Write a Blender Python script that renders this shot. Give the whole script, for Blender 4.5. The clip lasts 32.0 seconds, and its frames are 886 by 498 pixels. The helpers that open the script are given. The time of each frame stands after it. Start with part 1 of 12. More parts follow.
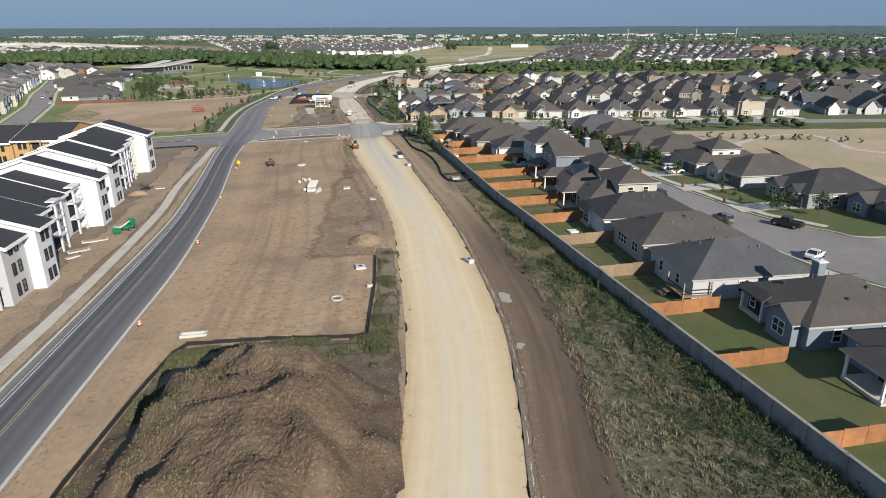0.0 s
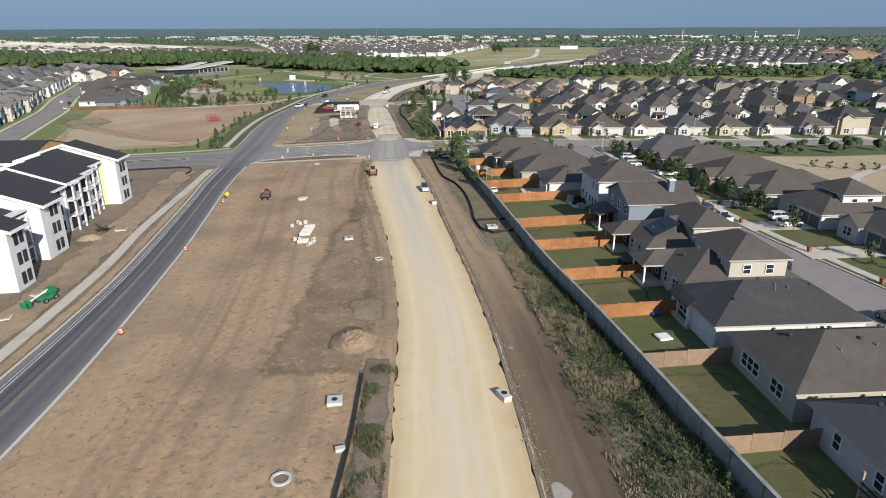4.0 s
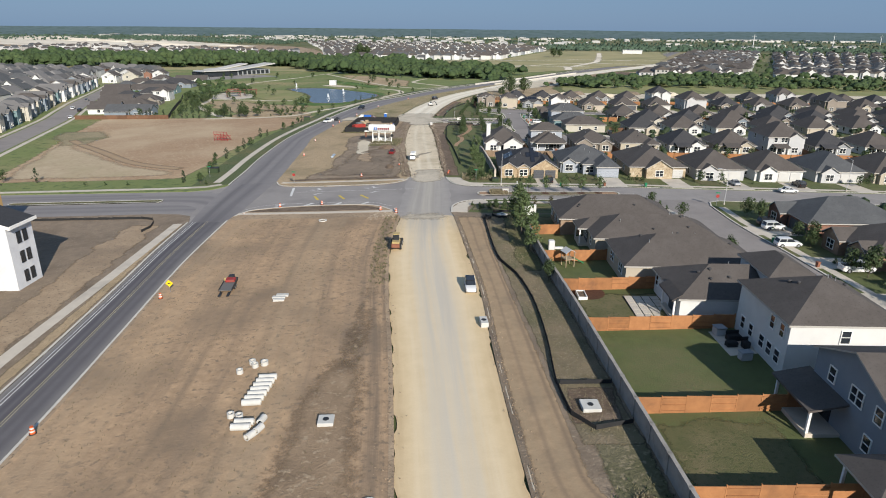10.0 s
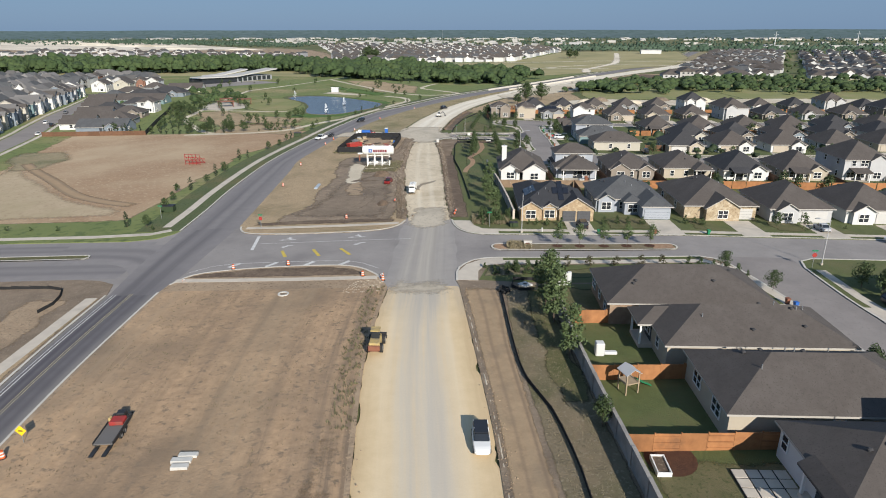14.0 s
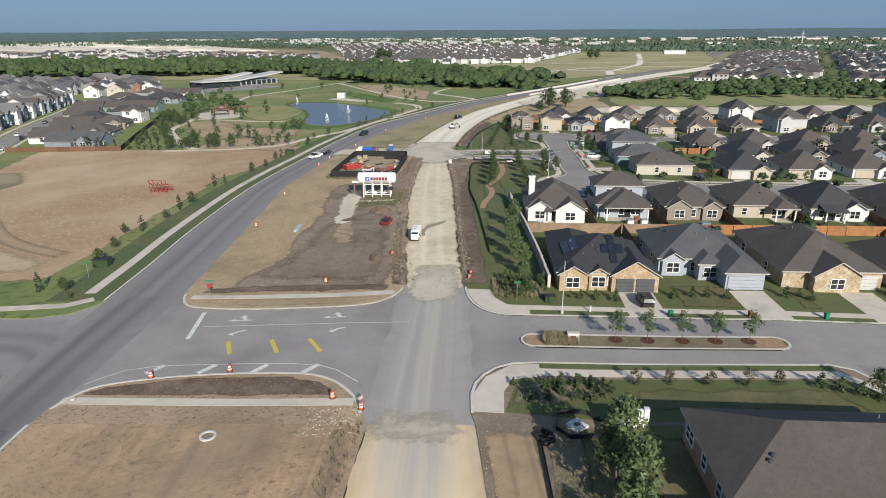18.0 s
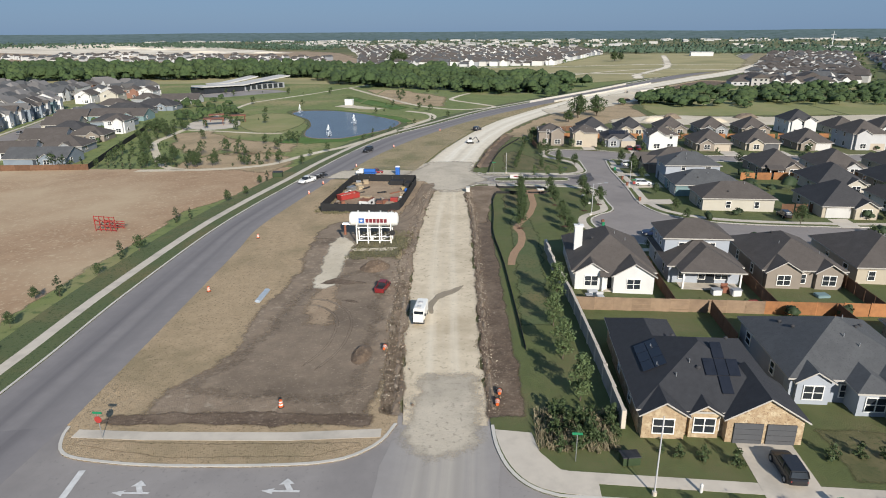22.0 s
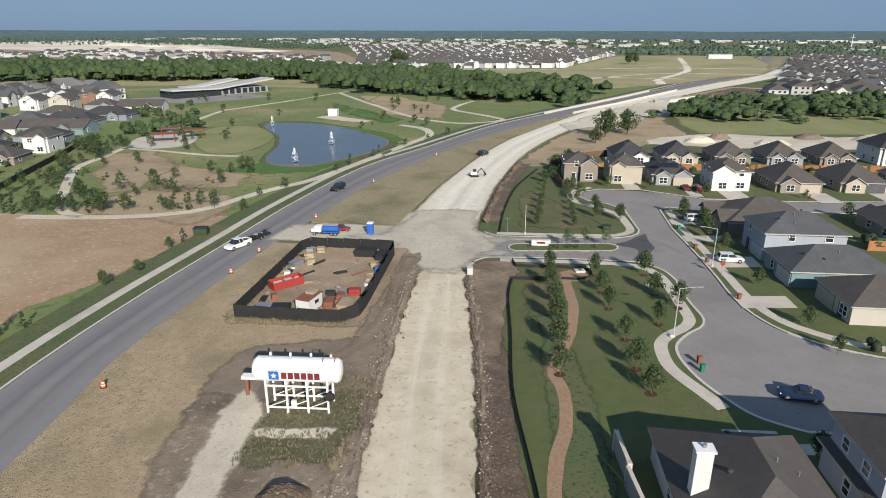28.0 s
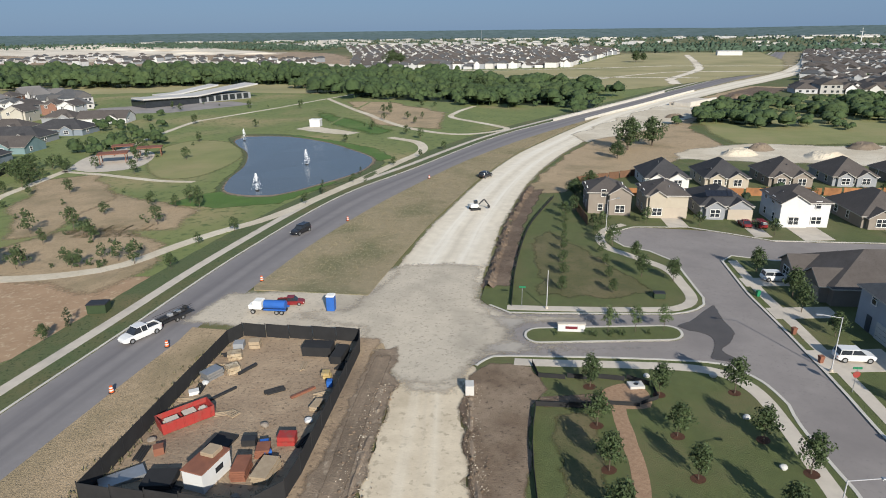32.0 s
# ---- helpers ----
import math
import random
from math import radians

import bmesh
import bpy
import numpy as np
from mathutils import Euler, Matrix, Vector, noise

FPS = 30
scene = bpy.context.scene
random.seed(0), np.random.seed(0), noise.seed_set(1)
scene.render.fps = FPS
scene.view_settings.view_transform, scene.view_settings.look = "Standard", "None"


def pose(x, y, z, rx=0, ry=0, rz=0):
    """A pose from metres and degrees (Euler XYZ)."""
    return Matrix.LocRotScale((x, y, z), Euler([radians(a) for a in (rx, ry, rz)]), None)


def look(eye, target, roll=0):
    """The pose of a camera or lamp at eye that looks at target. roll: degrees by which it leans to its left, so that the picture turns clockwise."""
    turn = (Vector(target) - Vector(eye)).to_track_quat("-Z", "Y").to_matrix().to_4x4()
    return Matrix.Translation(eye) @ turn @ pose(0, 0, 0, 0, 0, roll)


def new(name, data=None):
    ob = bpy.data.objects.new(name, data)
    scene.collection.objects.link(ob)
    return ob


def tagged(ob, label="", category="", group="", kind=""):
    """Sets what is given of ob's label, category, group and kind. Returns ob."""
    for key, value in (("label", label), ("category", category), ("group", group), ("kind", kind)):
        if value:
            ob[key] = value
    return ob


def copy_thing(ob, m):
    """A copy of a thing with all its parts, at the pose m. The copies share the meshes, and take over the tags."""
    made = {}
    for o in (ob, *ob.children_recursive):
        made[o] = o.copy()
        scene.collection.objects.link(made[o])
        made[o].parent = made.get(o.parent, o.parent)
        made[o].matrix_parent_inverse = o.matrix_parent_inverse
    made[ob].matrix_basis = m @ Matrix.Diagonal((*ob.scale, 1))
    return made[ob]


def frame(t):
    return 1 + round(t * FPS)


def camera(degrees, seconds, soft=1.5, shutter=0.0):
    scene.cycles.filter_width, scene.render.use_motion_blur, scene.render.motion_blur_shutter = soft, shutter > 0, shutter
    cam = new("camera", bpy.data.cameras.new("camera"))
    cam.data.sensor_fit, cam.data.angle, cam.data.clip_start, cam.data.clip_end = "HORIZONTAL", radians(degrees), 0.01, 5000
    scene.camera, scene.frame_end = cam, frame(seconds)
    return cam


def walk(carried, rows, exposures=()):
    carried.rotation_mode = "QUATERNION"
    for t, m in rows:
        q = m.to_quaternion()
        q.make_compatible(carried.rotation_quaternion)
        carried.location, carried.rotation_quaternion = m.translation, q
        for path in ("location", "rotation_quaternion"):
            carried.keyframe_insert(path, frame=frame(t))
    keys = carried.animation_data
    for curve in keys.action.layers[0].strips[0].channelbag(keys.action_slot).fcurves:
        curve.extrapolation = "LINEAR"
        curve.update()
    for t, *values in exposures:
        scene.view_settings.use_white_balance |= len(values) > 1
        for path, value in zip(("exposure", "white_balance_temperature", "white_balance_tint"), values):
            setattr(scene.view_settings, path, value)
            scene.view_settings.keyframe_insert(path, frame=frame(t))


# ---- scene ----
cam = camera(70.7, 32.0, 1.0)
PATH = [
    (0, (-8.249, -1.065, 34.048), (-7.992, 0.802, 33.378), -0.2),
    (0.5, (-7.186, 3.309, 34.078), (-6.972, 5.181, 33.409), -0.1),
    (1, (-6.136, 7.717, 34.121), (-5.953, 9.593, 33.451), -0.1),
    (1.5, (-5.192, 12.136, 34.141), (-5.024, 14.013, 33.472), -0.1),
    (2, (-4.355, 16.6, 34.098), (-4.196, 18.479, 33.431), -0.2),
    (2.5, (-3.551, 21.118, 34.109), (-3.4, 22.997, 33.441), -0.2),
    (3, (-2.739, 25.569, 34.105), (-2.595, 27.448, 33.437), -0.2),
    (3.5, (-2.057, 30.129, 34.095), (-1.92, 32.01, 33.427), -0.2),
    (5.5, (-0.311, 48.243, 34.345), (-0.239, 50.128, 33.679), 0.0),
    (6, (-0.071, 52.465, 34.441), (-0.011, 54.35, 33.775), 0.0),
    (6.5, (0.041, 57.113, 34.46), (0.09, 58.998, 33.794), 0.2),
    (7, (0.258, 61.582, 34.525), (0.29, 63.467, 33.86), 0.3),
    (7.5, (0.5, 65.868, 34.579), (0.513, 67.754, 33.913), 0.2),
    (8, (0.642, 70.22, 34.619), (0.64, 72.106, 33.953), 0.2),
    (8.5, (0.725, 74.699, 34.614), (0.711, 76.585, 33.948), 0.2),
    (9, (0.664, 79.232, 34.63), (0.644, 81.118, 33.965), 0.3),
    (9.5, (0.582, 83.714, 34.737), (0.559, 85.6, 34.072), 0.4),
    (10, (0.61, 88.127, 34.889), (0.584, 90.013, 34.224), 0.5),
    (10.5, (0.587, 92.414, 35.092), (0.559, 94.3, 34.427), 0.6),
    (11, (0.669, 96.626, 35.27), (0.639, 98.512, 34.604), 0.6),
    (11.5, (1.024, 100.806, 35.417), (0.989, 102.691, 34.75), 0.4),
    (12, (1.235, 104.868, 35.554), (1.199, 106.754, 34.888), 0.3),
    (12.5, (1.342, 109.054, 35.678), (1.306, 110.94, 35.012), 0.2),
    (13, (1.51, 113.428, 35.671), (1.47, 115.314, 35.005), 0.1),
    (13.5, (1.654, 117.798, 35.626), (1.604, 119.684, 34.962), -0.0),
    (14, (1.714, 122.218, 35.585), (1.645, 124.104, 34.922), -0.1),
    (14.5, (1.762, 126.55, 35.556), (1.682, 128.435, 34.894), -0.3),
    (16.5, (1.411, 143.299, 35.8), (1.317, 145.184, 35.137), -0.2),
    (17, (1.378, 147.485, 35.877), (1.275, 149.369, 35.214), -0.3),
    (17.5, (1.297, 151.695, 35.899), (1.187, 153.579, 35.236), -0.4),
    (18, (1.126, 155.931, 35.913), (1.009, 157.815, 35.25), -0.3),
    (18.5, (0.962, 160.187, 35.833), (0.836, 162.07, 35.172), -0.3),
    (19, (0.852, 164.457, 35.803), (0.715, 166.34, 35.143), -0.3),
    (19.5, (0.772, 168.779, 35.796), (0.624, 170.662, 35.136), -0.4),
    (20, (0.517, 173.058, 35.716), (0.36, 174.94, 35.057), -0.5),
    (20.5, (0.203, 177.168, 35.662), (0.041, 179.05, 35.003), -0.5),
    (21, (-0.099, 181.435, 35.622), (-0.264, 183.316, 34.963), -0.5),
    (21.5, (-0.496, 185.895, 35.499), (-0.665, 187.776, 34.841), -0.5),
    (22, (-0.912, 190.28, 35.45), (-1.08, 192.161, 34.792), -0.4),
    (22.5, (-1.249, 194.665, 35.527), (-1.417, 196.546, 34.869), -0.2),
    (23, (-1.508, 199.199, 35.561), (-1.678, 201.08, 34.902), -0.2),
    (23.5, (-1.735, 203.748, 35.545), (-1.907, 205.629, 34.887), -0.2),
    (24, (-1.939, 208.254, 35.518), (-2.112, 210.135, 34.861), -0.1),
    (24.5, (-2.222, 212.883, 35.517), (-2.395, 214.764, 34.859), -0.0),
    (25, (-2.497, 217.425, 35.585), (-2.671, 219.305, 34.926), 0.1),
    (25.5, (-2.806, 221.764, 35.703), (-2.978, 223.644, 35.042), 0.2),
    (27.5, (-3.254, 239.848, 35.631), (-3.432, 241.727, 34.967), 0.1),
    (28, (-3.412, 244.109, 35.49), (-3.59, 245.988, 34.829), 0.1),
    (28.5, (-3.382, 248.293, 35.537), (-3.562, 250.172, 34.876), -0.2),
    (29, (-3.555, 252.678, 35.523), (-3.736, 254.557, 34.862), -0.2),
    (29.5, (-3.747, 257.295, 35.295), (-3.929, 259.174, 34.635), -0.4),
    (30, (-3.813, 261.807, 35.106), (-3.998, 263.686, 34.446), -0.6),
    (30.5, (-4.047, 266.304, 35.061), (-4.232, 268.182, 34.4), -0.6),
    (31, (-4.296, 270.783, 35.035), (-4.48, 272.661, 34.373), -0.6),
    (31.5, (-4.552, 275.184, 34.988), (-4.736, 277.062, 34.326), -0.6),
    (32, (-4.853, 279.588, 34.845), (-5.039, 281.466, 34.184), -0.7),
]
walk(cam, [(t, look(e, g, r)) for t, e, g, r in PATH])

# ---- world and sun ----
SUN_AZ, SUN_EL = 156.5, 25.5
world = bpy.data.worlds.new("world")
scene.world = world
world.use_nodes = True
wn = world.node_tree
sky = wn.nodes.new("ShaderNodeTexSky")
sky.sky_type = "NISHITA"
sky.sun_disc = False
sky.sun_elevation, sky.sun_rotation = radians(SUN_EL), radians(SUN_AZ)
sky.air_density, sky.dust_density, sky.ozone_density = 1.0, 0.6, 2.0
tint = wn.nodes.new("ShaderNodeMix")
tint.data_type, tint.blend_type = "RGBA", "MULTIPLY"
tint.inputs[0].default_value, tint.inputs[7].default_value = 1.0, (0.72, 0.90, 1.18, 1)
wn.links.new(sky.outputs[0], tint.inputs[6])
even = wn.nodes.new("ShaderNodeMix")
even.data_type = "RGBA"
even.inputs[0].default_value, even.inputs[7].default_value = 0.85, (1.75, 2.8, 4.5, 1)
wn.links.new(tint.outputs[2], even.inputs[6])
wn.links.new(even.outputs[2], wn.nodes["Background"].inputs[0])
wn.nodes["Background"].inputs[1].default_value = 0.078
sun_to = Vector((math.sin(radians(SUN_AZ)) * math.cos(radians(SUN_EL)), math.cos(radians(SUN_AZ)) * math.cos(radians(SUN_EL)), math.sin(radians(SUN_EL))))
sun_data = bpy.data.lights.new("sun", "SUN")
sun_data.energy, sun_data.angle, sun_data.color = 5.0, radians(0.6), (1.0, 0.94, 0.845)
sun = new("sun", sun_data)
sun.matrix_world = look(sun_to * 300, (0, 0, 0))
scene.view_settings.exposure = 0.36

# ---- materials ----
def mat(name, c1, c2=None, scale=1.0, rough=0.9, c3=None, scale3=0.05, amt3=0.5, bump=0.0, bscale=None, metal=0.0, spec=0.3, rnd=0.0, detail=6, isl=0.0, speck=None, relief=0.15):
    """Two noise scales of colour over world position, and a bump."""
    m = bpy.data.materials.new(name)
    m.use_nodes = True
    nt = m.node_tree
    b = nt.nodes["Principled BSDF"]
    b.inputs["Roughness"].default_value = rough
    b.inputs["Metallic"].default_value = metal
    b.inputs["Specular IOR Level"].default_value = spec
    if c2 is None:
        c2 = tuple(v * 0.82 for v in c1)
    geo = nt.nodes.new("ShaderNodeNewGeometry")

    def noise_fac(s, d, lo, hi):
        n = nt.nodes.new("ShaderNodeTexNoise")
        n.inputs["Scale"].default_value = s
        n.inputs["Detail"].default_value = d
        n.inputs["Roughness"].default_value = 0.62
        nt.links.new(geo.outputs["Position"], n.inputs["Vector"])
        r = nt.nodes.new("ShaderNodeMapRange")
        r.inputs["From Min"].default_value, r.inputs["From Max"].default_value = lo, hi
        nt.links.new(n.outputs["Fac"], r.inputs["Value"])
        return n, r

    n1, r1 = noise_fac(scale, detail, 0.3, 0.7)
    mix = nt.nodes.new("ShaderNodeMix")
    mix.data_type = "RGBA"
    mix.inputs[6].default_value, mix.inputs[7].default_value = (*c1, 1), (*c2, 1)
    nt.links.new(r1.outputs[0], mix.inputs[0])
    out = mix.outputs[2]
    if c3:
        n3, r3 = noise_fac(scale3, 5, 0.62 - amt3 * 0.3, 0.80 - amt3 * 0.2)
        mx = nt.nodes.new("ShaderNodeMix")
        mx.data_type = "RGBA"
        mx.inputs[7].default_value = (*c3, 1)
        nt.links.new(out, mx.inputs[6])
        nt.links.new(r3.outputs[0], mx.inputs[0])
        out = mx.outputs[2]
    if speck:
        sc, ss, sa = speck
        ns, rs = noise_fac(ss, 3, 0.60 - sa * 0.14, 0.70 - sa * 0.06)
        ms = nt.nodes.new("ShaderNodeMix")
        ms.data_type = "RGBA"
        ms.inputs[7].default_value = (*sc, 1)
        nt.links.new(out, ms.inputs[6])
        nt.links.new(rs.outputs[0], ms.inputs[0])
        out = ms.outputs[2]
    if rnd or isl:
        hv = nt.nodes.new("ShaderNodeHueSaturation")
        mr = nt.nodes.new("ShaderNodeMapRange")
        mr.inputs["To Min"].default_value, mr.inputs["To Max"].default_value = 1 - (rnd or isl), 1 + (rnd or isl)
        if rnd:
            oi = nt.nodes.new("ShaderNodeObjectInfo")
            nt.links.new(oi.outputs["Random"], mr.inputs["Value"])
        else:
            nt.links.new(geo.outputs["Random Per Island"], mr.inputs["Value"])
        nt.links.new(mr.outputs[0], hv.inputs["Value"])
        nt.links.new(out, hv.inputs["Color"])
        out = hv.outputs[0]
    nt.links.new(out, b.inputs["Base Color"])
    if bump:
        nb, _ = noise_fac(bscale or scale * 4, 6, 0, 1)
        bp = nt.nodes.new("ShaderNodeBump")
        bp.inputs["Strength"].default_value = min(1.0, bump)
        bp.inputs["Distance"].default_value = relief
        nt.links.new(nb.outputs["Fac"], bp.inputs["Height"])
        nt.links.new(bp.outputs[0], b.inputs["Normal"])
    return m


M = dict(
    land=mat("land_green", (0.075, 0.10, 0.035), (0.12, 0.12, 0.05), 0.02, c3=(0.22, 0.19, 0.10), scale3=0.004, amt3=0.6),
    soil=mat("soil_tan", (0.40, 0.30, 0.20), (0.285, 0.205, 0.135), 0.4, c3=(0.22, 0.165, 0.115), scale3=0.06, amt3=0.5, bump=0.9, bscale=2.6, detail=12, speck=((0.15, 0.11, 0.075), 2.4, 0.25), relief=0.12),
    soil_grey=mat("soil_grey", (0.257, 0.198, 0.142), (0.18, 0.137, 0.099), 0.5, c3=(0.135, 0.103, 0.0747), scale3=0.10, amt3=0.5, bump=0.8, bscale=3.0, detail=11, speck=((0.297, 0.239, 0.176), 2.6, 0.1), relief=0.1),
    soil_dark=mat("soil_dark", (0.155, 0.11, 0.076), (0.085, 0.06, 0.042), 0.9, c3=(0.21, 0.155, 0.11), scale3=0.2, amt3=0.4, bump=1.0, bscale=3.5, detail=12, relief=0.12, speck=((0.24, 0.185, 0.135), 3.2, 0.25)),
    soil_mound=mat("soil_mound_cloddy", (0.126, 0.087, 0.0553), (0.0791, 0.0553, 0.0364), 2.4, c3=(0.162, 0.119, 0.0791), scale3=0.3, amt3=0.5, bump=1.0, bscale=7, detail=14, relief=0.09, speck=((0.214, 0.158, 0.111), 4.5, 0.3)),
    soil_dug=mat("soil_freshly_dug", (0.21, 0.151, 0.101), (0.134, 0.0941, 0.0622), 0.8, c3=(0.277, 0.21, 0.147), scale3=0.22, amt3=0.6, bump=1.0, bscale=6.0, detail=12, relief=0.09, speck=((0.101, 0.0731, 0.0504), 2.2, 0.15)),
    soil_worked=mat("soil_worked", (0.335, 0.238, 0.152), (0.24, 0.168, 0.107), 0.5, c3=(0.18, 0.127, 0.083), scale3=0.12, amt3=0.55, bump=0.9, bscale=4, detail=11, relief=0.12, speck=((0.38, 0.29, 0.195), 1.4, 0.25)),
    dust=mat("dust_on_asphalt", (0.43, 0.385, 0.325), (0.37, 0.33, 0.28), 0.5, c3=(0.30, 0.275, 0.245), scale3=0.12, amt3=0.5),
    straw_green=mat("straw_and_green_grass", (0.325, 0.265, 0.165), (0.245, 0.203, 0.12), 0.7, c3=(0.145, 0.142, 0.07), scale3=0.08, amt3=0.55, bump=0.9, bscale=5, detail=10, speck=((0.31, 0.26, 0.165), 2.2, 0.3)),
    chalk_dusty=mat("caliche_driven_dusty", (0.543, 0.475, 0.373), (0.466, 0.407, 0.32), 0.5, c3=(0.349, 0.306, 0.242), scale3=0.1, amt3=0.5, bump=0.3, bscale=4, speck=((0.33, 0.286, 0.228), 2.2, 0.3)),
    park_light=mat("park_lawn_light", (0.237, 0.237, 0.0968), (0.182, 0.193, 0.0748), 0.1, c3=(0.286, 0.248, 0.121), scale3=0.03, amt3=0.5, bump=0.4, bscale=3),
    lush=mat("lush_reeds", (0.085, 0.155, 0.032), (0.065, 0.12, 0.026), 0.3, c3=(0.12, 0.165, 0.05), scale3=0.06, amt3=0.5, bump=0.8, bscale=2),
    soil_pale=mat("soil_dusty_pale", (0.238, 0.188, 0.137), (0.184, 0.144, 0.105), 0.8, c3=(0.137, 0.107, 0.0779), scale3=0.14, amt3=0.55, bump=0.8, bscale=4, detail=11, relief=0.12, speck=((0.123, 0.0951, 0.0693), 1.8, 0.3)),
    soil_tracks=mat("soil_trampled", (0.288, 0.22, 0.156), (0.204, 0.154, 0.11), 0.8, c3=(0.136, 0.102, 0.072), scale3=0.11, amt3=0.5, bump=0.8, bscale=5, detail=11, relief=0.12, speck=((0.344, 0.28, 0.208), 1.2, 0.3)),
    field=mat("field_brown", (0.375, 0.252, 0.155), (0.305, 0.20, 0.12), 0.25, c3=(0.47, 0.36, 0.235), scale3=0.02, amt3=0.6, bump=0.3, speck=((0.46, 0.35, 0.23), 1.2, 0.4)),
    field_pale=mat("field_beige", (0.46, 0.365, 0.245), (0.39, 0.30, 0.195), 0.3, c3=(0.34, 0.28, 0.165), scale3=0.03, amt3=0.5, bump=0.3, speck=((0.33, 0.25, 0.16), 1.0, 0.3)),
    chalk_white=mat("caliche_white", (0.56, 0.49, 0.375), (0.48, 0.41, 0.305), 0.6, c3=(0.64, 0.575, 0.46), scale3=0.09, amt3=0.6, bump=0.35, bscale=4, speck=((0.40, 0.34, 0.26), 2.6, 0.25)),
    wet_caliche=mat("caliche_wet", (0.30, 0.245, 0.175), (0.25, 0.205, 0.145), 0.6, rough=0.6, bump=0.3, bscale=4),
    asphalt_old=mat("asphalt_worn", (0.291, 0.267, 0.25), (0.252, 0.231, 0.218), 0.25, rough=0.88, c3=(0.202, 0.185, 0.177), scale3=0.07, amt3=0.45, speck=((0.217, 0.201, 0.19), 2.4, 0.07)),
    street=mat("street_asphalt", (0.268, 0.241, 0.224), (0.231, 0.207, 0.194), 0.3, rough=0.88, c3=(0.199, 0.178, 0.168), scale3=0.08, amt3=0.45, speck=((0.204, 0.183, 0.173), 2.4, 0.07)),
    wet=mat("wet_asphalt", (0.075, 0.066, 0.06), (0.095, 0.084, 0.077), 0.6, rough=0.5),
    concrete=mat("concrete", (0.552, 0.492, 0.409), (0.478, 0.423, 0.354), 0.6, rough=0.85, c3=(0.396, 0.354, 0.299), scale3=0.15, amt3=0.4),
    kerb=mat("kerb_concrete", (0.56, 0.53, 0.47), (0.47, 0.44, 0.39), 0.5, rough=0.85),
    lawn=mat("lawn_green", (0.11, 0.128, 0.046), (0.083, 0.099, 0.036), 0.6, c3=(0.135, 0.126, 0.058), scale3=0.10, amt3=0.5, bump=0.6, bscale=9, speck=((0.10, 0.125, 0.048), 3.0, 0.4)),
    lawn_dry=mat("lawn_drying", (0.134, 0.12, 0.0557), (0.0877, 0.0927, 0.0381), 0.4, c3=(0.171, 0.139, 0.0747), scale3=0.16, amt3=0.5, bump=0.6, bscale=9, speck=((0.0725, 0.082, 0.0305), 2.5, 0.4)),
    verge=mat("verge_green", (0.085, 0.112, 0.046), (0.1, 0.115, 0.05), 0.5, c3=(0.15, 0.13, 0.06), scale3=0.08, amt3=0.4, bump=0.5, bscale=8, speck=((0.035, 0.06, 0.02), 2.5, 0.4)),
    dry=mat("dry_grass", (0.434, 0.324, 0.203), (0.34, 0.252, 0.153), 1.0, c3=(0.239, 0.191, 0.11), scale3=0.09, amt3=0.5, bump=0.8, bscale=7, detail=10, relief=0.12, speck=((0.202, 0.153, 0.09), 3.2, 0.35)),
    mown=mat("mown_rough_grass", (0.225, 0.176, 0.113), (0.162, 0.132, 0.083), 0.6, c3=(0.105, 0.105, 0.05), scale3=0.12, amt3=0.55, bump=0.9, bscale=4, detail=10, speck=((0.26, 0.215, 0.15), 2.8, 0.2)),
    weeds=mat("weedy_ground", (0.17, 0.148, 0.09), (0.115, 0.105, 0.06), 0.7, c3=(0.08, 0.082, 0.038), scale3=0.15, amt3=0.5, bump=1.0, bscale=3, speck=((0.24, 0.2, 0.13), 2.0, 0.4)),
    park=mat("park_grass", (0.185, 0.207, 0.0739), (0.129, 0.166, 0.056), 0.08, c3=(0.325, 0.258, 0.134), scale3=0.02, amt3=0.4, bump=0.4, bscale=3, speck=((0.0896, 0.121, 0.0414), 0.5, 0.45)),
    mulch=mat("mulch_brown", (0.10, 0.045, 0.025), (0.065, 0.03, 0.018), 2.0, bump=0.7, bscale=9),
    gravel=mat("river_gravel", (0.4, 0.262, 0.165), (0.27, 0.17, 0.105), 3.0, bump=0.7, bscale=9),
    blockwall=mat("grey_block_wall", (0.34, 0.315, 0.285), (0.27, 0.25, 0.23), 0.8, c3=(0.20, 0.19, 0.175), scale3=0.4, amt3=0.4, bump=0.3, bscale=5),
    fence_new=mat("cedar_orange", (0.36, 0.165, 0.068), (0.27, 0.12, 0.05), 1.2, rough=0.8, c3=(0.20, 0.095, 0.045), scale3=0.5, amt3=0.4, rnd=0.16),
    fence_old=mat("cedar_weathered", (0.27, 0.19, 0.125), (0.20, 0.14, 0.095), 1.2, rough=0.85, rnd=0.12),
    fence_dark=mat("cedar_stained_dark", (0.16, 0.085, 0.05), (0.11, 0.06, 0.036), 1.2, rough=0.85, rnd=0.12),
    roof_brown=mat("shingle_brown", (0.0944, 0.0816, 0.0736), (0.0776, 0.0672, 0.0608), 1.6, rough=0.95, c3=(0.104, 0.0912, 0.0832), scale3=0.3, amt3=0.5, bump=0.25, bscale=9, speck=((0.064, 0.056, 0.0504), 6.0, 0.3)),
    roof_dark=mat("shingle_charcoal", (0.0561, 0.0553, 0.0578), (0.045, 0.0442, 0.0467), 1.6, rough=0.95, c3=(0.0663, 0.0646, 0.0663), scale3=0.3, amt3=0.4, bump=0.25, bscale=9, speck=((0.0374, 0.0365, 0.0391), 6.0, 0.3)),
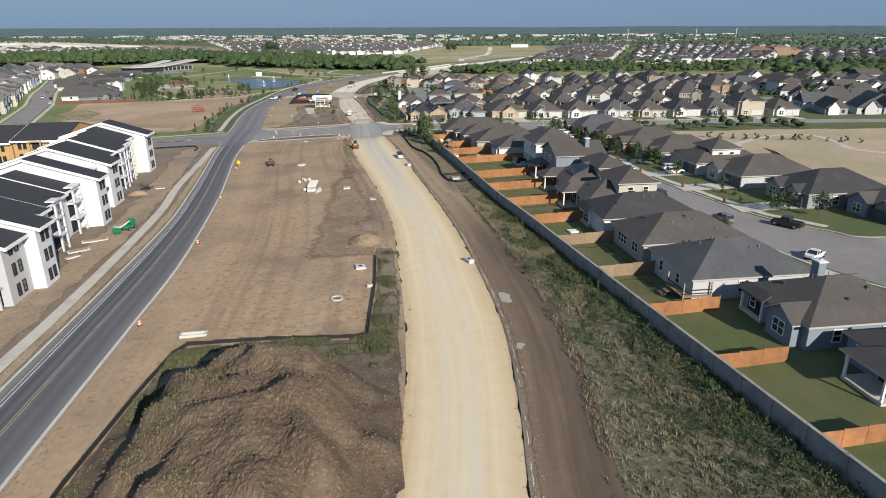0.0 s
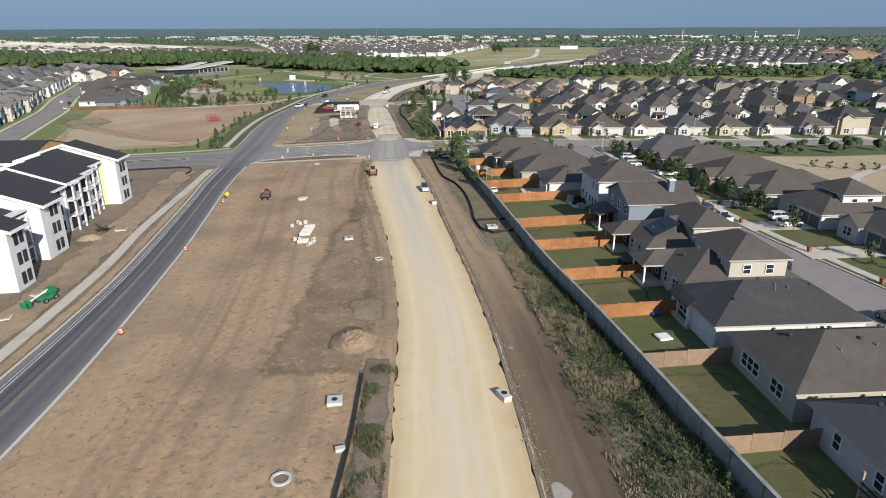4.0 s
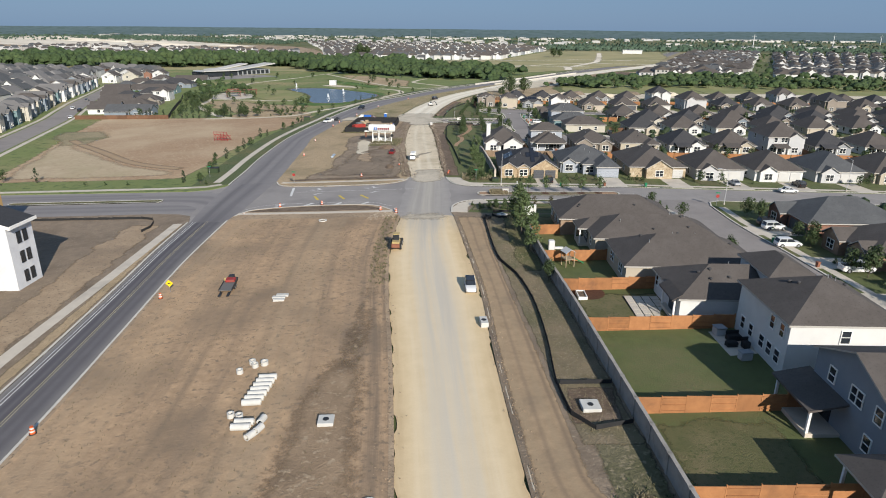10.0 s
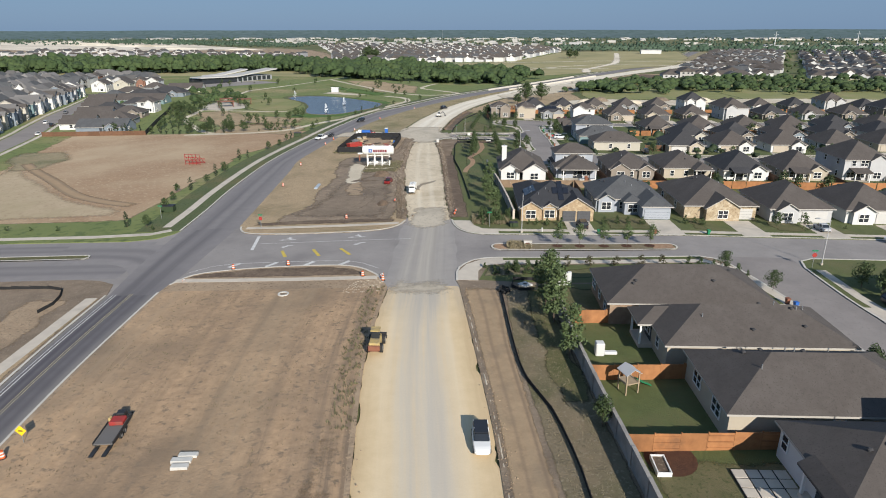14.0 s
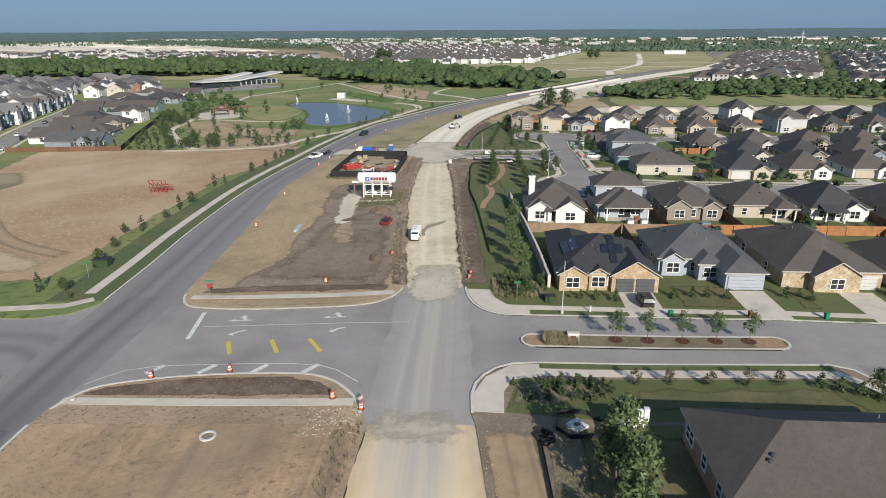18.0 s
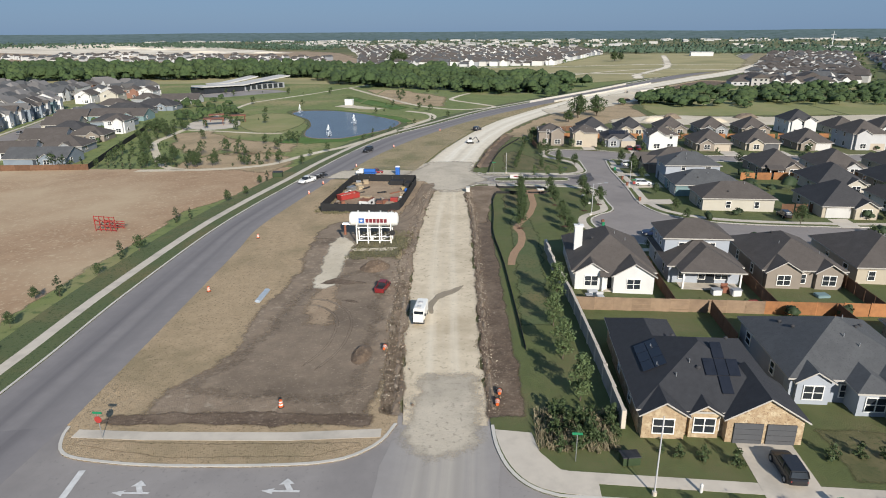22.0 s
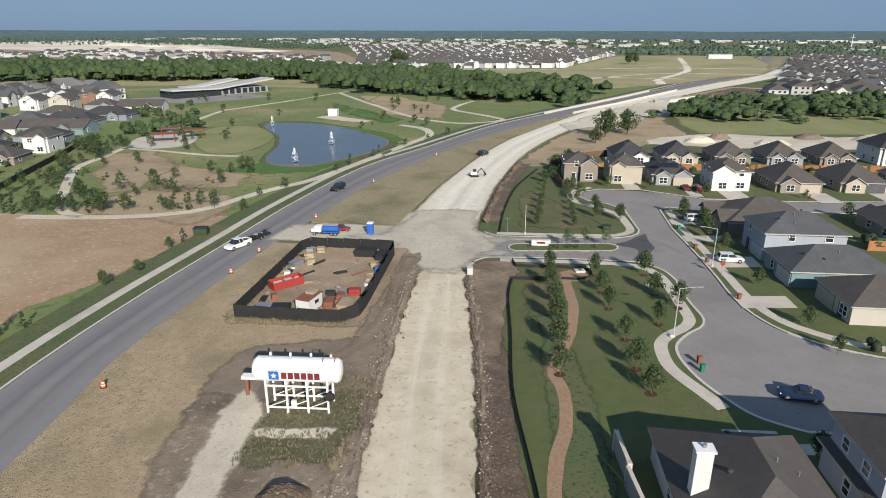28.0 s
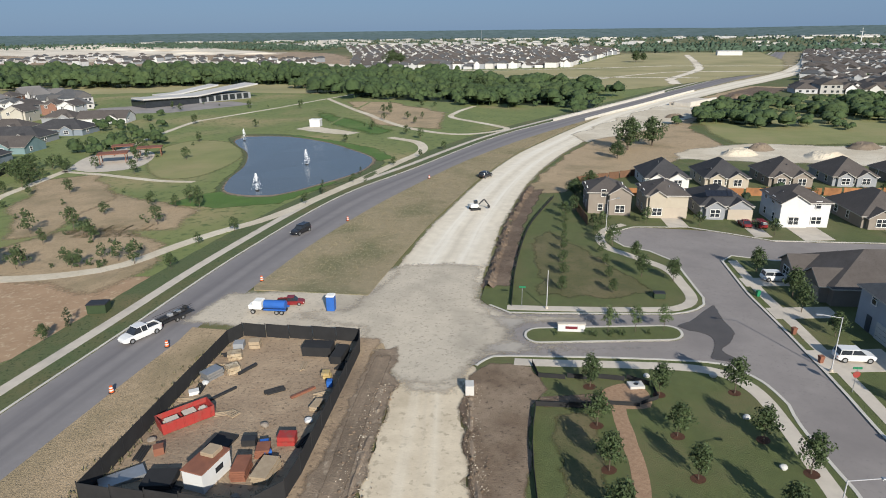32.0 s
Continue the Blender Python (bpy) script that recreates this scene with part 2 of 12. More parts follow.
    roof_grey=mat("shingle_grey", (0.0884, 0.0911, 0.0949), (0.0725, 0.0744, 0.0781), 1.6, rough=0.95, c3=(0.1, 0.103, 0.106), scale3=0.3, amt3=0.5, bump=0.25, bscale=9, speck=((0.0614, 0.0632, 0.066), 6.0, 0.3)),
    roof_black=mat("shingle_black", (0.042, 0.043, 0.048), (0.032, 0.033, 0.037), 1.6, rough=0.9, bump=0.3, bscale=7),
    white=mat("siding_white", (0.60, 0.60, 0.585), (0.53, 0.53, 0.52), 0.5, rough=0.7),
    trim=mat("trim_white", (0.76, 0.75, 0.72), (0.70, 0.69, 0.66), 0.6, rough=0.6),
    fascia=mat("fascia_paint", (0.42, 0.40, 0.365), (0.36, 0.34, 0.31), 0.6, rough=0.65),
    cream=mat("siding_cream", (0.45, 0.419, 0.356), (0.405, 0.378, 0.32), 0.5, rough=0.75),
    beige=mat("siding_beige", (0.414, 0.365, 0.288), (0.369, 0.324, 0.257), 0.5, rough=0.75),
    slate=mat("siding_slate_blue", (0.33, 0.355, 0.395), (0.29, 0.315, 0.355), 0.5, rough=0.75),
    lightgrey=mat("siding_light_grey", (0.45, 0.45, 0.45), (0.405, 0.405, 0.41), 0.5, rough=0.75),
    grey=mat("siding_grey", (0.27, 0.28, 0.295), (0.235, 0.245, 0.26), 0.5, rough=0.75),
    blue=mat("siding_blue_grey", (0.20, 0.235, 0.27), (0.175, 0.205, 0.24), 0.5, rough=0.75),
    teal=mat("siding_teal", (0.17, 0.25, 0.26), (0.145, 0.215, 0.225), 0.5, rough=0.75),
    taupe=mat("siding_taupe", (0.25, 0.215, 0.18), (0.21, 0.18, 0.15), 0.5, rough=0.8),
    stone=mat("stone_tan", (0.43, 0.35, 0.235), (0.27, 0.2, 0.125), 1.5, rough=0.9, c3=(0.52, 0.45, 0.34), scale3=0.9, amt3=0.55, bump=0.7, bscale=4, speck=((0.17, 0.12, 0.08), 3.0, 0.3)),
    brick=mat("brick_brown", (0.292, 0.206, 0.142), (0.215, 0.142, 0.0989), 3.0, rough=0.9, c3=(0.361, 0.284, 0.206), scale3=1.5, amt3=0.4, bump=0.4, bscale=6),
    brick_tan=mat("brick_tan_mixed", (0.43, 0.325, 0.205), (0.29, 0.205, 0.125), 2.4, rough=0.9, c3=(0.50, 0.41, 0.28), scale3=1.6, amt3=0.5, bump=0.5, bscale=6, speck=((0.2, 0.13, 0.08), 5.0, 0.3)),
    brick_red=mat("brick_red", (0.27, 0.145, 0.10), (0.19, 0.10, 0.075), 3.0, rough=0.9, bump=0.4, bscale=6),
    wrap=mat("house_wrap_white", (0.64, 0.65, 0.67), (0.555, 0.565, 0.585), 0.5, rough=0.55, c3=(0.50, 0.51, 0.54), scale3=0.4, amt3=0.45),
    sheath=mat("sheathing_yellow", (0.46, 0.3, 0.125), (0.38, 0.24, 0.1), 0.6, rough=0.85),
    yellow_tape=mat("yellow_membrane", (0.66, 0.62, 0.16), (0.58, 0.54, 0.15), 0.6, rough=0.6),
    garage=mat("garage_door_dark", (0.085, 0.088, 0.095), (0.07, 0.072, 0.078), 0.8, rough=0.6),
    garage_w=mat("garage_door_white", (0.495, 0.486, 0.468), (0.45, 0.441, 0.423), 0.8, rough=0.6),
    garage_t=mat("garage_door_tan", (0.414, 0.36, 0.288), (0.378, 0.324, 0.261), 0.8, rough=0.6),
    door=mat("door_dark", (0.05, 0.06, 0.07), (0.04, 0.045, 0.055), 0.8, rough=0.5),
    pane=mat("window_glass", (0.018, 0.022, 0.027), (0.03, 0.035, 0.042), 0.6, rough=0.12, spec=0.6),
    # Near-black colour for the shade inside balcony openings; no mesh is meant.
    screen=mat("insect_screen", (0.03, 0.03, 0.032), (0.022, 0.022, 0.024), 2.0, rough=0.8),
    solar=mat("solar_cell", (0.012, 0.014, 0.02), (0.018, 0.02, 0.028), 1.5, rough=0.25, spec=0.5),
    metal=mat("galvanised_metal", (0.42, 0.43, 0.44), (0.36, 0.37, 0.38), 2.0, rough=0.45, metal=0.7),
    steel_dark=mat("dark_steel", (0.05, 0.05, 0.052), (0.035, 0.035, 0.037), 2.0, rough=0.5, metal=0.4),
    black=mat("black_fabric", (0.018, 0.018, 0.019), (0.026, 0.026, 0.027), 1.0, rough=0.85),
    rubber=mat("rubber", (0.02, 0.02, 0.02), (0.03, 0.03, 0.03), 3.0, rough=0.85),
    paint_white=mat("road_paint_white", (0.66, 0.65, 0.63), (0.47, 0.46, 0.44), 1.8, rough=0.7),
    paint_yellow=mat("road_paint_yellow", (0.43, 0.37, 0.22), (0.30, 0.265, 0.18), 1.2, rough=0.75),
    paint_hatch=mat("road_paint_amber", (0.60, 0.45, 0.08), (0.46, 0.35, 0.09), 1.5, rough=0.75),
    bark=mat("bark", (0.15, 0.115, 0.085), (0.09, 0.07, 0.052), 4.0, bump=0.6),
    leaf=mat("leaf_green", (0.056, 0.082, 0.03), (0.038, 0.058, 0.021), 1.2, rough=0.7, isl=0.35),
    leaf_light=mat("leaf_light", (0.092, 0.128, 0.05), (0.064, 0.092, 0.035), 1.2, rough=0.7, isl=0.35),
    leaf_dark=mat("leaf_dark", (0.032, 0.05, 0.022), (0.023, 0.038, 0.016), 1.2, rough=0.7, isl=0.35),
    leaf_red=mat("leaf_brownish_green", (0.075, 0.062, 0.035), (0.05, 0.055, 0.024), 1.2, rough=0.7, isl=0.35),
    straw=mat("straw_blades", (0.265, 0.225, 0.145), (0.18, 0.155, 0.095), 0.6, rough=0.8, isl=0.3),
    blade_green=mat("lush_blades", (0.088, 0.112, 0.05), (0.06, 0.08, 0.035), 0.8, rough=0.8, isl=0.35),
    blade=mat("grass_blades", (0.165, 0.15, 0.085), (0.115, 0.108, 0.056), 0.6, rough=0.8, isl=0.35),
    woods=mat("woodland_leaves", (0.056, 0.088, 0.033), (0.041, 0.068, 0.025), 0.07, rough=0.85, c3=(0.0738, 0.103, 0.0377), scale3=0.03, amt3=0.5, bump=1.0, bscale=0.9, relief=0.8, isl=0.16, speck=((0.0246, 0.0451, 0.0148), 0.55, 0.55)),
    water=mat("pond_water", (0.1, 0.112, 0.115), (0.085, 0.096, 0.1), 0.05, rough=0.22, spec=0.4, bump=0.06, bscale=1.2),
    foam=mat("water_spray", (0.85, 0.87, 0.88), (0.78, 0.80, 0.82), 2.0, rough=0.6),
    white_pipe=mat("concrete_pipe_light", (0.54, 0.53, 0.50), (0.44, 0.43, 0.40), 1.2, rough=0.8),
    tankwhite=mat("painted_steel_white", (0.80, 0.79, 0.75), (0.72, 0.71, 0.67), 0.6, rough=0.4, c3=(0.60, 0.56, 0.48), scale3=0.5, amt3=0.25),
    red=mat("paint_red", (0.34, 0.04, 0.034), (0.26, 0.034, 0.03), 1.0, rough=0.55, c3=(0.22, 0.08, 0.06), scale3=1.0, amt3=0.4),
    orange=mat("paint_orange", (0.62, 0.12, 0.03), (0.54, 0.10, 0.025), 1.0, rough=0.5),
    yellow=mat("paint_machine_yellow", (0.50, 0.37, 0.15), (0.38, 0.28, 0.12), 1.2, rough=0.6, c3=(0.27, 0.22, 0.15), scale3=2.0, amt3=0.5),
    bluep=mat("paint_blue", (0.03, 0.12, 0.42), (0.025, 0.10, 0.34), 1.0, rough=0.45),
    greenp=mat("paint_green", (0.02, 0.20, 0.09), (0.015, 0.16, 0.075), 1.0, rough=0.5),
    timber=mat("raw_timber", (0.38, 0.30, 0.205), (0.28, 0.215, 0.145), 1.5, rough=0.85),
    rust=mat("rusty_red_steel", (0.24, 0.10, 0.06), (0.17, 0.07, 0.045), 1.2, rough=0.75),
    maroon=mat("lettering_maroon", (0.16, 0.025, 0.035), (0.14, 0.022, 0.03), 1.0, rough=0.5),
    far_white=mat("far_building_white", (0.52, 0.505, 0.48), (0.40, 0.39, 0.37), 0.02, rough=0.8, isl=0.25),
    # Light grey; on the western suburb's roofs it stands for haze.
    far_roof=mat("far_roof_grey", (0.17, 0.16, 0.155), (0.12, 0.115, 0.11), 0.03, rough=0.9, isl=0.3),
    quarry=mat("bare_limestone", (0.784, 0.706, 0.582), (0.616, 0.538, 0.426), 0.02, c3=(0.381, 0.314, 0.224), scale3=0.008, amt3=0.5),
    far_field=mat("far_field_straw", (0.363, 0.314, 0.165), (0.286, 0.253, 0.127), 0.03, c3=(0.209, 0.204, 0.0935), scale3=0.012, amt3=0.5),
    # Paler, bluer copy of the woodland green: distance haze painted into the leaves.
    woods_hazed=mat("far_woodland_leaves", (0.058, 0.094, 0.062), (0.045, 0.076, 0.05), 0.01, rough=0.9, c3=(0.082, 0.116, 0.078), scale3=0.006, amt3=0.5, isl=0.2),
    # Blue-green tone of the hills is distance haze put into the colour.
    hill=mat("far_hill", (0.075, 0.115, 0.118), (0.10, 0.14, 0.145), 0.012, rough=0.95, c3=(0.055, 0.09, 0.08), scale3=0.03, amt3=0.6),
)

def road_mat(name, c1, c2, W, tracks, edge=None, fine=(0.5, 4.0), rough=0.88, streak=0.5, bump=0.0, **more):
    """A surface worn along its length: tracks are (place across 0..1, half width, colour, amount)."""
    m = mat(name, c1, c2, fine[0], rough=rough, bump=bump, bscale=3.0, detail=10, **more)
    nt = m.node_tree
    b = nt.nodes["Principled BSDF"]
    out = b.inputs["Base Color"].links[0].from_socket
    uv = nt.nodes.new("ShaderNodeUVMap")
    sep = nt.nodes.new("ShaderNodeSeparateXYZ")
    nt.links.new(uv.outputs[0], sep.inputs[0])

    def stretch(su, sv, lo, hi, z):
        mp = nt.nodes.new("ShaderNodeMapping")
        mp.inputs["Scale"].default_value = (su, sv, 1)
        mp.inputs["Location"].default_value = (z, z, z)
        nt.links.new(uv.outputs[0], mp.inputs[0])
        n = nt.nodes.new("ShaderNodeTexNoise")
        n.inputs["Scale"].default_value = 1.0
        n.inputs["Detail"].default_value = 6
        n.inputs["Roughness"].default_value = 0.6
        nt.links.new(mp.outputs[0], n.inputs["Vector"])
        r = nt.nodes.new("ShaderNodeMapRange")
        r.inputs["From Min"].default_value, r.inputs["From Max"].default_value = lo, hi
        nt.links.new(n.outputs["Fac"], r.inputs["Value"])
        return r.outputs[0]

    wob = stretch(2.0, 0.02, 0.0, 1.0, 3.0)
    streaks = stretch(W * 1.1, 0.03, 0.36, 0.64, 9.0)
    for c, hw, col, amt, *fade in tracks:
        a = nt.nodes.new("ShaderNodeMath")
        a.operation = "MULTIPLY_ADD"
        a.inputs[1].default_value = hw * 0.9
        a.inputs[2].default_value = -c - hw * 0.45
        nt.links.new(wob, a.inputs[0])
        s = nt.nodes.new("ShaderNodeMath")
        s.operation = "ADD"
        nt.links.new(sep.outputs[0], s.inputs[0])
        nt.links.new(a.outputs[0], s.inputs[1])
        ab = nt.nodes.new("ShaderNodeMath")
        ab.operation = "ABSOLUTE"
        nt.links.new(s.outputs[0], ab.inputs[0])
        r = nt.nodes.new("ShaderNodeMapRange")
        r.interpolation_type = "SMOOTHSTEP"
        r.inputs["From Min"].default_value, r.inputs["From Max"].default_value = 0.0, hw
        r.inputs["To Min"].default_value, r.inputs["To Max"].default_value = amt, 0.0
        nt.links.new(ab.outputs[0], r.inputs["Value"])
        k = nt.nodes.new("ShaderNodeMapRange")
        k.inputs["To Min"].default_value, k.inputs["To Max"].default_value = 1 - streak, 1.0
        nt.links.new(streaks, k.inputs["Value"])
        f = nt.nodes.new("ShaderNodeMath")
        f.operation = "MULTIPLY"
        nt.links.new(r.outputs[0], f.inputs[0])
        nt.links.new(k.outputs[0], f.inputs[1])
        for v0, v1 in fade:
            g = nt.nodes.new("ShaderNodeMapRange")
            g.interpolation_type = "SMOOTHSTEP"
            g.inputs["From Min"].default_value, g.inputs["From Max"].default_value = v0, v1
            nt.links.new(sep.outputs[1], g.inputs["Value"])
            h = nt.nodes.new("ShaderNodeMath")
            h.operation = "MULTIPLY"
            nt.links.new(f.outputs[0], h.inputs[0])
            nt.links.new(g.outputs[0], h.inputs[1])
            f = h
        mx = nt.nodes.new("ShaderNodeMix")
        mx.data_type = "RGBA"
        mx.inputs[7].default_value = (*col, 1)
        nt.links.new(out, mx.inputs[6])
        nt.links.new(f.outputs[0], mx.inputs[0])
        out = mx.outputs[2]
    nt.links.new(out, b.inputs["Base Color"])
    return m


OLD1, OLD2 = (0.31, 0.287, 0.268), (0.268, 0.247, 0.233)
M["bed_south"] = road_mat("caliche_graded", (0.68, 0.53, 0.33), (0.60, 0.46, 0.275), 12, [(0.0, 0.16, (0.44, 0.31, 0.17), 0.7), (1.0, 0.16, (0.44, 0.31, 0.17), 0.7), (0.5, 0.42, (0.72, 0.62, 0.46), 0.75), (0.36, 0.07, (0.60, 0.52, 0.40), 0.5), (0.47, 0.06, (0.60, 0.53, 0.43), 0.5), (0.60, 0.08, (0.60, 0.53, 0.43), 0.5), (0.2, 0.07, (0.76, 0.62, 0.42), 0.5), (0.78, 0.09, (0.76, 0.62, 0.42), 0.5), (0.52, 0.36, (0.52, 0.465, 0.385), 0.95, (75, 150)), (0.42, 0.09, (0.42, 0.375, 0.32), 0.35, (90, 170)), (0.61, 0.09, (0.42, 0.375, 0.32), 0.35, (90, 170)), (0.5, 0.34, (0.40, 0.365, 0.315), 0.8, (168, 192)), (0.5, 1.0, (0.40, 0.365, 0.315), 0.85, (178, 190))], streak=0.7, bump=0.15)
M["bed_north"] = road_mat("caliche_rutted", (0.67, 0.57, 0.42), (0.54, 0.45, 0.325), 10, [(0.0, 0.12, (0.46, 0.38, 0.27), 0.5), (1.0, 0.1, (0.46, 0.38, 0.27), 0.5), (0.36, 0.1, (0.74, 0.67, 0.54), 0.5), (0.64, 0.1, (0.74, 0.67, 0.54), 0.5), (0.5, 0.05, (0.50, 0.43, 0.33), 0.4)], streak=0.7, bump=0.25, c3=(0.44, 0.36, 0.25), scale3=0.12, amt3=0.45, speck=((0.42, 0.35, 0.25), 1.4, 0.25))
M["soil_lines"] = road_mat("soil_graded", (0.51, 0.345, 0.207), (0.337, 0.225, 0.134), 30, [(0.9, 0.24, (0.22, 0.165, 0.118), 0.4, (75, 110)), (0.97, 0.16, (0.15, 0.115, 0.085), 0.7), (0.62, 0.2, (0.33, 0.25, 0.165), 0.6), (0.30, 0.16, (0.25, 0.18, 0.12), 0.7), (0.45, 0.06, (0.22, 0.16, 0.11), 0.6), (0.14, 0.12, (0.40, 0.285, 0.18), 0.7), (0.74, 0.05, (0.20, 0.145, 0.1), 0.6), (0.55, 0.03, (0.19, 0.14, 0.095), 0.5), (0.36, 0.02, (0.19, 0.14, 0.095), 0.5), (0.05, 0.1, (0.30, 0.225, 0.15), 0.6)], streak=0.85, bump=0.6, relief=0.09, fine=(1.1, 4), c3=(0.22, 0.158, 0.104), scale3=0.06, amt3=0.55, speck=((0.21, 0.155, 0.105), 1.3, 0.3))
M["soil_arc"] = road_mat("soil_with_turning_tracks", (0.27, 0.205, 0.143), (0.2, 0.15, 0.106), 5, [(0.22, 0.11, (0.15, 0.112, 0.08), 0.4), (0.76, 0.11, (0.15, 0.112, 0.08), 0.35), (0.48, 0.1, (0.36, 0.28, 0.2), 0.25)], streak=0.5, fine=(0.8, 4), bump=0.8, c3=(0.15, 0.113, 0.08), scale3=0.10, amt3=0.55)
M["bed_far"] = road_mat("caliche_bright", (0.73, 0.655, 0.525), (0.59, 0.52, 0.41), 14, [(0.0, 0.2, (0.45, 0.37, 0.27), 0.6), (1.0, 0.2, (0.45, 0.37, 0.27), 0.6), (0.35, 0.14, (0.80, 0.75, 0.65), 0.8), (0.66, 0.12, (0.80, 0.75, 0.65), 0.8), (0.5, 0.06, (0.5, 0.44, 0.35), 0.6)], streak=0.8, bump=0.4)
M["field_tracks"] = road_mat("field_with_tracks", (0.38, 0.27, 0.165), (0.325, 0.225, 0.135), 5, [(0.25, 0.16, (0.20, 0.15, 0.10), 0.9), (0.75, 0.16, (0.20, 0.15, 0.10), 0.9)], streak=0.4, fine=(0.25, 4))
M["crossing"] = road_mat("dusty_asphalt", OLD1, OLD2, 12, [(0.5, 0.5, (0.46, 0.415, 0.35), 0.85), (0.5, 0.12, (0.36, 0.325, 0.28), 0.5), (0.36, 0.08, (0.25, 0.23, 0.21), 0.6), (0.64, 0.08, (0.25, 0.23, 0.21), 0.6)], streak=0.7)
M["asphalt_two"] = road_mat("asphalt_dark_worn", (0.135, 0.126, 0.132), (0.115, 0.108, 0.114), 8, [(0.0, 0.16, (0.24, 0.225, 0.205), 0.8), (0.98, 0.22, (0.22, 0.205, 0.19), 0.9), (0.27, 0.09, (0.07, 0.066, 0.076), 0.9), (0.41, 0.07, (0.075, 0.07, 0.08), 0.85), (0.58, 0.07, (0.095, 0.088, 0.092), 0.7), (0.74, 0.07, (0.095, 0.088, 0.092), 0.6)], streak=0.35)
M["asphalt_curve"] = road_mat("asphalt_worn_curve", (0.23, 0.213, 0.209), (0.198, 0.184, 0.181), 10, [(0.28, 0.24, (0.15, 0.14, 0.142), 0.7), (0.36, 0.09, (0.115, 0.108, 0.112), 0.6), (0.68, 0.2, (0.16, 0.15, 0.15), 0.6), (0.62, 0.08, (0.125, 0.117, 0.12), 0.5)], streak=0.45)
M["asphalt_turn"] = road_mat("asphalt_skid_worn", (0.25, 0.231, 0.224), (0.215, 0.199, 0.194), 10, [(0.5, 0.45, (0.20, 0.186, 0.184), 0.7), (0.32, 0.16, (0.14, 0.13, 0.132), 0.7), (0.64, 0.16, (0.145, 0.135, 0.137), 0.65)], streak=0.5)
M["asphalt_through"] = road_mat("asphalt_worn_through_junction", (0.23, 0.213, 0.21), (0.198, 0.184, 0.181), 10, [(0.5, 0.5, (0.165, 0.154, 0.156), 0.8), (0.3, 0.14, (0.11, 0.103, 0.107), 0.8), (0.62, 0.14, (0.12, 0.112, 0.115), 0.7), (0.5, 0.9, (0.125, 0.117, 0.122), 1.0, (16, -4))], streak=0.4)
M["soil_tracked"] = road_mat("soil_with_tyre_tracks", (0.385, 0.275, 0.17), (0.28, 0.2, 0.124), 5, [(0.5, 1.6, (0.118, 0.08, 0.054), 1.0, (118, 72)), (0.85, 0.5, (0.08, 0.056, 0.04), 0.8, (118, 72)), (0.12, 0.14, (0.19, 0.135, 0.092), 0.6, (118, 60)), (0.2, 0.1, (0.33, 0.245, 0.155), 0.55, (60, 112)), (0.42, 0.08, (0.20, 0.145, 0.1), 0.6, (60, 112)), (0.62, 0.1, (0.33, 0.245, 0.155), 0.55, (60, 112)), (0.82, 0.09, (0.18, 0.13, 0.09), 0.7, (60, 112)), (0.3, 0.12, (0.15, 0.112, 0.08), 0.5, (112, 60)), (0.72, 0.1, (0.14, 0.105, 0.075), 0.4, (112, 60))], streak=0.35, bump=0.7, relief=0.05, fine=(0.9, 4), c3=(0.24, 0.18, 0.12), scale3=0.2, amt3=0.4)

# ---- helpers of shape ----
SLOPE, FLATX = 0.0367, 130.0


def gz(x, y=0.0):
    """Height of the land: it falls gently towards the west."""
    return SLOPE * min(max(x, -FLATX), FLATX)


def to_mesh(name, bm, material):
    me = bpy.data.meshes.new(name)
    bm.to_mesh(me)
    bm.free()
    for m in material if isinstance(material, (list, tuple)) else [material]:
        me.materials.append(m)
    return me


def part(name, bm, material, parent=None, label="", at=None):
    """One mesh object, under a thing or a part where one is given."""
    ob = new(name, bm if isinstance(bm, bpy.types.Mesh) else to_mesh(name, bm, material))
    if parent is not None:
        ob.parent = parent
    if at is not None:
        ob.matrix_basis = at
    return tagged(ob, label)


def thing(name, m, label, category, group="", kind=""):
    ob = new(name)
    ob.empty_display_size = 0.3
    ob.matrix_basis = m
    return tagged(ob, label, category, group, kind)


def box(bm, x0, x1, y0, y1, z0, z1, mi=0):
    v = [bm.verts.new(p) for p in ((x0, y0, z0), (x1, y0, z0), (x1, y1, z0), (x0, y1, z0), (x0, y0, z1), (x1, y0, z1), (x1, y1, z1), (x0, y1, z1))]
    for f in ((3, 2, 1, 0), (4, 5, 6, 7), (0, 1, 5, 4), (1, 2, 6, 5), (2, 3, 7, 6), (3, 0, 4, 7)):
        bm.faces.new([v[i] for i in f]).material_index = mi
    return v


def boxes(*dims):
    bm = bmesh.new()
    for d in dims:
        box(bm, *d)
    return bm


def bevelled(bm, w=0.03, seg=1):
    bmesh.ops.bevel(bm, geom=bm.edges[:], offset=w, segments=seg, affect="EDGES", clamp_overlap=True)
    return bm


def tube(bm, p, q, r0, r1=None, n=8, caps=True):
    p, q = Vector(p), Vector(q)
    r1 = r0 if r1 is None else r1
    w = (q - p).normalized()
    u = w.orthogonal().normalized()
    v = w.cross(u)
    rings = [[bm.verts.new(c + (u * math.cos(a) + v * math.sin(a)) * r) for a in [2 * math.pi * i / n for i in range(n)]] for c, r in ((p, r0), (q, r1))]
    for i in range(n):
        bm.faces.new((rings[0][i], rings[0][(i + 1) % n], rings[1][(i + 1) % n], rings[1][i]))
    if caps:
        bm.faces.new(rings[0][::-1])
        bm.faces.new(rings[1])


def tubes(*rows, n=8):
    bm = bmesh.new()
    for row in rows:
        tube(bm, *row, n=n)
    return bm


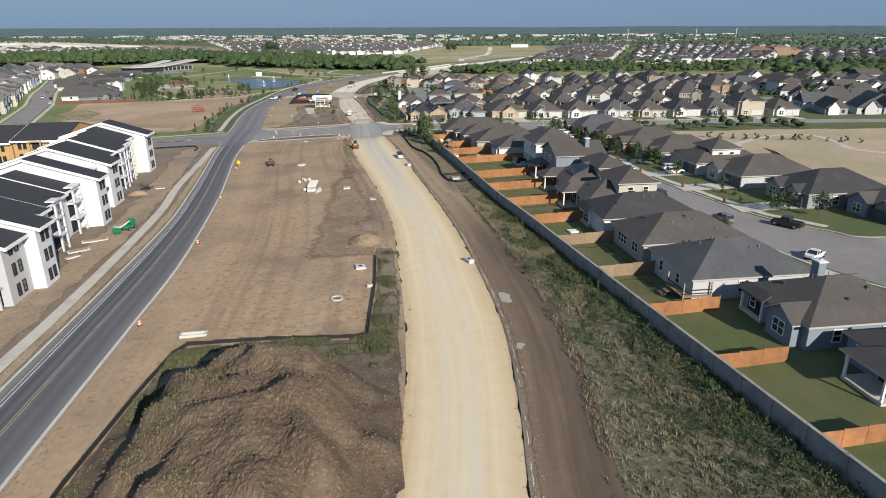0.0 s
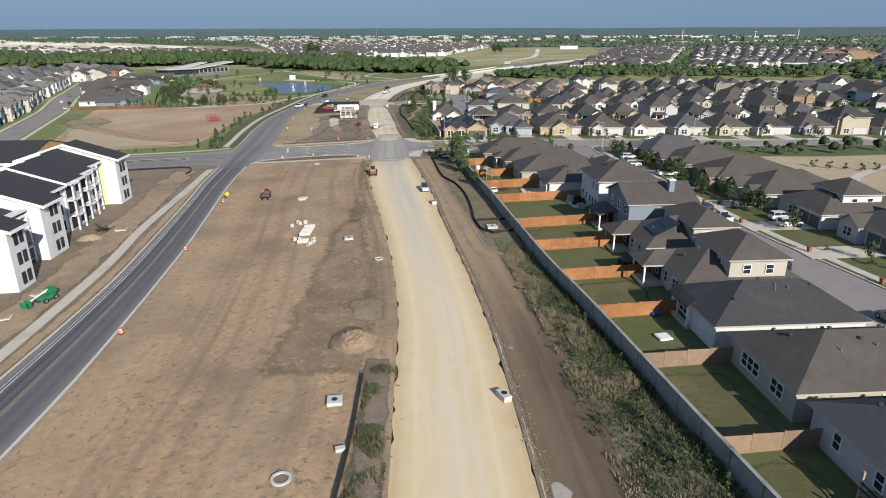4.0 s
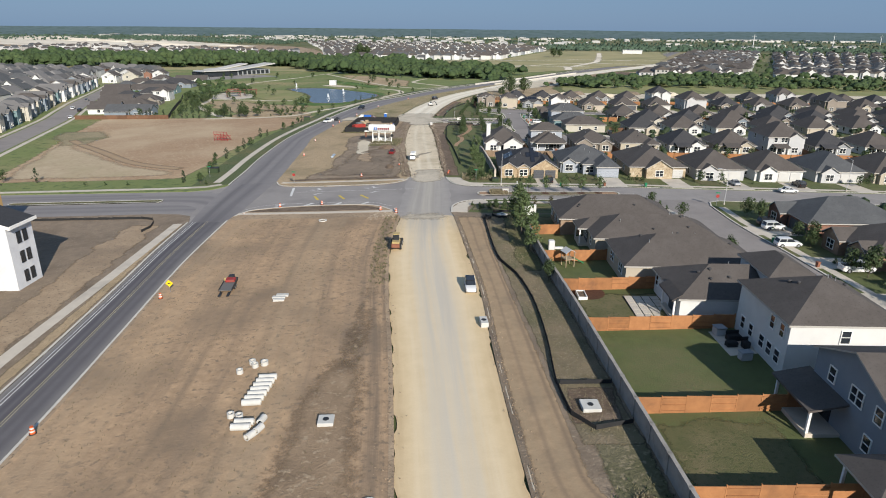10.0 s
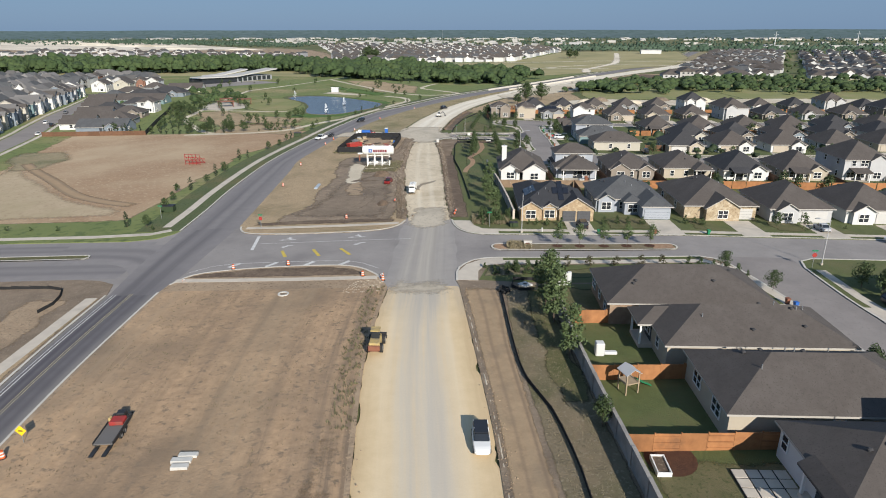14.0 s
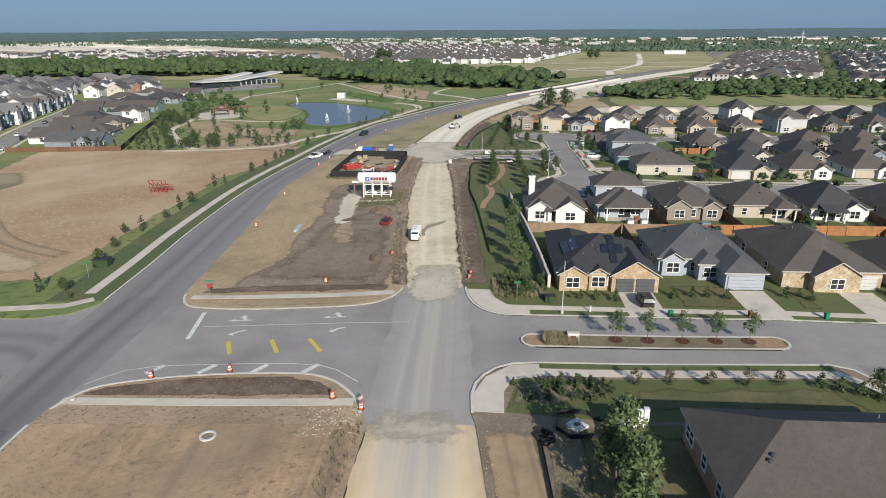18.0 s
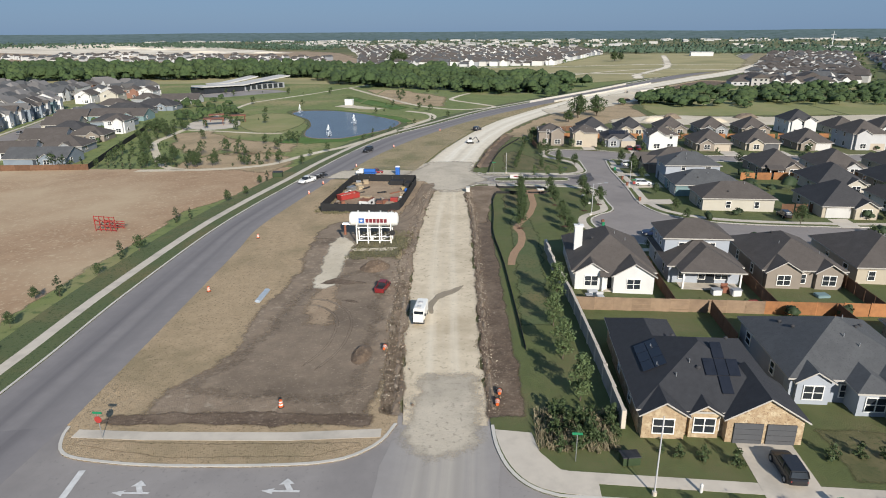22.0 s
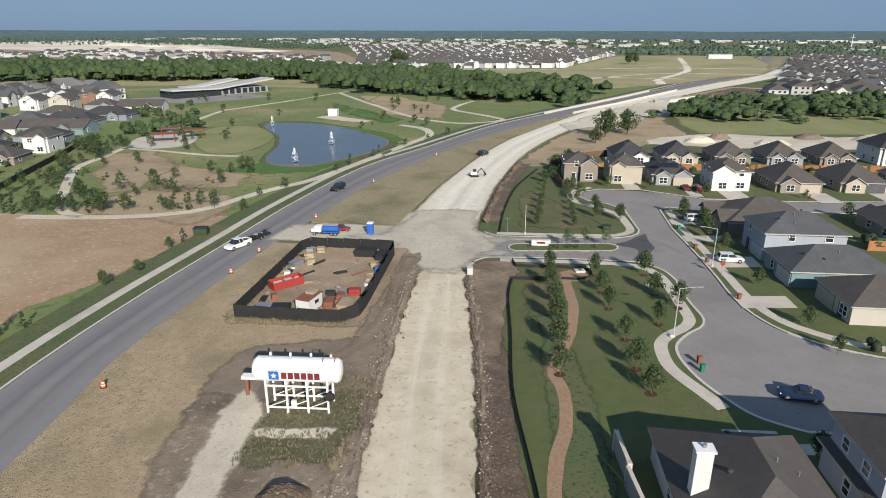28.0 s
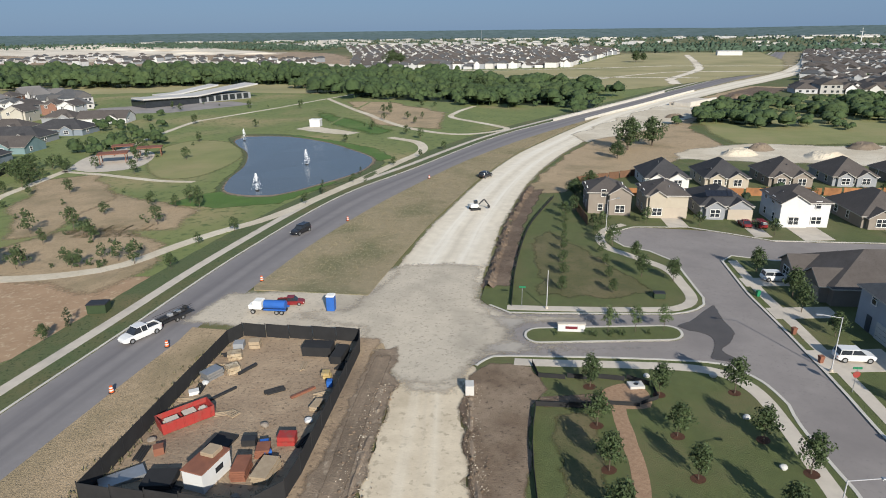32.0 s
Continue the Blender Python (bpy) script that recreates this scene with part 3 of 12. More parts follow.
def smooth(pts, step=2.0):
    """A smooth line through points, sampled about every step metres."""
    P = [Vector((*p, 0)) if len(p) == 2 else Vector(p) for p in pts]
    out = []
    for i in range(len(P) - 1):
        a, b, c, d = P[max(i - 1, 0)], P[i], P[i + 1], P[min(i + 2, len(P) - 1)]
        n = max(1, int((c - b).length / step))
        for k in range(n):
            t = k / n
            out.append(0.5 * ((2 * b) + (c - a) * t + (2 * a - 5 * b + 4 * c - d) * t * t + (3 * b - a - 3 * c + d) * t ** 3))
    out.append(P[-1])
    return [(p.x, p.y) for p in out]


def offset(line, d):
    """The line moved d metres to its left."""
    out = []
    for i, p in enumerate(line):
        a, b = line[max(i - 1, 0)], line[min(i + 1, len(line) - 1)]
        t = Vector((b[0] - a[0], b[1] - a[1])).normalized()
        out.append((p[0] - t.y * d, p[1] + t.x * d))
    return out


def dense(pts, step):
    out = []
    for i, p in enumerate(pts):
        q = pts[(i + 1) % len(pts)]
        n = max(1, int(math.dist(p, q) / step))
        out += [(p[0] + (q[0] - p[0]) * k / n, p[1] + (q[1] - p[1]) * k / n) for k in range(n)]
    return out


def ragged(pts, amp, freq=0.35, step=0.9):
    out = []
    for x, y in dense(pts, step):
        d = noise.noise_vector((x * freq, y * freq, 3.1)) + 0.5 * noise.noise_vector((x * freq * 3, y * freq * 3, 7.7))
        out.append((x + amp * d.x, y + amp * d.y))
    return out


SOFT = {}


def softened(m):
    """The same surface, thinning out raggedly where its sheet's edge attribute falls to zero."""
    if m.name not in SOFT:
        c = m.copy()
        c.name = m.name + "_feathered"
        nt = c.node_tree
        out = next(n for n in nt.nodes if n.type == "OUTPUT_MATERIAL")
        b = nt.nodes["Principled BSDF"]
        at = nt.nodes.new("ShaderNodeAttribute")
        at.attribute_name = "fade"
        geo = nt.nodes.new("ShaderNodeNewGeometry")
        n = nt.nodes.new("ShaderNodeTexNoise")
        n.inputs["Scale"].default_value = 1.1
        n.inputs["Detail"].default_value = 8
        n.inputs["Roughness"].default_value = 0.7
        nt.links.new(geo.outputs["Position"], n.inputs["Vector"])
        k = nt.nodes.new("ShaderNodeMath")
        k.operation = "MULTIPLY_ADD"
        k.inputs[1].default_value = 0.9
        nt.links.new(n.outputs["Fac"], k.inputs[0])
        nt.links.new(at.outputs["Fac"], k.inputs[2])
        r = nt.nodes.new("ShaderNodeMapRange")
        r.interpolation_type = "SMOOTHSTEP"
        r.inputs["From Min"].default_value, r.inputs["From Max"].default_value = 0.68, 1.2
        nt.links.new(k.outputs[0], r.inputs["Value"])
        tp = nt.nodes.new("ShaderNodeBsdfTransparent")
        mx = nt.nodes.new("ShaderNodeMixShader")
        nt.links.new(r.outputs[0], mx.inputs[0])
        nt.links.new(tp.outputs[0], mx.inputs[1])
        nt.links.new(b.outputs[0], mx.inputs[2])
        nt.links.new(mx.outputs[0], out.inputs["Surface"])
        SOFT[m.name] = c
    return SOFT[m.name]


def soft_sheet(pts, soft, lift):
    """A fine sheet over an outline, whose fade runs from 0 at the edge to 1 inside."""
    P = np.array(pts)
    lo, hi = P.min(0) - 0.1, P.max(0) + 0.1
    step = max(soft * 0.45, math.sqrt(float(np.prod(hi - lo)) / 5000), 0.25)
    X, Y = np.meshgrid(np.arange(lo[0], hi[0] + step, step), np.arange(lo[1], hi[1] + step, step), indexing="ij")
    Q = np.stack([X.ravel(), Y.ravel()], 1)
    best, inside = np.full(len(Q), 1e9), np.zeros(len(Q), bool)
    for a, b in zip(P, np.roll(P, -1, 0)):
        d = b - a
        t = np.clip(((Q - a) @ d) / max(float(d @ d), 1e-9), 0, 1)
        best = np.minimum(best, np.hypot(*(Q - a - t[:, None] * d).T))
        if a[1] != b[1]:
            cross = (a[1] > Q[:, 1]) != (b[1] > Q[:, 1])
            inside ^= cross & (Q[:, 0] < a[0] + (Q[:, 1] - a[1]) / (b[1] - a[1]) * d[0])
    fade = np.where(inside, np.clip(best / soft, 0, 1), 0).reshape(X.shape)
    bm = bmesh.new()
    lay = bm.verts.layers.float.new("fade")
    vs = {}

    def vert(i, j):
        if (i, j) not in vs:
            v = vs[i, j] = bm.verts.new((X[i, j], Y[i, j], gz(X[i, j]) + lift))
            v[lay] = float(fade[i, j])
        return vs[i, j]

    for i in range(X.shape[0] - 1):
        for j in range(X.shape[1] - 1):
            if fade[i:i + 2, j:j + 2].max() > 0:
                bm.faces.new((vert(i, j), vert(i + 1, j), vert(i + 1, j + 1), vert(i, j + 1)))
    return bm


def patch(name, pts, material, lift, depth=0.0, rough=0.0, freq=0.35, parent=None, label="", category="", kind="structure", soft=None):
    """A sheet that lies on the land, with a feathered edge or an optional step down at it."""
    if soft is None:
        soft = min(3.0, 0.35 + 0.9 * rough) if rough >= 0.2 and not depth else 0.0
    if soft and parent is None:
        bm = soft_sheet(ragged(pts, rough * 0.8, freq) if rough else pts, soft, lift)
        return tagged(part(name, bm, softened(material), None, label), label, category, kind=kind)
    if rough:
        pts = ragged(pts, rough, freq)
    area = sum(p[0] * q[1] - q[0] * p[1] for p, q in zip(pts, pts[1:] + pts[:1]))
    if area < 0:
        pts = pts[::-1]
    bm = bmesh.new()
    vs = [bm.verts.new((x, y, 0)) for x, y in pts]
    face = bm.faces.new(vs)
    face.normal_update()
    xs = [p[0] for p in pts]
    bmesh.ops.triangulate(bm, faces=[face])
    for kx in (-FLATX, FLATX):
        if min(xs) < kx < max(xs):
            bmesh.ops.bisect_plane(bm, geom=bm.verts[:] + bm.edges[:] + bm.faces[:], plane_co=(kx, 0, 0), plane_no=(1, 0, 0))
    for v in bm.verts:
        v.co.z = gz(v.co.x) + lift
    if depth:
        rim = [e for e in bm.edges if len(e.link_faces) == 1]
        made = bmesh.ops.extrude_edge_only(bm, edges=rim)["geom"]
        for v in made:
            if isinstance(v, bmesh.types.BMVert):
                v.co.z -= depth
    ob = part(name, bm, material, parent, label)
    return tagged(ob, label, category, kind="" if parent is not None else kind)


def ribbon(name, line, width, material, lift, depth=0.0, rough=0.0, parent=None, label="", category="", closed=False):
    a, b = offset(line, width / 2), offset(line, -width / 2)
    return patch(name, a + b[::-1], material, lift, depth, rough, parent=parent, label=label, category=category)


def roadway(name, L, R, material, lift, n=10, step=2.0, rough=0.0, label="", category="road", soft=0.0, ends=True):
    """A sheet between two lines whose map runs across and along it."""
    def even(line, k):
        cum = [0.0]
        for a, b in zip(line, line[1:]):
            cum.append(cum[-1] + math.dist(a, b))
        s = [cum[-1] * i / k for i in range(k + 1)]
        return [(float(np.interp(q, cum, [p[0] for p in line])), float(np.interp(q, cum, [p[1] for p in line]))) for q in s], cum[-1]

    k = max(2, int(even(L, 2)[1] / step))
    (A, la), (B, lb) = even(L, k), even(R, k)
    bm = bmesh.new()
    uvl = bm.loops.layers.uv.new("UVMap")
    lay = bm.verts.layers.float.new("fade") if soft else None
    vs, uvs = [], {}
    for i, (a, b) in enumerate(zip(A, B)):
        row = []
        for j in range(n + 1):
            u = j / n
            e = rough * noise.noise((a[0] * 0.35 + j * 5.0, a[1] * 0.35, 2.2)) + rough * 0.6 * noise.noise((a[0] * 1.1 + j * 5.0, a[1] * 1.1, 6.2)) if j in (0, n) else 0.0
            x, y = a[0] + (b[0] - a[0]) * u + e, a[1] + (b[1] - a[1]) * u
            v = bm.verts.new((x, y, gz(x) + lift))
            uvs[v] = (u, la * i / k)
            if soft:
                v[lay] = min(1.0, min(u, 1 - u) * math.dist(a, b) / soft, min(i, k - i) * la / k / (soft * 4) if ends else 1.0)
            row.append(v)
        vs.append(row)
    for i in range(k):
        for j in range(n):
            f = bm.faces.new((vs[i][j], vs[i][j + 1], vs[i + 1][j + 1], vs[i + 1][j]))
            for lp in f.loops:
                lp[uvl].uv = uvs[lp.vert]
    bmesh.ops.recalc_face_normals(bm, faces=bm.faces[:])
    if sum(f.normal.z for f in bm.faces) < 0:
        bmesh.ops.reverse_faces(bm, faces=bm.faces[:])
    return tagged(part(name, bm, softened(material) if soft else material), label, category, kind="structure")


def rect(x0, x1, y0, y1):
    return [(x0, y0), (x1, y0), (x1, y1), (x0, y1)]


def rounded(x0, x1, y0, y1, r, n=6):
    out = []
    for cx, cy, a0 in ((x1 - r, y1 - r, 0), (x0 + r, y1 - r, 90), (x0 + r, y0 + r, 180), (x1 - r, y0 + r, 270)):
        out += [(cx + r * math.cos(radians(a0 + 90 * i / n)), cy + r * math.sin(radians(a0 + 90 * i / n))) for i in range(n + 1)]
    return out


def place(x, y, rz=0.0, lift=0.0):
    return pose(x, y, gz(x) + lift, 0, 0, rz)

# ---- land and roads ----
bm = bmesh.new()
xs = (-4990, -1500, -700, -400) + tuple(sorted([*range(-360, 920, 40), -130, 130])) + (920, 1500, 4990)
ys = (-1500, -200) + tuple(range(80, 1600, 40)) + (1600, 2000, 4000, 5200)
grid = [[bm.verts.new((x, y, gz(x) - 0.12)) for x in xs] for y in ys]
for j in range(len(ys) - 1):
    for i in range(len(xs) - 1):
        bm.faces.new((grid[j][i], grid[j][i + 1], grid[j + 1][i + 1]))
        bm.faces.new((grid[j][i], grid[j + 1][i + 1], grid[j + 1][i]))
tagged(part("ground", bm, M["land"]), "wide green and straw-coloured land reaching the horizon", "ground", kind="structure")

CH_L_S = smooth([(-10, 16), (-8.6, 28), (-7, 38), (-4.8, 52), (-3.4, 70), (-2.8, 92), (-2.5, 106), (-3.3, 124), (-5.6, 148), (-8.1, 169), (-9.7, 188), (-9.6, 207)])
CH_R_S = smooth([(0.6, 16), (2.4, 28), (3.7, 37), (6.1, 50), (8.2, 67), (8.6, 92), (8.4, 105), (7.5, 123), (5.8, 147), (4.8, 169), (3.0, 188), (1.0, 207)])
CH_L_N = smooth([(-10.0, 241), (-12.2, 260), (-13.5, 273), (-15.3, 292), (-16.4, 317), (-16.6, 336), (-19, 345)])
CH_R_N = smooth([(-1.0, 241), (-2.4, 260), (-3.3, 273), (-4.6, 293), (-6.5, 317), (-8.2, 332), (-6.5, 339)])
CH_L_F = smooth([(-24, 360), (-21.2, 381), (-17.9, 401), (-7.9, 444), (8, 486), (38, 546), (78, 606), (128, 668), (176, 735), (216, 806), (262, 900), (380, 1170)], 4)
CH_R_F = smooth([(-7.7, 358), (-5.5, 380), (-3, 400), (6.1, 442), (21.9, 483), (52, 540), (92, 597), (142, 658), (190, 726), (230, 800), (275, 895), (392, 1165)], 4)
LR_R_S = smooth([(-38.9, 16), (-38.2, 45), (-37.3, 74), (-36.8, 98), (-38.6, 135), (-40.6, 158), (-43.0, 183), (-44.0, 207)])
LR_L_S = smooth([(-47.0, 16), (-46.4, 55), (-45.4, 90), (-45.0, 120), (-46.2, 141), (-48.6, 170), (-50.6, 190), (-51.6, 206)])
LR_R_N = smooth([(-43.2, 240), (-45.3, 268), (-47.2, 292), (-48.6, 306), (-47.6, 322), (-45.2, 344), (-42.0, 364), (-38, 388), (-29.6, 419), (-13, 462), (18, 516), (62, 578), (106, 640), (152, 706), (196, 782), (240, 885), (356, 1160)])
LR_L_N = smooth([(-54.4, 238), (-55.3, 254), (-56.8, 273), (-57.6, 303), (-56.4, 325), (-53.6, 350), (-50.2, 380), (-42.5, 418), (-28.5, 450), (-9, 494), (20, 538), (50, 580), (94, 644), (140, 710), (183, 786), (228, 890), (345, 1165)])
D_L = smooth([(43.0, 219.8), (45.2, 208), (46.8, 195), (47.6, 180), (48.6, 160), (49.5, 135), (51.3, 112), (53.2, 95), (54.5, 80), (58, 67), (66, 59), (85, 56), (130, 55)])
D_R = smooth([(54.8, 219.8), (54.2, 203), (54.8, 192), (55.4, 184), (56.4, 160), (57.2, 143), (58.3, 127), (60.7, 112), (63.2, 98), (68.5, 88), (77, 82.5), (130, 81)])

patch("road", rect(-330, 330, 206, 243), M["asphalt_old"], 0.02, label="worn grey asphalt cross street", category="road")
roadway("road", LR_L_S, LR_R_S, M["asphalt_two"], 0.03, label="dark two-lane asphalt road with fresh markings", category="road")
roadway("road", LR_L_N, LR_R_N, M["asphalt_curve"], 0.034, label="curving worn asphalt road", category="road")
patch("road", D_L + D_R[::-1], M["street"], 0.03, label="grey residential street", category="road")
SPL = lambda L, a, b: [p for p in L if a <= p[1] <= b]
roadway("road", CH_L_S, CH_R_S, M["bed_south"], 0.05, step=0.9, rough=0.5, label="graded tan caliche roadbed under construction")
roadway("road", [(-10.6, 206), (-10.4, 214), (-10.2, 241)], [(1.2, 206), (0.6, 214), (-0.4, 241)], M["crossing"], 0.040, rough=0.5, label="dusty worn crossing of roadbed and street")
roadway("road", smooth([(-51.4, 206), (-53.4, 222), (-54.3, 238)]), smooth([(-43.6, 206), (-43.4, 222), (-43.4, 240)]), M["asphalt_through"], 0.038, label="skid-darkened asphalt through the junction")
roadway("road", [(-200, 232), (-100, 232), (-56, 231.6)], [(-200, 225), (-100, 225), (-56, 224.6)], M["asphalt_turn"], 0.032, label="worn lane of the cross street")
roadway("road", [(-200, 222), (-100, 222), (-54, 221.6)], [(-200, 212.4), (-100, 212.6), (-54, 212.9)], M["asphalt_turn"], 0.032, label="worn lane of the cross street")
roadway("road", smooth([(-50, 207), (-52.4, 214), (-58, 219.5), (-72, 221)]), smooth([(-43.8, 207), (-45.5, 222), (-53, 229.5), (-72, 231)]), M["asphalt_turn"], 0.036, label="skid-darkened turn of the junction")
roadway("road", CH_L_N, CH_R_N, M["bed_north"], 0.05, n=18, step=0.7, rough=1.7, soft=0.6, ends=False, label="pale caliche roadbed with rutted edges", category="road")
roadway("road", CH_L_F, CH_R_F, M["bed_far"], 0.056, n=18, step=1.4, rough=2.0, soft=1.6, ends=False, label="pale caliche roadbed curving away", category="road")
patch("road", [(-49, 350), (-44, 350), (-24, 345.2), (-19, 340), (-15, 333), (-8, 333), (-7, 340), (-2, 342), (7, 342), (7, 344), (-2.6, 345), (-3.2, 349), (7, 350), (7, 353), (-3.4, 354.4), (-8, 360), (-9, 372), (-24, 372), (-26, 364), (-40, 363), (-46, 363)], M["chalk_dusty"], 0.0585, soft=3.2, label="dusty junction of the caliche roadbed and a side street", category="road")
# land between the roads, a kerb's step above them
SM_N = smooth([(-43.8, 209.7), (-42.2, 213.2), (-38.9, 215), (-30.8, 216.5), (-20.4, 216.9), (-15.4, 215.7), (-11.8, 212.2), (-10.4, 209)], 0.8)
patch("ground", LR_R_S + SM_N + CH_L_S[::-1], M["soil"], 0.13, 0.14, label="bare tan graded soil with traces of dry grass", category="soil")
NM_S = smooth([(-43.0, 240.5), (-42.7, 238.5), (-40.7, 235.5), (-36, 234.4), (-28.4, 234.1), (-16.1, 234.9), (-11.5, 237.5), (-10.0, 241)], 0.8)
patch("ground", NM_S + CH_L_N + [(-24, 346.8), (-45.0, 350.0)] + [p for p in LR_R_N[::-1] if p[1] < 347], M["dry"], 0.13, 0.14, label="dry trampled grass on the wedge between the roads", category="dry grass")
patch("ground", [(-41.5, 362.5)] + CH_L_F + [p for p in LR_R_N[::-1] if p[1] > 362], M["straw_green"], 0.13, 0.14, label="strip of straw-coloured grass between road and roadbed", category="dry grass")
SE = CH_R_S + [(0.5, 209), (0.4, 212.4), (0.8, 214.6), (1.7, 216.4), (3.1, 218.0), (5.0, 219.0), (7.5, 219.3), (22.8, 219.4), (40, 219.6), (42.2, 218.6), (43.6, 216)] + [p for p in D_L if p[1] < 214] + [(130, 16)]
patch("ground", SE, M["soil_grey"], 0.13, 0.14, label="grey-brown disturbed soil beside the roadbed", category="soil")
ED = [(330, 219.8), (58, 219.6), (55.6, 218.2), (54.6, 215)] + [p for p in D_R if p[1] < 214] + [(330, 81)]
patch("ground", ED, M["lawn"], 0.13, 0.14, label="lawns of the far side of the street", category="lawn")
SWQ = LR_L_S + [(-53.0, 210.4), (-56, 212), (-60, 212.6), (-330, 211), (-330, 16)]
patch("ground", SWQ, M["soil_grey"], 0.13, 0.14, label="bare soil of the apartment building site", category="soil")
NWQ = LR_L_N + [(-330, 900), (-330, 233), (-105, 232.9), (-62, 232), (-57, 233.4), (-55.0, 236)]
patch("ground", NWQ, M["park"], 0.13, 0.14, label="rough park grass, partly dry", category="grass")
E_W = smooth([(22.2, 331), (21.9, 327.9), (22.1, 322.4), (22.4, 318.7), (22.1, 316.6), (21.1, 314.9), (19.4, 313.5), (18.0, 311.8), (17.1, 310.1), (16.8, 308), (17.0, 305.6), (17.7, 302.4), (19.0, 299.2), (21.2, 296.2), (25, 294.2)], 0.8)
PARK_N = smooth([(21.9, 333.0), (21.2, 335.6), (19.4, 338.2), (16.8, 339.8), (6.5, 341.3), (-3.9, 342.0), (-6.2, 341.5), (-7.6, 339.8)], 0.8)
NE1 = smooth([(-1.0, 241), (-0.6, 238), (0.4, 235), (2.0, 232.9), (4.2, 231.8), (7.0, 231.6), (20.9, 231.5)], 0.8) + [(20.9, 231.5), (46.3, 231), (330, 230.5), (330, 294)] + E_W[::-1] + PARK_N + CH_R_N[:-1][::-1]
patch("ground", NE1, M["lawn"], 0.13, 0.14, label="lawns of the park strip and house plots", category="lawn")
NE2 = [(-6.5, 356), (-3.7, 353.4), (16.3, 352.1), (18.2, 352.6), (19.8, 353.5), (21.1, 355), (21.7, 357.4), (21.4, 371), (18.5, 376), (15.0, 378.6), (13.6, 382.4), (14.6, 386.6), (18.4, 389.2), (27.6, 388.2), (33.5, 384.4), (39.7, 380), (56, 377), (330, 374), (330, 830)] + CH_R_F[::-1]
patch("ground", NE2, M["lawn"], 0.13, 0.14, label="lawns beyond the turning circle", category="lawn")
LOOP_S = smooth([(28.1, 332), (28.0, 326), (28.4, 321), (29.3, 317), (31, 313.4), (34, 310.4), (39, 308), (46, 306), (56, 304.4), (70, 303.6), (160, 303.4)], 1.5)
NE3 = LOOP_S + [(330, 303), (330, 365.5), (60, 368.5), (36, 371), (30.5, 373.4), (28.2, 371), (27.6, 358), (28.1, 337)]
patch("ground", NE3, M["lawn"], 0.13, 0.14, label="lawns of the house block", category="lawn")
patch("road", [(-20, 338)] + [(22.2, 332)] + E_W[:1] + [(8, 300), (8, 290), (330, 290), (330, 308), (60, 308), (44, 311), (36, 316), (32, 324), (31, 336), (30, 366), (330, 362), (330, 380), (38, 384), (10, 392), (10, 376), (19, 366), (19, 338)], M["street"], 0.026, label="grey residential street with a turning circle", category="road")
patch("bare_ground", [(9, 415)] + [p for p in offset(CH_R_F, -0.4) if 415 < p[1] < 640] + [(150, 628), (96, 566), (66, 520), (58, 500), (60, 468), (36, 440), (26, 434), (12, 428)], M["dry"], 0.140, rough=1.2, freq=0.15, label="dry bare ground beside the roadbed", category="dry grass")
patch("road", [(-8, 340), (-2.4, 339.8), (16, 338.2), (22, 333), (24, 358), (16.6, 352.8), (-3.7, 354.2), (-8, 357)], M["street"], 0.036, label="grey side street with dust at its mouth", category="road")
patch("median", rounded(6.3, 38.1, 222.9, 226.3, 1.6), M["mown"], 0.17, 0.17, label="kerbed planted median with dry grass and mulch", category="median")
patch("median", rounded(-1.9, 16.2, 344.9, 349.0, 1.9), M["lawn"], 0.17, 0.17, label="kerbed grassy median at the park entrance", category="median")
patch("median", rounded(-100, -64.5, 222.4, 224.6, 1.0), M["lawn_dry"], 0.17, 0.17, label="narrow grassy median of the cross street", category="median")

# kerbs: thin real steps along the raised land
def kerb(line, w=0.32, side=1, lift=0.165, name="kerb"):
    return patch(name, line + offset(line, side * w)[::-1], M["kerb"], lift, 0.16, label="pale concrete kerb", category="kerb")


def loop_kerb(pts, w=0.3):
    c = pts + pts[:1]
    area = sum(p[0] * q[1] - q[0] * p[1] for p, q in zip(c, c[1:]))
    for i in range(0, len(pts), max(1, len(pts) // 2)):
        seg = (c + pts[1:])[i:i + max(1, len(pts) // 2) + 1]
        if len(seg) > 1:
            kerb(seg, w, 1 if area > 0 else -1, 0.19)


kerb(LR_L_S, side=1)
kerb(SM_N, side=-1)
kerb(NM_S[1:], side=1)
kerb(LR_L_N, side=1)
kerb([(0.5, 209), (0.4, 212.4), (0.8, 214.6), (1.7, 216.4), (3.1, 218.0), (5.0, 219.0), (7.5, 219.3), (22.8, 219.4), (40, 219.6), (42.2, 218.6), (43.6, 216)] + [p for p in D_L if 60 < p[1] < 214], side=-1)
kerb([(120, 219.8), (58, 219.6), (55.6, 218.2), (54.6, 215)] + [p for p in D_R if p[1] < 214], side=1)
kerb(smooth([(-1.0, 241), (-0.6, 238), (0.4, 235), (2.0, 232.9), (4.2, 231.8), (7.0, 231.6), (20.9, 231.5)], 0.8) + [(20.9, 231.5), (46.3, 231), (160, 230.8)], side=1)
kerb([(160, 294)] + E_W[::-1] + PARK_N, side=1)
kerb(NE2[:19], side=1)
kerb(LOOP_S, side=1)
kerb([(160, 366.8), (60, 368.5), (36, 371), (30.5, 373.4), (28.2, 371), (27.6, 358), (28.1, 337), (28.1, 332)], side=1)
loop_kerb(rounded(6.3, 38.1, 222.9, 226.3, 1.6))
loop_kerb(rounded(-1.9, 16.2, 344.9, 349.0, 1.9))
loop_kerb(rounded(-100, -64.5, 222.4, 224.6, 1.0))
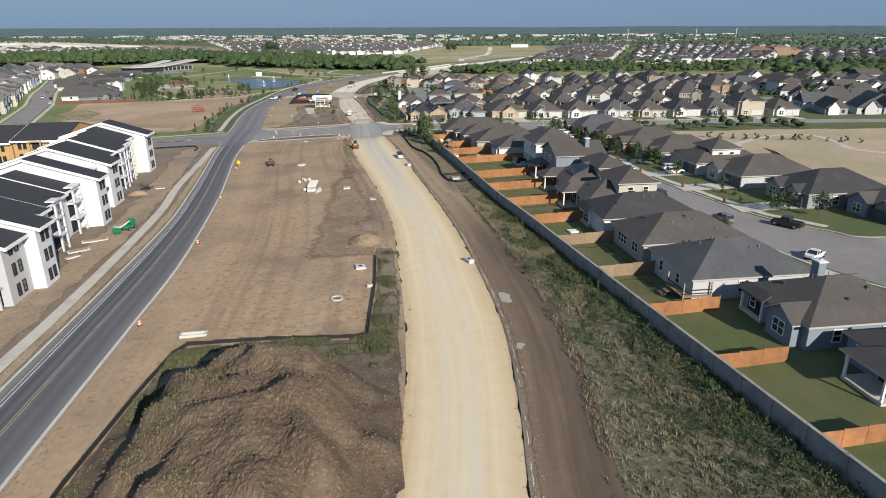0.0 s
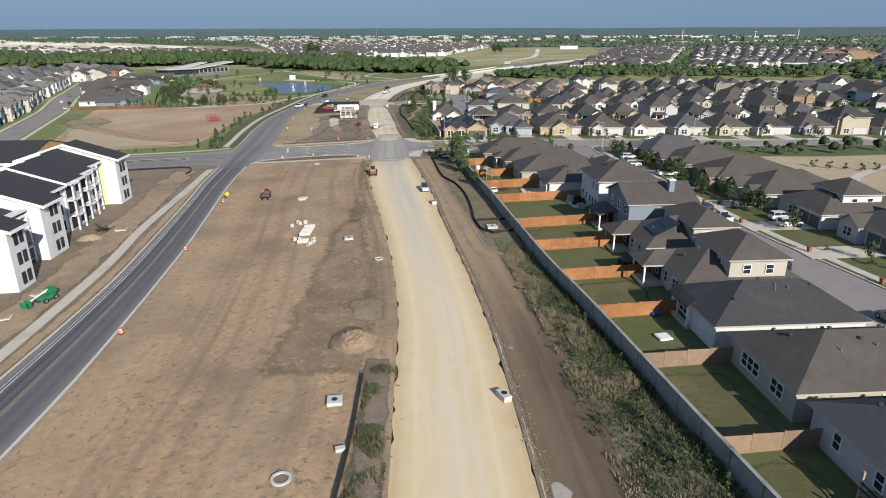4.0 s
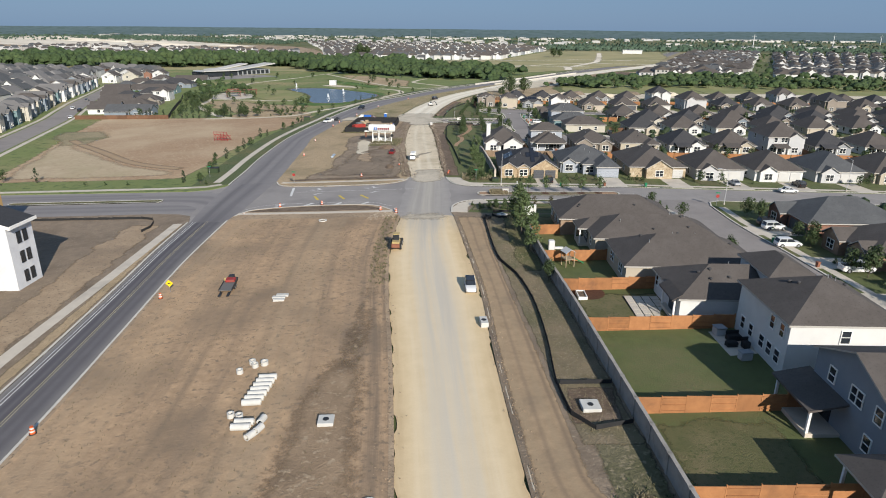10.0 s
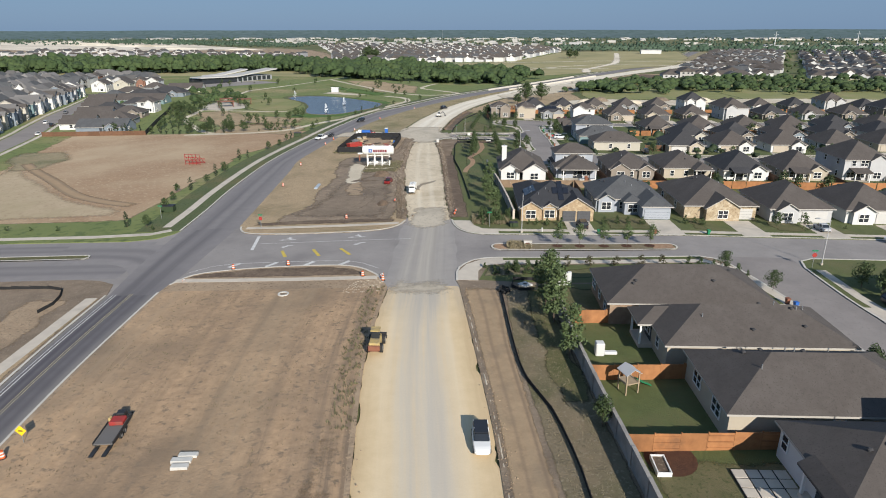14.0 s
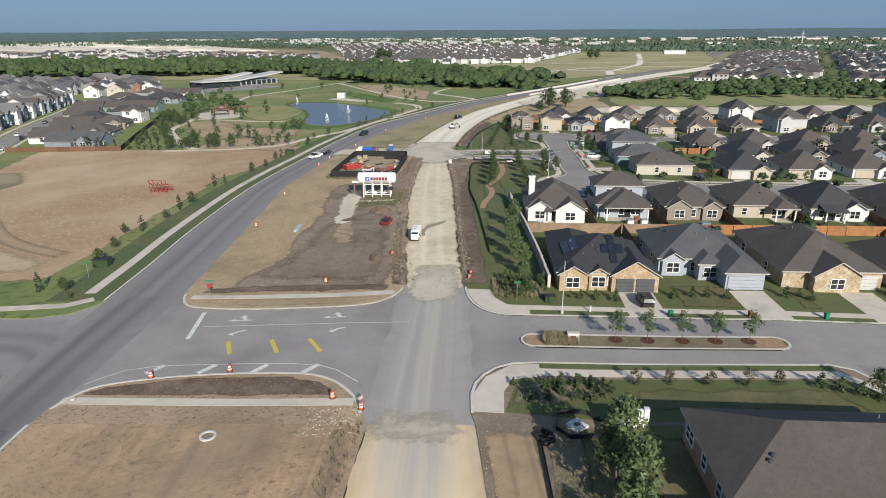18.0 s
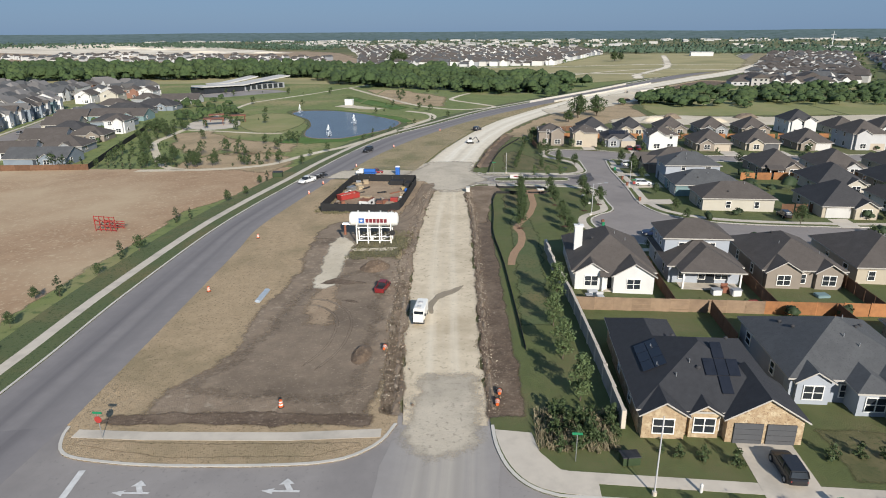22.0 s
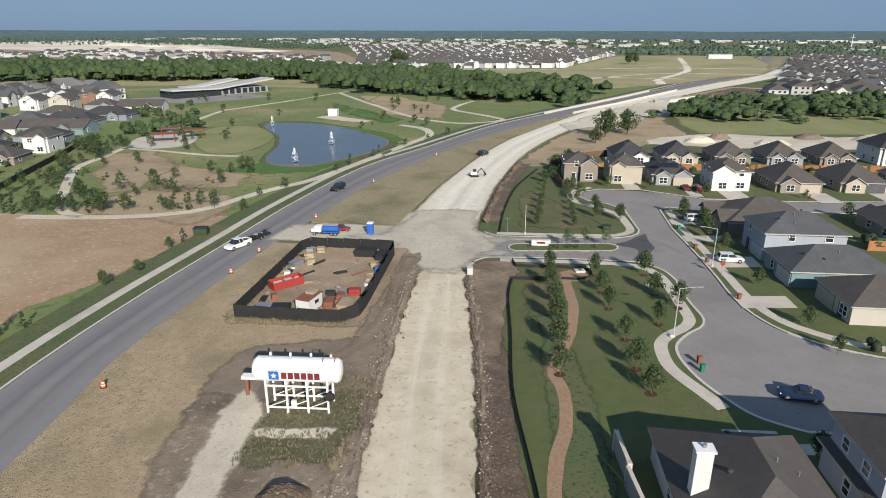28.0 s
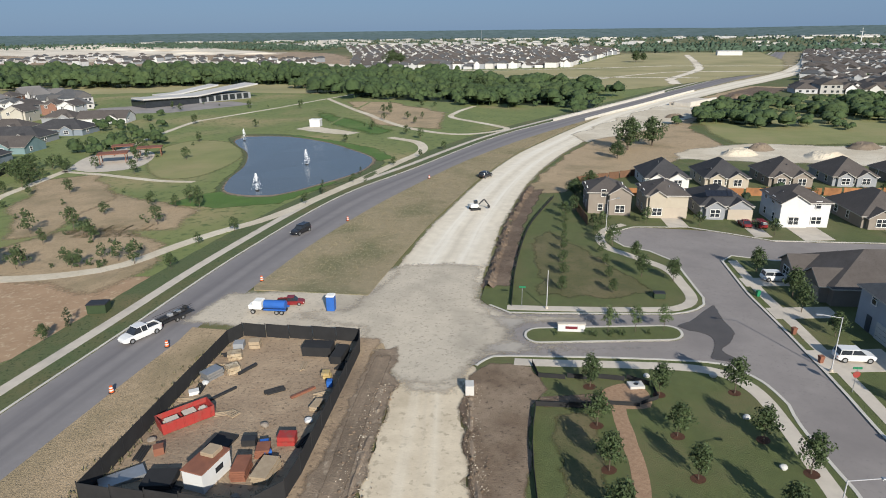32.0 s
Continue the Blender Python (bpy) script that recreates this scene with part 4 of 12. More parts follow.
ribbon("kerb", offset(LR_R_S, 0.1), 0.55, M["kerb"], 0.06, 0.05, label="pale concrete edge of the dark road", category="kerb")

# pavements
def walkway(line, w, lift=0.15, material="concrete", name="pavement", label="pale concrete footpath"):
    return ribbon(name, line, w, M[material], lift, 0.03, label=label, category="footpath")


walkway(smooth([(-49.6, 16), (-49.3, 60), (-48.7, 80), (-48.6, 104), (-49.2, 131), (-51.2, 152), (-52.2, 180), (-53.3, 205)]), 1.8)
walkway(offset(LR_L_N[2:], 3.9), 1.8)
walkway([(-56.5, 238.5), (-59.5, 236.2), (-70, 235.2), (-330, 235.4)], 1.7)
walkway([(-43.5, 211.2), (-36, 211.0), (-24, 210.8), (-11.6, 210.9)], 1.3)
walkway([(-41.4, 238.6), (-34, 238.4), (-20, 238.7), (-11.3, 239.5)], 1.3)
walkway([(4.2, 217.2), (10, 217.0), (40, 217.2), (43, 214), (45.0, 203), (45.9, 190), (46.6, 170), (47.2, 150), (48, 130), (50, 108), (51.5, 95)], 1.5)
walkway([(56.6, 214), (56.2, 203), (56.9, 192), (57.4, 184), (58.4, 160), (59.2, 143), (60.3, 127), (62.6, 112), (65, 99), (70, 90)], 1.5)
walkway([(2.2, 236.6), (4.5, 234.2), (20, 233.8), (46, 233.3), (160, 232.9)], 1.4)
walkway(smooth([(-3.2, 340.5), (4.6, 339.8), (11.7, 339.0), (15.0, 338.4), (17.6, 337.2), (19.2, 335.2), (20.1, 332.4), (20.4, 328.2), (20.5, 322), (20.5, 318.2), (20.0, 316.4), (18.7, 314.7), (16.9, 313.2), (15.5, 311.2), (15.0, 308.8), (15.0, 305.8), (15.7, 303.2), (16.9, 300.4), (18.2, 297.2)], 0.8), 1.5)
walkway(smooth([(-4, 355.2), (7.3, 354.1), (15.4, 353.7), (17.8, 354.3), (19.4, 355.7), (20.1, 358), (20.0, 362), (19.2, 368), (14.5, 374.5), (12.2, 378), (11.6, 383), (13.4, 388.2), (17, 391)], 1.0), 1.5)
walkway([(29.9, 371), (29.6, 358), (30.0, 337)] + smooth([(30.0, 332), (30.0, 326), (30.4, 322), (31.2, 318.2), (32.8, 315), (35.6, 312.4), (40.2, 310), (47, 308), (57, 306.4), (72, 305.5), (160, 305.2)], 1.5), 1.4)
walkway([(20, 291.6), (160, 291.6)], 1.4)
patch("pavement", [(0.7, 209.2), (0.7, 212.4), (2.0, 215.8), (4.9, 218.5), (8, 218.8), (8, 216.2), (5, 215.4), (3.9, 213), (3.8, 209)], M["concrete"], 0.16, 0.03, label="pale concrete corner ramp", category="footpath")
patch("pavement", smooth([(-0.6, 240.3), (-0.2, 238), (0.8, 235.2), (2.3, 233.2), (4.4, 232.2), (8, 231.9)], 0.8) + [(8, 232.0), (8, 234.4), (5, 235), (3.4, 237.2), (2.8, 240)], M["concrete"], 0.16, 0.03, label="pale concrete corner ramp", category="footpath")

# markings
def mark(line, w, yellow=False, lift=0.045):
    return ribbon("road_marking", line, w, M["paint_yellow" if yellow else "paint_white"], lift, label="painted line on asphalt", category="road marking")


def between(f):
    n = min(len(LR_L_S), len(LR_R_S))
    L, R = LR_L_S, LR_R_S
    out = []
    for i in range(0, n, 3):
        a, b = L[int(i * (len(L) - 1) / (n - 1))], R[int(i * (len(R) - 1) / (n - 1))]
        out.append((a[0] + (b[0] - a[0]) * f, a[1] + (b[1] - a[1]) * f))
    return out


ctr = between(0.47)
mark(offset(ctr, 0.16), 0.09, True, 0.05)
mark(offset(ctr, -0.16), 0.09, True, 0.05)
lane = between(0.17)
mark(lane, 0.13, lift=0.05)
mark(offset(lane, 0.45), 0.10, lift=0.05)
mark(between(0.955), 0.13, lift=0.05)
mark([(-37.2, 233.4), (-36.0, 225.4)], 0.6)
for (xa, ya), (xb, yb) in (((-30.4, 224.7), (-28.9, 221.4)), ((-24.9, 225.0), (-23.1, 221.6)), ((-20.1, 225.2), (-17.8, 221.8))):
    ribbon("road_marking", [(xa, ya), (xb, yb)], 0.55, M["paint_hatch"], 0.045, label="worn yellow hatch bar painted on asphalt", category="road marking")
mark([(-35.5, 228.9), (-16.0, 229.6), (-8, 229.7)], 0.12)
for x0, y0 in ((-32.8, 230.7), (-20.0, 231.4)):
    patch("road_marking", [(x0, y0), (x0 + 1.1, y0 - 0.38), (x0 + 1.0, y0 - 0.1), (x0 + 3.3, y0 - 0.06), (x0 + 3.3, y0 + 0.2), (x0 + 1.0, y0 + 0.12), (x0 + 1.1, y0 + 0.36)], M["paint_white"], 0.05, label="white arrow painted on asphalt", category="road marking")
    patch("road_marking", [(x0 + 2.7, y0 + 0.2), (x0 + 2.2, y0 + 0.9), (x0 + 2.6, y0 + 0.95), (x0 + 1.8, y0 + 1.6), (x0 + 1.3, y0 + 0.8), (x0 + 1.7, y0 + 0.85), (x0 + 2.2, y0 + 0.15)], M["paint_white"], 0.052, label="white arrow painted on asphalt", category="road marking")
for x0, y0 in ((-31.2, 226.5), (-18.2, 227.1)):
    patch("road_marking", [(x0, y0 + 0.1), (x0 + 0.8, y0 - 0.3), (x0 + 0.75, y0), (x0 + 1.3, y0 + 0.75), (x0 + 2.1, y0 + 1.0), (x0 + 2.1, y0 + 1.3), (x0 + 1.0, y0 + 1.0), (x0 + 0.55, y0 + 0.35), (x0 + 0.45, y0 + 0.55)], M["paint_white"], 0.05, label="white curved arrow painted on asphalt", category="road marking")
mark(smooth([(-43.0, 214.6), (-40, 217.6), (-36.5, 218.6), (-20.5, 219.0), (-15, 217.6), (-12, 215)]), 0.12)
for x in (-36.2, -30.0, -23.8, -17.8):
    mark([(x - 0.9, 216.9), (x + 0.5, 218.8)], 0.7)

def lattice(xs, zs, solid, y0, y1):
    """One connected frame: the solid cells of a grid, given depth."""
    bm = bmesh.new()
    A = {(i, j, k): None for i in range(len(xs)) for j in range(len(zs)) for k in (0, 1)}

    def vert(i, j, k):
        if A[i, j, k] is None:
            A[i, j, k] = bm.verts.new((xs[i], (y0, y1)[k], zs[j]))
        return A[i, j, k]

    nx, nz = len(xs) - 1, len(zs) - 1
    on = lambda i, j: 0 <= i < nx and 0 <= j < nz and solid(i, j)
    for i in range(nx):
        for j in range(nz):
            if not on(i, j):
                continue
            bm.faces.new((vert(i, j, 0), vert(i + 1, j, 0), vert(i + 1, j + 1, 0), vert(i, j + 1, 0)))
            bm.faces.new((vert(i, j, 1), vert(i, j + 1, 1), vert(i + 1, j + 1, 1), vert(i + 1, j, 1)))
            for di, dj, a, b in ((-1, 0, (i, j), (i, j + 1)), (1, 0, (i + 1, j + 1), (i + 1, j)), (0, -1, (i + 1, j), (i, j)), (0, 1, (i, j + 1), (i + 1, j + 1))):
                if not on(i + di, j + dj):
                    bm.faces.new((vert(*a, 0), vert(*b, 0), vert(*b, 1), vert(*a, 1)))
    bmesh.ops.recalc_face_normals(bm, faces=bm.faces[:])
    return bm


# ---- houses ----
def hip_roof(bm, x0, x1, y0, y1, z, pitch=0.45, over=0.45, thick=0.2):
    x0, x1, y0, y1 = x0 - over, x1 + over, y0 - over, y1 + over
    w, d = x1 - x0, y1 - y0
    h = min(w, d) / 2 * pitch
    lo = [(x0, y0), (x1, y0), (x1, y1), (x0, y1)]
    if w >= d:
        r = [(x0 + d / 2, (y0 + y1) / 2), (x1 - d / 2, (y0 + y1) / 2)]
    else:
        r = [((x0 + x1) / 2, y0 + w / 2), ((x0 + x1) / 2, y1 - w / 2)]
    b = [bm.verts.new((*p, z - thick)) for p in lo]
    t = [bm.verts.new((*p, z)) for p in lo]
    k = [bm.verts.new((*p, z + h)) for p in r]
    bm.faces.new(b[::-1])
    for i in range(4):
        bm.faces.new((b[i], b[(i + 1) % 4], t[(i + 1) % 4], t[i])).material_index = 1
    if w >= d:
        fs = ((t[0], t[1], k[1], k[0]), (t[1], t[2], k[1]), (t[2], t[3], k[0], k[1]), (t[3], t[0], k[0]))
    else:
        fs = ((t[0], t[1], k[0]), (t[1], t[2], k[1], k[0]), (t[2], t[3], k[1]), (t[3], t[0], k[0], k[1]))
    for f in fs:
        bm.faces.new(f)
    return z + h


def gable_roof(bm, x0, x1, y0, y1, z, pitch=0.5, over=0.4, thick=0.16, along="y"):
    """Two sloping slabs; the ridge runs along the given axis."""
    if along == "x":
        v0 = len(bm.verts)
        h = gable_roof(bm, y0, y1, x0, x1, z, pitch, over, thick)
        bm.verts.ensure_lookup_table()
        for v in bm.verts[v0:]:
            v.co.x, v.co.y = v.co.y, v.co.x
        return h
    c, half = (x0 + x1) / 2, (x1 - x0) / 2 + over
    h = half * pitch
    ze = z - over * pitch
    for s in (-1, 1):
        a = [(c, y0 - over, ze + h), (c + s * half, y0 - over, ze), (c + s * half, y1 + over, ze), (c, y1 + over, ze + h)]
        top = [bm.verts.new((x, y, zz + thick)) for x, y, zz in a]
        low = [bm.verts.new(p) for p in a]
        order = 1 if s > 0 else -1
        bm.faces.new(top[::order])
        bm.faces.new(low[::-order])
        for i in range(4):
            q = (top[i], low[i], low[(i + 1) % 4], top[(i + 1) % 4])
            bm.faces.new(q[::order]).material_index = 1
    return z + h


def gable_wall(bm, x0, x1, y, z, pitch, depth=0.12):
    c = (x0 + x1) / 2
    h = (x1 - x0) / 2 * pitch
    for yy, o in ((y, 1),):
        a = [bm.verts.new(p) for p in ((x0, yy, z), (x1, yy, z), (c, yy, z + h))]
        b = [bm.verts.new(p) for p in ((x0, yy + depth, z), (x1, yy + depth, z), (c, yy + depth, z + h))]
        bm.faces.new(a)
        bm.faces.new(b[::-1])
        for i in range(3):
            bm.faces.new((a[i], b[i], b[(i + 1) % 3], a[(i + 1) % 3]))


WIN = {}


def window_mesh(w, h, dark=False, far=False):
    key = (round(w, 2), round(h, 2), dark, far)
    if key not in WIN:
        t = 0.09
        n = 1 if w <= 1.3 else 2 if w < 2.4 else 3
        xs = [-w / 2 - t]
        solid = [True]
        for i in range(n):
            xs += [-w / 2 + w * i / n + (0.05 if i else 0), -w / 2 + w * (i + 1) / n - (0.05 if i < n - 1 else 0)]
            solid += [False, True]
        xs.append(w / 2 + t)
        f = lattice(xs, [-h / 2 - t, -h / 2, -0.03, 0.03, h / 2, h / 2 + t], lambda i, j: solid[i] or j in (0, 2, 4), -0.09, 0.05)
        p = boxes((-w / 2, w / 2, -0.03, 0.0, -h / 2, h / 2))
        if far:
            box(f, -w / 2, w / 2, -0.03, 0.0, -h / 2, h / 2, 1)
        WIN[key] = (to_mesh("window", f, [M["black"] if dark else M["trim"], M["pane"]]), to_mesh("pane", p, M["pane"]))
    return WIN[key]


def window(parent, x, y, z, turn, w=0.9, h=1.4, dark=False):
    c = parent.matrix_basis.translation
    far = c.x > 62 or c.y > 372 or c.x < -100
    f, p = window_mesh(w, h, dark, far)
    ob = part("window", f, None, parent, at=pose(x, y, z, 0, 0, turn))
    if not far:
        part("pane", p, None, ob)
    return ob


FACE = dict(S=0, E=90, N=180, W=270)
NAMES = {}


def near(c):
    return c


def house(cx, cy, face, w, d, label, st=1, wall="white", roof="roof_brown", skirt=None, style="hip", ridge=None, gables=(), upper=None, patio=None,
          garage=None, chimney=None, wins=None, solar=(), turn=0.0, pitch=0.5, vents=4, detail=2, group="houses of the suburb", wall_h=2.75, awning=None, name="house", dark=False):
    """A house with its front at local -y. gables: (x, width, front or back, reach); upper: (x0, x1, y0, y1) of a second storey over part of it."""
    root = thing(name, place(cx, cy, FACE[face] + turn, 0.13), label, "house", group)
    rnd = random.Random(int(cx * 13 + cy * 7))
    x0, x1, y0, y1 = -w / 2, w / 2, -d / 2, d / 2
    H = wall_h * st + (0.3 if st > 1 else 0)
    part("wall", boxes((x0, x1, y0, y1, -1.0, H)), M[wall], root)
    if skirt:
        part("cladding", boxes((x0 - 0.06, x1 + 0.06, y0 - 0.06, y0 + 1.2, -1.0, H - 0.35)), M[skirt], root, "masonry cladding of the front")
    bm = bmesh.new()
    if style == "hip":
        top = hip_roof(bm, x0, x1, y0, y1, H + 0.12, pitch)
    else:
        al = ridge or ("x" if w > d else "y")
        top = gable_roof(bm, x0, x1, y0, y1, H, pitch, along=al)
    main = part("roof", bm, [M[roof], M["fascia"]], root)
    if style != "hip":
        for k in (0, 1):
            g = bmesh.new()
            if al == "y":
                gable_wall(g, x0, x1, (y0, y1 - 0.12)[k], H, pitch)
            else:
                gable_wall(g, y0, y1, (x0, x1 - 0.12)[k], H, pitch)
                for v in g.verts:
                    v.co = (v.co.y, v.co.x, v.co.z)
                bmesh.ops.reverse_faces(g, faces=g.faces[:])
            part("gable", g, M[wall], root)
    if upper:
        a, b, c, e = upper
        Hu = H + 2.75
        part("upper_wall", boxes((a, b, c, e, H - 0.1, Hu)), M[wall], root)
        bm = bmesh.new()
        top = hip_roof(bm, a, b, c, e, Hu + 0.12, pitch)
        part("upper_roof", bm, [M[roof], M["fascia"]], root)
    for gx, gw, side, reach, *hipped in gables:
        s = -1 if side == "f" else 1
        ya, yb = (y0 - reach, y0 + 0.2) if s < 0 else (y1 - 0.2, y1 + reach)
        part("wing", boxes((gx - gw / 2, gx + gw / 2, ya, yb, -1.0, H)), M[skirt or wall] if s < 0 else M[wall], root)
        bm = bmesh.new()
        back = min(d * 0.45, gw * 0.6 / pitch * 0.5 + 1.0)
        if hipped:
            hip_roof(bm, gx - gw / 2, gx + gw / 2, *((ya, y0 + back + 2.0) if s < 0 else (y1 - back - 2.0, yb)), H + 0.1, pitch)
        else:
            gable_roof(bm, gx - gw / 2, gx + gw / 2, ya if s < 0 else y1 - back, y0 + back if s < 0 else yb, H, 0.62)
        part("gable_roof", bm, [M[roof], M["fascia"]], root)
        if hipped:
            window(root, gx, ya - 0.01 if s < 0 else yb + 0.01, 1.45, 0 if s < 0 else 180, 1.8, 1.45) if s > 0 or abs(gx - garage[0]) > gw / 2 else None
            continue
        bm = bmesh.new()
        gable_wall(bm, gx - gw / 2, gx + gw / 2, ya - 0.005 if s < 0 else yb - 0.115, H, 0.62)
        part("gable", bm, M[skirt or wall] if s < 0 else M[wall], root)
        if detail and not (s < 0 and garage and abs(gx - garage[0]) < gw / 2):
            window(root, gx, ya - 0.01 if s < 0 else yb + 0.01, 1.45, 0 if s < 0 else 180, 1.8, 1.45)
    if patio:
        px, pw, pd = patio
        part("patio_slab", boxes((px - pw / 2, px + pw / 2, y1, y1 + pd, -0.6, 0.12)), M["concrete"], root)
        bm = bmesh.new()
        deep = pd > 1.5 and st == 1 and cx < 62
        zz = H - 0.06 if deep else 2.6
        if deep:
            hip_roof(bm, px - pw / 2, px + pw / 2, y1 - pw - 1.0, y1 + pd, H + 0.17, pitch)
        else:
            ax, bx = px - pw / 2 - 0.3, px + pw / 2 + 0.3
            v = [bm.verts.new(p) for p in ((ax, y1 - 0.1, zz + 0.75), (bx, y1 - 0.1, zz + 0.75), (bx, y1 + pd + 0.35, zz), (ax, y1 + pd + 0.35, zz))]
            u = [bm.verts.new((q.co.x, q.co.y, q.co.z - 0.2)) for q in v]
            bm.faces.new(v)
            bm.faces.new(u[::-1])
            for i in range(4):
                bm.faces.new((v[i], u[i], u[(i + 1) % 4], v[(i + 1) % 4]))
        bmesh.ops.recalc_face_normals(bm, faces=bm.faces[:])
        part("patio_roof", bm, [M[roof], M["fascia"]], root)
        for sx in (-1, 1):
            part("porch_post", boxes((px + sx * (pw / 2 - 0.2) - 0.11, px + sx * (pw / 2 - 0.2) + 0.11, y1 + pd - 0.25, y1 + pd - 0.03, 0.1, zz - 0.05)), M["trim"], root)
        part("patio_door", boxes((px - 1.2, px + 1.2, y1, y1 + 0.05, 0.1, 2.2)), M["pane"], root)
    if garage:
        gx, gm, n = garage
        yf = min([y0] + [y0 - q[3] for q in gables if q[2] == "f" and abs(q[0] - gx) < q[1] / 2])
        for i in range(n):
            ww = 2.5 if n > 1 else 4.8
            xx = gx + (i - (n - 1) / 2) * 2.85
            gd = boxes((xx - ww / 2, xx + ww / 2, yf - 0.14, yf - 0.02, 0.02, 2.2))
            ob = part("garage_door", gd, M[gm], root)
            for k in range(1, 4) if cx < 62 and cy < 372 else ():
                part("groove", boxes((xx - ww / 2, xx + ww / 2, yf - 0.148, yf - 0.135, 0.55 * k - 0.012, 0.55 * k + 0.012)), M["black"], ob)
    if detail:
        part("front_door", boxes(((garage[0] + (4.2 if garage[0] < 0 else -4.2) if garage else 0) - 0.5, (garage[0] + (4.2 if garage[0] < 0 else -4.2) if garage else 0) + 0.5, y0 - 0.1, y0 + 0.05, 0.05, 2.15)), M["door"], root)
    if wins is None:
        wins = []
        for side, n in (("b", 3 if w > 10 else 2), ("l", 2), ("r", 2), ("f", 2)):
            for lv in range(st):
                for i in range(n):
                    wins.append((side, (i + 0.7 + 0.25 * rnd.random()) / (n + 0.4), 1.45 + lv * 3.05, 0.9 if rnd.random() < 0.6 else 1.8))
        if upper:
            a, b, c, e = upper
            for f in (0.3, 0.7):
                window(root, a + (b - a) * f, e + 0.01, H + 1.5, 180, 1.5, 1.1)
                window(root, b + 0.01, c + (e - c) * f, H + 1.5, 90, 0.9, 1.1)
                window(root, a - 0.01, c + (e - c) * f, H + 1.5, 270, 0.9, 1.1)
    if detail:
        for side, f, z, ww in wins:
            if side == "b":
                window(root, x0 + w * f, y1 + 0.01, z, 180, ww, 1.35, dark)
            elif side == "f":
                xx = x0 + w * f
                if garage and abs(xx - garage[0]) < 3.6:
                    continue
                window(root, xx, y0 - 0.07, z, 0, ww, 1.35, dark)
            elif side == "l":
                window(root, x0 - 0.01, y0 + d * f, z, 270, min(ww, 1.2), 1.35, dark)
            else:
                window(root, x1 + 0.01, y0 + d * f, z, 90, min(ww, 1.2), 1.35, dark)
    if chimney:
        hx, hy, hm = chimney
        ob = part("chimney", boxes((hx - 0.6, hx + 0.6, hy - 0.45, hy + 0.45, H - 0.5, top + 0.7)), M[hm], root)
        part("cap", boxes((hx - 0.72, hx + 0.72, hy - 0.57, hy + 0.57, top + 0.7, top + 0.85)), M["trim"], ob)
        part("flue", tubes(((hx, hy, top + 0.8), (hx, hy, top + 1.15), 0.16)), M["metal"], ob)
    # pipes and vents standing on the main roof
    if detail and style == "hip":
        for i in range(8 if 0 < cx < 45 and cy < 260 else vents if -10 < cx < 60 else 0):
            fx, fy = rnd.uniform(-0.36, 0.36), rnd.uniform(-0.36, 0.36)
            px, py = fx * w, fy * d
            zr = H + 0.12 + min(px - x0 + 0.45, x1 + 0.45 - px, py - y0 + 0.45, y1 + 0.45 - py) * pitch
            if upper and upper[0] - 0.5 < px < upper[1] + 0.5 and upper[2] - 0.5 < py < upper[3] + 0.5:
                continue
            if i % 2:
                part("roof_vent", tubes(((px, py, zr - 0.15), (px, py, zr + 0.2), 0.14), ((px, py, zr + 0.16), (px, py, zr + 0.28), 0.26, 0.12), n=10), M["roof_dark"], root)
            else:
                part("vent_pipe", tubes(((px, py, zr - 0.1), (px, py, zr + 0.4), 0.06)), M["metal"], root)
    for sx, sy, nx, ny, side in solar:
        # panels on the slope that faces the given side
        for i in range(nx):
            for j in range(ny):
                px, py = sx + i * 1.08, sy + j * 1.75
                r = {"b": y1 + 0.45 - py, "f": py - y0 + 0.45, "l": px - x0 + 0.45, "r": x1 + 0.45 - px}[side]
                zr = H + 0.12 + r * pitch + 0.10
                dx, dy = {"b": (0, -pitch), "f": (0, pitch), "l": (pitch, 0), "r": (-pitch, 0)}[side]
                bm = bmesh.new()
                v = [bm.verts.new((px + a, py + b, zr + a * dx + b * dy)) for a, b in ((-0.51, -0.84), (0.51, -0.84), (0.51, 0.84), (-0.51, 0.84))]
                f = bm.faces.new(v)
                ex = bmesh.ops.extrude_face_region(bm, geom=[f])["geom"]
                for q in ex:
                    if isinstance(q, bmesh.types.BMVert):
                        q.co.z += 0.05
                bmesh.ops.recalc_face_normals(bm, faces=bm.faces[:])
                part("solar_panel", bm, M["solar"], root, "black solar panel")
    return root

# ---- row of houses whose yards meet the long wall ----
WROW = "houses backing onto the long wall"
house(48, 44, "E", 11.5, 15, "grey-blue house with brown shingle roof and covered patio", wall="blue", patio=(0, 5, 3), detail=2, group=WROW)
house(44.8, 57.5, "E", 11.3, 14.2, "blue-grey house with solar panels and a bay window", wall="blue", roof="roof_brown", patio=(3.4, 4.2, 0.6), gables=((-2.6, 4.2, "b", 1.2),), chimney=(2.6, 0.5, "blue"), solar=((2.6, -3.5, 2, 3, "r"),), group=WROW)
house(40.6, 71.6, "E", 11.6, 16.4, "pale house with a large grey hip roof and raised deck", wall="lightgrey", roof="roof_grey", wins=[("b", 0.32, 1.5, 0.8), ("b", 0.72, 1.5, 0.8), ("l", 0.6, 1.5, 0.8), ("r", 0.5, 1.5, 0.8), ("r", 0.7, 1.5, 0.8)], group=WROW)
house(40.4, 84.8, "E", 11.0, 16.6, "cream brick house with a brown hip roof", wall="beige", wins=[("b", 0.25, 1.5, 1.8), ("b", 0.66, 1.4, 3.0), ("r", 0.5, 1.5, 0.9), ("l", 0.5, 1.5, 0.9)], group=WROW)
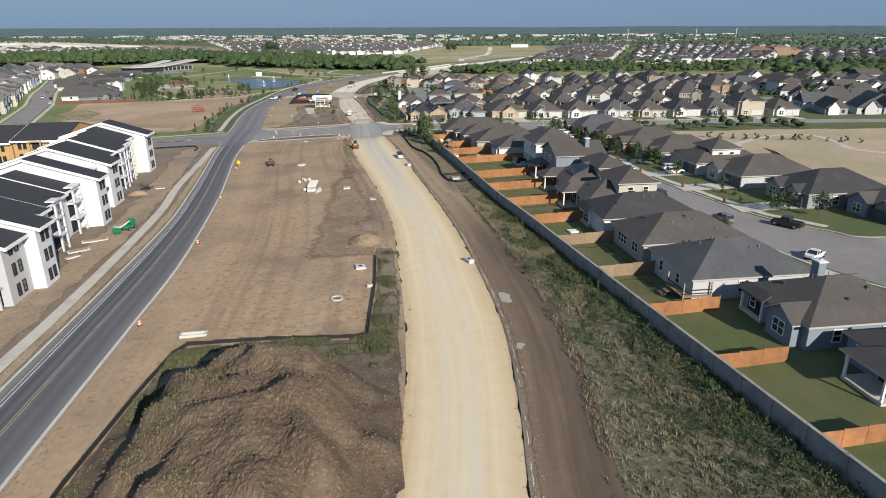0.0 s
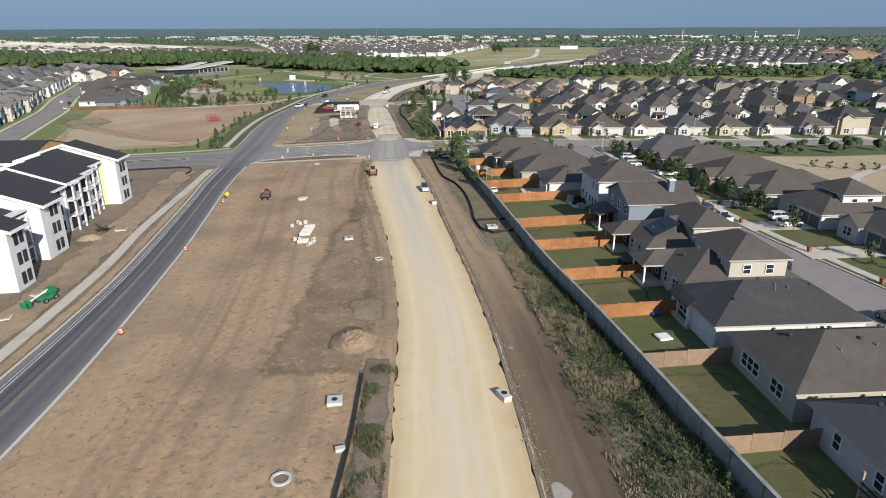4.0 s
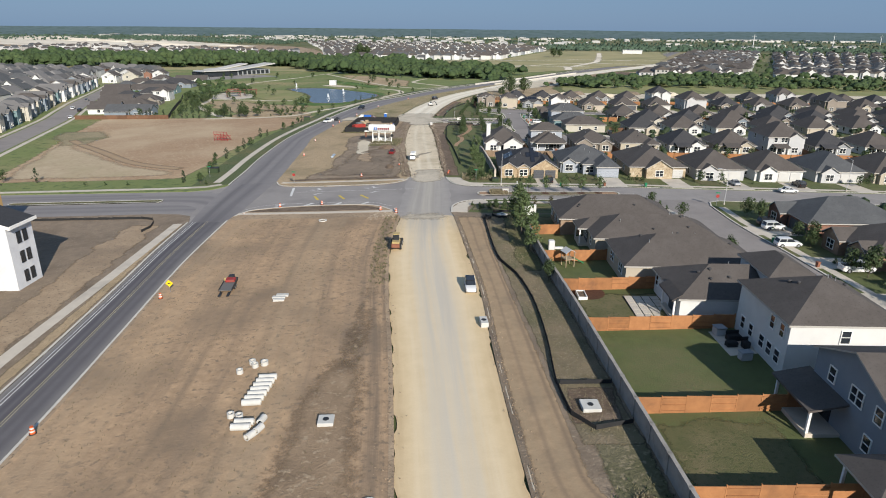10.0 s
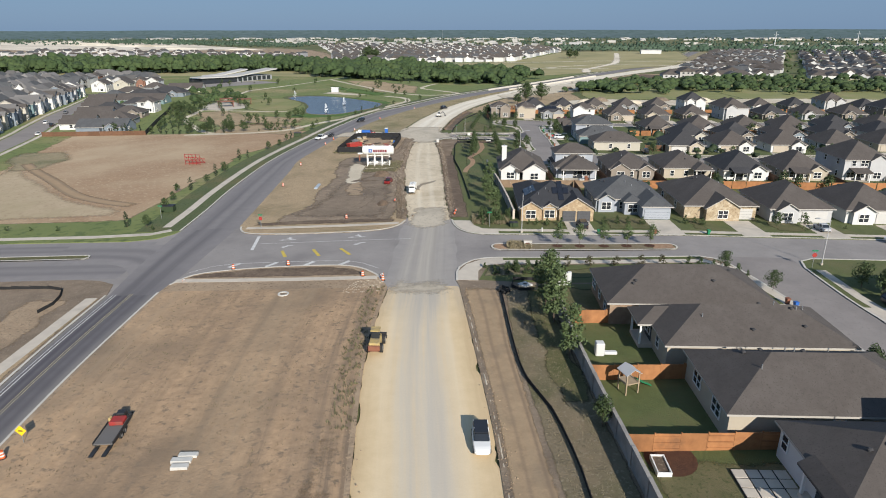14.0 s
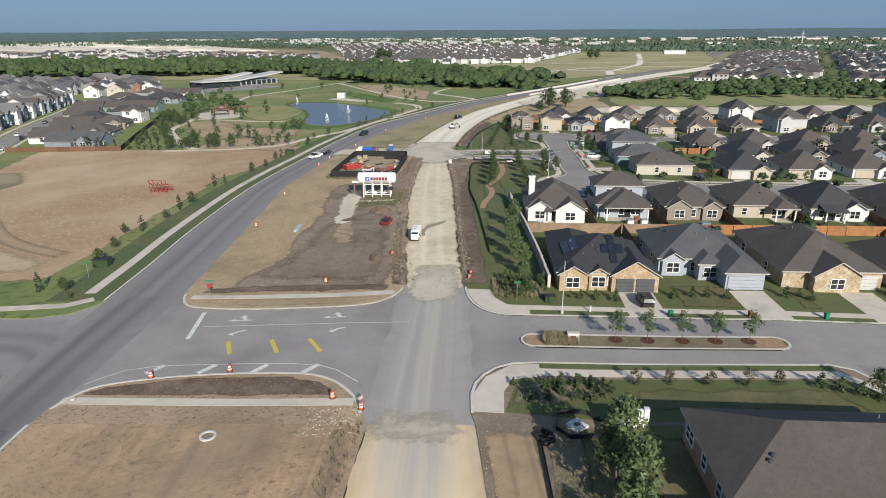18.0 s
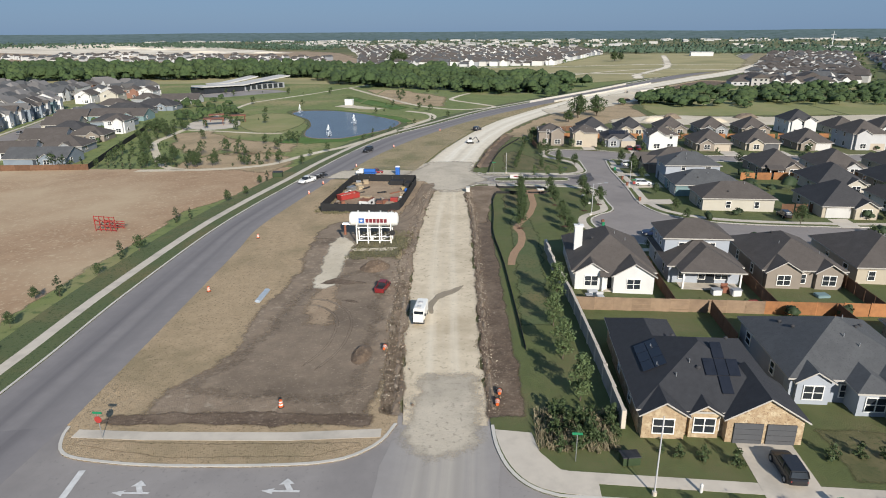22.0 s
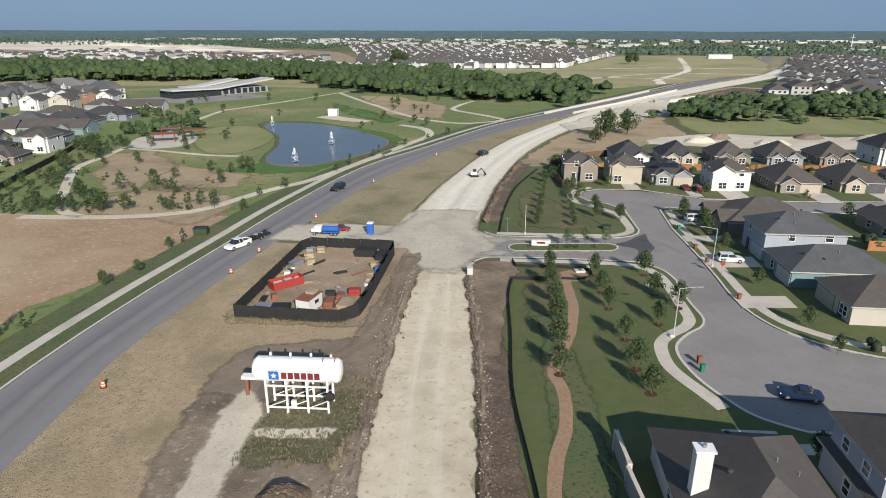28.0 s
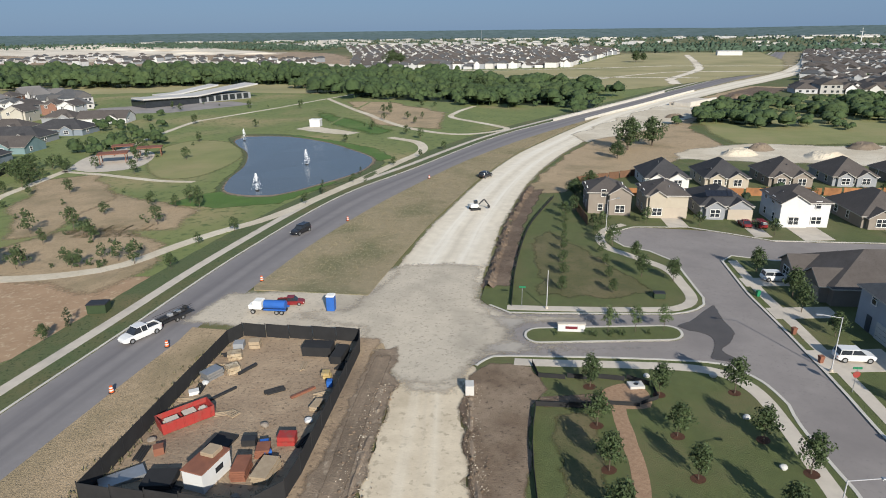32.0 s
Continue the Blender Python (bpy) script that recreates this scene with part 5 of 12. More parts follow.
house(39.6, 97.6, "E", 10.6, 16.6, "white house with a charcoal hip roof and corner patio", wall="white", roof="roof_dark", patio=(2.4, 4.6, 0.6), wins=[("b", 0.72, 1.5, 1.8), ("l", 0.3, 1.5, 0.8), ("r", 0.5, 1.5, 0.9)], group=WROW)
house(40.4, 109.2, "E", 10.6, 14.6, "cream two-storey house with a brown roof and covered patio", wall="cream", upper=(-5.0, 4.6, -5.5, 1.8), patio=(3.2, 4.4, 2.8), group=WROW)
house(40.6, 122.6, "E", 11.0, 14.4, "cream two-storey house with solar panels and porch", wall="cream", upper=(-5.2, 5.2, -5.6, 0.6), patio=(3.2, 4.4, 2.8), solar=((-3.4, 3.0, 4, 2, "b"),), group=WROW)
house(40.4, 134.8, "E", 10.8, 11.2, "blue-grey two-storey house with chimney and screened porch", st=2, wall="blue", style="gable", ridge="y", pitch=0.42, patio=(3.0, 6.0, 3.0), chimney=(-2.2, -2.2, "blue"), wins=[("b", 0.15, 4.5, 0.9), ("b", 0.42, 4.5, 1.6), ("b", 0.75, 4.5, 0.9), ("b", 0.2, 1.5, 0.9), ("r", 0.3, 4.5, 0.9), ("r", 0.62, 4.5, 0.9), ("r", 0.86, 4.5, 0.9), ("r", 0.9, 1.5, 1.6), ("l", 0.4, 4.5, 0.9), ("f", 0.3, 4.5, 0.9)], group=WROW)
house(40.2, 150.4, "E", 11.2, 11.2, "white two-storey house with a dark brown hip roof", st=2, wall="white", wins=[("b", 0.12, 4.5, 0.8), ("b", 0.30, 4.5, 0.8), ("b", 0.13, 1.5, 1.0), ("b", 0.28, 1.5, 1.0), ("b", 0.43, 1.5, 1.0), ("b", 0.66, 1.5, 0.9), ("b", 0.84, 1.5, 0.9), ("r", 0.85, 4.4, 0.9), ("l", 0.5, 4.5, 0.9), ("f", 0.3, 4.5, 0.9)], group=WROW)
house(37.6, 163.0, "E", 9.8, 18.0, "white single-storey house with a brown roof and corner patio", wall="white", patio=(-2.4, 4.6, 0.7), wins=[("r", 0.45, 1.5, 1.2), ("r", 0.9, 1.5, 0.9), ("b", 0.9, 1.6, 0.9), ("l", 0.5, 1.5, 0.9)], upper=(-4.5, 3.5, -7.0, -1.5), group=WROW)
house(34.6, 175.4, "E", 11.0, 19.0, "tan brick house with a broad brown hip roof", wall="beige", skirt="brick", wins=[("b", 0.25, 1.5, 1.8), ("b", 0.7, 1.5, 1.8), ("r", 0.9, 1.5, 2.6), ("r", 0.5, 1.5, 0.9), ("l", 0.5, 1.5, 0.9)], group=WROW)
house(33.4, 187.6, "E", 9.6, 19.6, "tan brick house with a long brown hip roof", wall="beige", patio=(2.2, 4.0, 1.6), group=WROW)
house(30.0, 199.6, "E", 11.2, 20.2, "brown-roofed brick house on the street corner", wall="brick", group=WROW)

# ---- across the street ----
EROW = "houses across the residential street"
for cy, cx, wl, rf, lb, kw in (
    (200, 72, "brick_red", "roof_grey", "brick house with a grey hip roof on the corner lot", dict(gables=((-3, 4.5, "f", 1.5),))),
    (183, 73, "brick", "roof_brown", "brown-roofed brick house with an arched entry", dict(gables=((-3.2, 4.6, "f", 1.4), (3, 3.6, "f", 0.8)))),
    (168, 75, "brick", "roof_brown", "dark brick house with a brown hip roof", dict(gables=((3, 4.6, "f", 1.6),))),
    (153, 76, "lightgrey", "roof_brown", "pale grey house with grey garage doors", dict(gables=((-2.6, 4.8, "f", 1.2), (2.8, 3.2, "f", 0.6)))),
    (138, 78, "white", "roof_brown", "white house with a brown hip roof", dict(upper=(-4, 4, -4, 3))),
    (123.5, 80, "lightgrey", "roof_brown", "pale house with solar panels on its brown roof", dict(gables=((-2.8, 4.6, "f", 1.2),), solar=((-3.0, 2.5, 4, 2, "b"),))),
    (107, 83, "grey", "roof_dark", "dark grey house with a charcoal hip roof", dict(gables=((-2.8, 4.2, "f", 1.0), (2.6, 3.6, "f", 0.8)))),
    (93, 90, "blue", "roof_brown", "blue-grey house with a brown gabled roof", dict(gables=((-2.6, 4.6, "f", 1.4), (2.6, 4.0, "f", 0.8)))),
):
    house(cx, cy, "W", 12.4, 17.5, lb, wall=wl, roof=rf, garage=(3.0, "garage", 2), group=EROW, **kw)
for cx, cy, lb, wl, rf in ((70, 46, "grey house with a brown roof and solar panels", "grey", "roof_brown"), (86, 45, "white house with a charcoal roof", "white", "roof_dark"), (102, 45, "tan house with a brown roof", "beige", "roof_brown"), (106, 93, "white house with a brown roof", "white", "roof_brown"), (121, 93, "grey house with a charcoal roof", "grey", "roof_dark")):
    house(cx, cy, "N" if cy < 60 else "S", 12, 15, lb, wall=wl, roof=rf, garage=(-2.8, "garage_w", 2), group=EROW)

# ---- row facing the cross street ----
NROW = "houses facing the cross street"
house(19.0, 247.4, "S", 13.2, 14.0, "tan brick house with a black roof and solar panels", wall="brick_tan", roof="roof_black", skirt="brick_tan", garage=(4.2, "garage", 2), gables=((-4.6, 3.8, "f", 0.8), (-0.9, 2.6, "f", 0.4), (4.2, 6.6, "f", 0.9), (-3.3, 6.4, "b", 4.4, "hip")), solar=((-4.9, -1.5, 2, 3, "l"), (0.4, -3.2, 3, 1, "f"), (1.48, -4.95, 1, 1, "f"), (1.48, -1.45, 1, 1, "f")), wins=[("f", 0.5, 1.5, 0.9), ("l", 0.3, 1.5, 0.9), ("l", 0.7, 1.5, 0.9), ("b", 0.4, 1.5, 1.8)], group=NROW)
house(35.0, 253.4, "S", 13.4, 13.4, "grey house with slate-blue fronts and a grey hip roof", wall="grey", roof="roof_grey", skirt="slate", garage=(4.0, "slate", 1), gables=((4.0, 5.4, "f", 5.8, "hip"), (0.2, 3.2, "f", 2.4, "hip"), (-4.7, 3.2, "f", 0.6)), group=NROW)
house(51.0, 251.0, "S", 13.8, 18.6, "house clad in tan limestone with a brown roof", wall="stone", roof="roof_brown", skirt="stone", garage=(3.6, "garage_w", 2), gables=((0, 6.4, "f", 1.6),), group=NROW)
for i, (wl, rf, st, lb) in enumerate((("lightgrey", "roof_brown", 1, "pale grey house with a brown roof and pale garage"), ("white", "roof_brown", 1, "white house with a brown roof and pale garage"), ("lightgrey", "roof_grey", 1, "pale grey house with a grey roof"), ("beige", "roof_brown", 1, "beige house with a brown roof"), ("white", "roof_dark", 1, "white house with a charcoal roof"), ("grey", "roof_brown", 1, "grey house with a brown roof"), ("beige", "roof_dark", 2, "beige two-storey house with a charcoal roof"), ("white", "roof_brown", 1, "white house with a brown roof"))):
    house(66.4 + 14.4 * i, 248.0, "S", 11.8, 14.5 if st == 1 else 11.5, lb, st=st, wall=wl, roof=rf, garage=(2.6, "garage_w", 1 + i % 2), pitch=0.6, gables=((-3.0, 4.0, "f", 1.0),), group=NROW)

# ---- row behind it, backs to the camera ----
BROW = "houses with their backs to the cross-street row"
house(15.6, 282.6, "N", 11.2, 15.6, "white board-and-batten house with a brown roof and chimney", wall="white", roof="roof_brown", pitch=0.62, chimney=(4.4, 0.6, "white"), gables=((3.2, 4.6, "b", 0.6), (-2.6, 5.6, "b", 1.6)), patio=(0.6, 2.4, 1.2), wins=[("l", 0.5, 1.5, 0.9), ("r", 0.4, 1.5, 0.8), ("r", 0.7, 1.5, 0.8)], group=BROW)
house(29.0, 283.6, "N", 10.2, 12.5, "grey two-storey house with a brown roof and covered patio", wall="slate", roof="roof_brown", upper=(-4.8, 4.8, -6.0, 1.5), patio=(-0.4, 8.4, 2.6), group=BROW)
house(42.2, 283.6, "N", 11.2, 15.0, "taupe house with two cream rear gables", wall="taupe", gables=((3.0, 4.8, "b", 0.8), (-3.4, 3.6, "b", 0.6)), group=BROW)
house(55.4, 284.6, "N", 11.6, 14.6, "beige house with a brown roof and patio", wall="beige", patio=(-3.2, 4.0, 3.0), group=BROW)
for i, (wl, rf, lb) in enumerate((("white", "roof_dark", "white house with a charcoal roof"), ("beige", "roof_brown", "beige house with a brown roof"), ("lightgrey", "roof_brown", "pale grey house with a brown roof"), ("grey", "roof_dark", "grey house with a charcoal roof"), ("white", "roof_brown", "white house with a brown roof"), ("taupe", "roof_brown", "taupe house with a brown roof"), ("white", "roof_grey", "white house with a grey roof"))):
    house(69.4 + 13.6 * i, 283.2, "N", 11.2, 14.0, lb, st=2 if i in (2, 5) else 1, wall=wl, roof=rf, pitch=0.64, wall_h=2.5, patio=(2, 4, 2.6), gables=((-2.6, 4.2, "b", 0.6),), group=BROW)

# ---- block inside the loop street ----
IROW = "houses of the inner block"
house(45.6, 319.4, "W", 9.6, 14.6, "yellow brick house with a brown hip roof", wall="cream", roof="roof_brown", patio=None, garage=(-2.0, "garage_t", 1), group=IROW)
house(43.6, 332.0, "W", 10.0, 15.0, "teal-grey house with a grey hip roof", wall="teal", roof="roof_grey", garage=(2.4, "garage_w", 1), group=IROW)
house(43.0, 343.6, "W", 9.6, 13.0, "pale grey two-storey house with a grey roof", st=2, wall_h=2.35, wall="slate", roof="roof_grey", garage=(2.2, "garage_w", 1), group=IROW)
house(43.4, 359.0, "W", 13.0, 16.0, "dark brown house with several roof gables", wall="taupe", roof="roof_brown", gables=((-3.4, 4.4, "f", 2.0), (2.8, 5.0, "f", 1.2)), garage=(2.8, "garage_t", 1), group=IROW)
cols = ("blue", "beige", "white", "grey", "lightgrey", "cream", "taupe")
words = dict(blue="blue-grey", beige="beige", white="white", grey="grey", lightgrey="pale grey", cream="cream", taupe="taupe", teal="teal", brick="brown brick", stone="tan stone", brick_red="red brick")
rw = dict(far_roof="pale grey", roof_brown="brown", roof_dark="charcoal", roof_grey="grey", roof_black="black")
rnd = random.Random(5)
for row, (yy, fc) in enumerate(((315.5, "S"), (354.5, "N"))):
    for i in range(9):
        wl, rf = rnd.choice(("taupe", "brick", "lightgrey", "grey", "beige", "white") if row == 0 else cols), rnd.choice(("roof_brown", "roof_brown", "roof_dark", "roof_brown"))
        st = 2 if rnd.random() < 0.14 else 1
        house(63 + 13.4 * i + row * 2, yy, fc, 11, 13.5, f"{words[wl]} house with a {rw[rf]} shingle roof", st=st, wall=wl, roof=rf, pitch=0.64, wall_h=2.5, garage=(-2.4, rnd.choice(("garage_t", "garage", "garage_w")), 1), gables=((2.6, 4.2, "f", 1.0), (-2.4, 4.0, "b", 0.5)), patio=(2.5, 3.6, 2.4), group=IROW)
for i in range(8):
    wl, rf = rnd.choice(cols), rnd.choice(("roof_brown", "roof_dark", "roof_brown"))
    house(70 + 13.4 * i, 335, "S", 11, 13, f"{words[wl]} house with a {rw[rf]} shingle roof", wall=wl, roof=rf, pitch=0.64, wall_h=2.5, gables=((2.6, 4.2, "f", 1.0),), group=IROW)

# ---- rows beyond the turning circle ----
TROW = "houses beyond the turning circle"
house(15.0, 402.6, "S", 7.8, 9.0, "brown two-storey house with a brown roof", st=2, wall_h=2.15, wall="taupe", gables=((2.4, 4.4, "f", 1.2),), group=TROW)
house(25.4, 399.4, "S", 8.2, 10.0, "beige two-storey house with a tan garage door", st=2, wall_h=2.2, gables=((-2.0, 3.2, "f", 0.5),), wall="beige", garage=(1.6, "garage_t", 1), group=TROW)
house(36.0, 399.2, "S", 10.0, 13.0, "blue-grey house with a charcoal roof and solar panels", wall="grey", roof="roof_dark", gables=((-2.4, 3.6, "f", 1.0), (2.6, 4.2, "f", 0.6)), solar=((-3, -3.6, 5, 1, "f"),), garage=(2.6, "garage_t", 1), group=TROW)
house(47.0, 391.6, "S", 9.0, 10.0, "white two-storey house with a front gable", st=2, wall_h=2.3, wall="white", gables=((-2.2, 5.2, "f", 0.6),), group=TROW)
for i in range(11):
    wl, rf = rnd.choice(("taupe", "beige", "lightgrey", "grey", "taupe")), rnd.choice(("roof_brown", "roof_brown", "roof_dark"))
    house(60 + 13.2 * i, 391 - 0.35 * i, "S", 11, 14, f"{words[wl]} house with a {rw[rf]} shingle roof", st=2 if i in (3, 7) else 1, wall=wl, roof=rf, pitch=0.64, wall_h=2.5, gables=((-2.4, 4.6, "f", 1.0),), garage=(2.6, rnd.choice(("garage_t", "garage", "garage_w")), 1), group=TROW)
for i in range(13):
    wl, rf = rnd.choice(("white", "beige", "lightgrey", "grey", "cream", "taupe")), rnd.choice(("roof_brown", "roof_brown", "roof_dark"))
    house(31 + 12.6 * i, 423 - 1.1 * i, "N", 10.4, 13, f"{words[wl]} house with a {rw[rf]} shingle roof", st=2 if i in (5, 9) else 1, wall=wl, roof=rf, pitch=0.66, wall_h=2.5, gables=((-2.4, 4.2, "b", 0.6), (2.4, 3.6, "b", 0.6)), detail=1, group=TROW)

# ---- apartment blocks under construction ----
AG = "apartment blocks under construction"


def apartment(x, y0, y1, W, storeys, wallm, label, turn=0.0, bays=(), rise=0.32, tape=False, south=False, dh=0.0, name="apartment_block"):
    """One stepped section: blank end wall to the south, bays to the road at local +x. bays: (place along, width, balcony?)."""
    d = y1 - y0
    root = thing(name, place(x, (y0 + y1) / 2, turn, 0.13), label, "apartment block", AG)
    H = 3.0 * storeys + dh
    part("wall", boxes((-W, 0, -d / 2, d / 2, -1.5, H)), M[wallm], root)
    rise_h = W / 2 * rise
    for yy in (-d / 2, d / 2 - 0.15):
        bm = bmesh.new()
        a = [bm.verts.new(p) for p in ((0, yy, H), (-W, yy, H), (-W / 2, yy, H + rise_h))]
        b = [bm.verts.new((q.co.x, yy + 0.15, q.co.z)) for q in a]
        bm.faces.new(a[::-1])
        bm.faces.new(b)
        for i in range(3):
            bm.faces.new((a[i], a[(i + 1) % 3], b[(i + 1) % 3], b[i]))
        bmesh.ops.recalc_face_normals(bm, faces=bm.faces[:])
        part("gable", bm, M[wallm], root)
    for s in (0, 1):
        xe, xm, ov = (0.9, -W / 2, -1) if s == 0 else (-W - 0.9, -W / 2, 1)
        ze = H + 0.06 - 0.9 * rise
        bm = bmesh.new()
        v = [bm.verts.new(p) for p in ((xe, -d / 2 - 0.35, ze), (xe, d / 2 + 0.1, ze), (xm, d / 2 + 0.1, H + rise_h + 0.06), (xm, -d / 2 - 0.35, H + rise_h + 0.06))]
        u = [bm.verts.new((q.co.x, q.co.y, q.co.z + 0.2)) for q in v]
        bm.faces.new(u)
        bm.faces.new(v[::-1])
        for i in range(4):
            bm.faces.new((v[i], v[(i + 1) % 4], u[(i + 1) % 4], u[i]))
        bmesh.ops.recalc_face_normals(bm, faces=bm.faces[:])
        part("roof", bm, M["roof_black"], root)
        # white barge board along the near edge and the eaves
        bm = bmesh.new()
        ya = -d / 2 - 0.40
        q = [bm.verts.new(p) for p in ((xe, ya, ze - 0.28), (xm, ya, H + rise_h - 0.22), (xm, ya, H + rise_h + 0.29), (xe, ya, ze + 0.23))]
        w = [bm.verts.new((p.co.x, ya + 0.07, p.co.z)) for p in q]
        bm.faces.new(q)
        bm.faces.new(w[::-1])
        for i in range(4):
            bm.faces.new((q[i], w[i], w[(i + 1) % 4], q[(i + 1) % 4]))
        bmesh.ops.recalc_face_normals(bm, faces=bm.faces[:])
        part("barge_board", bm, M["trim"], root)
    part("fascia", boxes((0.9, 0.97, -d / 2 - 0.3, d / 2 + 0.1, H - 0.4, H + 0.1)), M["trim"], root)
    for yy, ww, balcony in bays:
        for s in range(storeys):
            if balcony:
                part("balcony_floor", boxes((0, 1.5, yy - ww / 2, yy + ww / 2, 3.0 * s + 2.72, 3.0 * s + 2.95)), M[wallm], root)
                # Near-black panel on the solid wall paints the shade of an open balcony.
                part("opening", boxes((-0.2, 0.03, yy - ww / 2 + 0.25, yy + ww / 2 - 0.25, 3.0 * s + 0.2, 3.0 * s + 2.45)), M["screen"], root, "near-black panel painted as the shade of an unglazed balcony opening")
                part("railing", boxes((1.38, 1.46, yy - ww / 2, yy + ww / 2, 3.0 * s + 0.85, 3.0 * s + 0.95)), M["metal"], root)
            else:
                for k in (-1, 1) if ww > 1.6 else (0,):
                    window(root, 0.02, yy + k * ww * 0.27, 1.6 + 3.0 * s, 90, 0.7, 1.6, True)
        if balcony:
            for e in (-1, 1):
                part("post", boxes((1.2, 1.5, yy + e * (ww / 2 - 0.15) - 0.15, yy + e * (ww / 2 - 0.15) + 0.15, -1.2, H - 0.2)), M[wallm], root)
    if south:
        for s in range(storeys):
            for xx in (-8.4, -5.6, -12.5, -15.4):
                window(root, xx, -d / 2 - 0.02, 1.6 + 3.0 * s, 0, 1.5, 1.7, True)
            # The same painted shade on the south face, where no recess is cut.
            part("opening", boxes((-4.2, -1.2, -d / 2 - 0.03, -d / 2 + 0.2, 3.0 * s + 0.15, 3.0 * s + 2.5)), M["screen"], root, "near-black panel painted as the shade of a balcony opening")
            part("balcony_floor", boxes((-4.6, -0.8, -d / 2 - 1.4, -d / 2, 3.0 * s + 2.75, 3.0 * s + 2.95)), M[wallm], root)
        for xx in (-4.5, -0.95):
            part("post", boxes((xx - 0.15, xx + 0.15, -d / 2 - 1.4, -d / 2 - 1.1, -1.2, H - 0.1)), M[wallm], root)
    if tape:
        part("membrane_strip", boxes((-3.5, -3.1, -d / 2 - 0.03, -d / 2 + 0.1, -0.8, H - 1.4)), M["yellow_tape"], root, "yellow membrane strip down the wall")
    return root


AL = "white-wrapped apartment section with a black roof, under construction"
apartment(-63.2, 172.2, 177.8, 20, 3, "wrap", AL, dh=0.9, tape=True, bays=((0.2, 2.6, False),))
apartment(-66.8, 165.8, 172.1, 16, 3, "wrap", AL, dh=0.75, bays=((1.6, 2.4, False), (-1.6, 2.6, True)))
apartment(-65.8, 159.4, 165.7, 17, 3, "wrap", AL, dh=0.45, bays=((0.2, 3.4, True),))
apartment(-64.6, 152.8, 159.3, 18, 3, "wrap", AL, dh=0.3, bays=((1.4, 1.4, False), (-1.4, 3.0, True)))
apartment(-64.9, 146.2, 152.7, 18, 3, "wrap", AL, dh=0.0, bays=((1.0, 2.4, False),))
apartment(-66.4, 142.6, 146.1, 15, 3, "wrap", AL, dh=-0.5, bays=((0, 2.6, True),))
apartment(-60.2, 136.4, 142.5, 22, 3, "wrap", AL, dh=0.3, bays=((0.6, 2.6, False),))
apartment(-63.6, 126.7, 136.3, 18, 3, "wrap", AL, dh=-0.9, bays=((2.4, 4.2, True), (-2.4, 4.2, True)))
apartment(-57.4, 122.2, 126.6, 24, 3, "wrap", AL, dh=0.3, bays=((0.3, 2.6, False),))
apartment(-61.4, 116.8, 122.1, 19, 3, "wrap", AL, dh=-0.7, bays=((0.2, 3.6, True),))
apartment(-61.2, 111.6, 116.7, 19, 3, "wrap", AL, dh=-0.9, bays=((0, 2.6, False),))
apartment(-60.2, 106.4, 111.5, 20, 3, "wrap", AL, dh=-0.6, bays=((0.0, 2.6, True),))
apartment(-59.6, 101.0, 106.3, 20, 3, "wrap", AL, dh=-0.8, bays=((0.0, 2.6, False),))
apartment(-58.8, 95.0, 100.9, 21, 3, "wrap", AL, dh=-0.6, bays=((0.0, 3.2, True),))
apartment(-54.2, 90.6, 94.9, 25, 3, "wrap", AL, dh=0.2, bays=((0.2, 2.6, False),))
apartment(-56.0, 84.6, 90.5, 23, 3, "lightgrey", "grey-sided apartment section with finished windows and balconies", dh=-0.5, south=True, bays=((0, 3.0, False),))
for i in range(5):
    apartment(-93.0 - 13.2 * i, 173.6, 186.4, 24, 3, "sheath", "apartment section clad in raw yellow sheathing", turn=-90, bays=((3.4, 2.4, False), (-0.4, 3.2, True), (-4.2, 2.4, False)), rise=0.24)

# ---- surfaces on the land ----
LOTS = [24.0, 37.0, 50.2, 62.9, 75.8, 89.8, 101.8, 114.0, 126.7, 138.8, 155.9, 168.6, 180.7, 194.3, 207.4]
WALL = smooth([(29.6, 18), (28.0, 33), (26.3, 49.6), (23.6, 76), (21.2, 102), (19.4, 118), (18.0, 138), (16.6, 159), (15.2, 178), (14.5, 190), (14.2, 207)], 2.0)


def wall_x(y):
    return float(np.interp(y, [p[1] for p in WALL], [p[0] for p in WALL]))


def edge_x(line, y):
    return float(np.interp(y, [p[1] for p in line], [p[0] for p in line]))


def strip(y0, y1, fa, fb, step=3.0):
    ys = list(np.arange(y0, y1, step)) + [y1]
    return [(fa(y), y) for y in ys] + [(fb(y), y) for y in ys[::-1]]


CR = lambda y: edge_x(CH_R_S, y)
CL = lambda y: edge_x(CH_L_S, y)
CRN = lambda y: edge_x(CH_R_N, y)
CLN = lambda y: edge_x(CH_L_N, y)
roadway("bare_strip", [(CR(y) + 0.4, y) for y in range(18, 208, 3)], [(min(CR(y) + 5.4, 7.4 + max(0, 190 - y) * 0.085) if y > 128 else CR(y) + 7.6, y) for y in range(18, 208, 3)], M["soil_tracked"], 0.1395, n=12, rough=0.5, soft=0.7, label="scraped soil with long tyre tracks", category="soil")
# The first spot stands for T-shaped concrete; all three use the dust colour.
for px, py, pr in ((9.9, 96.4, 0.5), (8.8, 59.3, 0.62), (9.9, 72.4, 1.0)):
    patch("soil_patch", [(px + pr * math.cos(a), py + 1.9 * pr * math.sin(a)) for a in [0.524 * k for k in range(12)]], M["dust"], 0.143, rough=0.9, freq=0.7, soft=0.4, label="pale grey spot on dark soil", category="soil")
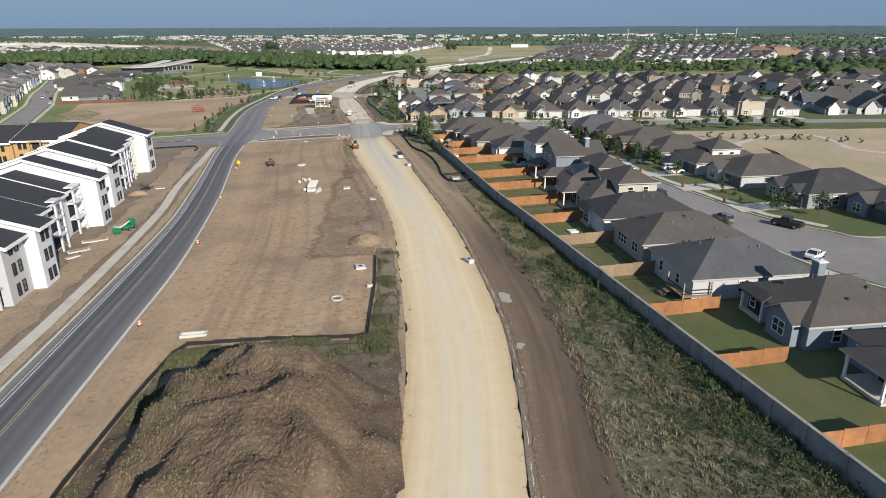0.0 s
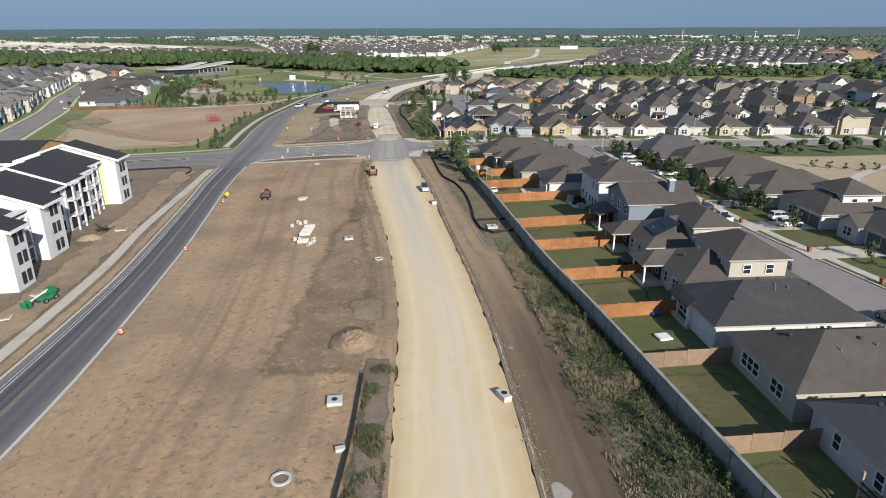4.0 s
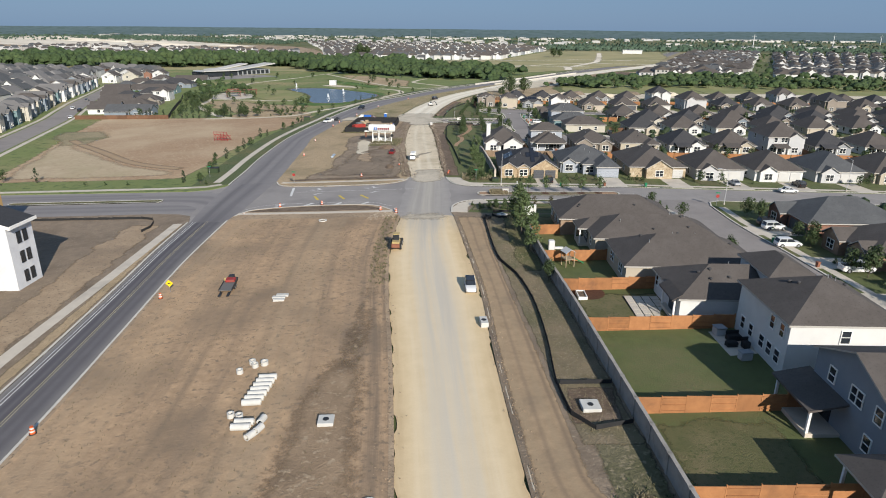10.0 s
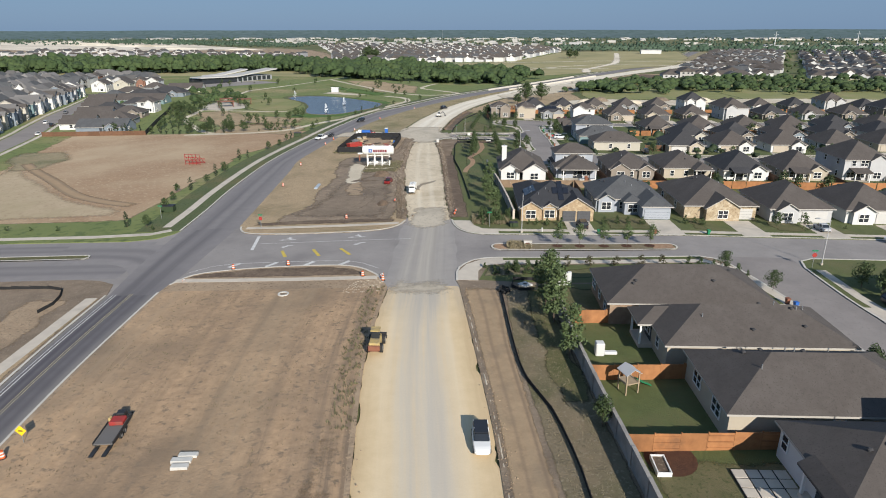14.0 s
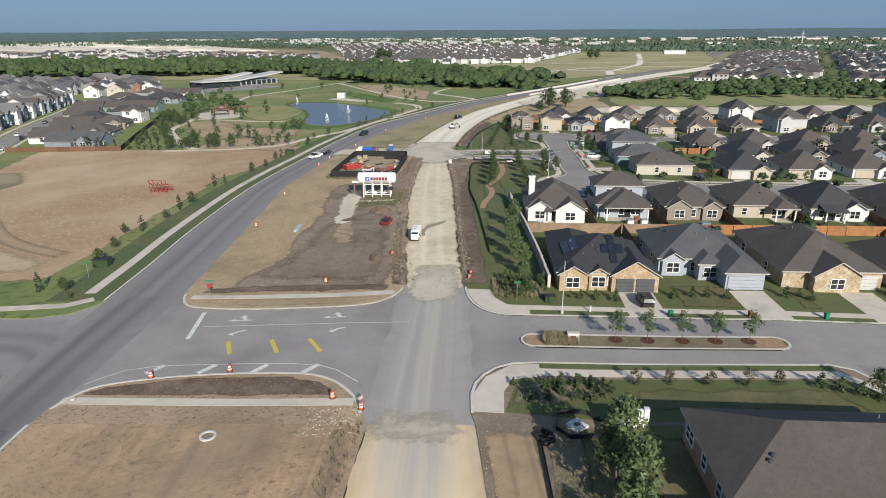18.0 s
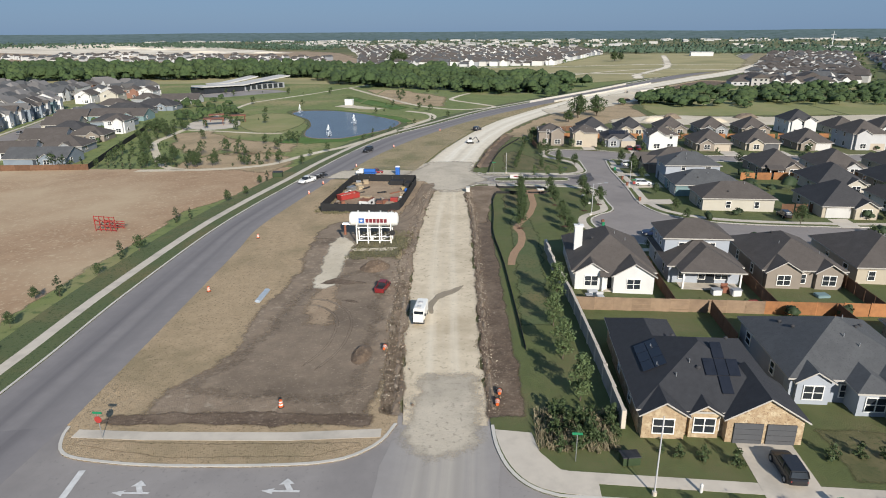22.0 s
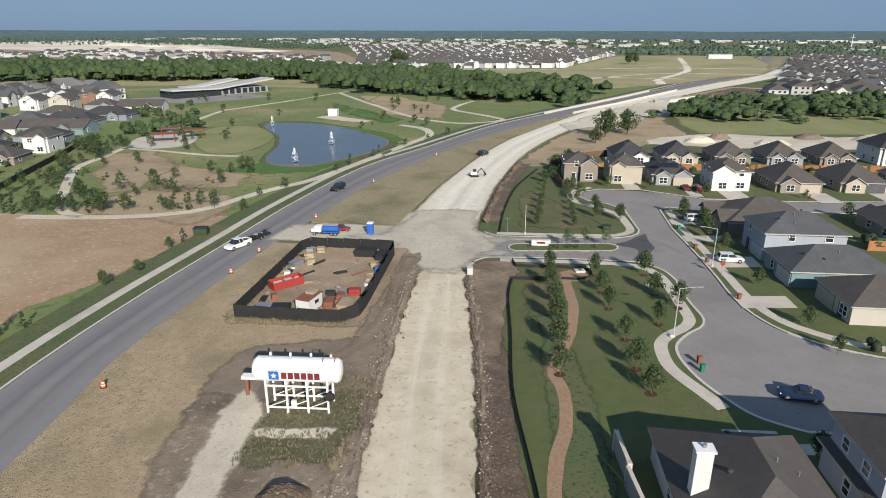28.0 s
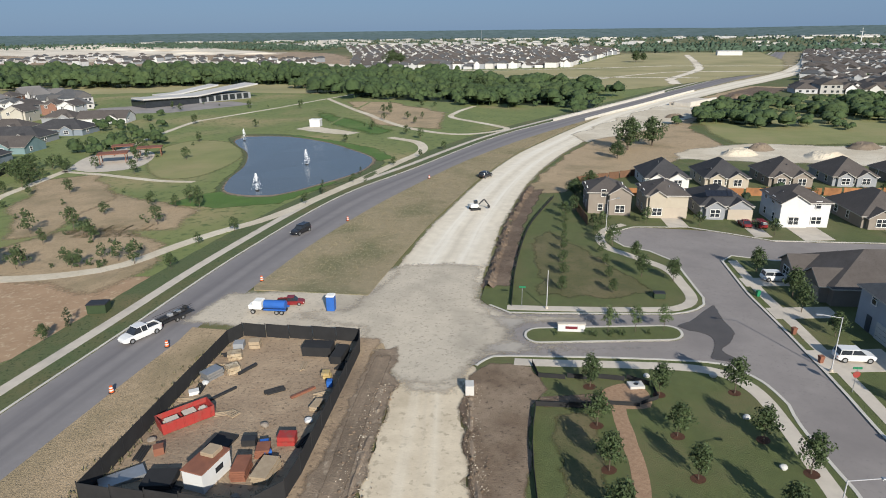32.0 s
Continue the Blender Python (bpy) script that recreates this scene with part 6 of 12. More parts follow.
patch("weed_strip", strip(18, 136, lambda y: CR(y) + 6.2, lambda y: wall_x(y) - 0.1), M["weeds"], 0.138, rough=0.5, label="weedy rough ground along the wall", category="weeds")
patch("dry_strip", strip(134, 207, lambda y: 7.4 + max(0, 190 - y) * 0.085, lambda y: wall_x(y) - 0.1), M["mown"], 0.139, rough=0.25, label="mown dry grass along the wall", category="dry grass")
patch("bare_strip", strip(176, 207, lambda y: wall_x(y) - 4.2, lambda y: wall_x(y) - 0.1), M["lawn_dry"], 0.142, rough=0.8, label="green-tinged grass under the trees", category="grass")
for i in range(len(LOTS) - 1):
    a, b = LOTS[i], LOTS[i + 1]
    m = "lawn_dry" if i in (3, 4, 6, 8, 10, 13) else "lawn"
    patch("yard", [(wall_x(a), a), (edge_x([(p[0], p[1]) for p in D_L[::-1]], a) - 0.2, a), (edge_x([(p[0], p[1]) for p in D_L[::-1]], b) - 0.2, b), (wall_x(b), b)], M["lawn"], 0.14, label="mown green yard", category="lawn")
    if m == "lawn_dry":
        patch("yard_patch", [(wall_x(a) + 0.8, a + 0.8), (31, a + 1.0), (30.5, b - 1.0), (wall_x(b) + 0.8, b - 0.8)], M["lawn_dry"], 0.144, rough=1.3, label="yellowing part of a yard", category="lawn")
patch("lawn", [(3.9, 209.2), (5.5, 215.6), (41, 216.1), (43, 212), (44, 208), (14, 208)], M["lawn"], 0.141, label="lawn along the cross street", category="lawn")
for xa, xb in ((28.6, 38.0), (44.6, 47.6), (60, 66)):
    patch("lawn_patch", [(xa, 234.8), (xb, 234.6), (xb, 242.6), (xa, 243.2)], M["lawn_dry"], 0.1462, rough=0.9, label="dry part of a front lawn", category="lawn")
patch("verge", [(7.4, 217.9), (40, 218.1), (40, 219.2), (7.4, 219.0)], M["lawn"], 0.147, label="narrow grass verge behind the kerb", category="lawn")
patch("lawn_patch", [(16, 209.4), (17, 214), (38, 214.6), (40, 209)], M["lawn_dry"], 0.146, rough=1.0, label="dry part of the lawn", category="lawn")
patch("planting_bed", [(4.4, 210.4), (5.2, 214.8), (15.5, 215.2), (15.0, 212.4), (9, 211)], M["weeds"], 0.15, rough=0.4, label="overgrown shrub bed", category="planting bed")

# middle field: darker worked ground, tracks and the fenced soil heap
roadway("graded_soil", [(edge_x(LR_R_S, y) + 0.5, y) for y in range(18, 208, 3)], [(CL(y) - 0.5, y) for y in range(18, 208, 3)], M["soil_lines"], 0.136, n=24, label="graded tan soil with drag lines and darker worked ground", category="soil")
patch("worked_soil", strip(70, 96, lambda y: CL(y) - 3.6, lambda y: CL(y) - 0.2), M["soil_grey"], 0.144, rough=0.6, label="grey soil verge", category="soil")
patch("worked_soil", [(-34.2, 18), (-33.6, 42), (-31.6, 57), (-29.7, 67), (-8.2, 64.8), (-7.4, 74), (-4.6, 80), (-3.2, 78), (-4.4, 64), (-5.4, 44), (-9, 18)], M["soil_dark"], 0.141, rough=0.3, soft=0.5, label="dark soil within a silt fence", category="soil")
patch("grass_margin", [(-33.0, 40), (-31.0, 57), (-29.2, 66.6), (-21, 66.2), (-8.6, 64.2), (-6.6, 82), (-6.1, 92), (-4.8, 92), (-5.2, 80), (-6.4, 70), (-8.0, 61), (-20, 61), (-26, 60), (-29, 50), (-31, 38)], M["weeds"], 0.147, rough=0.9, label="green weeds along the silt fence", category="weeds")
patch("dry_verge", strip(18, 205, lambda y: edge_x(LR_L_S, y) - 2.4, lambda y: edge_x(LR_L_S, y) - 0.4), M["dry"], 0.14, rough=0.25, label="dry grass verge", category="dry grass")
patch("site_soil", strip(18, 205, lambda y: edge_x(LR_L_S, y) - 12, lambda y: edge_x(LR_L_S, y) - 4.4), M["soil"], 0.138, rough=1.4, label="tan site soil", category="soil")
patch("dry_verge", [(-43.0, 212.0), (-40, 214.2), (-31, 215.9), (-20.4, 216.2), (-16, 215), (-13.2, 211.9)], M["soil_dark"], 0.145, rough=0.35, label="dark soil in the kerbed island", category="soil")
patch("dry_verge", [(-41.6, 236.8), (-30, 235.0), (-17, 235.6), (-12.5, 237.6), (-13, 238.2), (-28, 237.6), (-40, 237.8)], M["dry"], 0.145, rough=0.2, label="dry grass behind the kerb", category="dry grass")

# wedge north of the crossing
patch("worked_soil", [(-39, 240.2), (-12, 240.8), (-12.6, 258), (-13.8, 277), (-16.5, 292), (-18.8, 311), (-26, 309), (-33, 305), (-36, 301), (-35, 290), (-33.3, 276), (-35, 267), (-33, 257), (-36, 248)], M["soil_tracks"], 0.14, rough=1.8, freq=0.2, soft=2.2, label="brown trampled soil", category="soil")
patch("worked_soil", [(-42, 239.6), (-12, 240.2), (-12.2, 242.6), (-26, 243.2), (-40, 242)], M["soil_dark"], 0.146, rough=0.7, label="dark soil behind the footpath", category="soil")
patch("worked_soil", [(-40, 316), (-20.5, 314), (-18, 330), (-19.5, 347), (-40, 349.4)], M["soil"], 0.142, rough=1.2, label="packed tan soil of the storage compound", category="soil")
patch("worked_soil", [(-36.4, 299), (-35.2, 308), (-33.0, 311), (-25, 312), (-20.4, 313.4), (-16.4, 317), (-15.8, 305), (-15.4, 292), (-24, 296)], M["soil_grey"], 0.1478, rough=1.2, freq=0.3, soft=1.8, label="dark churned soil between tank and compound", category="soil")
ln = smooth([(-30.0, 268.4), (-27.7, 268.9), (-25.5, 268.7), (-23.0, 266.4), (-21.7, 264.0), (-21.1, 261.0), (-21.2, 256), (-23, 251)], 1.0)
for k, off in enumerate((0.0, 1.9)):
    roadway("wheel_track", offset(ln, off + 0.3), offset(ln, off - 0.3), M["soil_grey"], 0.1545 + 0.001 * k, n=6, rough=0.12, soft=0.28, label="tyre tracks curving over the soil", category="wheel track")
patch("worked_soil", [(-38, 244), (-12.6, 242), (-13.4, 258), (-14.6, 276), (-19, 291), (-24, 284), (-31, 277), (-33, 266), (-33, 256)], M["soil_grey"], 0.1475, rough=2.0, soft=5.0, label="dark brown churned soil", category="soil")
patch("caliche_spill", [(-11.0, 237), (-6, 234), (0.2, 237), (-0.4, 243), (-1.4, 252), (-10.4, 252), (-10.4, 243)], M["chalk_dusty"], 0.0585, rough=0.9, soft=3.6, label="caliche dust spilled over the crossing", category="dust")
patch("caliche_spill", [(-11.4, 203), (1.2, 203), (0.8, 208), (-2.0, 211.5), (-6, 210.4), (-9.4, 212), (-11.2, 208.4)], M["chalk_dusty"], 0.066, rough=1.2, freq=0.4, soft=4.2, label="caliche dust spilled over the crossing", category="dust")
patch("caliche_spill", [(-34, 351.6), (-24, 348.4), (-17.6, 335), (-8.2, 334), (-5, 343), (5, 341.8), (5, 345), (-1, 347), (-4.6, 354), (-6.8, 363), (-5.4, 373), (-22.6, 374), (-24.6, 364), (-27, 357), (-33, 356.4)], M["chalk_dusty"], 0.07, rough=1.6, freq=0.3, soft=3.8, label="caliche dust over the northern crossing", category="dust")
patch("worked_soil", [(-14.6, 150), (-16.3, 134), (-17.3, 122.6), (-17.9, 110), (-17.5, 104), (-19, 97), (-19.5, 92), (-5.0, 90.5), (-4.0, 109), (-4.6, 125), (-6.8, 147), (-10, 153)], M["soil_worked"], 0.1395, rough=1.6, freq=0.2, soft=4.5, label="darker disturbed soil", category="soil")
patch("worked_soil", [(-9.6, 112.5), (-6, 113.4), (-3.4, 111.8), (-3.2, 105.2), (-5.4, 104.2), (-9.0, 105.4)], M["soil"], 0.1425, rough=0.8, freq=0.5, soft=1.6, label="pale dusty soil beside the roadbed", category="soil")
patch("worked_soil", [(-10.2, 128), (-8.6, 128.4), (-7.2, 123.6), (-7.8, 122.2), (-9.4, 124.2)], M["soil"], 0.1425, rough=0.5, freq=0.6, soft=0.9, label="pale dusty soil beside the roadbed", category="soil")
# Flat dark crescent along the heap's north-west side; the ground is not cut.
patch("dug_soil", [(-10.6, 98.4), (-10.6, 102), (-8.8, 104.4), (-6.9, 103.8), (-5.2, 101.8), (-7.4, 101.6), (-9.4, 100.4), (-9.9, 98.2)], M["soil_dark"], 0.143, rough=0.4, freq=0.8, soft=0.5, label="flat dark crescent of soil beside the heap", category="soil")
patch("caliche_spill", [(-29.0, 278), (-24.6, 279), (-22.0, 270), (-20.0, 262), (-26.0, 260), (-28.4, 268)], M["soil"], 0.1525, rough=1.6, freq=0.4, soft=2.6, label="pale dust dragged down from the ramp", category="dust")
patch("caliche_ramp", [(-30.8, 301), (-26.7, 298), (-25.9, 293), (-25.5, 287.4), (-24.9, 281), (-24.8, 276), (-26.9, 274.4), (-28.9, 274.8), (-29.6, 282), (-30.9, 289.7), (-31.9, 295.5)], M["chalk_white"], 0.156, rough=1.3, freq=0.6, soft=1.3, label="pale caliche ramp up to the tank", category="caliche ramp")
patch("wet_stain", [(-28.3, 276.4), (-25.8, 279.3), (-23.3, 278.1), (-19.3, 277.0), (-22.9, 276.2), (-26, 276.4)], M["soil_dark"], 0.158, rough=0.4, freq=0.9, soft=0.5, label="dark wet streak on the soil", category="stain")
patch("wet_stain", [(-23.4, 270.2), (-21.6, 271.0), (-19.0, 269.4), (-21.2, 269.5)], M["soil_dark"], 0.158, rough=0.35, freq=0.9, soft=0.4, label="dark wet streak on the soil", category="stain")
patch("caliche_patch", [(-27.5, 293.6), (-17.6, 294), (-18.4, 291.6), (-26.0, 291.4)], M["chalk_white"], 0.153, rough=0.6, label="pale gravel under the tank", category="gravel")
patch("grass_margin", [(-27.6, 298.5), (-16.4, 302), (-15.8, 293), (-18.0, 287.6), (-26.2, 287)], M["weeds"], 0.149, rough=1.4, label="green weeds round the tank", category="weeds")
patch("bare_strip", strip(242, 337, lambda y: CRN(y) - 0.7, lambda y: CRN(y) + 4.0), M["soil_dark"], 0.141, rough=0.6, label="dark soil beside the roadbed", category="soil")
patch("bare_strip", strip(242, 336, lambda y: CLN(y) - 2.2, lambda y: CLN(y) + 0.8), M["soil_tracks"], 0.1475, rough=0.6, label="dark rubble edge of the roadbed", category="soil")
patch("bare_strip", [(-22, 310), (-20.6, 330), (-20.4, 344), (-17, 345), (-15.4, 336), (-15.6, 310)], M["soil_tracks"], 0.1465, rough=0.9, soft=1.2, label="grey-brown driven soil beside the compound", category="soil")
ln = smooth([(-24, 305), (-20.4, 310), (-18.4, 318), (-18.6, 330), (-18.4, 343)], 1.5)
roadway("wheel_track", offset(ln, 1.2), offset(ln, -1.2), M["soil_arc"], 0.152, n=10, rough=0.2, soft=0.5, label="tyre tracks beside the compound fence", category="wheel track")
patch("dug_soil", [(-8.4, 337.5), (-6.0, 341), (-1.0, 339.4), (0.6, 335), (-1.2, 331.7), (-1.9, 320), (-2.4, 308), (-5.8, 306), (-7.2, 319), (-8.2, 328)], M["soil_dug"], 0.1465, rough=0.6, label="freshly dug soil", category="soil")
patch("dirt_margin", strip(362, 420, lambda y: edge_x(CH_R_F, y) + 0.3, lambda y: edge_x(CH_R_F, y) + 4.2), M["soil_dark"], 0.141, rough=0.8, label="dark dug margin of the roadbed", category="soil")
patch("wet_stain", [(-10.3, 268.2), (-9.6, 266.2), (-8.9, 265.8), (-9.3, 268.4), (-8.7, 270.8), (-7.6, 272.0), (-6.1, 273.8), (-5.2, 276.4), (-6.9, 275.2), (-8.2, 273.6), (-9.4, 272.6)], M["wet_caliche"], 0.062, rough=0.35, freq=0.9, soft=0.25, label="wet streak on the caliche", category="stain")
patch("side_street_dust", [(-14, 340), (-7, 341.8), (4, 342), (13, 342), (13, 344), (0, 344.4), (-3, 347), (-1, 350), (12, 350), (12, 351.8), (2, 352.6), (-4, 353.4), (-14, 357)], M["dust"], 0.062, rough=0.6, soft=2.4, label="pale dust blown over the street mouth", category="dust")
patch("wet_stain", smooth([(15.6, 349.1), (17.6, 350.3), (20.9, 354.0), (22.4, 355.2), (22.2, 350.6), (22.3, 347.1), (20.9, 343.9), (19.6, 342.4), (20.2, 340.9), (20.6, 339.2), (17.5, 340.4), (18.1, 342.6), (18.9, 344.8), (18.6, 346.4), (17.0, 347.4), (15.6, 349.1)], 0.6), M["wet"], 0.05, rough=0.25, soft=0.5, label="wet patch on the street", category="stain")
patch("mud_patch", [(-1.2, 333.9), (5.6, 334.1), (5.6, 331.5), (-1.0, 331.4)], M["soil_dark"], 0.15, rough=0.3, label="muddy trench", category="soil")

# park strip between the roadbed and the houses
patch("park_patch", [(1.8, 262), (7, 262), (7, 300), (4, 326), (1, 326)], M["verge"], 0.137, rough=1.0, label="mown park grass", category="grass")
patch("lawn_patch", [(0.2, 318), (4.4, 318), (4.8, 331), (-0.4, 331)], M["lawn_dry"], 0.144, rough=1.0, label="dry park grass", category="grass")
patch("lawn_patch", [(0, 358), (11, 356.5), (17, 360), (10, 374), (4, 390), (0, 384)], M["lawn_dry"], 0.144, rough=1.4, label="half-dry grass among young trees", category="grass")
patch("gravel_path", smooth([(0.9, 284), (1.5, 290), (2.7, 295.4), (2.8, 300.4), (2.2, 303.8), (2.5, 306.6), (4.4, 312.4), (5.2, 316), (5.9, 321.4), (5.7, 326.2), (5.6, 331.4)], 0.8) + smooth([(6.9, 331.4), (7.0, 326.2), (7.2, 321.4), (6.4, 315.8), (5.6, 311.9), (3.8, 306.2), (3.4, 304.2), (4.1, 300.6), (3.9, 295), (2.7, 289.6), (2.0, 284)], 0.8), M["gravel"], 0.15, rough=0.12, label="winding bed of brown river gravel", category="gravel bed")
patch("gravel_bed", smooth([(5.2, 331.2), (5.3, 334.2), (7.5, 335.5), (9.3, 334.4), (9.6, 331.9), (8.4, 330.8), (5.2, 331.2)], 0.6)[:-1], M["gravel"], 0.151, rough=0.15, label="river gravel round a drain inlet", category="gravel bed")
patch("planting_bed", [(3.0, 236.6), (4.6, 238.2), (10.6, 237.6), (10.8, 241.4), (7, 243.5), (2.6, 243.4)], M["verge"], 0.15, rough=0.5, label="overgrown reed bed at the corner", category="planting bed")
for x0, x1, mm in ((6.9, 9.2, "gravel"), (9.2, 13.2, "mown"), (14.8, 33.8, "mown"), (33.8, 37.4, "gravel")):
    patch("median_bed", rect(x0, x1, 223.3, 225.9), M[mm], 0.18, rough=0.12, label="planted bed of the median", category="planting bed")

# driveways of the near houses
for x0, x1, y0, y1 in ((21.0, 25.9, 231.6, 240.2), (36.9, 41.8, 231.5, 240.9), (52.2, 57.2, 231.4, 241.5)):
    patch("driveway", rect(x0, x1, y0, y1), M["concrete"], 0.156, 0.03, label="pale concrete driveway", category="driveway")
for i in range(8):
    patch("driveway", rect(66.6 + 14.4 * i, 71.4 + 14.4 * i, 231, 240.6), M["concrete"], 0.156, 0.03, label="pale concrete driveway", category="driveway")
for cy, cx in ((200, 72), (183, 73), (168, 75), (153, 76), (138, 78), (123.5, 80), (107, 83)):
    patch("driveway", rect(edge_x(D_R[::-1], cy) + 0.2, cx - 8.6, cy - 5.6, cy - 0.4), M["concrete"], 0.156, 0.03, label="pale concrete driveway", category="driveway")
for cy, fx in ((199.6, 40.2), (187.6, 43.2), (175.4, 44.2), (163, 46.0), (150.4, 45.8), (134.8, 46), (122.6, 47.8), (109.2, 47.7), (97.6, 47.9), (84.8, 48.7), (71.6, 48.8), (57.5, 50)):
    patch("driveway", rect(fx, edge_x(D_L[::-1], cy) - 0.2, cy - 4.6, cy + 0.4), M["concrete"], 0.156, 0.03, label="pale concrete driveway", category="driveway")
for x0, x1, y0, y1 in ((28.2, 36.2, 350.2, 353.6), (28.2, 36.6, 336.8, 341.8), (28.2, 35.4, 321, 325), (28.4, 36, 361, 364), (24.4, 28.0, 388.3, 394.6), (37.6, 40.4, 382, 392.6), (44.4, 49, 379.6, 388), (17.0, 22, 289.5, 294), (31, 35, 290, 294)):
    patch("driveway", rect(x0, x1, y0, y1), M["concrete"], 0.156, 0.03, label="pale concrete driveway", category="driveway")
for i in range(9):
    patch("driveway", rect(59.4 + 13.4 * i, 62.6 + 13.4 * i, 303.4, 309), M["concrete"], 0.156, 0.03, label="pale concrete driveway", category="driveway")
    patch("driveway", rect(61 + 13.2 * i, 65.4 + 13.2 * i, 376, 384), M["concrete"], 0.156, 0.03, label="pale concrete driveway", category="driveway")

# ---- walls and fences ----
def fence_line(name, pts, h, t, material, label, category, piece, step, posts=None, post_h=None, lift=0.13, structure=False, rails=False, cap=None, group=""):
    """A fence or wall along a line, piece by piece, each stepping with the land."""
    root = thing(name, pose(pts[0][0], pts[0][1], gz(pts[0][0])), label, category, group, "structure" if structure else "")
    ox, oy, oz = root.matrix_basis.translation
    cum = [0]
    for a, b in zip(pts, pts[1:]):
        cum.append(cum[-1] + math.dist(a, b))
    n = max(1, round(cum[-1] / step))

    def at(s):
        return float(np.interp(s, cum, [p[0] for p in pts])), float(np.interp(s, cum, [p[1] for p in pts]))

    cache = {}
    for i in range(n):
        (xa, ya), (xb, yb) = at(cum[-1] * i / n), at(cum[-1] * (i + 1) / n)
        L = math.dist((xa, ya), (xb, yb))
        key = round(L, 2)
        if key not in cache:
            cache[key] = to_mesh(piece, boxes((0.02, L - 0.02, -t / 2, t / 2, -0.35, h)), material)
            cache[key, "cap"] = to_mesh("cap", boxes((0, L, -t / 2 - 0.05, t / 2 + 0.05, h, h + 0.08)), cap or material)
            cache[key, "rail"] = to_mesh("rail", boxes((0.05, L - 0.05, t / 2, t / 2 + 0.06, 0, 0.1)), material)
        m = pose(xa - ox, ya - oy, (gz(xa) + gz(xb)) / 2 + lift - oz, 0, 0, math.degrees(math.atan2(yb - ya, xb - xa)))
        pc = part(piece, cache[key], None, root, at=m)
        if cap:
            part("cap", cache[key, "cap"], None, pc)
        if rails and i % 2:
            for z in (0.25, 0.85, 1.5):
                part("rail", cache[key, "rail"], None, pc, at=pose(0, 0, z))
                part("rail", cache[key, "rail"], None, pc, at=pose(0, -t - 0.06, z))
        if posts:
            if "post" not in cache:
                cache["post"] = to_mesh("post", boxes((-posts / 2, posts / 2, -posts / 2, posts / 2, -0.35, post_h or h + 0.08)), cap or material)
            part("post", cache["post"], None, root, at=m)
    x, y = pts[-1]
    if posts:
        part("post", cache["post"], None, root, at=pose(x - ox, y - oy, gz(x) + lift - oz))
    return root


fence_line("wall_long", WALL, 1.9, 0.24, M["blockwall"], "long grey block wall behind the yards", "wall", "wall_panel", 4.0, posts=0.42, structure=True, cap=M["blockwall"])
fence_line("wall_corner", [(14.2, 207), (17, 207.2)], 1.9, 0.24, M["white"], "white rendered end of the block wall", "wall", "wall_panel", 2.8, posts=0.5, structure=True)
fence_line("wall_park", [(11.3, 241.4), (10.4, 255), (9.3, 270), (7.2, 288), (7.0, 291)], 1.9, 0.24, M["blockwall"], "pale block wall along the park strip", "wall", "wall_panel", 4.0, posts=0.42, structure=True, cap=M["concrete"])
FG = "yard fences along the wall"
for i, y in enumerate(LOTS[1:-1]):
    fence_line("wooden_fence", [(wall_x(y) + 0.2, y), (34.5, y + 0.2)], 1.8, 0.05, M["fence_new"] if i not in (3, 4) else M["fence_old"], "orange-brown cedar board fence between two yards", "fence", "fence_panel", 2.4, posts=0.1, rails=i in (7, 8, 9, 10), group=FG)
FB = "yard fences of the northern block"
fence_line("wooden_fence", [(9.8, 267.8), (34, 267.4)], 1.8, 0.05, M["fence_old"], "weathered grey-brown wooden board fence", "fence", "fence_panel", 2.4, posts=0.1, rails=True, group=FB)
fence_line("wooden_fence", [(34, 267.4), (160, 267)], 1.8, 0.05, M["fence_new"], "orange-brown cedar board fence behind gardens", "fence", "fence_panel", 3.2, posts=0.1, group=FB)
for x in (22.6, 35.6, 48.8, 62.2, 76, 89.5, 103):
    fence_line("wooden_fence", [(x, 267.6), (x - 0.2, 284)], 1.8, 0.05, M["fence_dark"], "dark-stained wooden board fence between gardens", "fence", "fence_panel", 2.4, posts=0.1, group=FB)
for x in (27.2, 43.0, 59.0, 73.6, 88, 102.4):
    fence_line("wooden_fence", [(x, 258 if x < 50 else 254), (x, 267.4)], 1.8, 0.05, M["fence_dark"], "dark-stained wooden board fence between gardens", "fence", "fence_panel", 2.4, posts=0.1, group=FB)
fence_line("wooden_fence", [(53.2, 314), (60, 313.6), (60, 326)], 1.8, 0.05, M["fence_dark"], "dark-stained wooden board fence between gardens", "fence", "fence_panel", 2.4, posts=0.1, group=FB)
fence_line("wooden_fence", [(55, 345), (165, 344)], 1.8, 0.05, M["fence_new"], "orange-brown cedar board fence behind gardens", "fence", "fence_panel", 3.6, posts=0.1, group=FB)
fence_line("wooden_fence", [(20, 412), (80, 406), (165, 402)], 1.8, 0.05, M["fence_new"], "orange-brown cedar board fence behind gardens", "fence", "fence_panel", 3.6, posts=0.1, group=FB)
fence_line("wooden_fence", [(10.5, 391.5), (9.5, 404), (12, 424), (28, 431)], 1.8, 0.05, M["fence_dark"], "dark-stained wooden board fence between gardens", "fence", "fence_panel", 3.0, posts=0.1, group=FB)
SG = "silt fences"
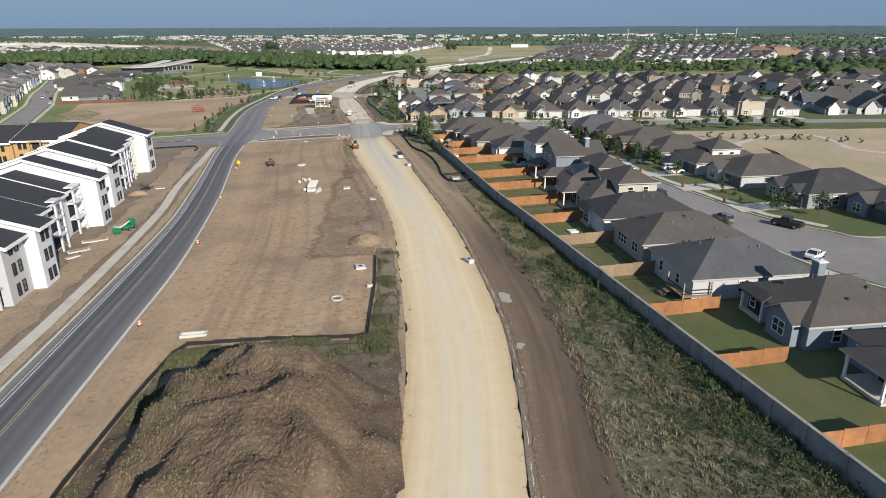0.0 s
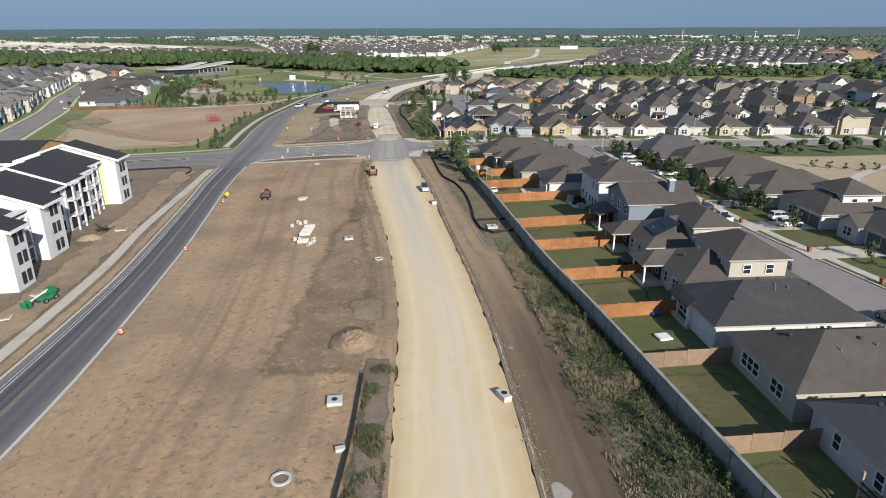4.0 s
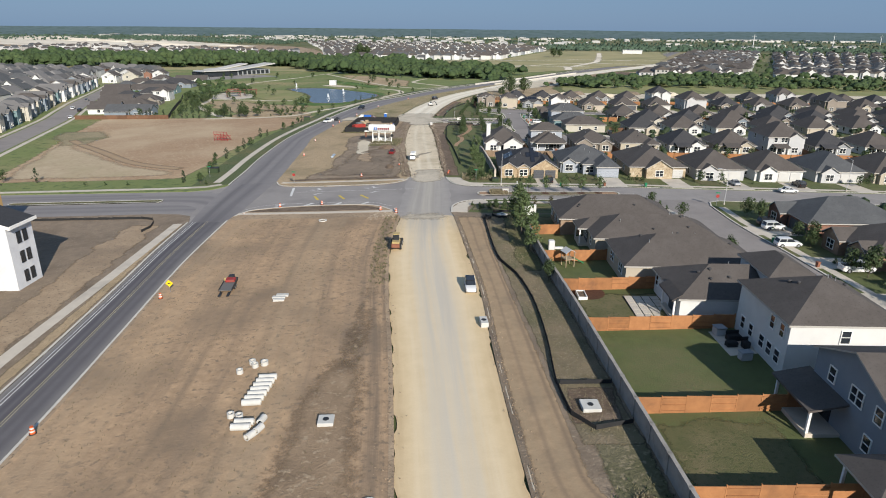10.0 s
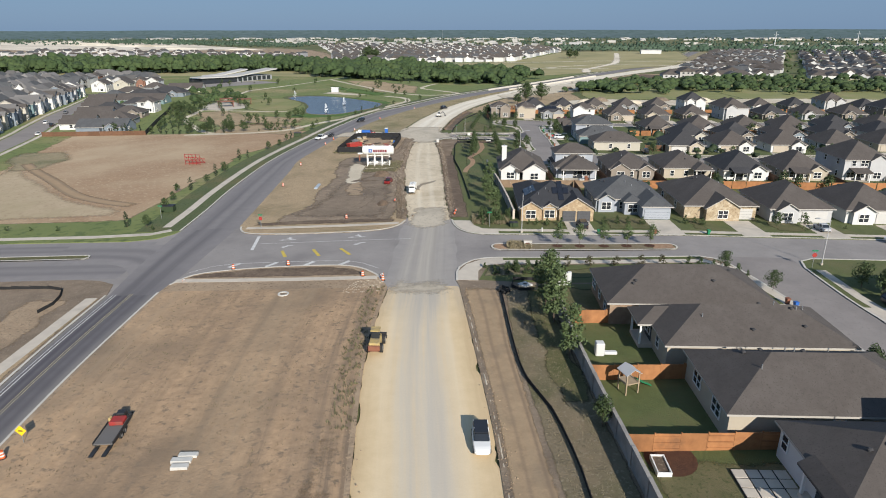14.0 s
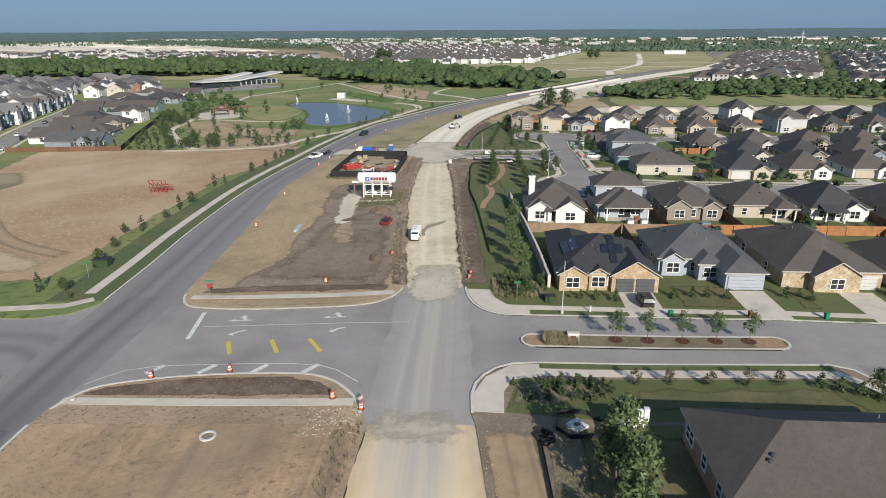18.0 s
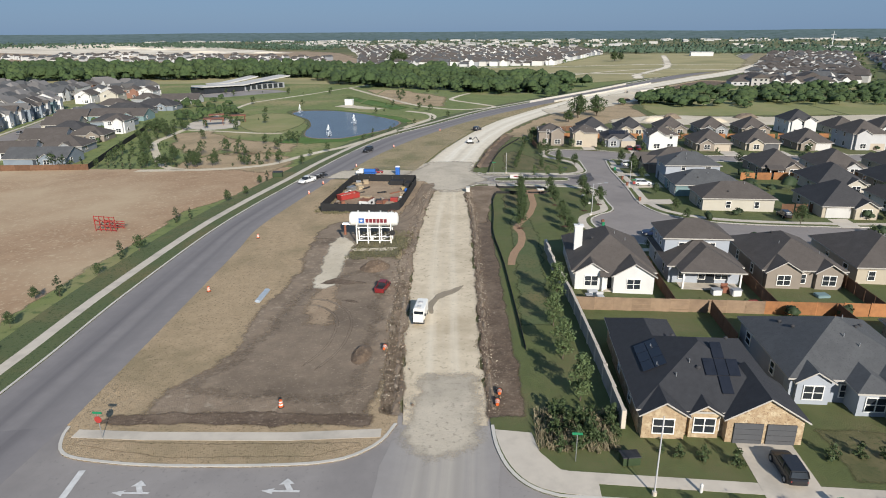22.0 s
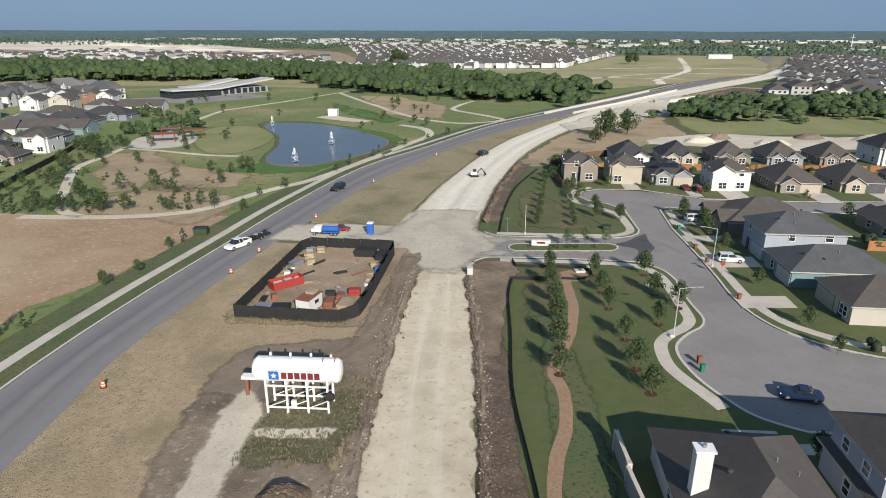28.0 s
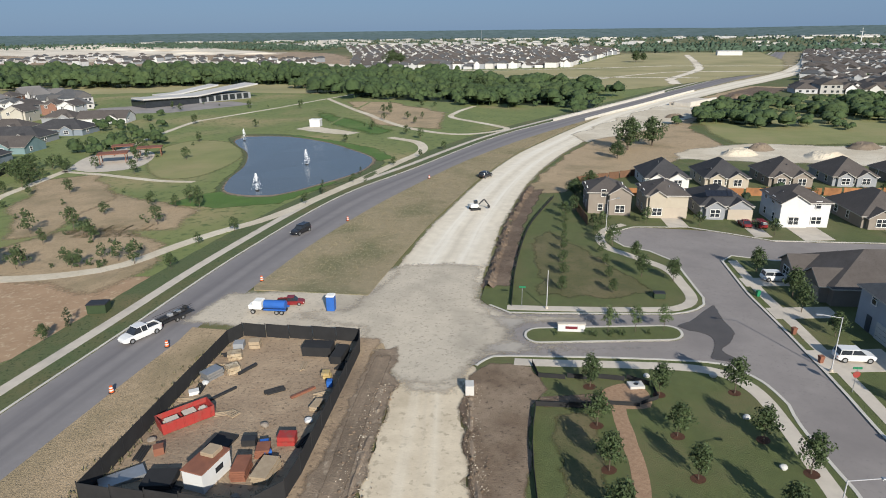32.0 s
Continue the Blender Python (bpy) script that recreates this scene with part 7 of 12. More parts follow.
for pts in (
    [(7.0, 205), (7.6, 190), (8.4, 181), (10.4, 175), (11.7, 166.5), (12.0, 154), (11.6, 144), (12.2, 138.4), (14.0, 136.4)],
    [(12.0, 144.2), (17.2, 144.2)], [(14.0, 136.4), (17.6, 137.4)],
    [(-6.1, 92.4), (-6.5, 81.9), (-8.1, 64.9), (-20.7, 66.9), (-29.7, 67.4), (-31.5, 57.6), (-33.4, 43.2), (-34.2, 26)],
    [(2.8, 256), (1.2, 275.6), (0.1, 287.5), (-1.4, 300), (-1.5, 313), (-1.8, 325), (-1.2, 331.6)],
    [(-1.2, 331.8), (5.4, 331.8)], [(-1.2, 340), (-0.7, 337.2), (4, 336.9), (9.8, 336.3), (10.6, 334), (9.9, 331.3), (5.4, 331.4)],
    [(-3.4, 355.6), (-2.4, 372), (0.6, 392.7), (6, 412)],
    [(-98, 209.4), (-70, 209.2), (-60, 208.6), (-57.6, 204), (-58.2, 200)],
    [(9, 209.2), (13.2, 209.0), (13.0, 205.2), (8.4, 205.0), (9, 209.2)],
):
    fence_line("silt_fence", pts if pts[0] == (-6.1, 92.4) else smooth(pts, 3.0), 0.5, 0.03, M["black"], "low black fabric silt fence on stakes", "silt fence", "fabric", 3.0, posts=0.05, post_h=0.62, group=SG)
comp = [(-38.8, 318.0), (-24.4, 316.4), (-22.6, 317.0), (-21.6, 319.4), (-21.4, 345.4), (-38.0, 347.4), (-38.8, 318.0)]
fence_line("compound_fence", comp, 1.85, 0.05, M["black"], "chain-link fence with black privacy screen round the compound", "fence", "screen_panel", 3.0, posts=0.08, post_h=2.0)

# ---- soil heaps ----
def heap(name, x, y, rx, ry, h, material, label, seed, rough=0.5, n=46, flat=0.35, category="soil heap"):
    bm = bmesh.new()
    vs = {}
    for i in range(n + 1):
        for j in range(n + 1):
            u, v = 2 * i / n - 1, 2 * j / n - 1
            px, py = x + u * rx, y + v * ry
            r = math.hypot(u, v) + 0.16 * noise.noise((px * 0.22 + seed, py * 0.22, 1.0))
            k = max(0.0, min(1.0, (1 - r) / (1 - flat)))
            k = k * k * (3 - 2 * k)
            z = h * k * (1 + 0.25 * noise.noise((px * 0.3, py * 0.3, seed)))
            z += rough * k ** 0.5 * (noise.noise((px * 0.9, py * 0.9, seed)) * 0.35 + (abs(noise.noise((px * 2.2, py * 2.2, seed))) - 0.2) * 0.5 + (abs(noise.noise((px * 4.3, py * 4.3, seed))) - 0.2) * 0.45)
            vs[i, j] = bm.verts.new((px, py, gz(px) + 0.10 + z - (0.3 if k == 0 else 0)))
    for i in range(n):
        for j in range(n):
            bm.faces.new((vs[i, j], vs[i + 1, j], vs[i + 1, j + 1], vs[i, j + 1]))
    return tagged(part(name, bm, material), label, category)


BIG = heap("soil_mound", -19.0, 45.2, 13.2, 20.6, 5.8, M["soil_mound"], "large mound of dark cloddy soil with weeds", 1.7, 0.5, 210, 0.34)
# loose clods scattered over the mound
rc = random.Random(66)
cv, cf = [], []
hv = [v.co.copy() for v in BIG.data.vertices if v.co.z > gz(v.co.x) + 0.25]
for _ in range(5200):
    c, s = rc.choice(hv), 0.03 + 0.17 * rc.random() ** 4
    i = len(cv)
    for d in ((1, 0, 0), (0, 1, 0), (-1, 0, 0), (0, -1, 0), (0, 0, 1), (0, 0, -1)):
        k = s * rc.uniform(0.6, 1.3)
        cv.append((c.x + d[0] * k + rc.uniform(-0.1, 0.1) * s, c.y + d[1] * k, c.z + d[2] * k * 0.8 + 0.3 * s))
    cf += [(i, i + 1, i + 4), (i + 1, i + 2, i + 4), (i + 2, i + 3, i + 4), (i + 3, i, i + 4), (i + 1, i, i + 5), (i + 2, i + 1, i + 5), (i + 3, i + 2, i + 5), (i, i + 3, i + 5)]
me = bpy.data.meshes.new("clods")
me.from_pydata(cv, [], cf)
me.materials.append(M["soil_mound"])
tagged(new("clods", me), "loose clods of earth on the mound", "clods", kind="stuff")
heap("soil_mound", -7.4, 100.2, 3.1, 3.2, 0.9, M["soil_worked"], "small heap of tan soil beside a flat dark crescent", 4.2, 0.5, flat=0.1)
patch("dug_soil", [(-14, 146), (-8.0, 146), (-8.2, 160), (-8.8, 174), (-12, 174), (-13, 160)], M["soil_worked"], 0.1445, rough=1.2, soft=3.5, label="churned soil beside the roadbed", category="soil")
heap("soil_mound", -20.4, 283.6, 2.6, 2.6, 1.0, M["soil_dark"], "heap of dark stony soil", 6.2, 0.4)
heap("soil_mound", -16.4, 254.4, 1.4, 2.6, 0.6, M["soil_dark"], "low heap of dark soil", 7.2, 0.3)
heap("soil_mound", -58.6, 147.0, 2.6, 1.8, 0.7, M["soil"], "heap of tan soil by the building site", 8.2, 0.3)


def berm(line, w, h, material, label, seed, step=0.55, name="soil_ridge"):
    """A rough ridge of pushed-up soil along a line."""
    bm = bmesh.new()
    L = smooth(line, step)
    prof = (-1, -0.6, -0.25, 0.1, 0.5, 1)
    prev = None
    for i, p in enumerate(L):
        a, b = L[max(i - 1, 0)], L[min(i + 1, len(L) - 1)]
        t = Vector((b[0] - a[0], b[1] - a[1])).normalized()
        ring = []
        for s in prof:
            q = s * w / 2 * (1 + 0.5 * noise.noise((p[0], p[1], seed)))
            px, py = p[0] - t.y * q, p[1] + t.x * q
            z = (1 - abs(s)) * h * (0.75 + 1.1 * noise.noise((px * 0.9, py * 0.9, seed)) + 0.5 * noise.noise((px * 2.7, py * 2.7, seed)))
            ring.append(bm.verts.new((px, py, gz(px) + 0.06 + max(z, -0.05))))
        if prev:
            for k in range(len(prof) - 1):
                bm.faces.new((prev[k], prev[k + 1], ring[k + 1], ring[k]))
        prev = ring
    bmesh.ops.recalc_face_normals(bm, faces=bm.faces[:])
    return tagged(part(name, bm, material), label, "soil ridge")


berm([(CR(y) + 0.35, y) for y in range(18, 206, 6)], 0.36, 0.1, M["chalk_dusty"], "low ragged lip of caliche along the roadbed's edge", 2.2)
berm([(CL(y) - 0.35, y) for y in range(18, 206, 6)], 0.35, 0.06, M["soil_grey"], "low ridge of soil along the roadbed's edge", 3.3)
berm([(CRN(y) + 0.4, y) for y in range(243, 334, 6)], 0.8, 0.24, M["soil_tracks"], "ridge of pale rubble along the roadbed", 4.4)
berm([(CLN(y) - 0.4, y) for y in range(243, 336, 6)], 0.9, 0.2, M["soil_tracks"], "ridge of rubble along the roadbed", 5.5)
berm([(edge_x(CH_R_F, y) + 0.6, y) for y in range(362, 424, 6)], 2.0, 0.7, M["soil_dark"], "ridge of dark soil along the roadbed", 6.6)

# ---- plants ----
def leaves(bm, c, r, n, size, rnd, squash=0.85, mi=0):
    """A clump of small leaf blades scattered in a ball."""
    for _ in range(n):
        d = Vector((rnd.gauss(0, 1), rnd.gauss(0, 1), rnd.gauss(0, 1))).normalized() * r * (0.55 + 0.45 * rnd.random())
        p = Vector(c) + Vector((d.x, d.y, d.z * squash))
        nrm = (d.normalized() + Vector((rnd.uniform(-0.8, 0.8), rnd.uniform(-0.8, 0.8), rnd.uniform(-0.2, 0.9)))).normalized()
        u = nrm.orthogonal().normalized()
        u.rotate(Matrix.Rotation(rnd.uniform(0, 6.28), 3, nrm))
        v = nrm.cross(u)
        s = size * rnd.uniform(0.6, 1.3)
        f = bm.faces.new([bm.verts.new(p + q) for q in (-u * s, -v * s * 0.55, u * s, v * s * 0.55)])
        f.material_index = mi


def crown(seed, r, h0, h1, clumps, per, size, shape=1.0):
    rnd = random.Random(seed)
    bm = bmesh.new()
    for i in range(clumps):
        t = (i + 0.5) / clumps
        z = h0 + (h1 - h0) * t
        rr = r * (math.sin(math.pi * (0.12 + 0.86 * t ** shape)) ** 0.8)
        a = rnd.uniform(0, 6.28)
        k = rr * math.sqrt(rnd.uniform(0.05, 1.0)) * rnd.uniform(0.55, 1.05)
        leaves(bm, (k * math.cos(a), k * math.sin(a), z + rnd.uniform(-0.2, 0.2)), r * rnd.uniform(0.28, 0.45), per, size, rnd)
    return bm


def trunk(seed, h, r, spread):
    rnd = random.Random(seed)
    bm = bmesh.new()
    p = Vector((0, 0, -0.3))
    for i in range(3):
        q = p + Vector((rnd.uniform(-0.1, 0.1), rnd.uniform(-0.1, 0.1), (h + 0.3) / 3))
        tube(bm, p, q, r * (1 - 0.25 * i), r * (1 - 0.25 * (i + 1)), 7, False)
        p = q
    for i in range(5):
        a = i * 1.257 + rnd.uniform(-0.3, 0.3)
        b = Vector((0, 0, h * rnd.uniform(0.45, 0.75)))
        tube(bm, b, b + Vector((math.cos(a) * spread, math.sin(a) * spread, h * rnd.uniform(0.3, 0.55))), r * 0.4, r * 0.12, 5, False)
    return bm


TREES = {}


def tree(kind, x, y, s=1.0, rz=0.0, lift=0.13, group="young street trees"):
    label, leafm, r, h0, h1, cl, per, size, th, tr = {
        "oak": ("young live oak with a rounded green crown", "leaf", 1.5, 1.25, 3.5, 34, 34, 0.13, 1.8, 0.07),
        "oak_b": ("young oak with a loose green crown", "leaf", 1.35, 1.0, 3.3, 28, 32, 0.13, 1.7, 0.06),
        "elm": ("young elm with a light open crown", "leaf_light", 1.3, 1.4, 3.8, 26, 28, 0.12, 2.0, 0.05),
        "sycamore": ("tall pale-trunked tree with a light green crown", "leaf_light", 2.0, 1.6, 7.4, 46, 40, 0.2, 3.8, 0.12),
        "big_oak": ("broad old oak with an airy crown", "leaf", 4.4, 2.4, 8.6, 70, 70, 0.24, 5.0, 0.34),
        "shrub": ("rounded green garden shrub", "leaf", 0.62, 0.05, 1.1, 12, 26, 0.1, 0.4, 0.03),
        "red_shrub": ("small reddish ornamental shrub", "leaf_red", 0.8, 0.25, 1.8, 14, 26, 0.1, 0.8, 0.04),
        "pine": ("young dark evergreen tree", "leaf_dark", 1.0, 0.3, 4.2, 24, 28, 0.13, 2.0, 0.06),
    }[kind]
    far = y > 372 or x > 62 or x < -75
    key = kind + "_far" if far else kind
    if far:
        cl, per, size = int(cl * 0.7), int(per * 0.5), size * 1.45
    if key not in TREES:
        root = thing(kind if kind in ("shrub",) else ("shrub" if kind == "red_shrub" else "tree"), place(x, y, rz, lift) @ Matrix.Scale(s, 4), label, "shrub" if "shrub" in kind else "tree", group)
        part("trunk", trunk(len(kind), th, tr, r * 0.6), M["bark"], root)
        part("crown", crown(len(kind) * 7, r, h0, h1, cl, per, size), M[leafm], root)
        TREES[key] = root
        return root
    src = TREES[key]
    ob = copy_thing(src, place(x, y, rz, lift))
    ob.scale = (s, s, s)
    ob["group"] = group
    return ob


rnd = random.Random(11)
def mulch_ring(x, y, r=0.75, lift=0.155):
    """Dark ring of mulch round a planted tree."""
    patch("mulch_ring", [(x + r * math.cos(k * 0.524), y + r * math.sin(k * 0.524)) for k in range(12)], M["mulch"], lift, rough=0.08, label="dark mulch ring round a tree", category="mulch")


VG = "young trees along the curving road"
for x, y in ((-64.8, 253.8), (-66.6, 261.7), (-69.7, 270.8), (-66.8, 272.3), (-66.2, 281), (-67, 289), (-66.2, 293.5), (-68.2, 311.4), (-66.4, 314), (-64.2, 328.3), (-62.1, 334.3), (-62.4, 350.2), (-59.3, 371.5), (-60.5, 384), (-57, 392), (-49, 412), (-47.5, 420.6), (-42.7, 432), (-42.8, 440.8), (-36, 452), (-30, 463), (-24, 474), (-62.9, 346), (-75, 377)):
    tree(rnd.choice(("oak", "oak_b", "pine")), x, y, rnd.uniform(0.55, 0.9), rnd.uniform(0, 360), group=VG)
for x, y in ((-117, 246.5), (-107.4, 245.3), (-86.8, 240.7), (-80.7, 240), (-67.1, 241.6), (-62.8, 241.1), (-60.5, 239), (-130, 247), (-92, 241)):
    tree(rnd.choice(("oak", "pine", "shrub")), x, y, rnd.uniform(0.7, 1.0), rnd.uniform(0, 360), group=VG)
PG = "young trees of the park strip"
for x, y in ((17.7, 333.3), (10.6, 326.5), (17.7, 325.6), (10.9, 320.8), (4.2, 322.2), (4.0, 328.4), (10.5, 333.3), (4.2, 335.1), (4.1, 316.2), (11.4, 311.8), (11.4, 304.8), (11.9, 299.9), (3.8, 310), (19.8, 321), (3.4, 303.9), (16.2, 316)):
    tree("oak", x, y, rnd.uniform(0.9, 1.1), rnd.uniform(0, 360), group=PG)
    mulch_ring(x, y, 0.62)
for i in range(7):
    tree("oak_b", 3.6 + 0.5 * i, 360.5 + 5.4 * i, rnd.uniform(0.55, 0.72), rnd.uniform(0, 360), group=PG)
    tree("oak_b", 10.2 + 0.2 * i, 359.5 + 5.2 * i, rnd.uniform(0.55, 0.72), rnd.uniform(0, 360), group=PG)
for x, y in ((15, 365.1), (19, 363.1), (15.4, 372), (13, 379), (12.2, 387), (7, 396), (9, 400)):
    tree("oak", x, y, rnd.uniform(0.85, 1.1), rnd.uniform(0, 360), group=PG)
for x in (5.2, 8.4, 11.6):
    tree("elm", x + 2.5, 347.4, 0.9, x * 40, 0.17, group=PG)
    tree("shrub", x + 0.6, 346.6, 0.55, x * 20, 0.17, group="garden shrubs")
    tree("shrub", x - 3.4, 346.9, 0.5, x * 25, 0.17, group="garden shrubs")
    tree("shrub", x * 0.5 + 3.6, 346.4, 0.6, x * 35, 0.17, group="garden shrubs")
for x, y, s in ((13.2, 194.6, 1.0), (12.8, 199.5, 1.05), (13.8, 185.6, 0.85), (7.4, 270.2, 0.75), (6.4, 262.5, 0.6), (6.8, 254.0, 0.68), (7.8, 245.6, 0.7)):
    tree("sycamore", x, y, s, x * 33, group="trees along the block walls")
tree("oak", 14.8, 172.4, 0.9, 30, group="trees along the block walls")
for x in (17.8, 21.6, 25.7, 29.6, 33.5):
    tree("elm", x, 225.0, 1.0, x * 17, 0.18, group="trees of the planted median")
    mulch_ring(x, 225.0, 0.9, 0.187)
for x in (17.8, 21.5, 25.4, 29.2, 32.7):
    tree("red_shrub", x, 214.8, 1.0, x * 29, group="ornamental shrubs along the footpath")
    tree("shrub", 36.6 + (x - 17.8) * 0.42, 214.6 - (x - 17.8) * 0.22, 1.25, x * 13, group="ornamental shrubs along the footpath")
for x, y in ((20, 236.6), (14.0, 237.8), (15.4, 237.4), (17.4, 237.2), (28.4, 238), (31, 238.6), (33, 238.4), (35.6, 237.8), (44, 239), (46, 239.4), (47, 238.0)):
    tree("shrub", x, y, rnd.uniform(0.7, 1.3), x * 30, group="garden shrubs")
for i in range(26):
    tree("shrub", rnd.uniform(3.4, 10.6), rnd.uniform(237.6, 243), rnd.uniform(1.0, 1.6), i * 31, group="garden shrubs")
    tree("shrub", rnd.uniform(4.6, 15.2), rnd.uniform(211.4, 214.8), rnd.uniform(0.6, 1.2), i * 31, group="garden shrubs")
for i in range(22):
    y = 40 + 3.2 * i + rnd.uniform(-1, 1)
    tree("shrub", wall_x(y) - rnd.uniform(1.0, 4.2), y, rnd.uniform(0.6, 1.15), i * 41, group="wild bushes along the wall")
SGp = "garden trees of the suburb"
for cy, cx in ((207, 58.6), (192, 60.5), (176, 60.2), (174, 61.6), (160, 61.4), (145, 63), (131, 64), (115, 66), (113, 67.6), (100, 70), (96, 73)):
    tree(rnd.choice(("oak", "shrub", "oak_b")), cx, cy, rnd.uniform(0.9, 1.3), cy * 7, group=SGp)
for x, y in ((45, 181), (44.4, 179), (46.4, 156), (47.2, 142), (47.9, 128), (48.2, 116), (51.2, 101), (52, 90), (46, 205), (44.8, 210.5), (42.5, 213.4)):
    tree(rnd.choice(("oak", "shrub", "oak_b")), x - 0.8, y, rnd.uniform(0.7, 1.0), y * 7, group=SGp)
for i in range(40):
    tree(rnd.choice(("oak", "shrub", "oak_b", "shrub")), rnd.uniform(58, 165), rnd.choice((236.5, 237.5, 292.8, 307, 290.4, 379.5)), rnd.uniform(0.6, 1.1), i * 33, group=SGp)
for i in range(64):
    tree(rnd.choice(("oak", "oak_b", "oak", "shrub")), rnd.uniform(50, 175), rnd.choice((266, 269, 306.6, 325, 345, 366, 406, 408, 378.5)) + rnd.uniform(-1.5, 1.5), rnd.uniform(0.7, 1.25), i * 57, group=SGp)
for x, y, s in ((32, 352, 1.1), (33, 357, 1.2), (31.6, 366, 1.1), (33.0, 345.0, 0.9), (33, 329, 0.8), (34, 315, 0.8), (21, 391.4, 0.9), (30, 389, 0.8), (41, 383, 0.9), (34.6, 308.5, 0.7), (24, 290.2, 0.8), (38, 289.6, 0.8)):
    tree("oak", x, y, s, x * 30, group=SGp)
for x in (24, 26, 29, 32, 34.5, 39, 44, 50, 56):
    tree("shrub", x, 268.6 + 0.3 * math.sin(x), rnd.uniform(0.8, 1.3), x * 21, group=SGp)
for x, y, s in ((31.0, 464, 1.15), (39.6, 470, 1.05), (26, 452, 0.6), (12, 409, 0.5), (10.4, 413, 0.45), (14, 418, 0.5)):
    tree("big_oak", x, y, s, x * 20, group="old oaks beside the roadbed")
for i in range(150):
    u, v = rnd.random(), rnd.random()
    if i < 52:
        x, y = -128 - 30 * v + 15 * u, 380 + 82 * v + 6 * u
    elif i < 66:
        x, y = -140 + 22 * math.cos(i * 1.3) * (0.7 + 0.3 * u), 474 + 24 * math.sin(i * 1.3) * (0.7 + 0.3 * v)
    elif i < 92:
        x, y = -112 + 46 * v, 371 + 3.5 * u + 12 * max(0.0, v - 0.75)
    else:
        x, y = rnd.choice(((rnd.uniform(-116, -70), rnd.uniform(380, 420)), (rnd.uniform(-128, -98), rnd.uniform(420, 520)), (rnd.uniform(-70, -34), rnd.uniform(490, 600)), (rnd.uniform(-190, -100), rnd.uniform(530, 640))))
    tree(rnd.choice(("oak", "oak_b", "oak", "shrub")), x, y, rnd.uniform(0.8, 1.4), i * 37, group="young trees of the park")
for i in range(16):
    tree(rnd.choice(("oak", "pine")), -96 - 3.4 * i + rnd.uniform(-1, 1), 370.5 + 1.4 * math.sin(i) + 0.3 * i, rnd.uniform(0.8, 1.2), i * 37, group="young trees of the park")


def tufts(name, pts_fn, n, h, material, label, seed, blades=5, width=0.035):
    """Grass and weeds that nobody could count."""
    rnd = random.Random(seed)
    V, F = [], []
    for _ in range(n):
        x, y, k, *top = pts_fn(rnd)
        if x is None:
            continue
        z = top[0] if top else gz(x) + 0.13
        for _ in range(blades):
            a, hh = rnd.uniform(0, 6.283), h * k * rnd.uniform(0.5, 1.2)
            bx, by = x + rnd.uniform(-0.15, 0.15), y + rnd.uniform(-0.15, 0.15)
            c, s = math.cos(a), math.sin(a)
            lean = hh * rnd.uniform(0.15, 0.6)
            w = width * rnd.uniform(0.7, 1.6)
            i = len(V)
            V += [(bx - s * w, by + c * w, z), (bx + s * w, by - c * w, z), (bx + c * lean * 0.5 + s * w * 0.7, by + s * lean * 0.5 - c * w * 0.7, z + hh * 0.65), (bx + c * lean, by + s * lean, z + hh)]
            F += [(i, i + 1, i + 2), (i, i + 2, i + 3)]
    me = bpy.data.meshes.new(name)
    me.from_pydata(V, [], F)
    me.materials.append(material)
    return tagged(new(name, me), label, "grass", kind="stuff")


def weed_pt(rnd):
    y = rnd.uniform(22, 134)
    x = rnd.uniform(CR(y) + 5.2, wall_x(y) - 0.4)
    d = noise.noise((x * 0.22, y * 0.12, 5))
    t = (x - CR(y) - 5.2) / max(1.0, wall_x(y) - CR(y) - 5.6)
    if rnd.random() > (t - 0.12) * 1.25 or d < -0.4 + 0.3 * (1 - t) * rnd.random() or (y > 105 and rnd.random() < (y - 105) / 26):
        return None, None, None
    return x, y, (0.35 + 0.75 * t) * (0.7 + 0.7 * max(0, d + 0.2)) * rnd.uniform(0.6, 1.3)


def straw_pt(rnd):
    y = rnd.uniform(22, 128)
    x, k = rnd.uniform(CR(y) + 6.2, wall_x(y) - 0.5), rnd.uniform(0.4, 1.1)
    if y < 84 and rnd.random() < 0.6:
        return None, None, None
    if x is None or noise.noise((x * 0.35, y * 0.2, 15)) < -0.25 + 0.6 * (x - CR(y) - 5.2) / max(1.0, wall_x(y) - CR(y) - 5.6):
        return None, None, None
    return x, y, k


def field_pt(rnd):
    y = rnd.uniform(28, 206)
    x = rnd.uniform(edge_x(LR_R_S, y) + 0.8, CL(y) - 1.0)
    if -36 < x < -5 and y < 66 or noise.noise((x * 0.1, y * 0.07, 9)) < -0.05:
        return None, None, None
    return x, y, 1.0


def verge_pt(rnd):
    y = rnd.uniform(136, 206)
    return rnd.uniform(8.2 + max(0, 190 - y) * 0.085, wall_x(y) - 0.3), y, 1.0


def heap_pt(rnd):
    k = rnd.random()
    if k < 0.68:
        y = rnd.uniform(38, 66)
        x, y = (-33.6 + (y - 38) * 0.13 + abs(rnd.gauss(0, 1.3)), y) if rnd.random() < 0.5 else (rnd.uniform(-29, -7.5), 66.2 - abs(rnd.gauss(0, 2.0)))
    else:
        y = rnd.uniform(58, 94)
        x = -7.4 + (y - 65) * 0.074 + abs(rnd.gauss(0, 1.0))
    d = noise.noise((x * 0.35, y * 0.35, 8.8))
    if d < -0.1 + 0.25 * rnd.random():
        return None, None, None
    return x, y, 0.5 + 0.9 * max(0.0, d)


def mound_pt(rnd):
    c = rnd.choice(hv)
    if noise.noise((c.x * 0.22, c.y * 0.16, 4.4)) < 0.3 or not -27 < c.x < -13:
        return None, None, None
    return c.x, c.y, rnd.uniform(0.5, 1.0), c.z


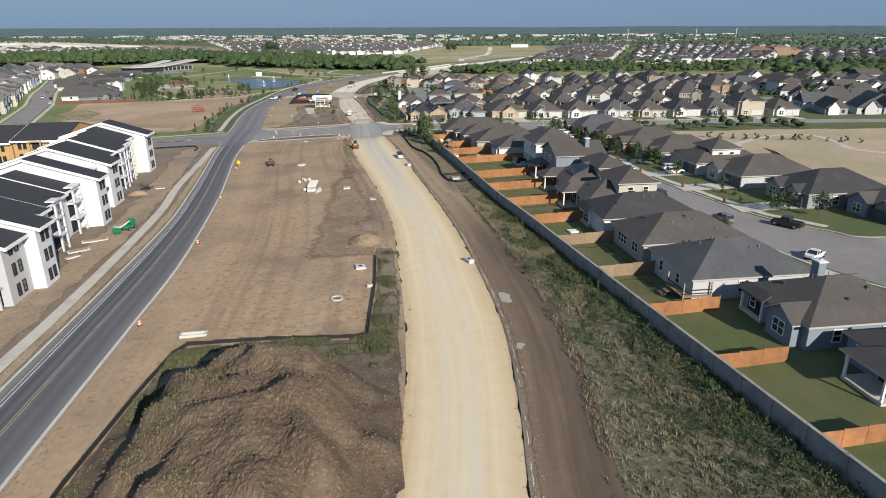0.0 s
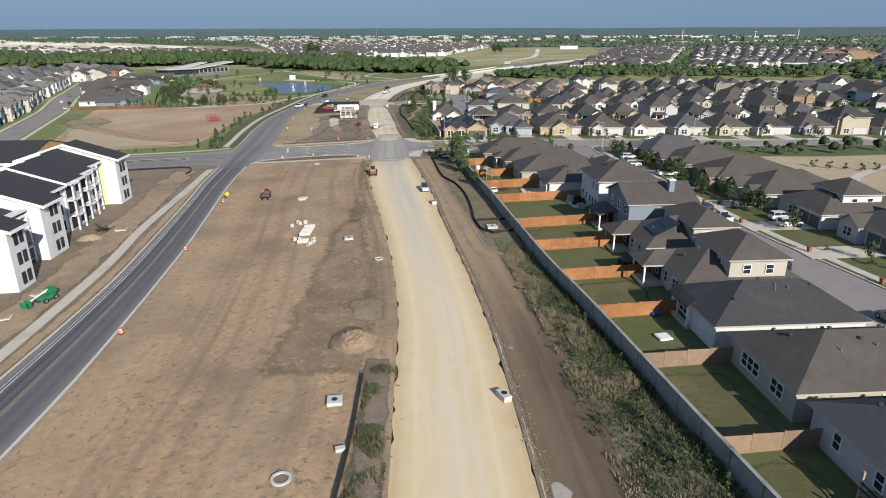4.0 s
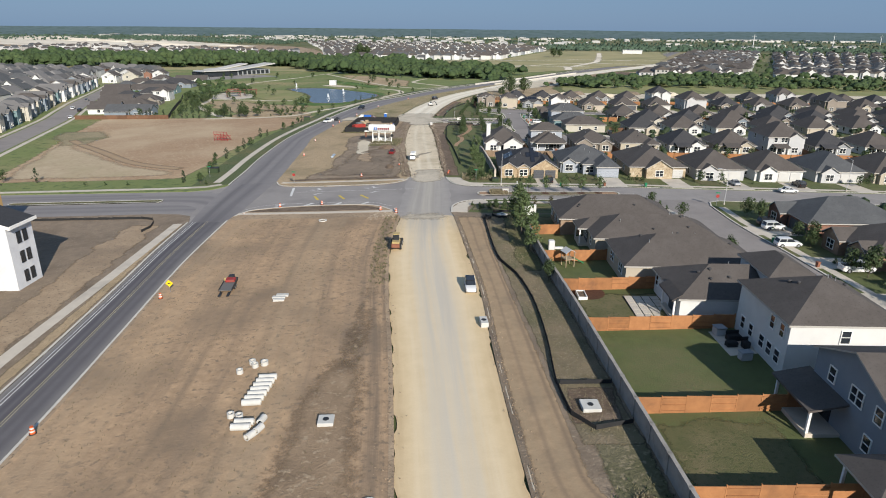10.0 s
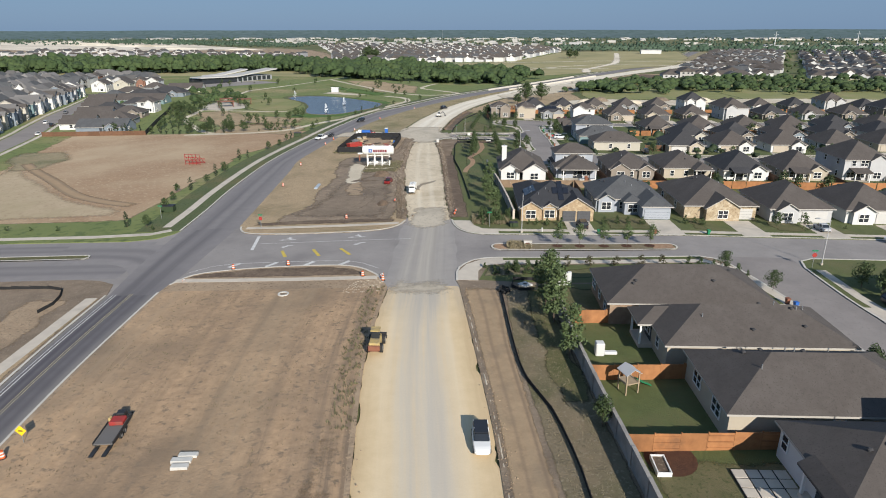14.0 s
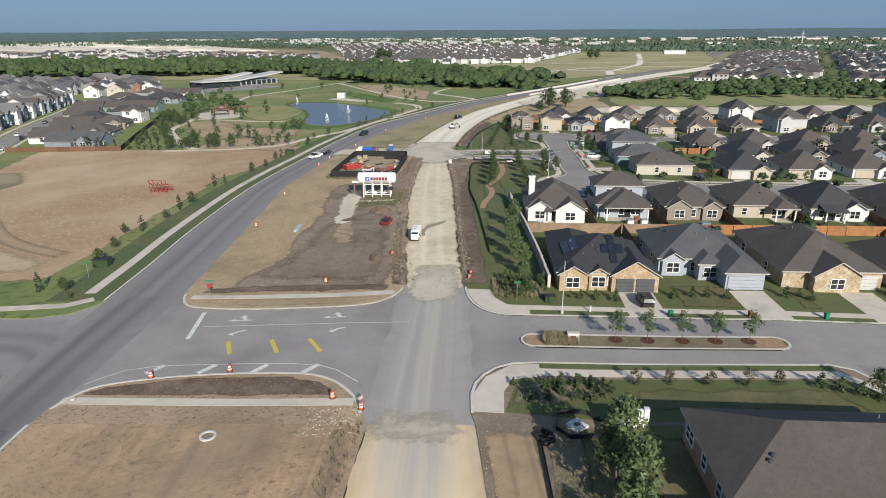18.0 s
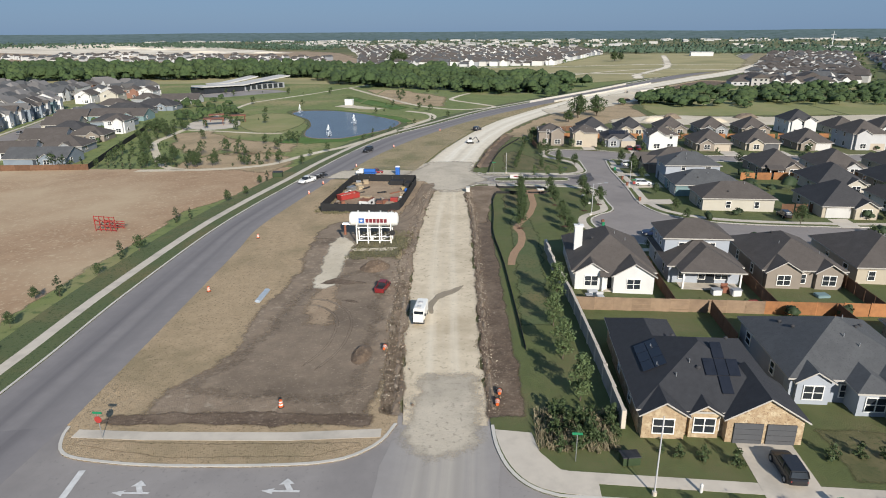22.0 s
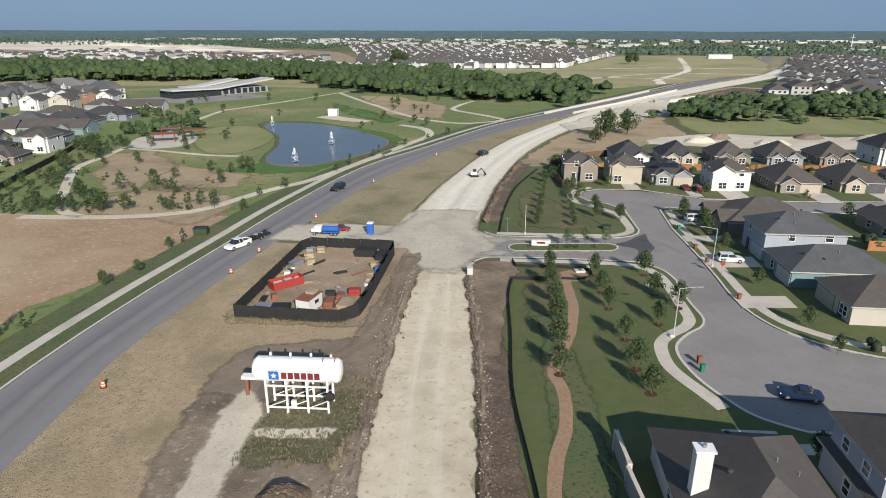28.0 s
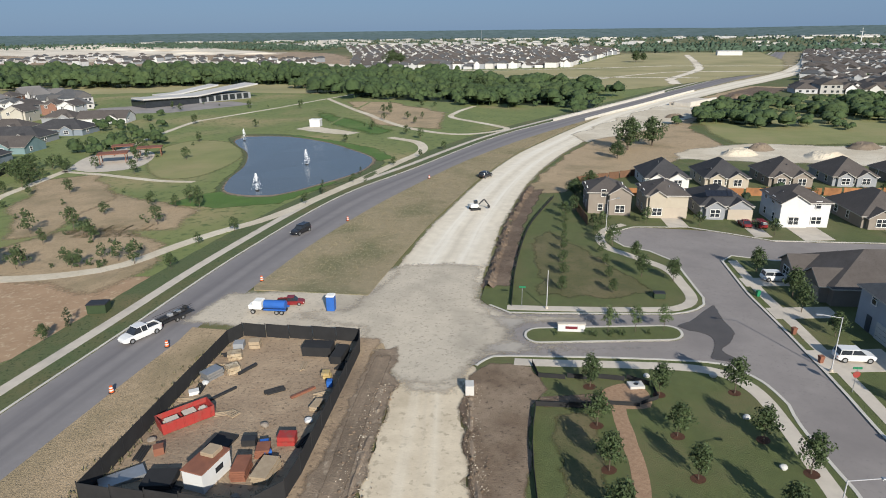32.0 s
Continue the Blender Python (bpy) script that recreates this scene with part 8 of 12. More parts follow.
def wedge_pt(rnd):
    y = rnd.uniform(364, 520)
    a, b = edge_x(LR_R_N, y), edge_x(CH_L_F, y)
    return rnd.uniform(a + 0.5, b - 0.5), y, 1.0


def tank_pt(rnd):
    return rnd.uniform(-26.6, -16.5), rnd.uniform(287.5, 303), 1.0


def edge_pt(rnd):
    y = rnd.uniform(172, 207)
    return CL(y) - rnd.uniform(0.4, 2.8), y, 0.8


tufts("tall_weeds", weed_pt, 15000, 0.42, M["blade"], "tall green weeds along the wall", 1, 5, 0.024)
tufts("tall_straw", straw_pt, 22000, 0.55, M["straw"], "tall straw-coloured grass along the wall", 2, 5, 0.022)
tufts("dark_weeds", weed_pt, 4200, 0.4, M["leaf_dark"], "dark green weeds along the wall", 12, 6, 0.035)
tufts("lush_weeds", weed_pt, 6500, 0.42, M["blade_green"], "lush green weeds along the wall", 13, 5, 0.03)
tufts("field_stubble", field_pt, 6500, 0.14, M["mown"], "thin dry stubble on the graded soil", 3, 4, 0.02)
tufts("verge_grass", verge_pt, 2600, 0.14, M["straw"], "mown dry grass along the wall", 4, 5, 0.016)
tufts("heap_weeds", heap_pt, 8000, 0.5, M["blade"], "green weeds round the soil heap", 5)
tufts("heap_weeds", heap_pt, 4500, 0.55, M["blade_green"], "lush green weeds along the silt fence", 55, 5, 0.045)
tufts("mound_weeds", mound_pt, 7000, 0.38, M["blade"], "patches of green weeds on the soil mound", 25)
tufts("strip_grass", wedge_pt, 9000, 0.16, M["straw"], "straw-coloured grass between the roads", 6, 4, 0.025)
tufts("tank_weeds", tank_pt, 700, 0.32, M["blade"], "green weeds under the tank", 7)
tufts("edge_weeds", edge_pt, 280, 0.4, M["blade"], "weeds at the roadbed's edge", 8)


# bushes growing in the weed strip near the wall
bm = bmesh.new()
rb = random.Random(21)
for k in range(2600):
    y = rb.uniform(22, 118) if k % 3 else rb.uniform(22, 82)
    x = wall_x(y) - abs(rb.gauss(0.0, 5.0)) - 0.3
    if x < CR(y) + 5.6 or noise.noise((x * 0.3, y * 0.16, 25)) < -0.1:
        continue
    s = rb.uniform(0.2, 0.7) * (1.15 - y / 260)
    leaves(bm, (x, y, gz(x) + 0.13 + s * 0.6), s, 30, 0.085, rb, 0.9, rb.choice((0, 0, 1, 2)))
tagged(part("wild_bushes", bm, [M["leaf"], M["leaf_dark"], M["leaf_light"]]), "tangled wild bushes along the wall", "bushes", kind="stuff")


def wood(name, region, n, h0, h1, seed, label, per=34, leaf=0.9, material="woods"):
    """A belt of far trees: clumps of leaf blades on thin trunks, one mesh."""
    rnd = random.Random(seed)
    V, F = [], []
    for _ in range(n):
        x, y = region(rnd)
        x, y = x + rnd.gauss(0, h1 * 0.5), y + rnd.gauss(0, h1 * 0.5)
        h = h0 * 0.55 + (h1 - h0 * 0.55) * (0.6 * rnd.random() ** 1.6 + 0.4 * min(1, max(0, 0.5 + 0.9 * noise.noise((x * 0.02, y * 0.02, seed)))))
        r = h * rnd.uniform(0.45, 0.8)
        z = gz(x)
        i = len(V)
        w = h * 0.02
        V += [(x - w, y, z), (x + w, y, z), (x, y, z + h * 0.7)]
        F.append((i, i + 1, i + 2))
        lobes = [(Vector((rnd.uniform(-0.5, 0.5) * r, rnd.uniform(-0.5, 0.5) * r, h * rnd.uniform(0.35, 0.7))), rnd.uniform(0.42, 0.62) * r) for _ in range(3 if per > 30 else 1)]
        if per <= 30:
            lobes = [(Vector((0, 0, h * 0.5)), r * 0.8)]
        rings = ((-0.35, 7), (0.3, 7), (0.85, 7)) if per > 30 else ((-0.3, 5), (0.55, 5))
        for c, q in lobes:
            # a lumpy shell, open below
            i, o, m, n = len(V), Vector((x, y, z)) + c, rings[0][1], len(rings)
            for k, (e, _) in enumerate(rings):
                for a in range(m):
                    t = 6.283 * (a + 0.5 * k) / m
                    g = q * rnd.uniform(0.76, 1.14)
                    V.append((o.x + g * math.cos(t) * math.cos(e), o.y + g * math.sin(t) * math.cos(e), o.z + g * 0.9 * math.sin(e)))
            V.append((o.x, o.y, o.z + q * rnd.uniform(0.85, 1.05)))
            for a in range(m):
                b = (a + 1) % m
                for k in range(n - 1):
                    F.append((i + k * m + a, i + k * m + b, i + (k + 1) * m + b, i + (k + 1) * m + a))
                F.append((i + (n - 1) * m + a, i + (n - 1) * m + b, i + n * m))
        for _ in range(per // 3):
            c, q = rnd.choice(lobes)
            d = Vector((rnd.gauss(0, 1), rnd.gauss(0, 1), rnd.gauss(0.35, 1))).normalized()
            p = Vector((x, y, z)) + c + Vector((d.x * q, d.y * q, d.z * q * 0.9)) * rnd.uniform(0.95, 1.12)
            nn = (d + Vector((rnd.uniform(-0.35, 0.35), rnd.uniform(-0.35, 0.35), rnd.uniform(-0.1, 0.4)))).normalized()
            u = nn.orthogonal().normalized()
            v = nn.cross(u)
            s = leaf * 0.7 * rnd.uniform(0.6, 1.3)
            i = len(V)
            V += [tuple(p + u * s), tuple(p + v * s * 0.8), tuple(p - u * s), tuple(p - v * s * 0.8)]
            F.append((i, i + 1, i + 2, i + 3))
    me = bpy.data.meshes.new(name)
    me.from_pydata(V, [], F)
    me.materials.append(M[material])
    me.polygons.foreach_set("use_smooth", [True] * len(me.polygons))
    return tagged(new(name, me), label, "woods", kind="stuff")


def quad(a, b, c, d):
    def f(rnd):
        u, v = rnd.random(), rnd.random()
        return tuple((a[k] * (1 - u) + b[k] * u) * (1 - v) + (d[k] * (1 - u) + c[k] * u) * v for k in (0, 1))
    return f


# Dark leaf-green sheets paint the shade beneath the crowns onto the ground.
FLOOR_SHADE = M["leaf_dark"]
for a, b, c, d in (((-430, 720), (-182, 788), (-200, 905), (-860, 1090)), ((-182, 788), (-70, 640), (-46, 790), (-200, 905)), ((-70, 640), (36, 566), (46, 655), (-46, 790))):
    patch("woodland_floor", [a, b, c, d], FLOOR_SHADE, 0.16, rough=3, freq=0.05, label="dark green sheet painted as the shade under the woods", category="woods")
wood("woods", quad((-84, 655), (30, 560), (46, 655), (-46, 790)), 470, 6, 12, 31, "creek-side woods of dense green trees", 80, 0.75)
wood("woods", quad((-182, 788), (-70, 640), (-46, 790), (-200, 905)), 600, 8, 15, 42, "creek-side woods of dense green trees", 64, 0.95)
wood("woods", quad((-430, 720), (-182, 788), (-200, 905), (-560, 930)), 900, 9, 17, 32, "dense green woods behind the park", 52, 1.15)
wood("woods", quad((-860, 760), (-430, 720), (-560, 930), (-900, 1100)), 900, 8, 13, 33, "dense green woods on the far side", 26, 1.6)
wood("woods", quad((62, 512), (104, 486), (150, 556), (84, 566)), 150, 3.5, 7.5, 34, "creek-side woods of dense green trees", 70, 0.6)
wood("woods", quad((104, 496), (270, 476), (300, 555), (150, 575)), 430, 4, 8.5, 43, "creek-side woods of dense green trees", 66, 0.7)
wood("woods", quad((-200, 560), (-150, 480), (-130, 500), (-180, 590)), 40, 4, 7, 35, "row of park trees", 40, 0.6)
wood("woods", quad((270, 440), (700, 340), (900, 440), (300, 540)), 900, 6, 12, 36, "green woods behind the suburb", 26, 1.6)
# These far belts take the leaf colour that has haze painted in.
wood("woods", quad((-3000, 2000), (3200, 1700), (3600, 3500), (-3600, 3600)), 4200, 5, 9, 37, "far woods towards the horizon", 10, 4.5, "woods_hazed")
wood("woods", quad((170, 1190), (900, 1000), (1500, 1700), (220, 1900)), 1500, 6, 11, 38, "far belts of green trees", 14, 2.6, "woods_hazed")
wood("woods", quad((-2600, 1700), (-1500, 1700), (-1400, 2700), (-2600, 2700)), 700, 7, 11, 39, "far belts of green trees", 12, 3.6, "woods_hazed")
wood("woods", quad((-1300, 2300), (-420, 1650), (-400, 1950), (-1300, 2700)), 900, 6, 10, 44, "far belts of green trees", 12, 3.2, "woods_hazed")
wood("woods", quad((620, 820), (1300, 600), (1700, 1000), (700, 1150)), 700, 6, 11, 40, "belt of green trees", 18, 2.0, "woods_hazed")
wood("woods", quad((150, 605), (620, 480), (700, 800), (400, 1080)), 620, 3, 6.5, 45, "garden trees of the far suburb", 14, 1.3)
wood("woods", quad((-160, 960), (60, 880), (160, 1200), (-300, 1500)), 200, 3, 6, 46, "garden trees of the far suburb", 20, 1.0)
wood("woods", quad((-215, 380), (-400, 350), (-470, 640), (-262, 560)), 190, 2.5, 5, 47, "garden trees of the western suburb", 24, 0.55)
wood("woods", quad((-150, 392), (-176, 404), (-206, 500), (-178, 500)), 46, 2.5, 4.5, 48, "garden trees of the western suburb", 30, 0.45)
wood("woods", quad((150, 300), (330, 250), (330, 420), (190, 420)), 120, 4, 7, 41, "garden trees of the far suburb", 30, 0.6)
for x, y, s in ((-128, 985, 2.2), (-118, 978, 1.8), (118, 905, 1.5), (-20, 640, 1.4), (126, 912, 1.2)):
    tree("big_oak", x, y, s, x, group="lone big trees of the far fields")

# ---- north-west: field, park, pond ----
patch("field", [(-70, 246), (-68.5, 262), (-70, 285), (-69, 300), (-70.5, 320), (-65.5, 331), (-62.5, 346), (-58.5, 360), (-57, 369), (-71, 369), (-90, 371), (-106, 370.5), (-130, 374), (-157, 369), (-147, 330), (-133, 284), (-122, 246)], M["field"], 0.14, rough=0.8, label="broad bare brown field", category="field")
patch("field_lawn", [(-151, 330), (-131, 304), (-113, 287), (-96, 270), (-84, 262), (-73, 256), (-72, 248), (-121, 248), (-133, 284), (-146, 326)], M["field_pale"], 0.1445, rough=1.5, freq=0.08, soft=5.0, label="pale beige part of the field", category="field")
patch("field_lawn", [(-156, 334), (-138, 338), (-126, 322), (-126, 303), (-136, 300), (-149, 316)], M["straw_green"], 0.1455, rough=2.0, freq=0.1, soft=6.0, label="greenish grass at the field's edge", category="field")
ln = smooth([(-140, 316), (-128, 303.4), (-113.4, 289), (-97, 272), (-85.3, 263.8), (-72.6, 258)], 3)
roadway("field_track", offset(ln, 2.4), offset(ln, -2.4), M["field_tracks"], 0.148, n=8, rough=0.8, soft=1.6, label="darker track across the field", category="wheel track")
patch("verge", offset(LR_L_N, 0.35) + offset(LR_L_N, 9.2)[::-1], M["verge"], 0.1435, rough=0.15, label="green verge along the curving road", category="grass")
patch("brown_meadow", [(-64, 358), (-80, 364), (-100, 369), (-104, 380), (-98, 396), (-82, 398), (-66, 386), (-60, 372)], M["dry"], 0.143, rough=2.0, freq=0.1, label="dry brown meadow", category="meadow", soft=5.0)
patch("brown_meadow", [(-68, 392), (-85, 390), (-104, 402), (-122, 420), (-108, 432), (-88, 420), (-72, 412)], M["dry"], 0.143, rough=2.5, freq=0.1, label="dry brown meadow", category="meadow", soft=5.0)
patch("brown_meadow", [(-100, 645), (-66, 630), (-30, 572), (-27, 514), (-60, 536), (-78, 590)], M["dry"], 0.143, rough=3.0, freq=0.06, label="reddish-brown meadow", category="meadow", soft=6.0)
patch("round_lawn", smooth([(-123, 472), (-131, 500), (-122, 514), (-99, 500), (-87, 472), (-88, 445), (-100, 441), (-113, 455), (-123, 472)], 3)[:-1], M["park_light"], 0.15, soft=4.0, label="round mown lawn by the pond", category="lawn")
POND = smooth([(-105, 517), (-92, 515), (-80, 508), (-66, 494), (-52, 476), (-44, 462), (-44, 446), (-51, 432), (-60, 421), (-73, 425), (-79, 440), (-82, 458), (-90, 480), (-100, 496), (-106, 508), (-105, 517)], 2)[:-1]
ctrp = (-70, 462)
patch("pond_margin", [(ctrp[0] + (x - ctrp[0]) * 1.16, ctrp[1] + (y - ctrp[1]) * 1.14) for x, y in POND], M["verge"], 0.152, rough=0.9, label="lush green margin of the pond", category="reeds")
patch("reed_band", [(-101, 519), (-83, 516), (-64, 499), (-46, 481), (-37, 464), (-41, 458), (-50, 470), (-66, 488), (-84, 504), (-98, 512)], M["lush"], 0.156, rough=1.0, label="bright green reeds on the pond's bank", category="reeds")
patch("reed_band", [(-84, 414), (-81, 424), (-70, 428), (-58, 425), (-50, 436), (-46, 434), (-55, 412), (-69, 409)], M["lush"], 0.156, rough=1.2, label="bright green reeds on the pond's bank", category="reeds")
patch("green_meadow", [(-114, 628), (-75, 569), (-44, 520), (-52, 503), (-78, 538), (-94, 567)], M["lush"], 0.145, rough=3.0, freq=0.06, soft=8.0, label="lush green meadow slope", category="meadow")
patch("brown_meadow", [(-139, 445), (-124, 455), (-99, 424), (-94, 391), (-103, 386), (-121, 409)], M["dry"], 0.1445, rough=3.0, freq=0.08, soft=5.0, label="dry brown meadow", category="meadow")
patch("pond_shore", [(ctrp[0] + (x - ctrp[0]) * 1.05, ctrp[1] + (y - ctrp[1]) * 1.045) for x, y in POND], M["soil_grey"], 0.158, rough=0.5, label="brown muddy shore", category="shore")
patch("water", POND, M["water"], 0.165, label="dark still pond water", category="pond")
for x, y in ((-65.5, 425.5), (-62.8, 457), (-102, 507)):
    f = thing("fountain", place(x, y, 0, 0.165), "white fountain jet rising from the pond", "fountain", "pond fountains")
    part("float", tubes(((0, 0, -0.1), (0, 0, 0.2), 0.5), n=10), M["black"], f)
    bm = bmesh.new()
    rf = random.Random(int(-x))
    for _ in range(300):
        k = rf.random() ** 0.7
        a, rr = rf.uniform(0, 6.28), (1 - k) ** 0.8 * 1.5 * rf.random() + 0.05
        z, s = 0.2 + k * 4.2, rf.uniform(0.03, 0.08)
        p = Vector((rr * math.cos(a), rr * math.sin(a), z))
        bm.faces.new([bm.verts.new(p + q) for q in (Vector((-s, 0, 0)), Vector((0, s * 0.5, s * 2.2)), Vector((s, 0, 0)))])
    part("spray", bm, M["foam"], f)
PW = "park paths"
for line, w in (
    ([(-110, 368.5), (-96, 367.6), (-84, 367.8), (-75, 370), (-69, 374), (-64.4, 384), (-60, 392), (-53, 402), (-44.8, 425), (-35.7, 455), (-30.7, 474), (-34.9, 491), (-46, 503)], 3.0),
    ([(-95, 368), (-105, 375), (-120, 398), (-133, 421), (-136, 438), (-139, 460), (-143, 494)], 2.6),
    ([(-143, 494), (-150, 560), (-146, 578), (-128, 625), (-113, 664), (-95, 700)], 2.6),
    ([(-113, 664), (-104, 645), (-74, 584), (-48, 534), (-23, 505), (-5, 511), (-7, 521), (-27, 551), (-27, 570), (-20, 592)], 2.6),
    ([(-139, 456), (-125, 452), (-112, 446), (-98, 440), (-88, 438)], 2.0),
):
    walkway(smooth(line, 3), w, 0.156, "chalk_white", "park_path", "pale winding park path")
patch("plaza", smooth([(-140, 460), (-146, 478), (-143, 494), (-130, 490), (-121, 476), (-118, 460), (-128, 455), (-140, 460)], 3)[:-1], M["concrete"], 0.158, label="pale paved plaza with shelters", category="plaza")
for x, y, w, d in ((-131, 470, 9, 6), (-124, 480, 8, 5), (-136, 484, 7, 5)):
    p = thing("pavilion", place(x, y, 25, 0.16), "rust-coloured steel shade pavilion", "pavilion", "plaza pavilions")
    part("canopy", boxes((-w / 2, w / 2, -d / 2, d / 2, 3.0, 3.25)), M["rust"], p)
    for sx in (-1, 1):
        for sy in (-1, 1):
            part("post", boxes((sx * w * 0.42 - 0.12, sx * w * 0.42 + 0.12, sy * d * 0.42 - 0.12, sy * d * 0.42 + 0.12, -0.5, 3.0)), M["rust"], p)
k = thing("pump_house", place(-84, 540, 0, 0.13), "small white pump house by the pond", "shed")
part("wall", boxes((-2.2, 2.2, -1.8, 1.8, -0.3, 2.8)), M["white"], k)
part("roof", bevelled(boxes((-2.4, 2.4, -2.0, 2.0, 2.8, 3.05)), 0.05), M["trim"], k)
patch("spillway", [(-92, 534), (-76, 520), (-64, 512), (-60, 518), (-74, 530), (-86, 544)], M["chalk_white"], 0.156, rough=0.8, label="pale stone spillway by the pond", category="spillway")
b = thing("community_building", place(-190, 655, 55, 0.13), "low modern building with dark glass and tilted pale roofs", "building")
part("glass_hall", boxes((-38, -6, -9, 9, -1, 3.9)), M["pane"], b)
part("stone_hall", boxes((-6, 30, -8, 9, -1, 3.9)), M["grey"], b)
for k in range(7):
    part("window", boxes((-4 + 4.8 * k, -0.6 + 4.8 * k, -8.12, -7.9, 0.4, 3.6)), M["pane"], b)


def wing(pts, y0, y1):
    bm = bmesh.new()
    lo = [[bm.verts.new((x, yy, z)) for x, z in pts] for yy in (y0, y1)]
    hi = [[bm.verts.new((x, yy, z + 0.8)) for x, z in pts] for yy in (y0, y1)]
    for i in range(len(pts) - 1):
        bm.faces.new((hi[0][i], hi[0][i + 1], hi[1][i + 1], hi[1][i]))
        bm.faces.new((lo[1][i], lo[1][i + 1], lo[0][i + 1], lo[0][i]))
        bm.faces.new((lo[0][i], lo[0][i + 1], hi[0][i + 1], hi[0][i]))
        bm.faces.new((hi[1][i], hi[1][i + 1], lo[1][i + 1], lo[1][i]))
    for i in (0, -1):
        bm.faces.new((lo[0][i], hi[0][i], hi[1][i], lo[1][i]))
    bmesh.ops.recalc_face_normals(bm, faces=bm.faces[:])
    return bm


part("roof", wing(((-40, 4.6), (-8, 4.0), (34, 8.2)), -11, 4), M["far_white"], b, "long tilted pale roof slab")
part("roof", wing(((-22, 4.4), (-10, 4.6), (16, 8.0)), 5, 16), M["far_white"], b, "shorter tilted pale roof slab behind")
patch("car_park", [(-226, 590), (-180, 600), (-150, 640), (-170, 655), (-205, 640), (-232, 620)], M["asphalt_old"], 0.15, label="grey car park of the building", category="car park")

# street and houses of the western suburb
W_ST = smooth([(-139, 243), (-157, 304), (-175, 364), (-187, 395), (-202, 434), (-214, 471), (-231, 520), (-240, 545)], 4)
ribbon("road", W_ST, 9.6, M["street"], 0.15, label="grey street of the western suburb", category="road")
for d in (6.6, -6.6):
    walkway(offset(W_ST, d), 1.6, 0.155)
WS = "houses of the western suburb"
rw2 = random.Random(77)
cum = [0.0]
for p, q in zip(W_ST, W_ST[1:]):
    cum.append(cum[-1] + math.dist(p, q))
along = lambda line, q: (float(np.interp(q, cum, [p[0] for p in line])), float(np.interp(q, cum, [p[1] for p in line])))
for i in range(22):
    # narrow two-storey fronts standing close along the street
    q = 62 + 11.4 * i
    x, y = along(offset(W_ST, 17.5 + rw2.uniform(-0.8, 0.8)), q)
    x2, y2 = along(W_ST, q + 4)
    x1, y1 = along(W_ST, q)
    ang = math.degrees(math.atan2(y2 - y1, x2 - x1)) - 90
    wl = rw2.choice(("white", "lightgrey", "white", "blue", "white", "cream", "grey", "teal"))
    # far_roof, called pale grey in the label, paints distance haze into these roofs.
    rf = rw2.choice(("far_roof", "far_roof", "roof_grey", "roof_brown"))
    house(x, y, "E", 8.6, 12.5, f"narrow {words[wl]} two-storey house with a {rw[rf]} roof", st=2, wall=wl, roof=rf, turn=ang, wall_h=2.9, pitch=0.55, gables=((rw2.choice((-1.6, 1.6)), 4.2, "f", 1.2),), style=rw2.choice(("gable", "gable", "hip")), ridge=rw2.choice(("y", "y", "x")), detail=1, wins=[("f", 0.3, 1.5, 1.4), ("f", 0.32, 4.5, 1.4), ("l", 0.3, 1.5, 0.9), ("l", 0.35, 4.5, 0.9), ("l", 0.7, 4.5, 0.9)], group=WS)
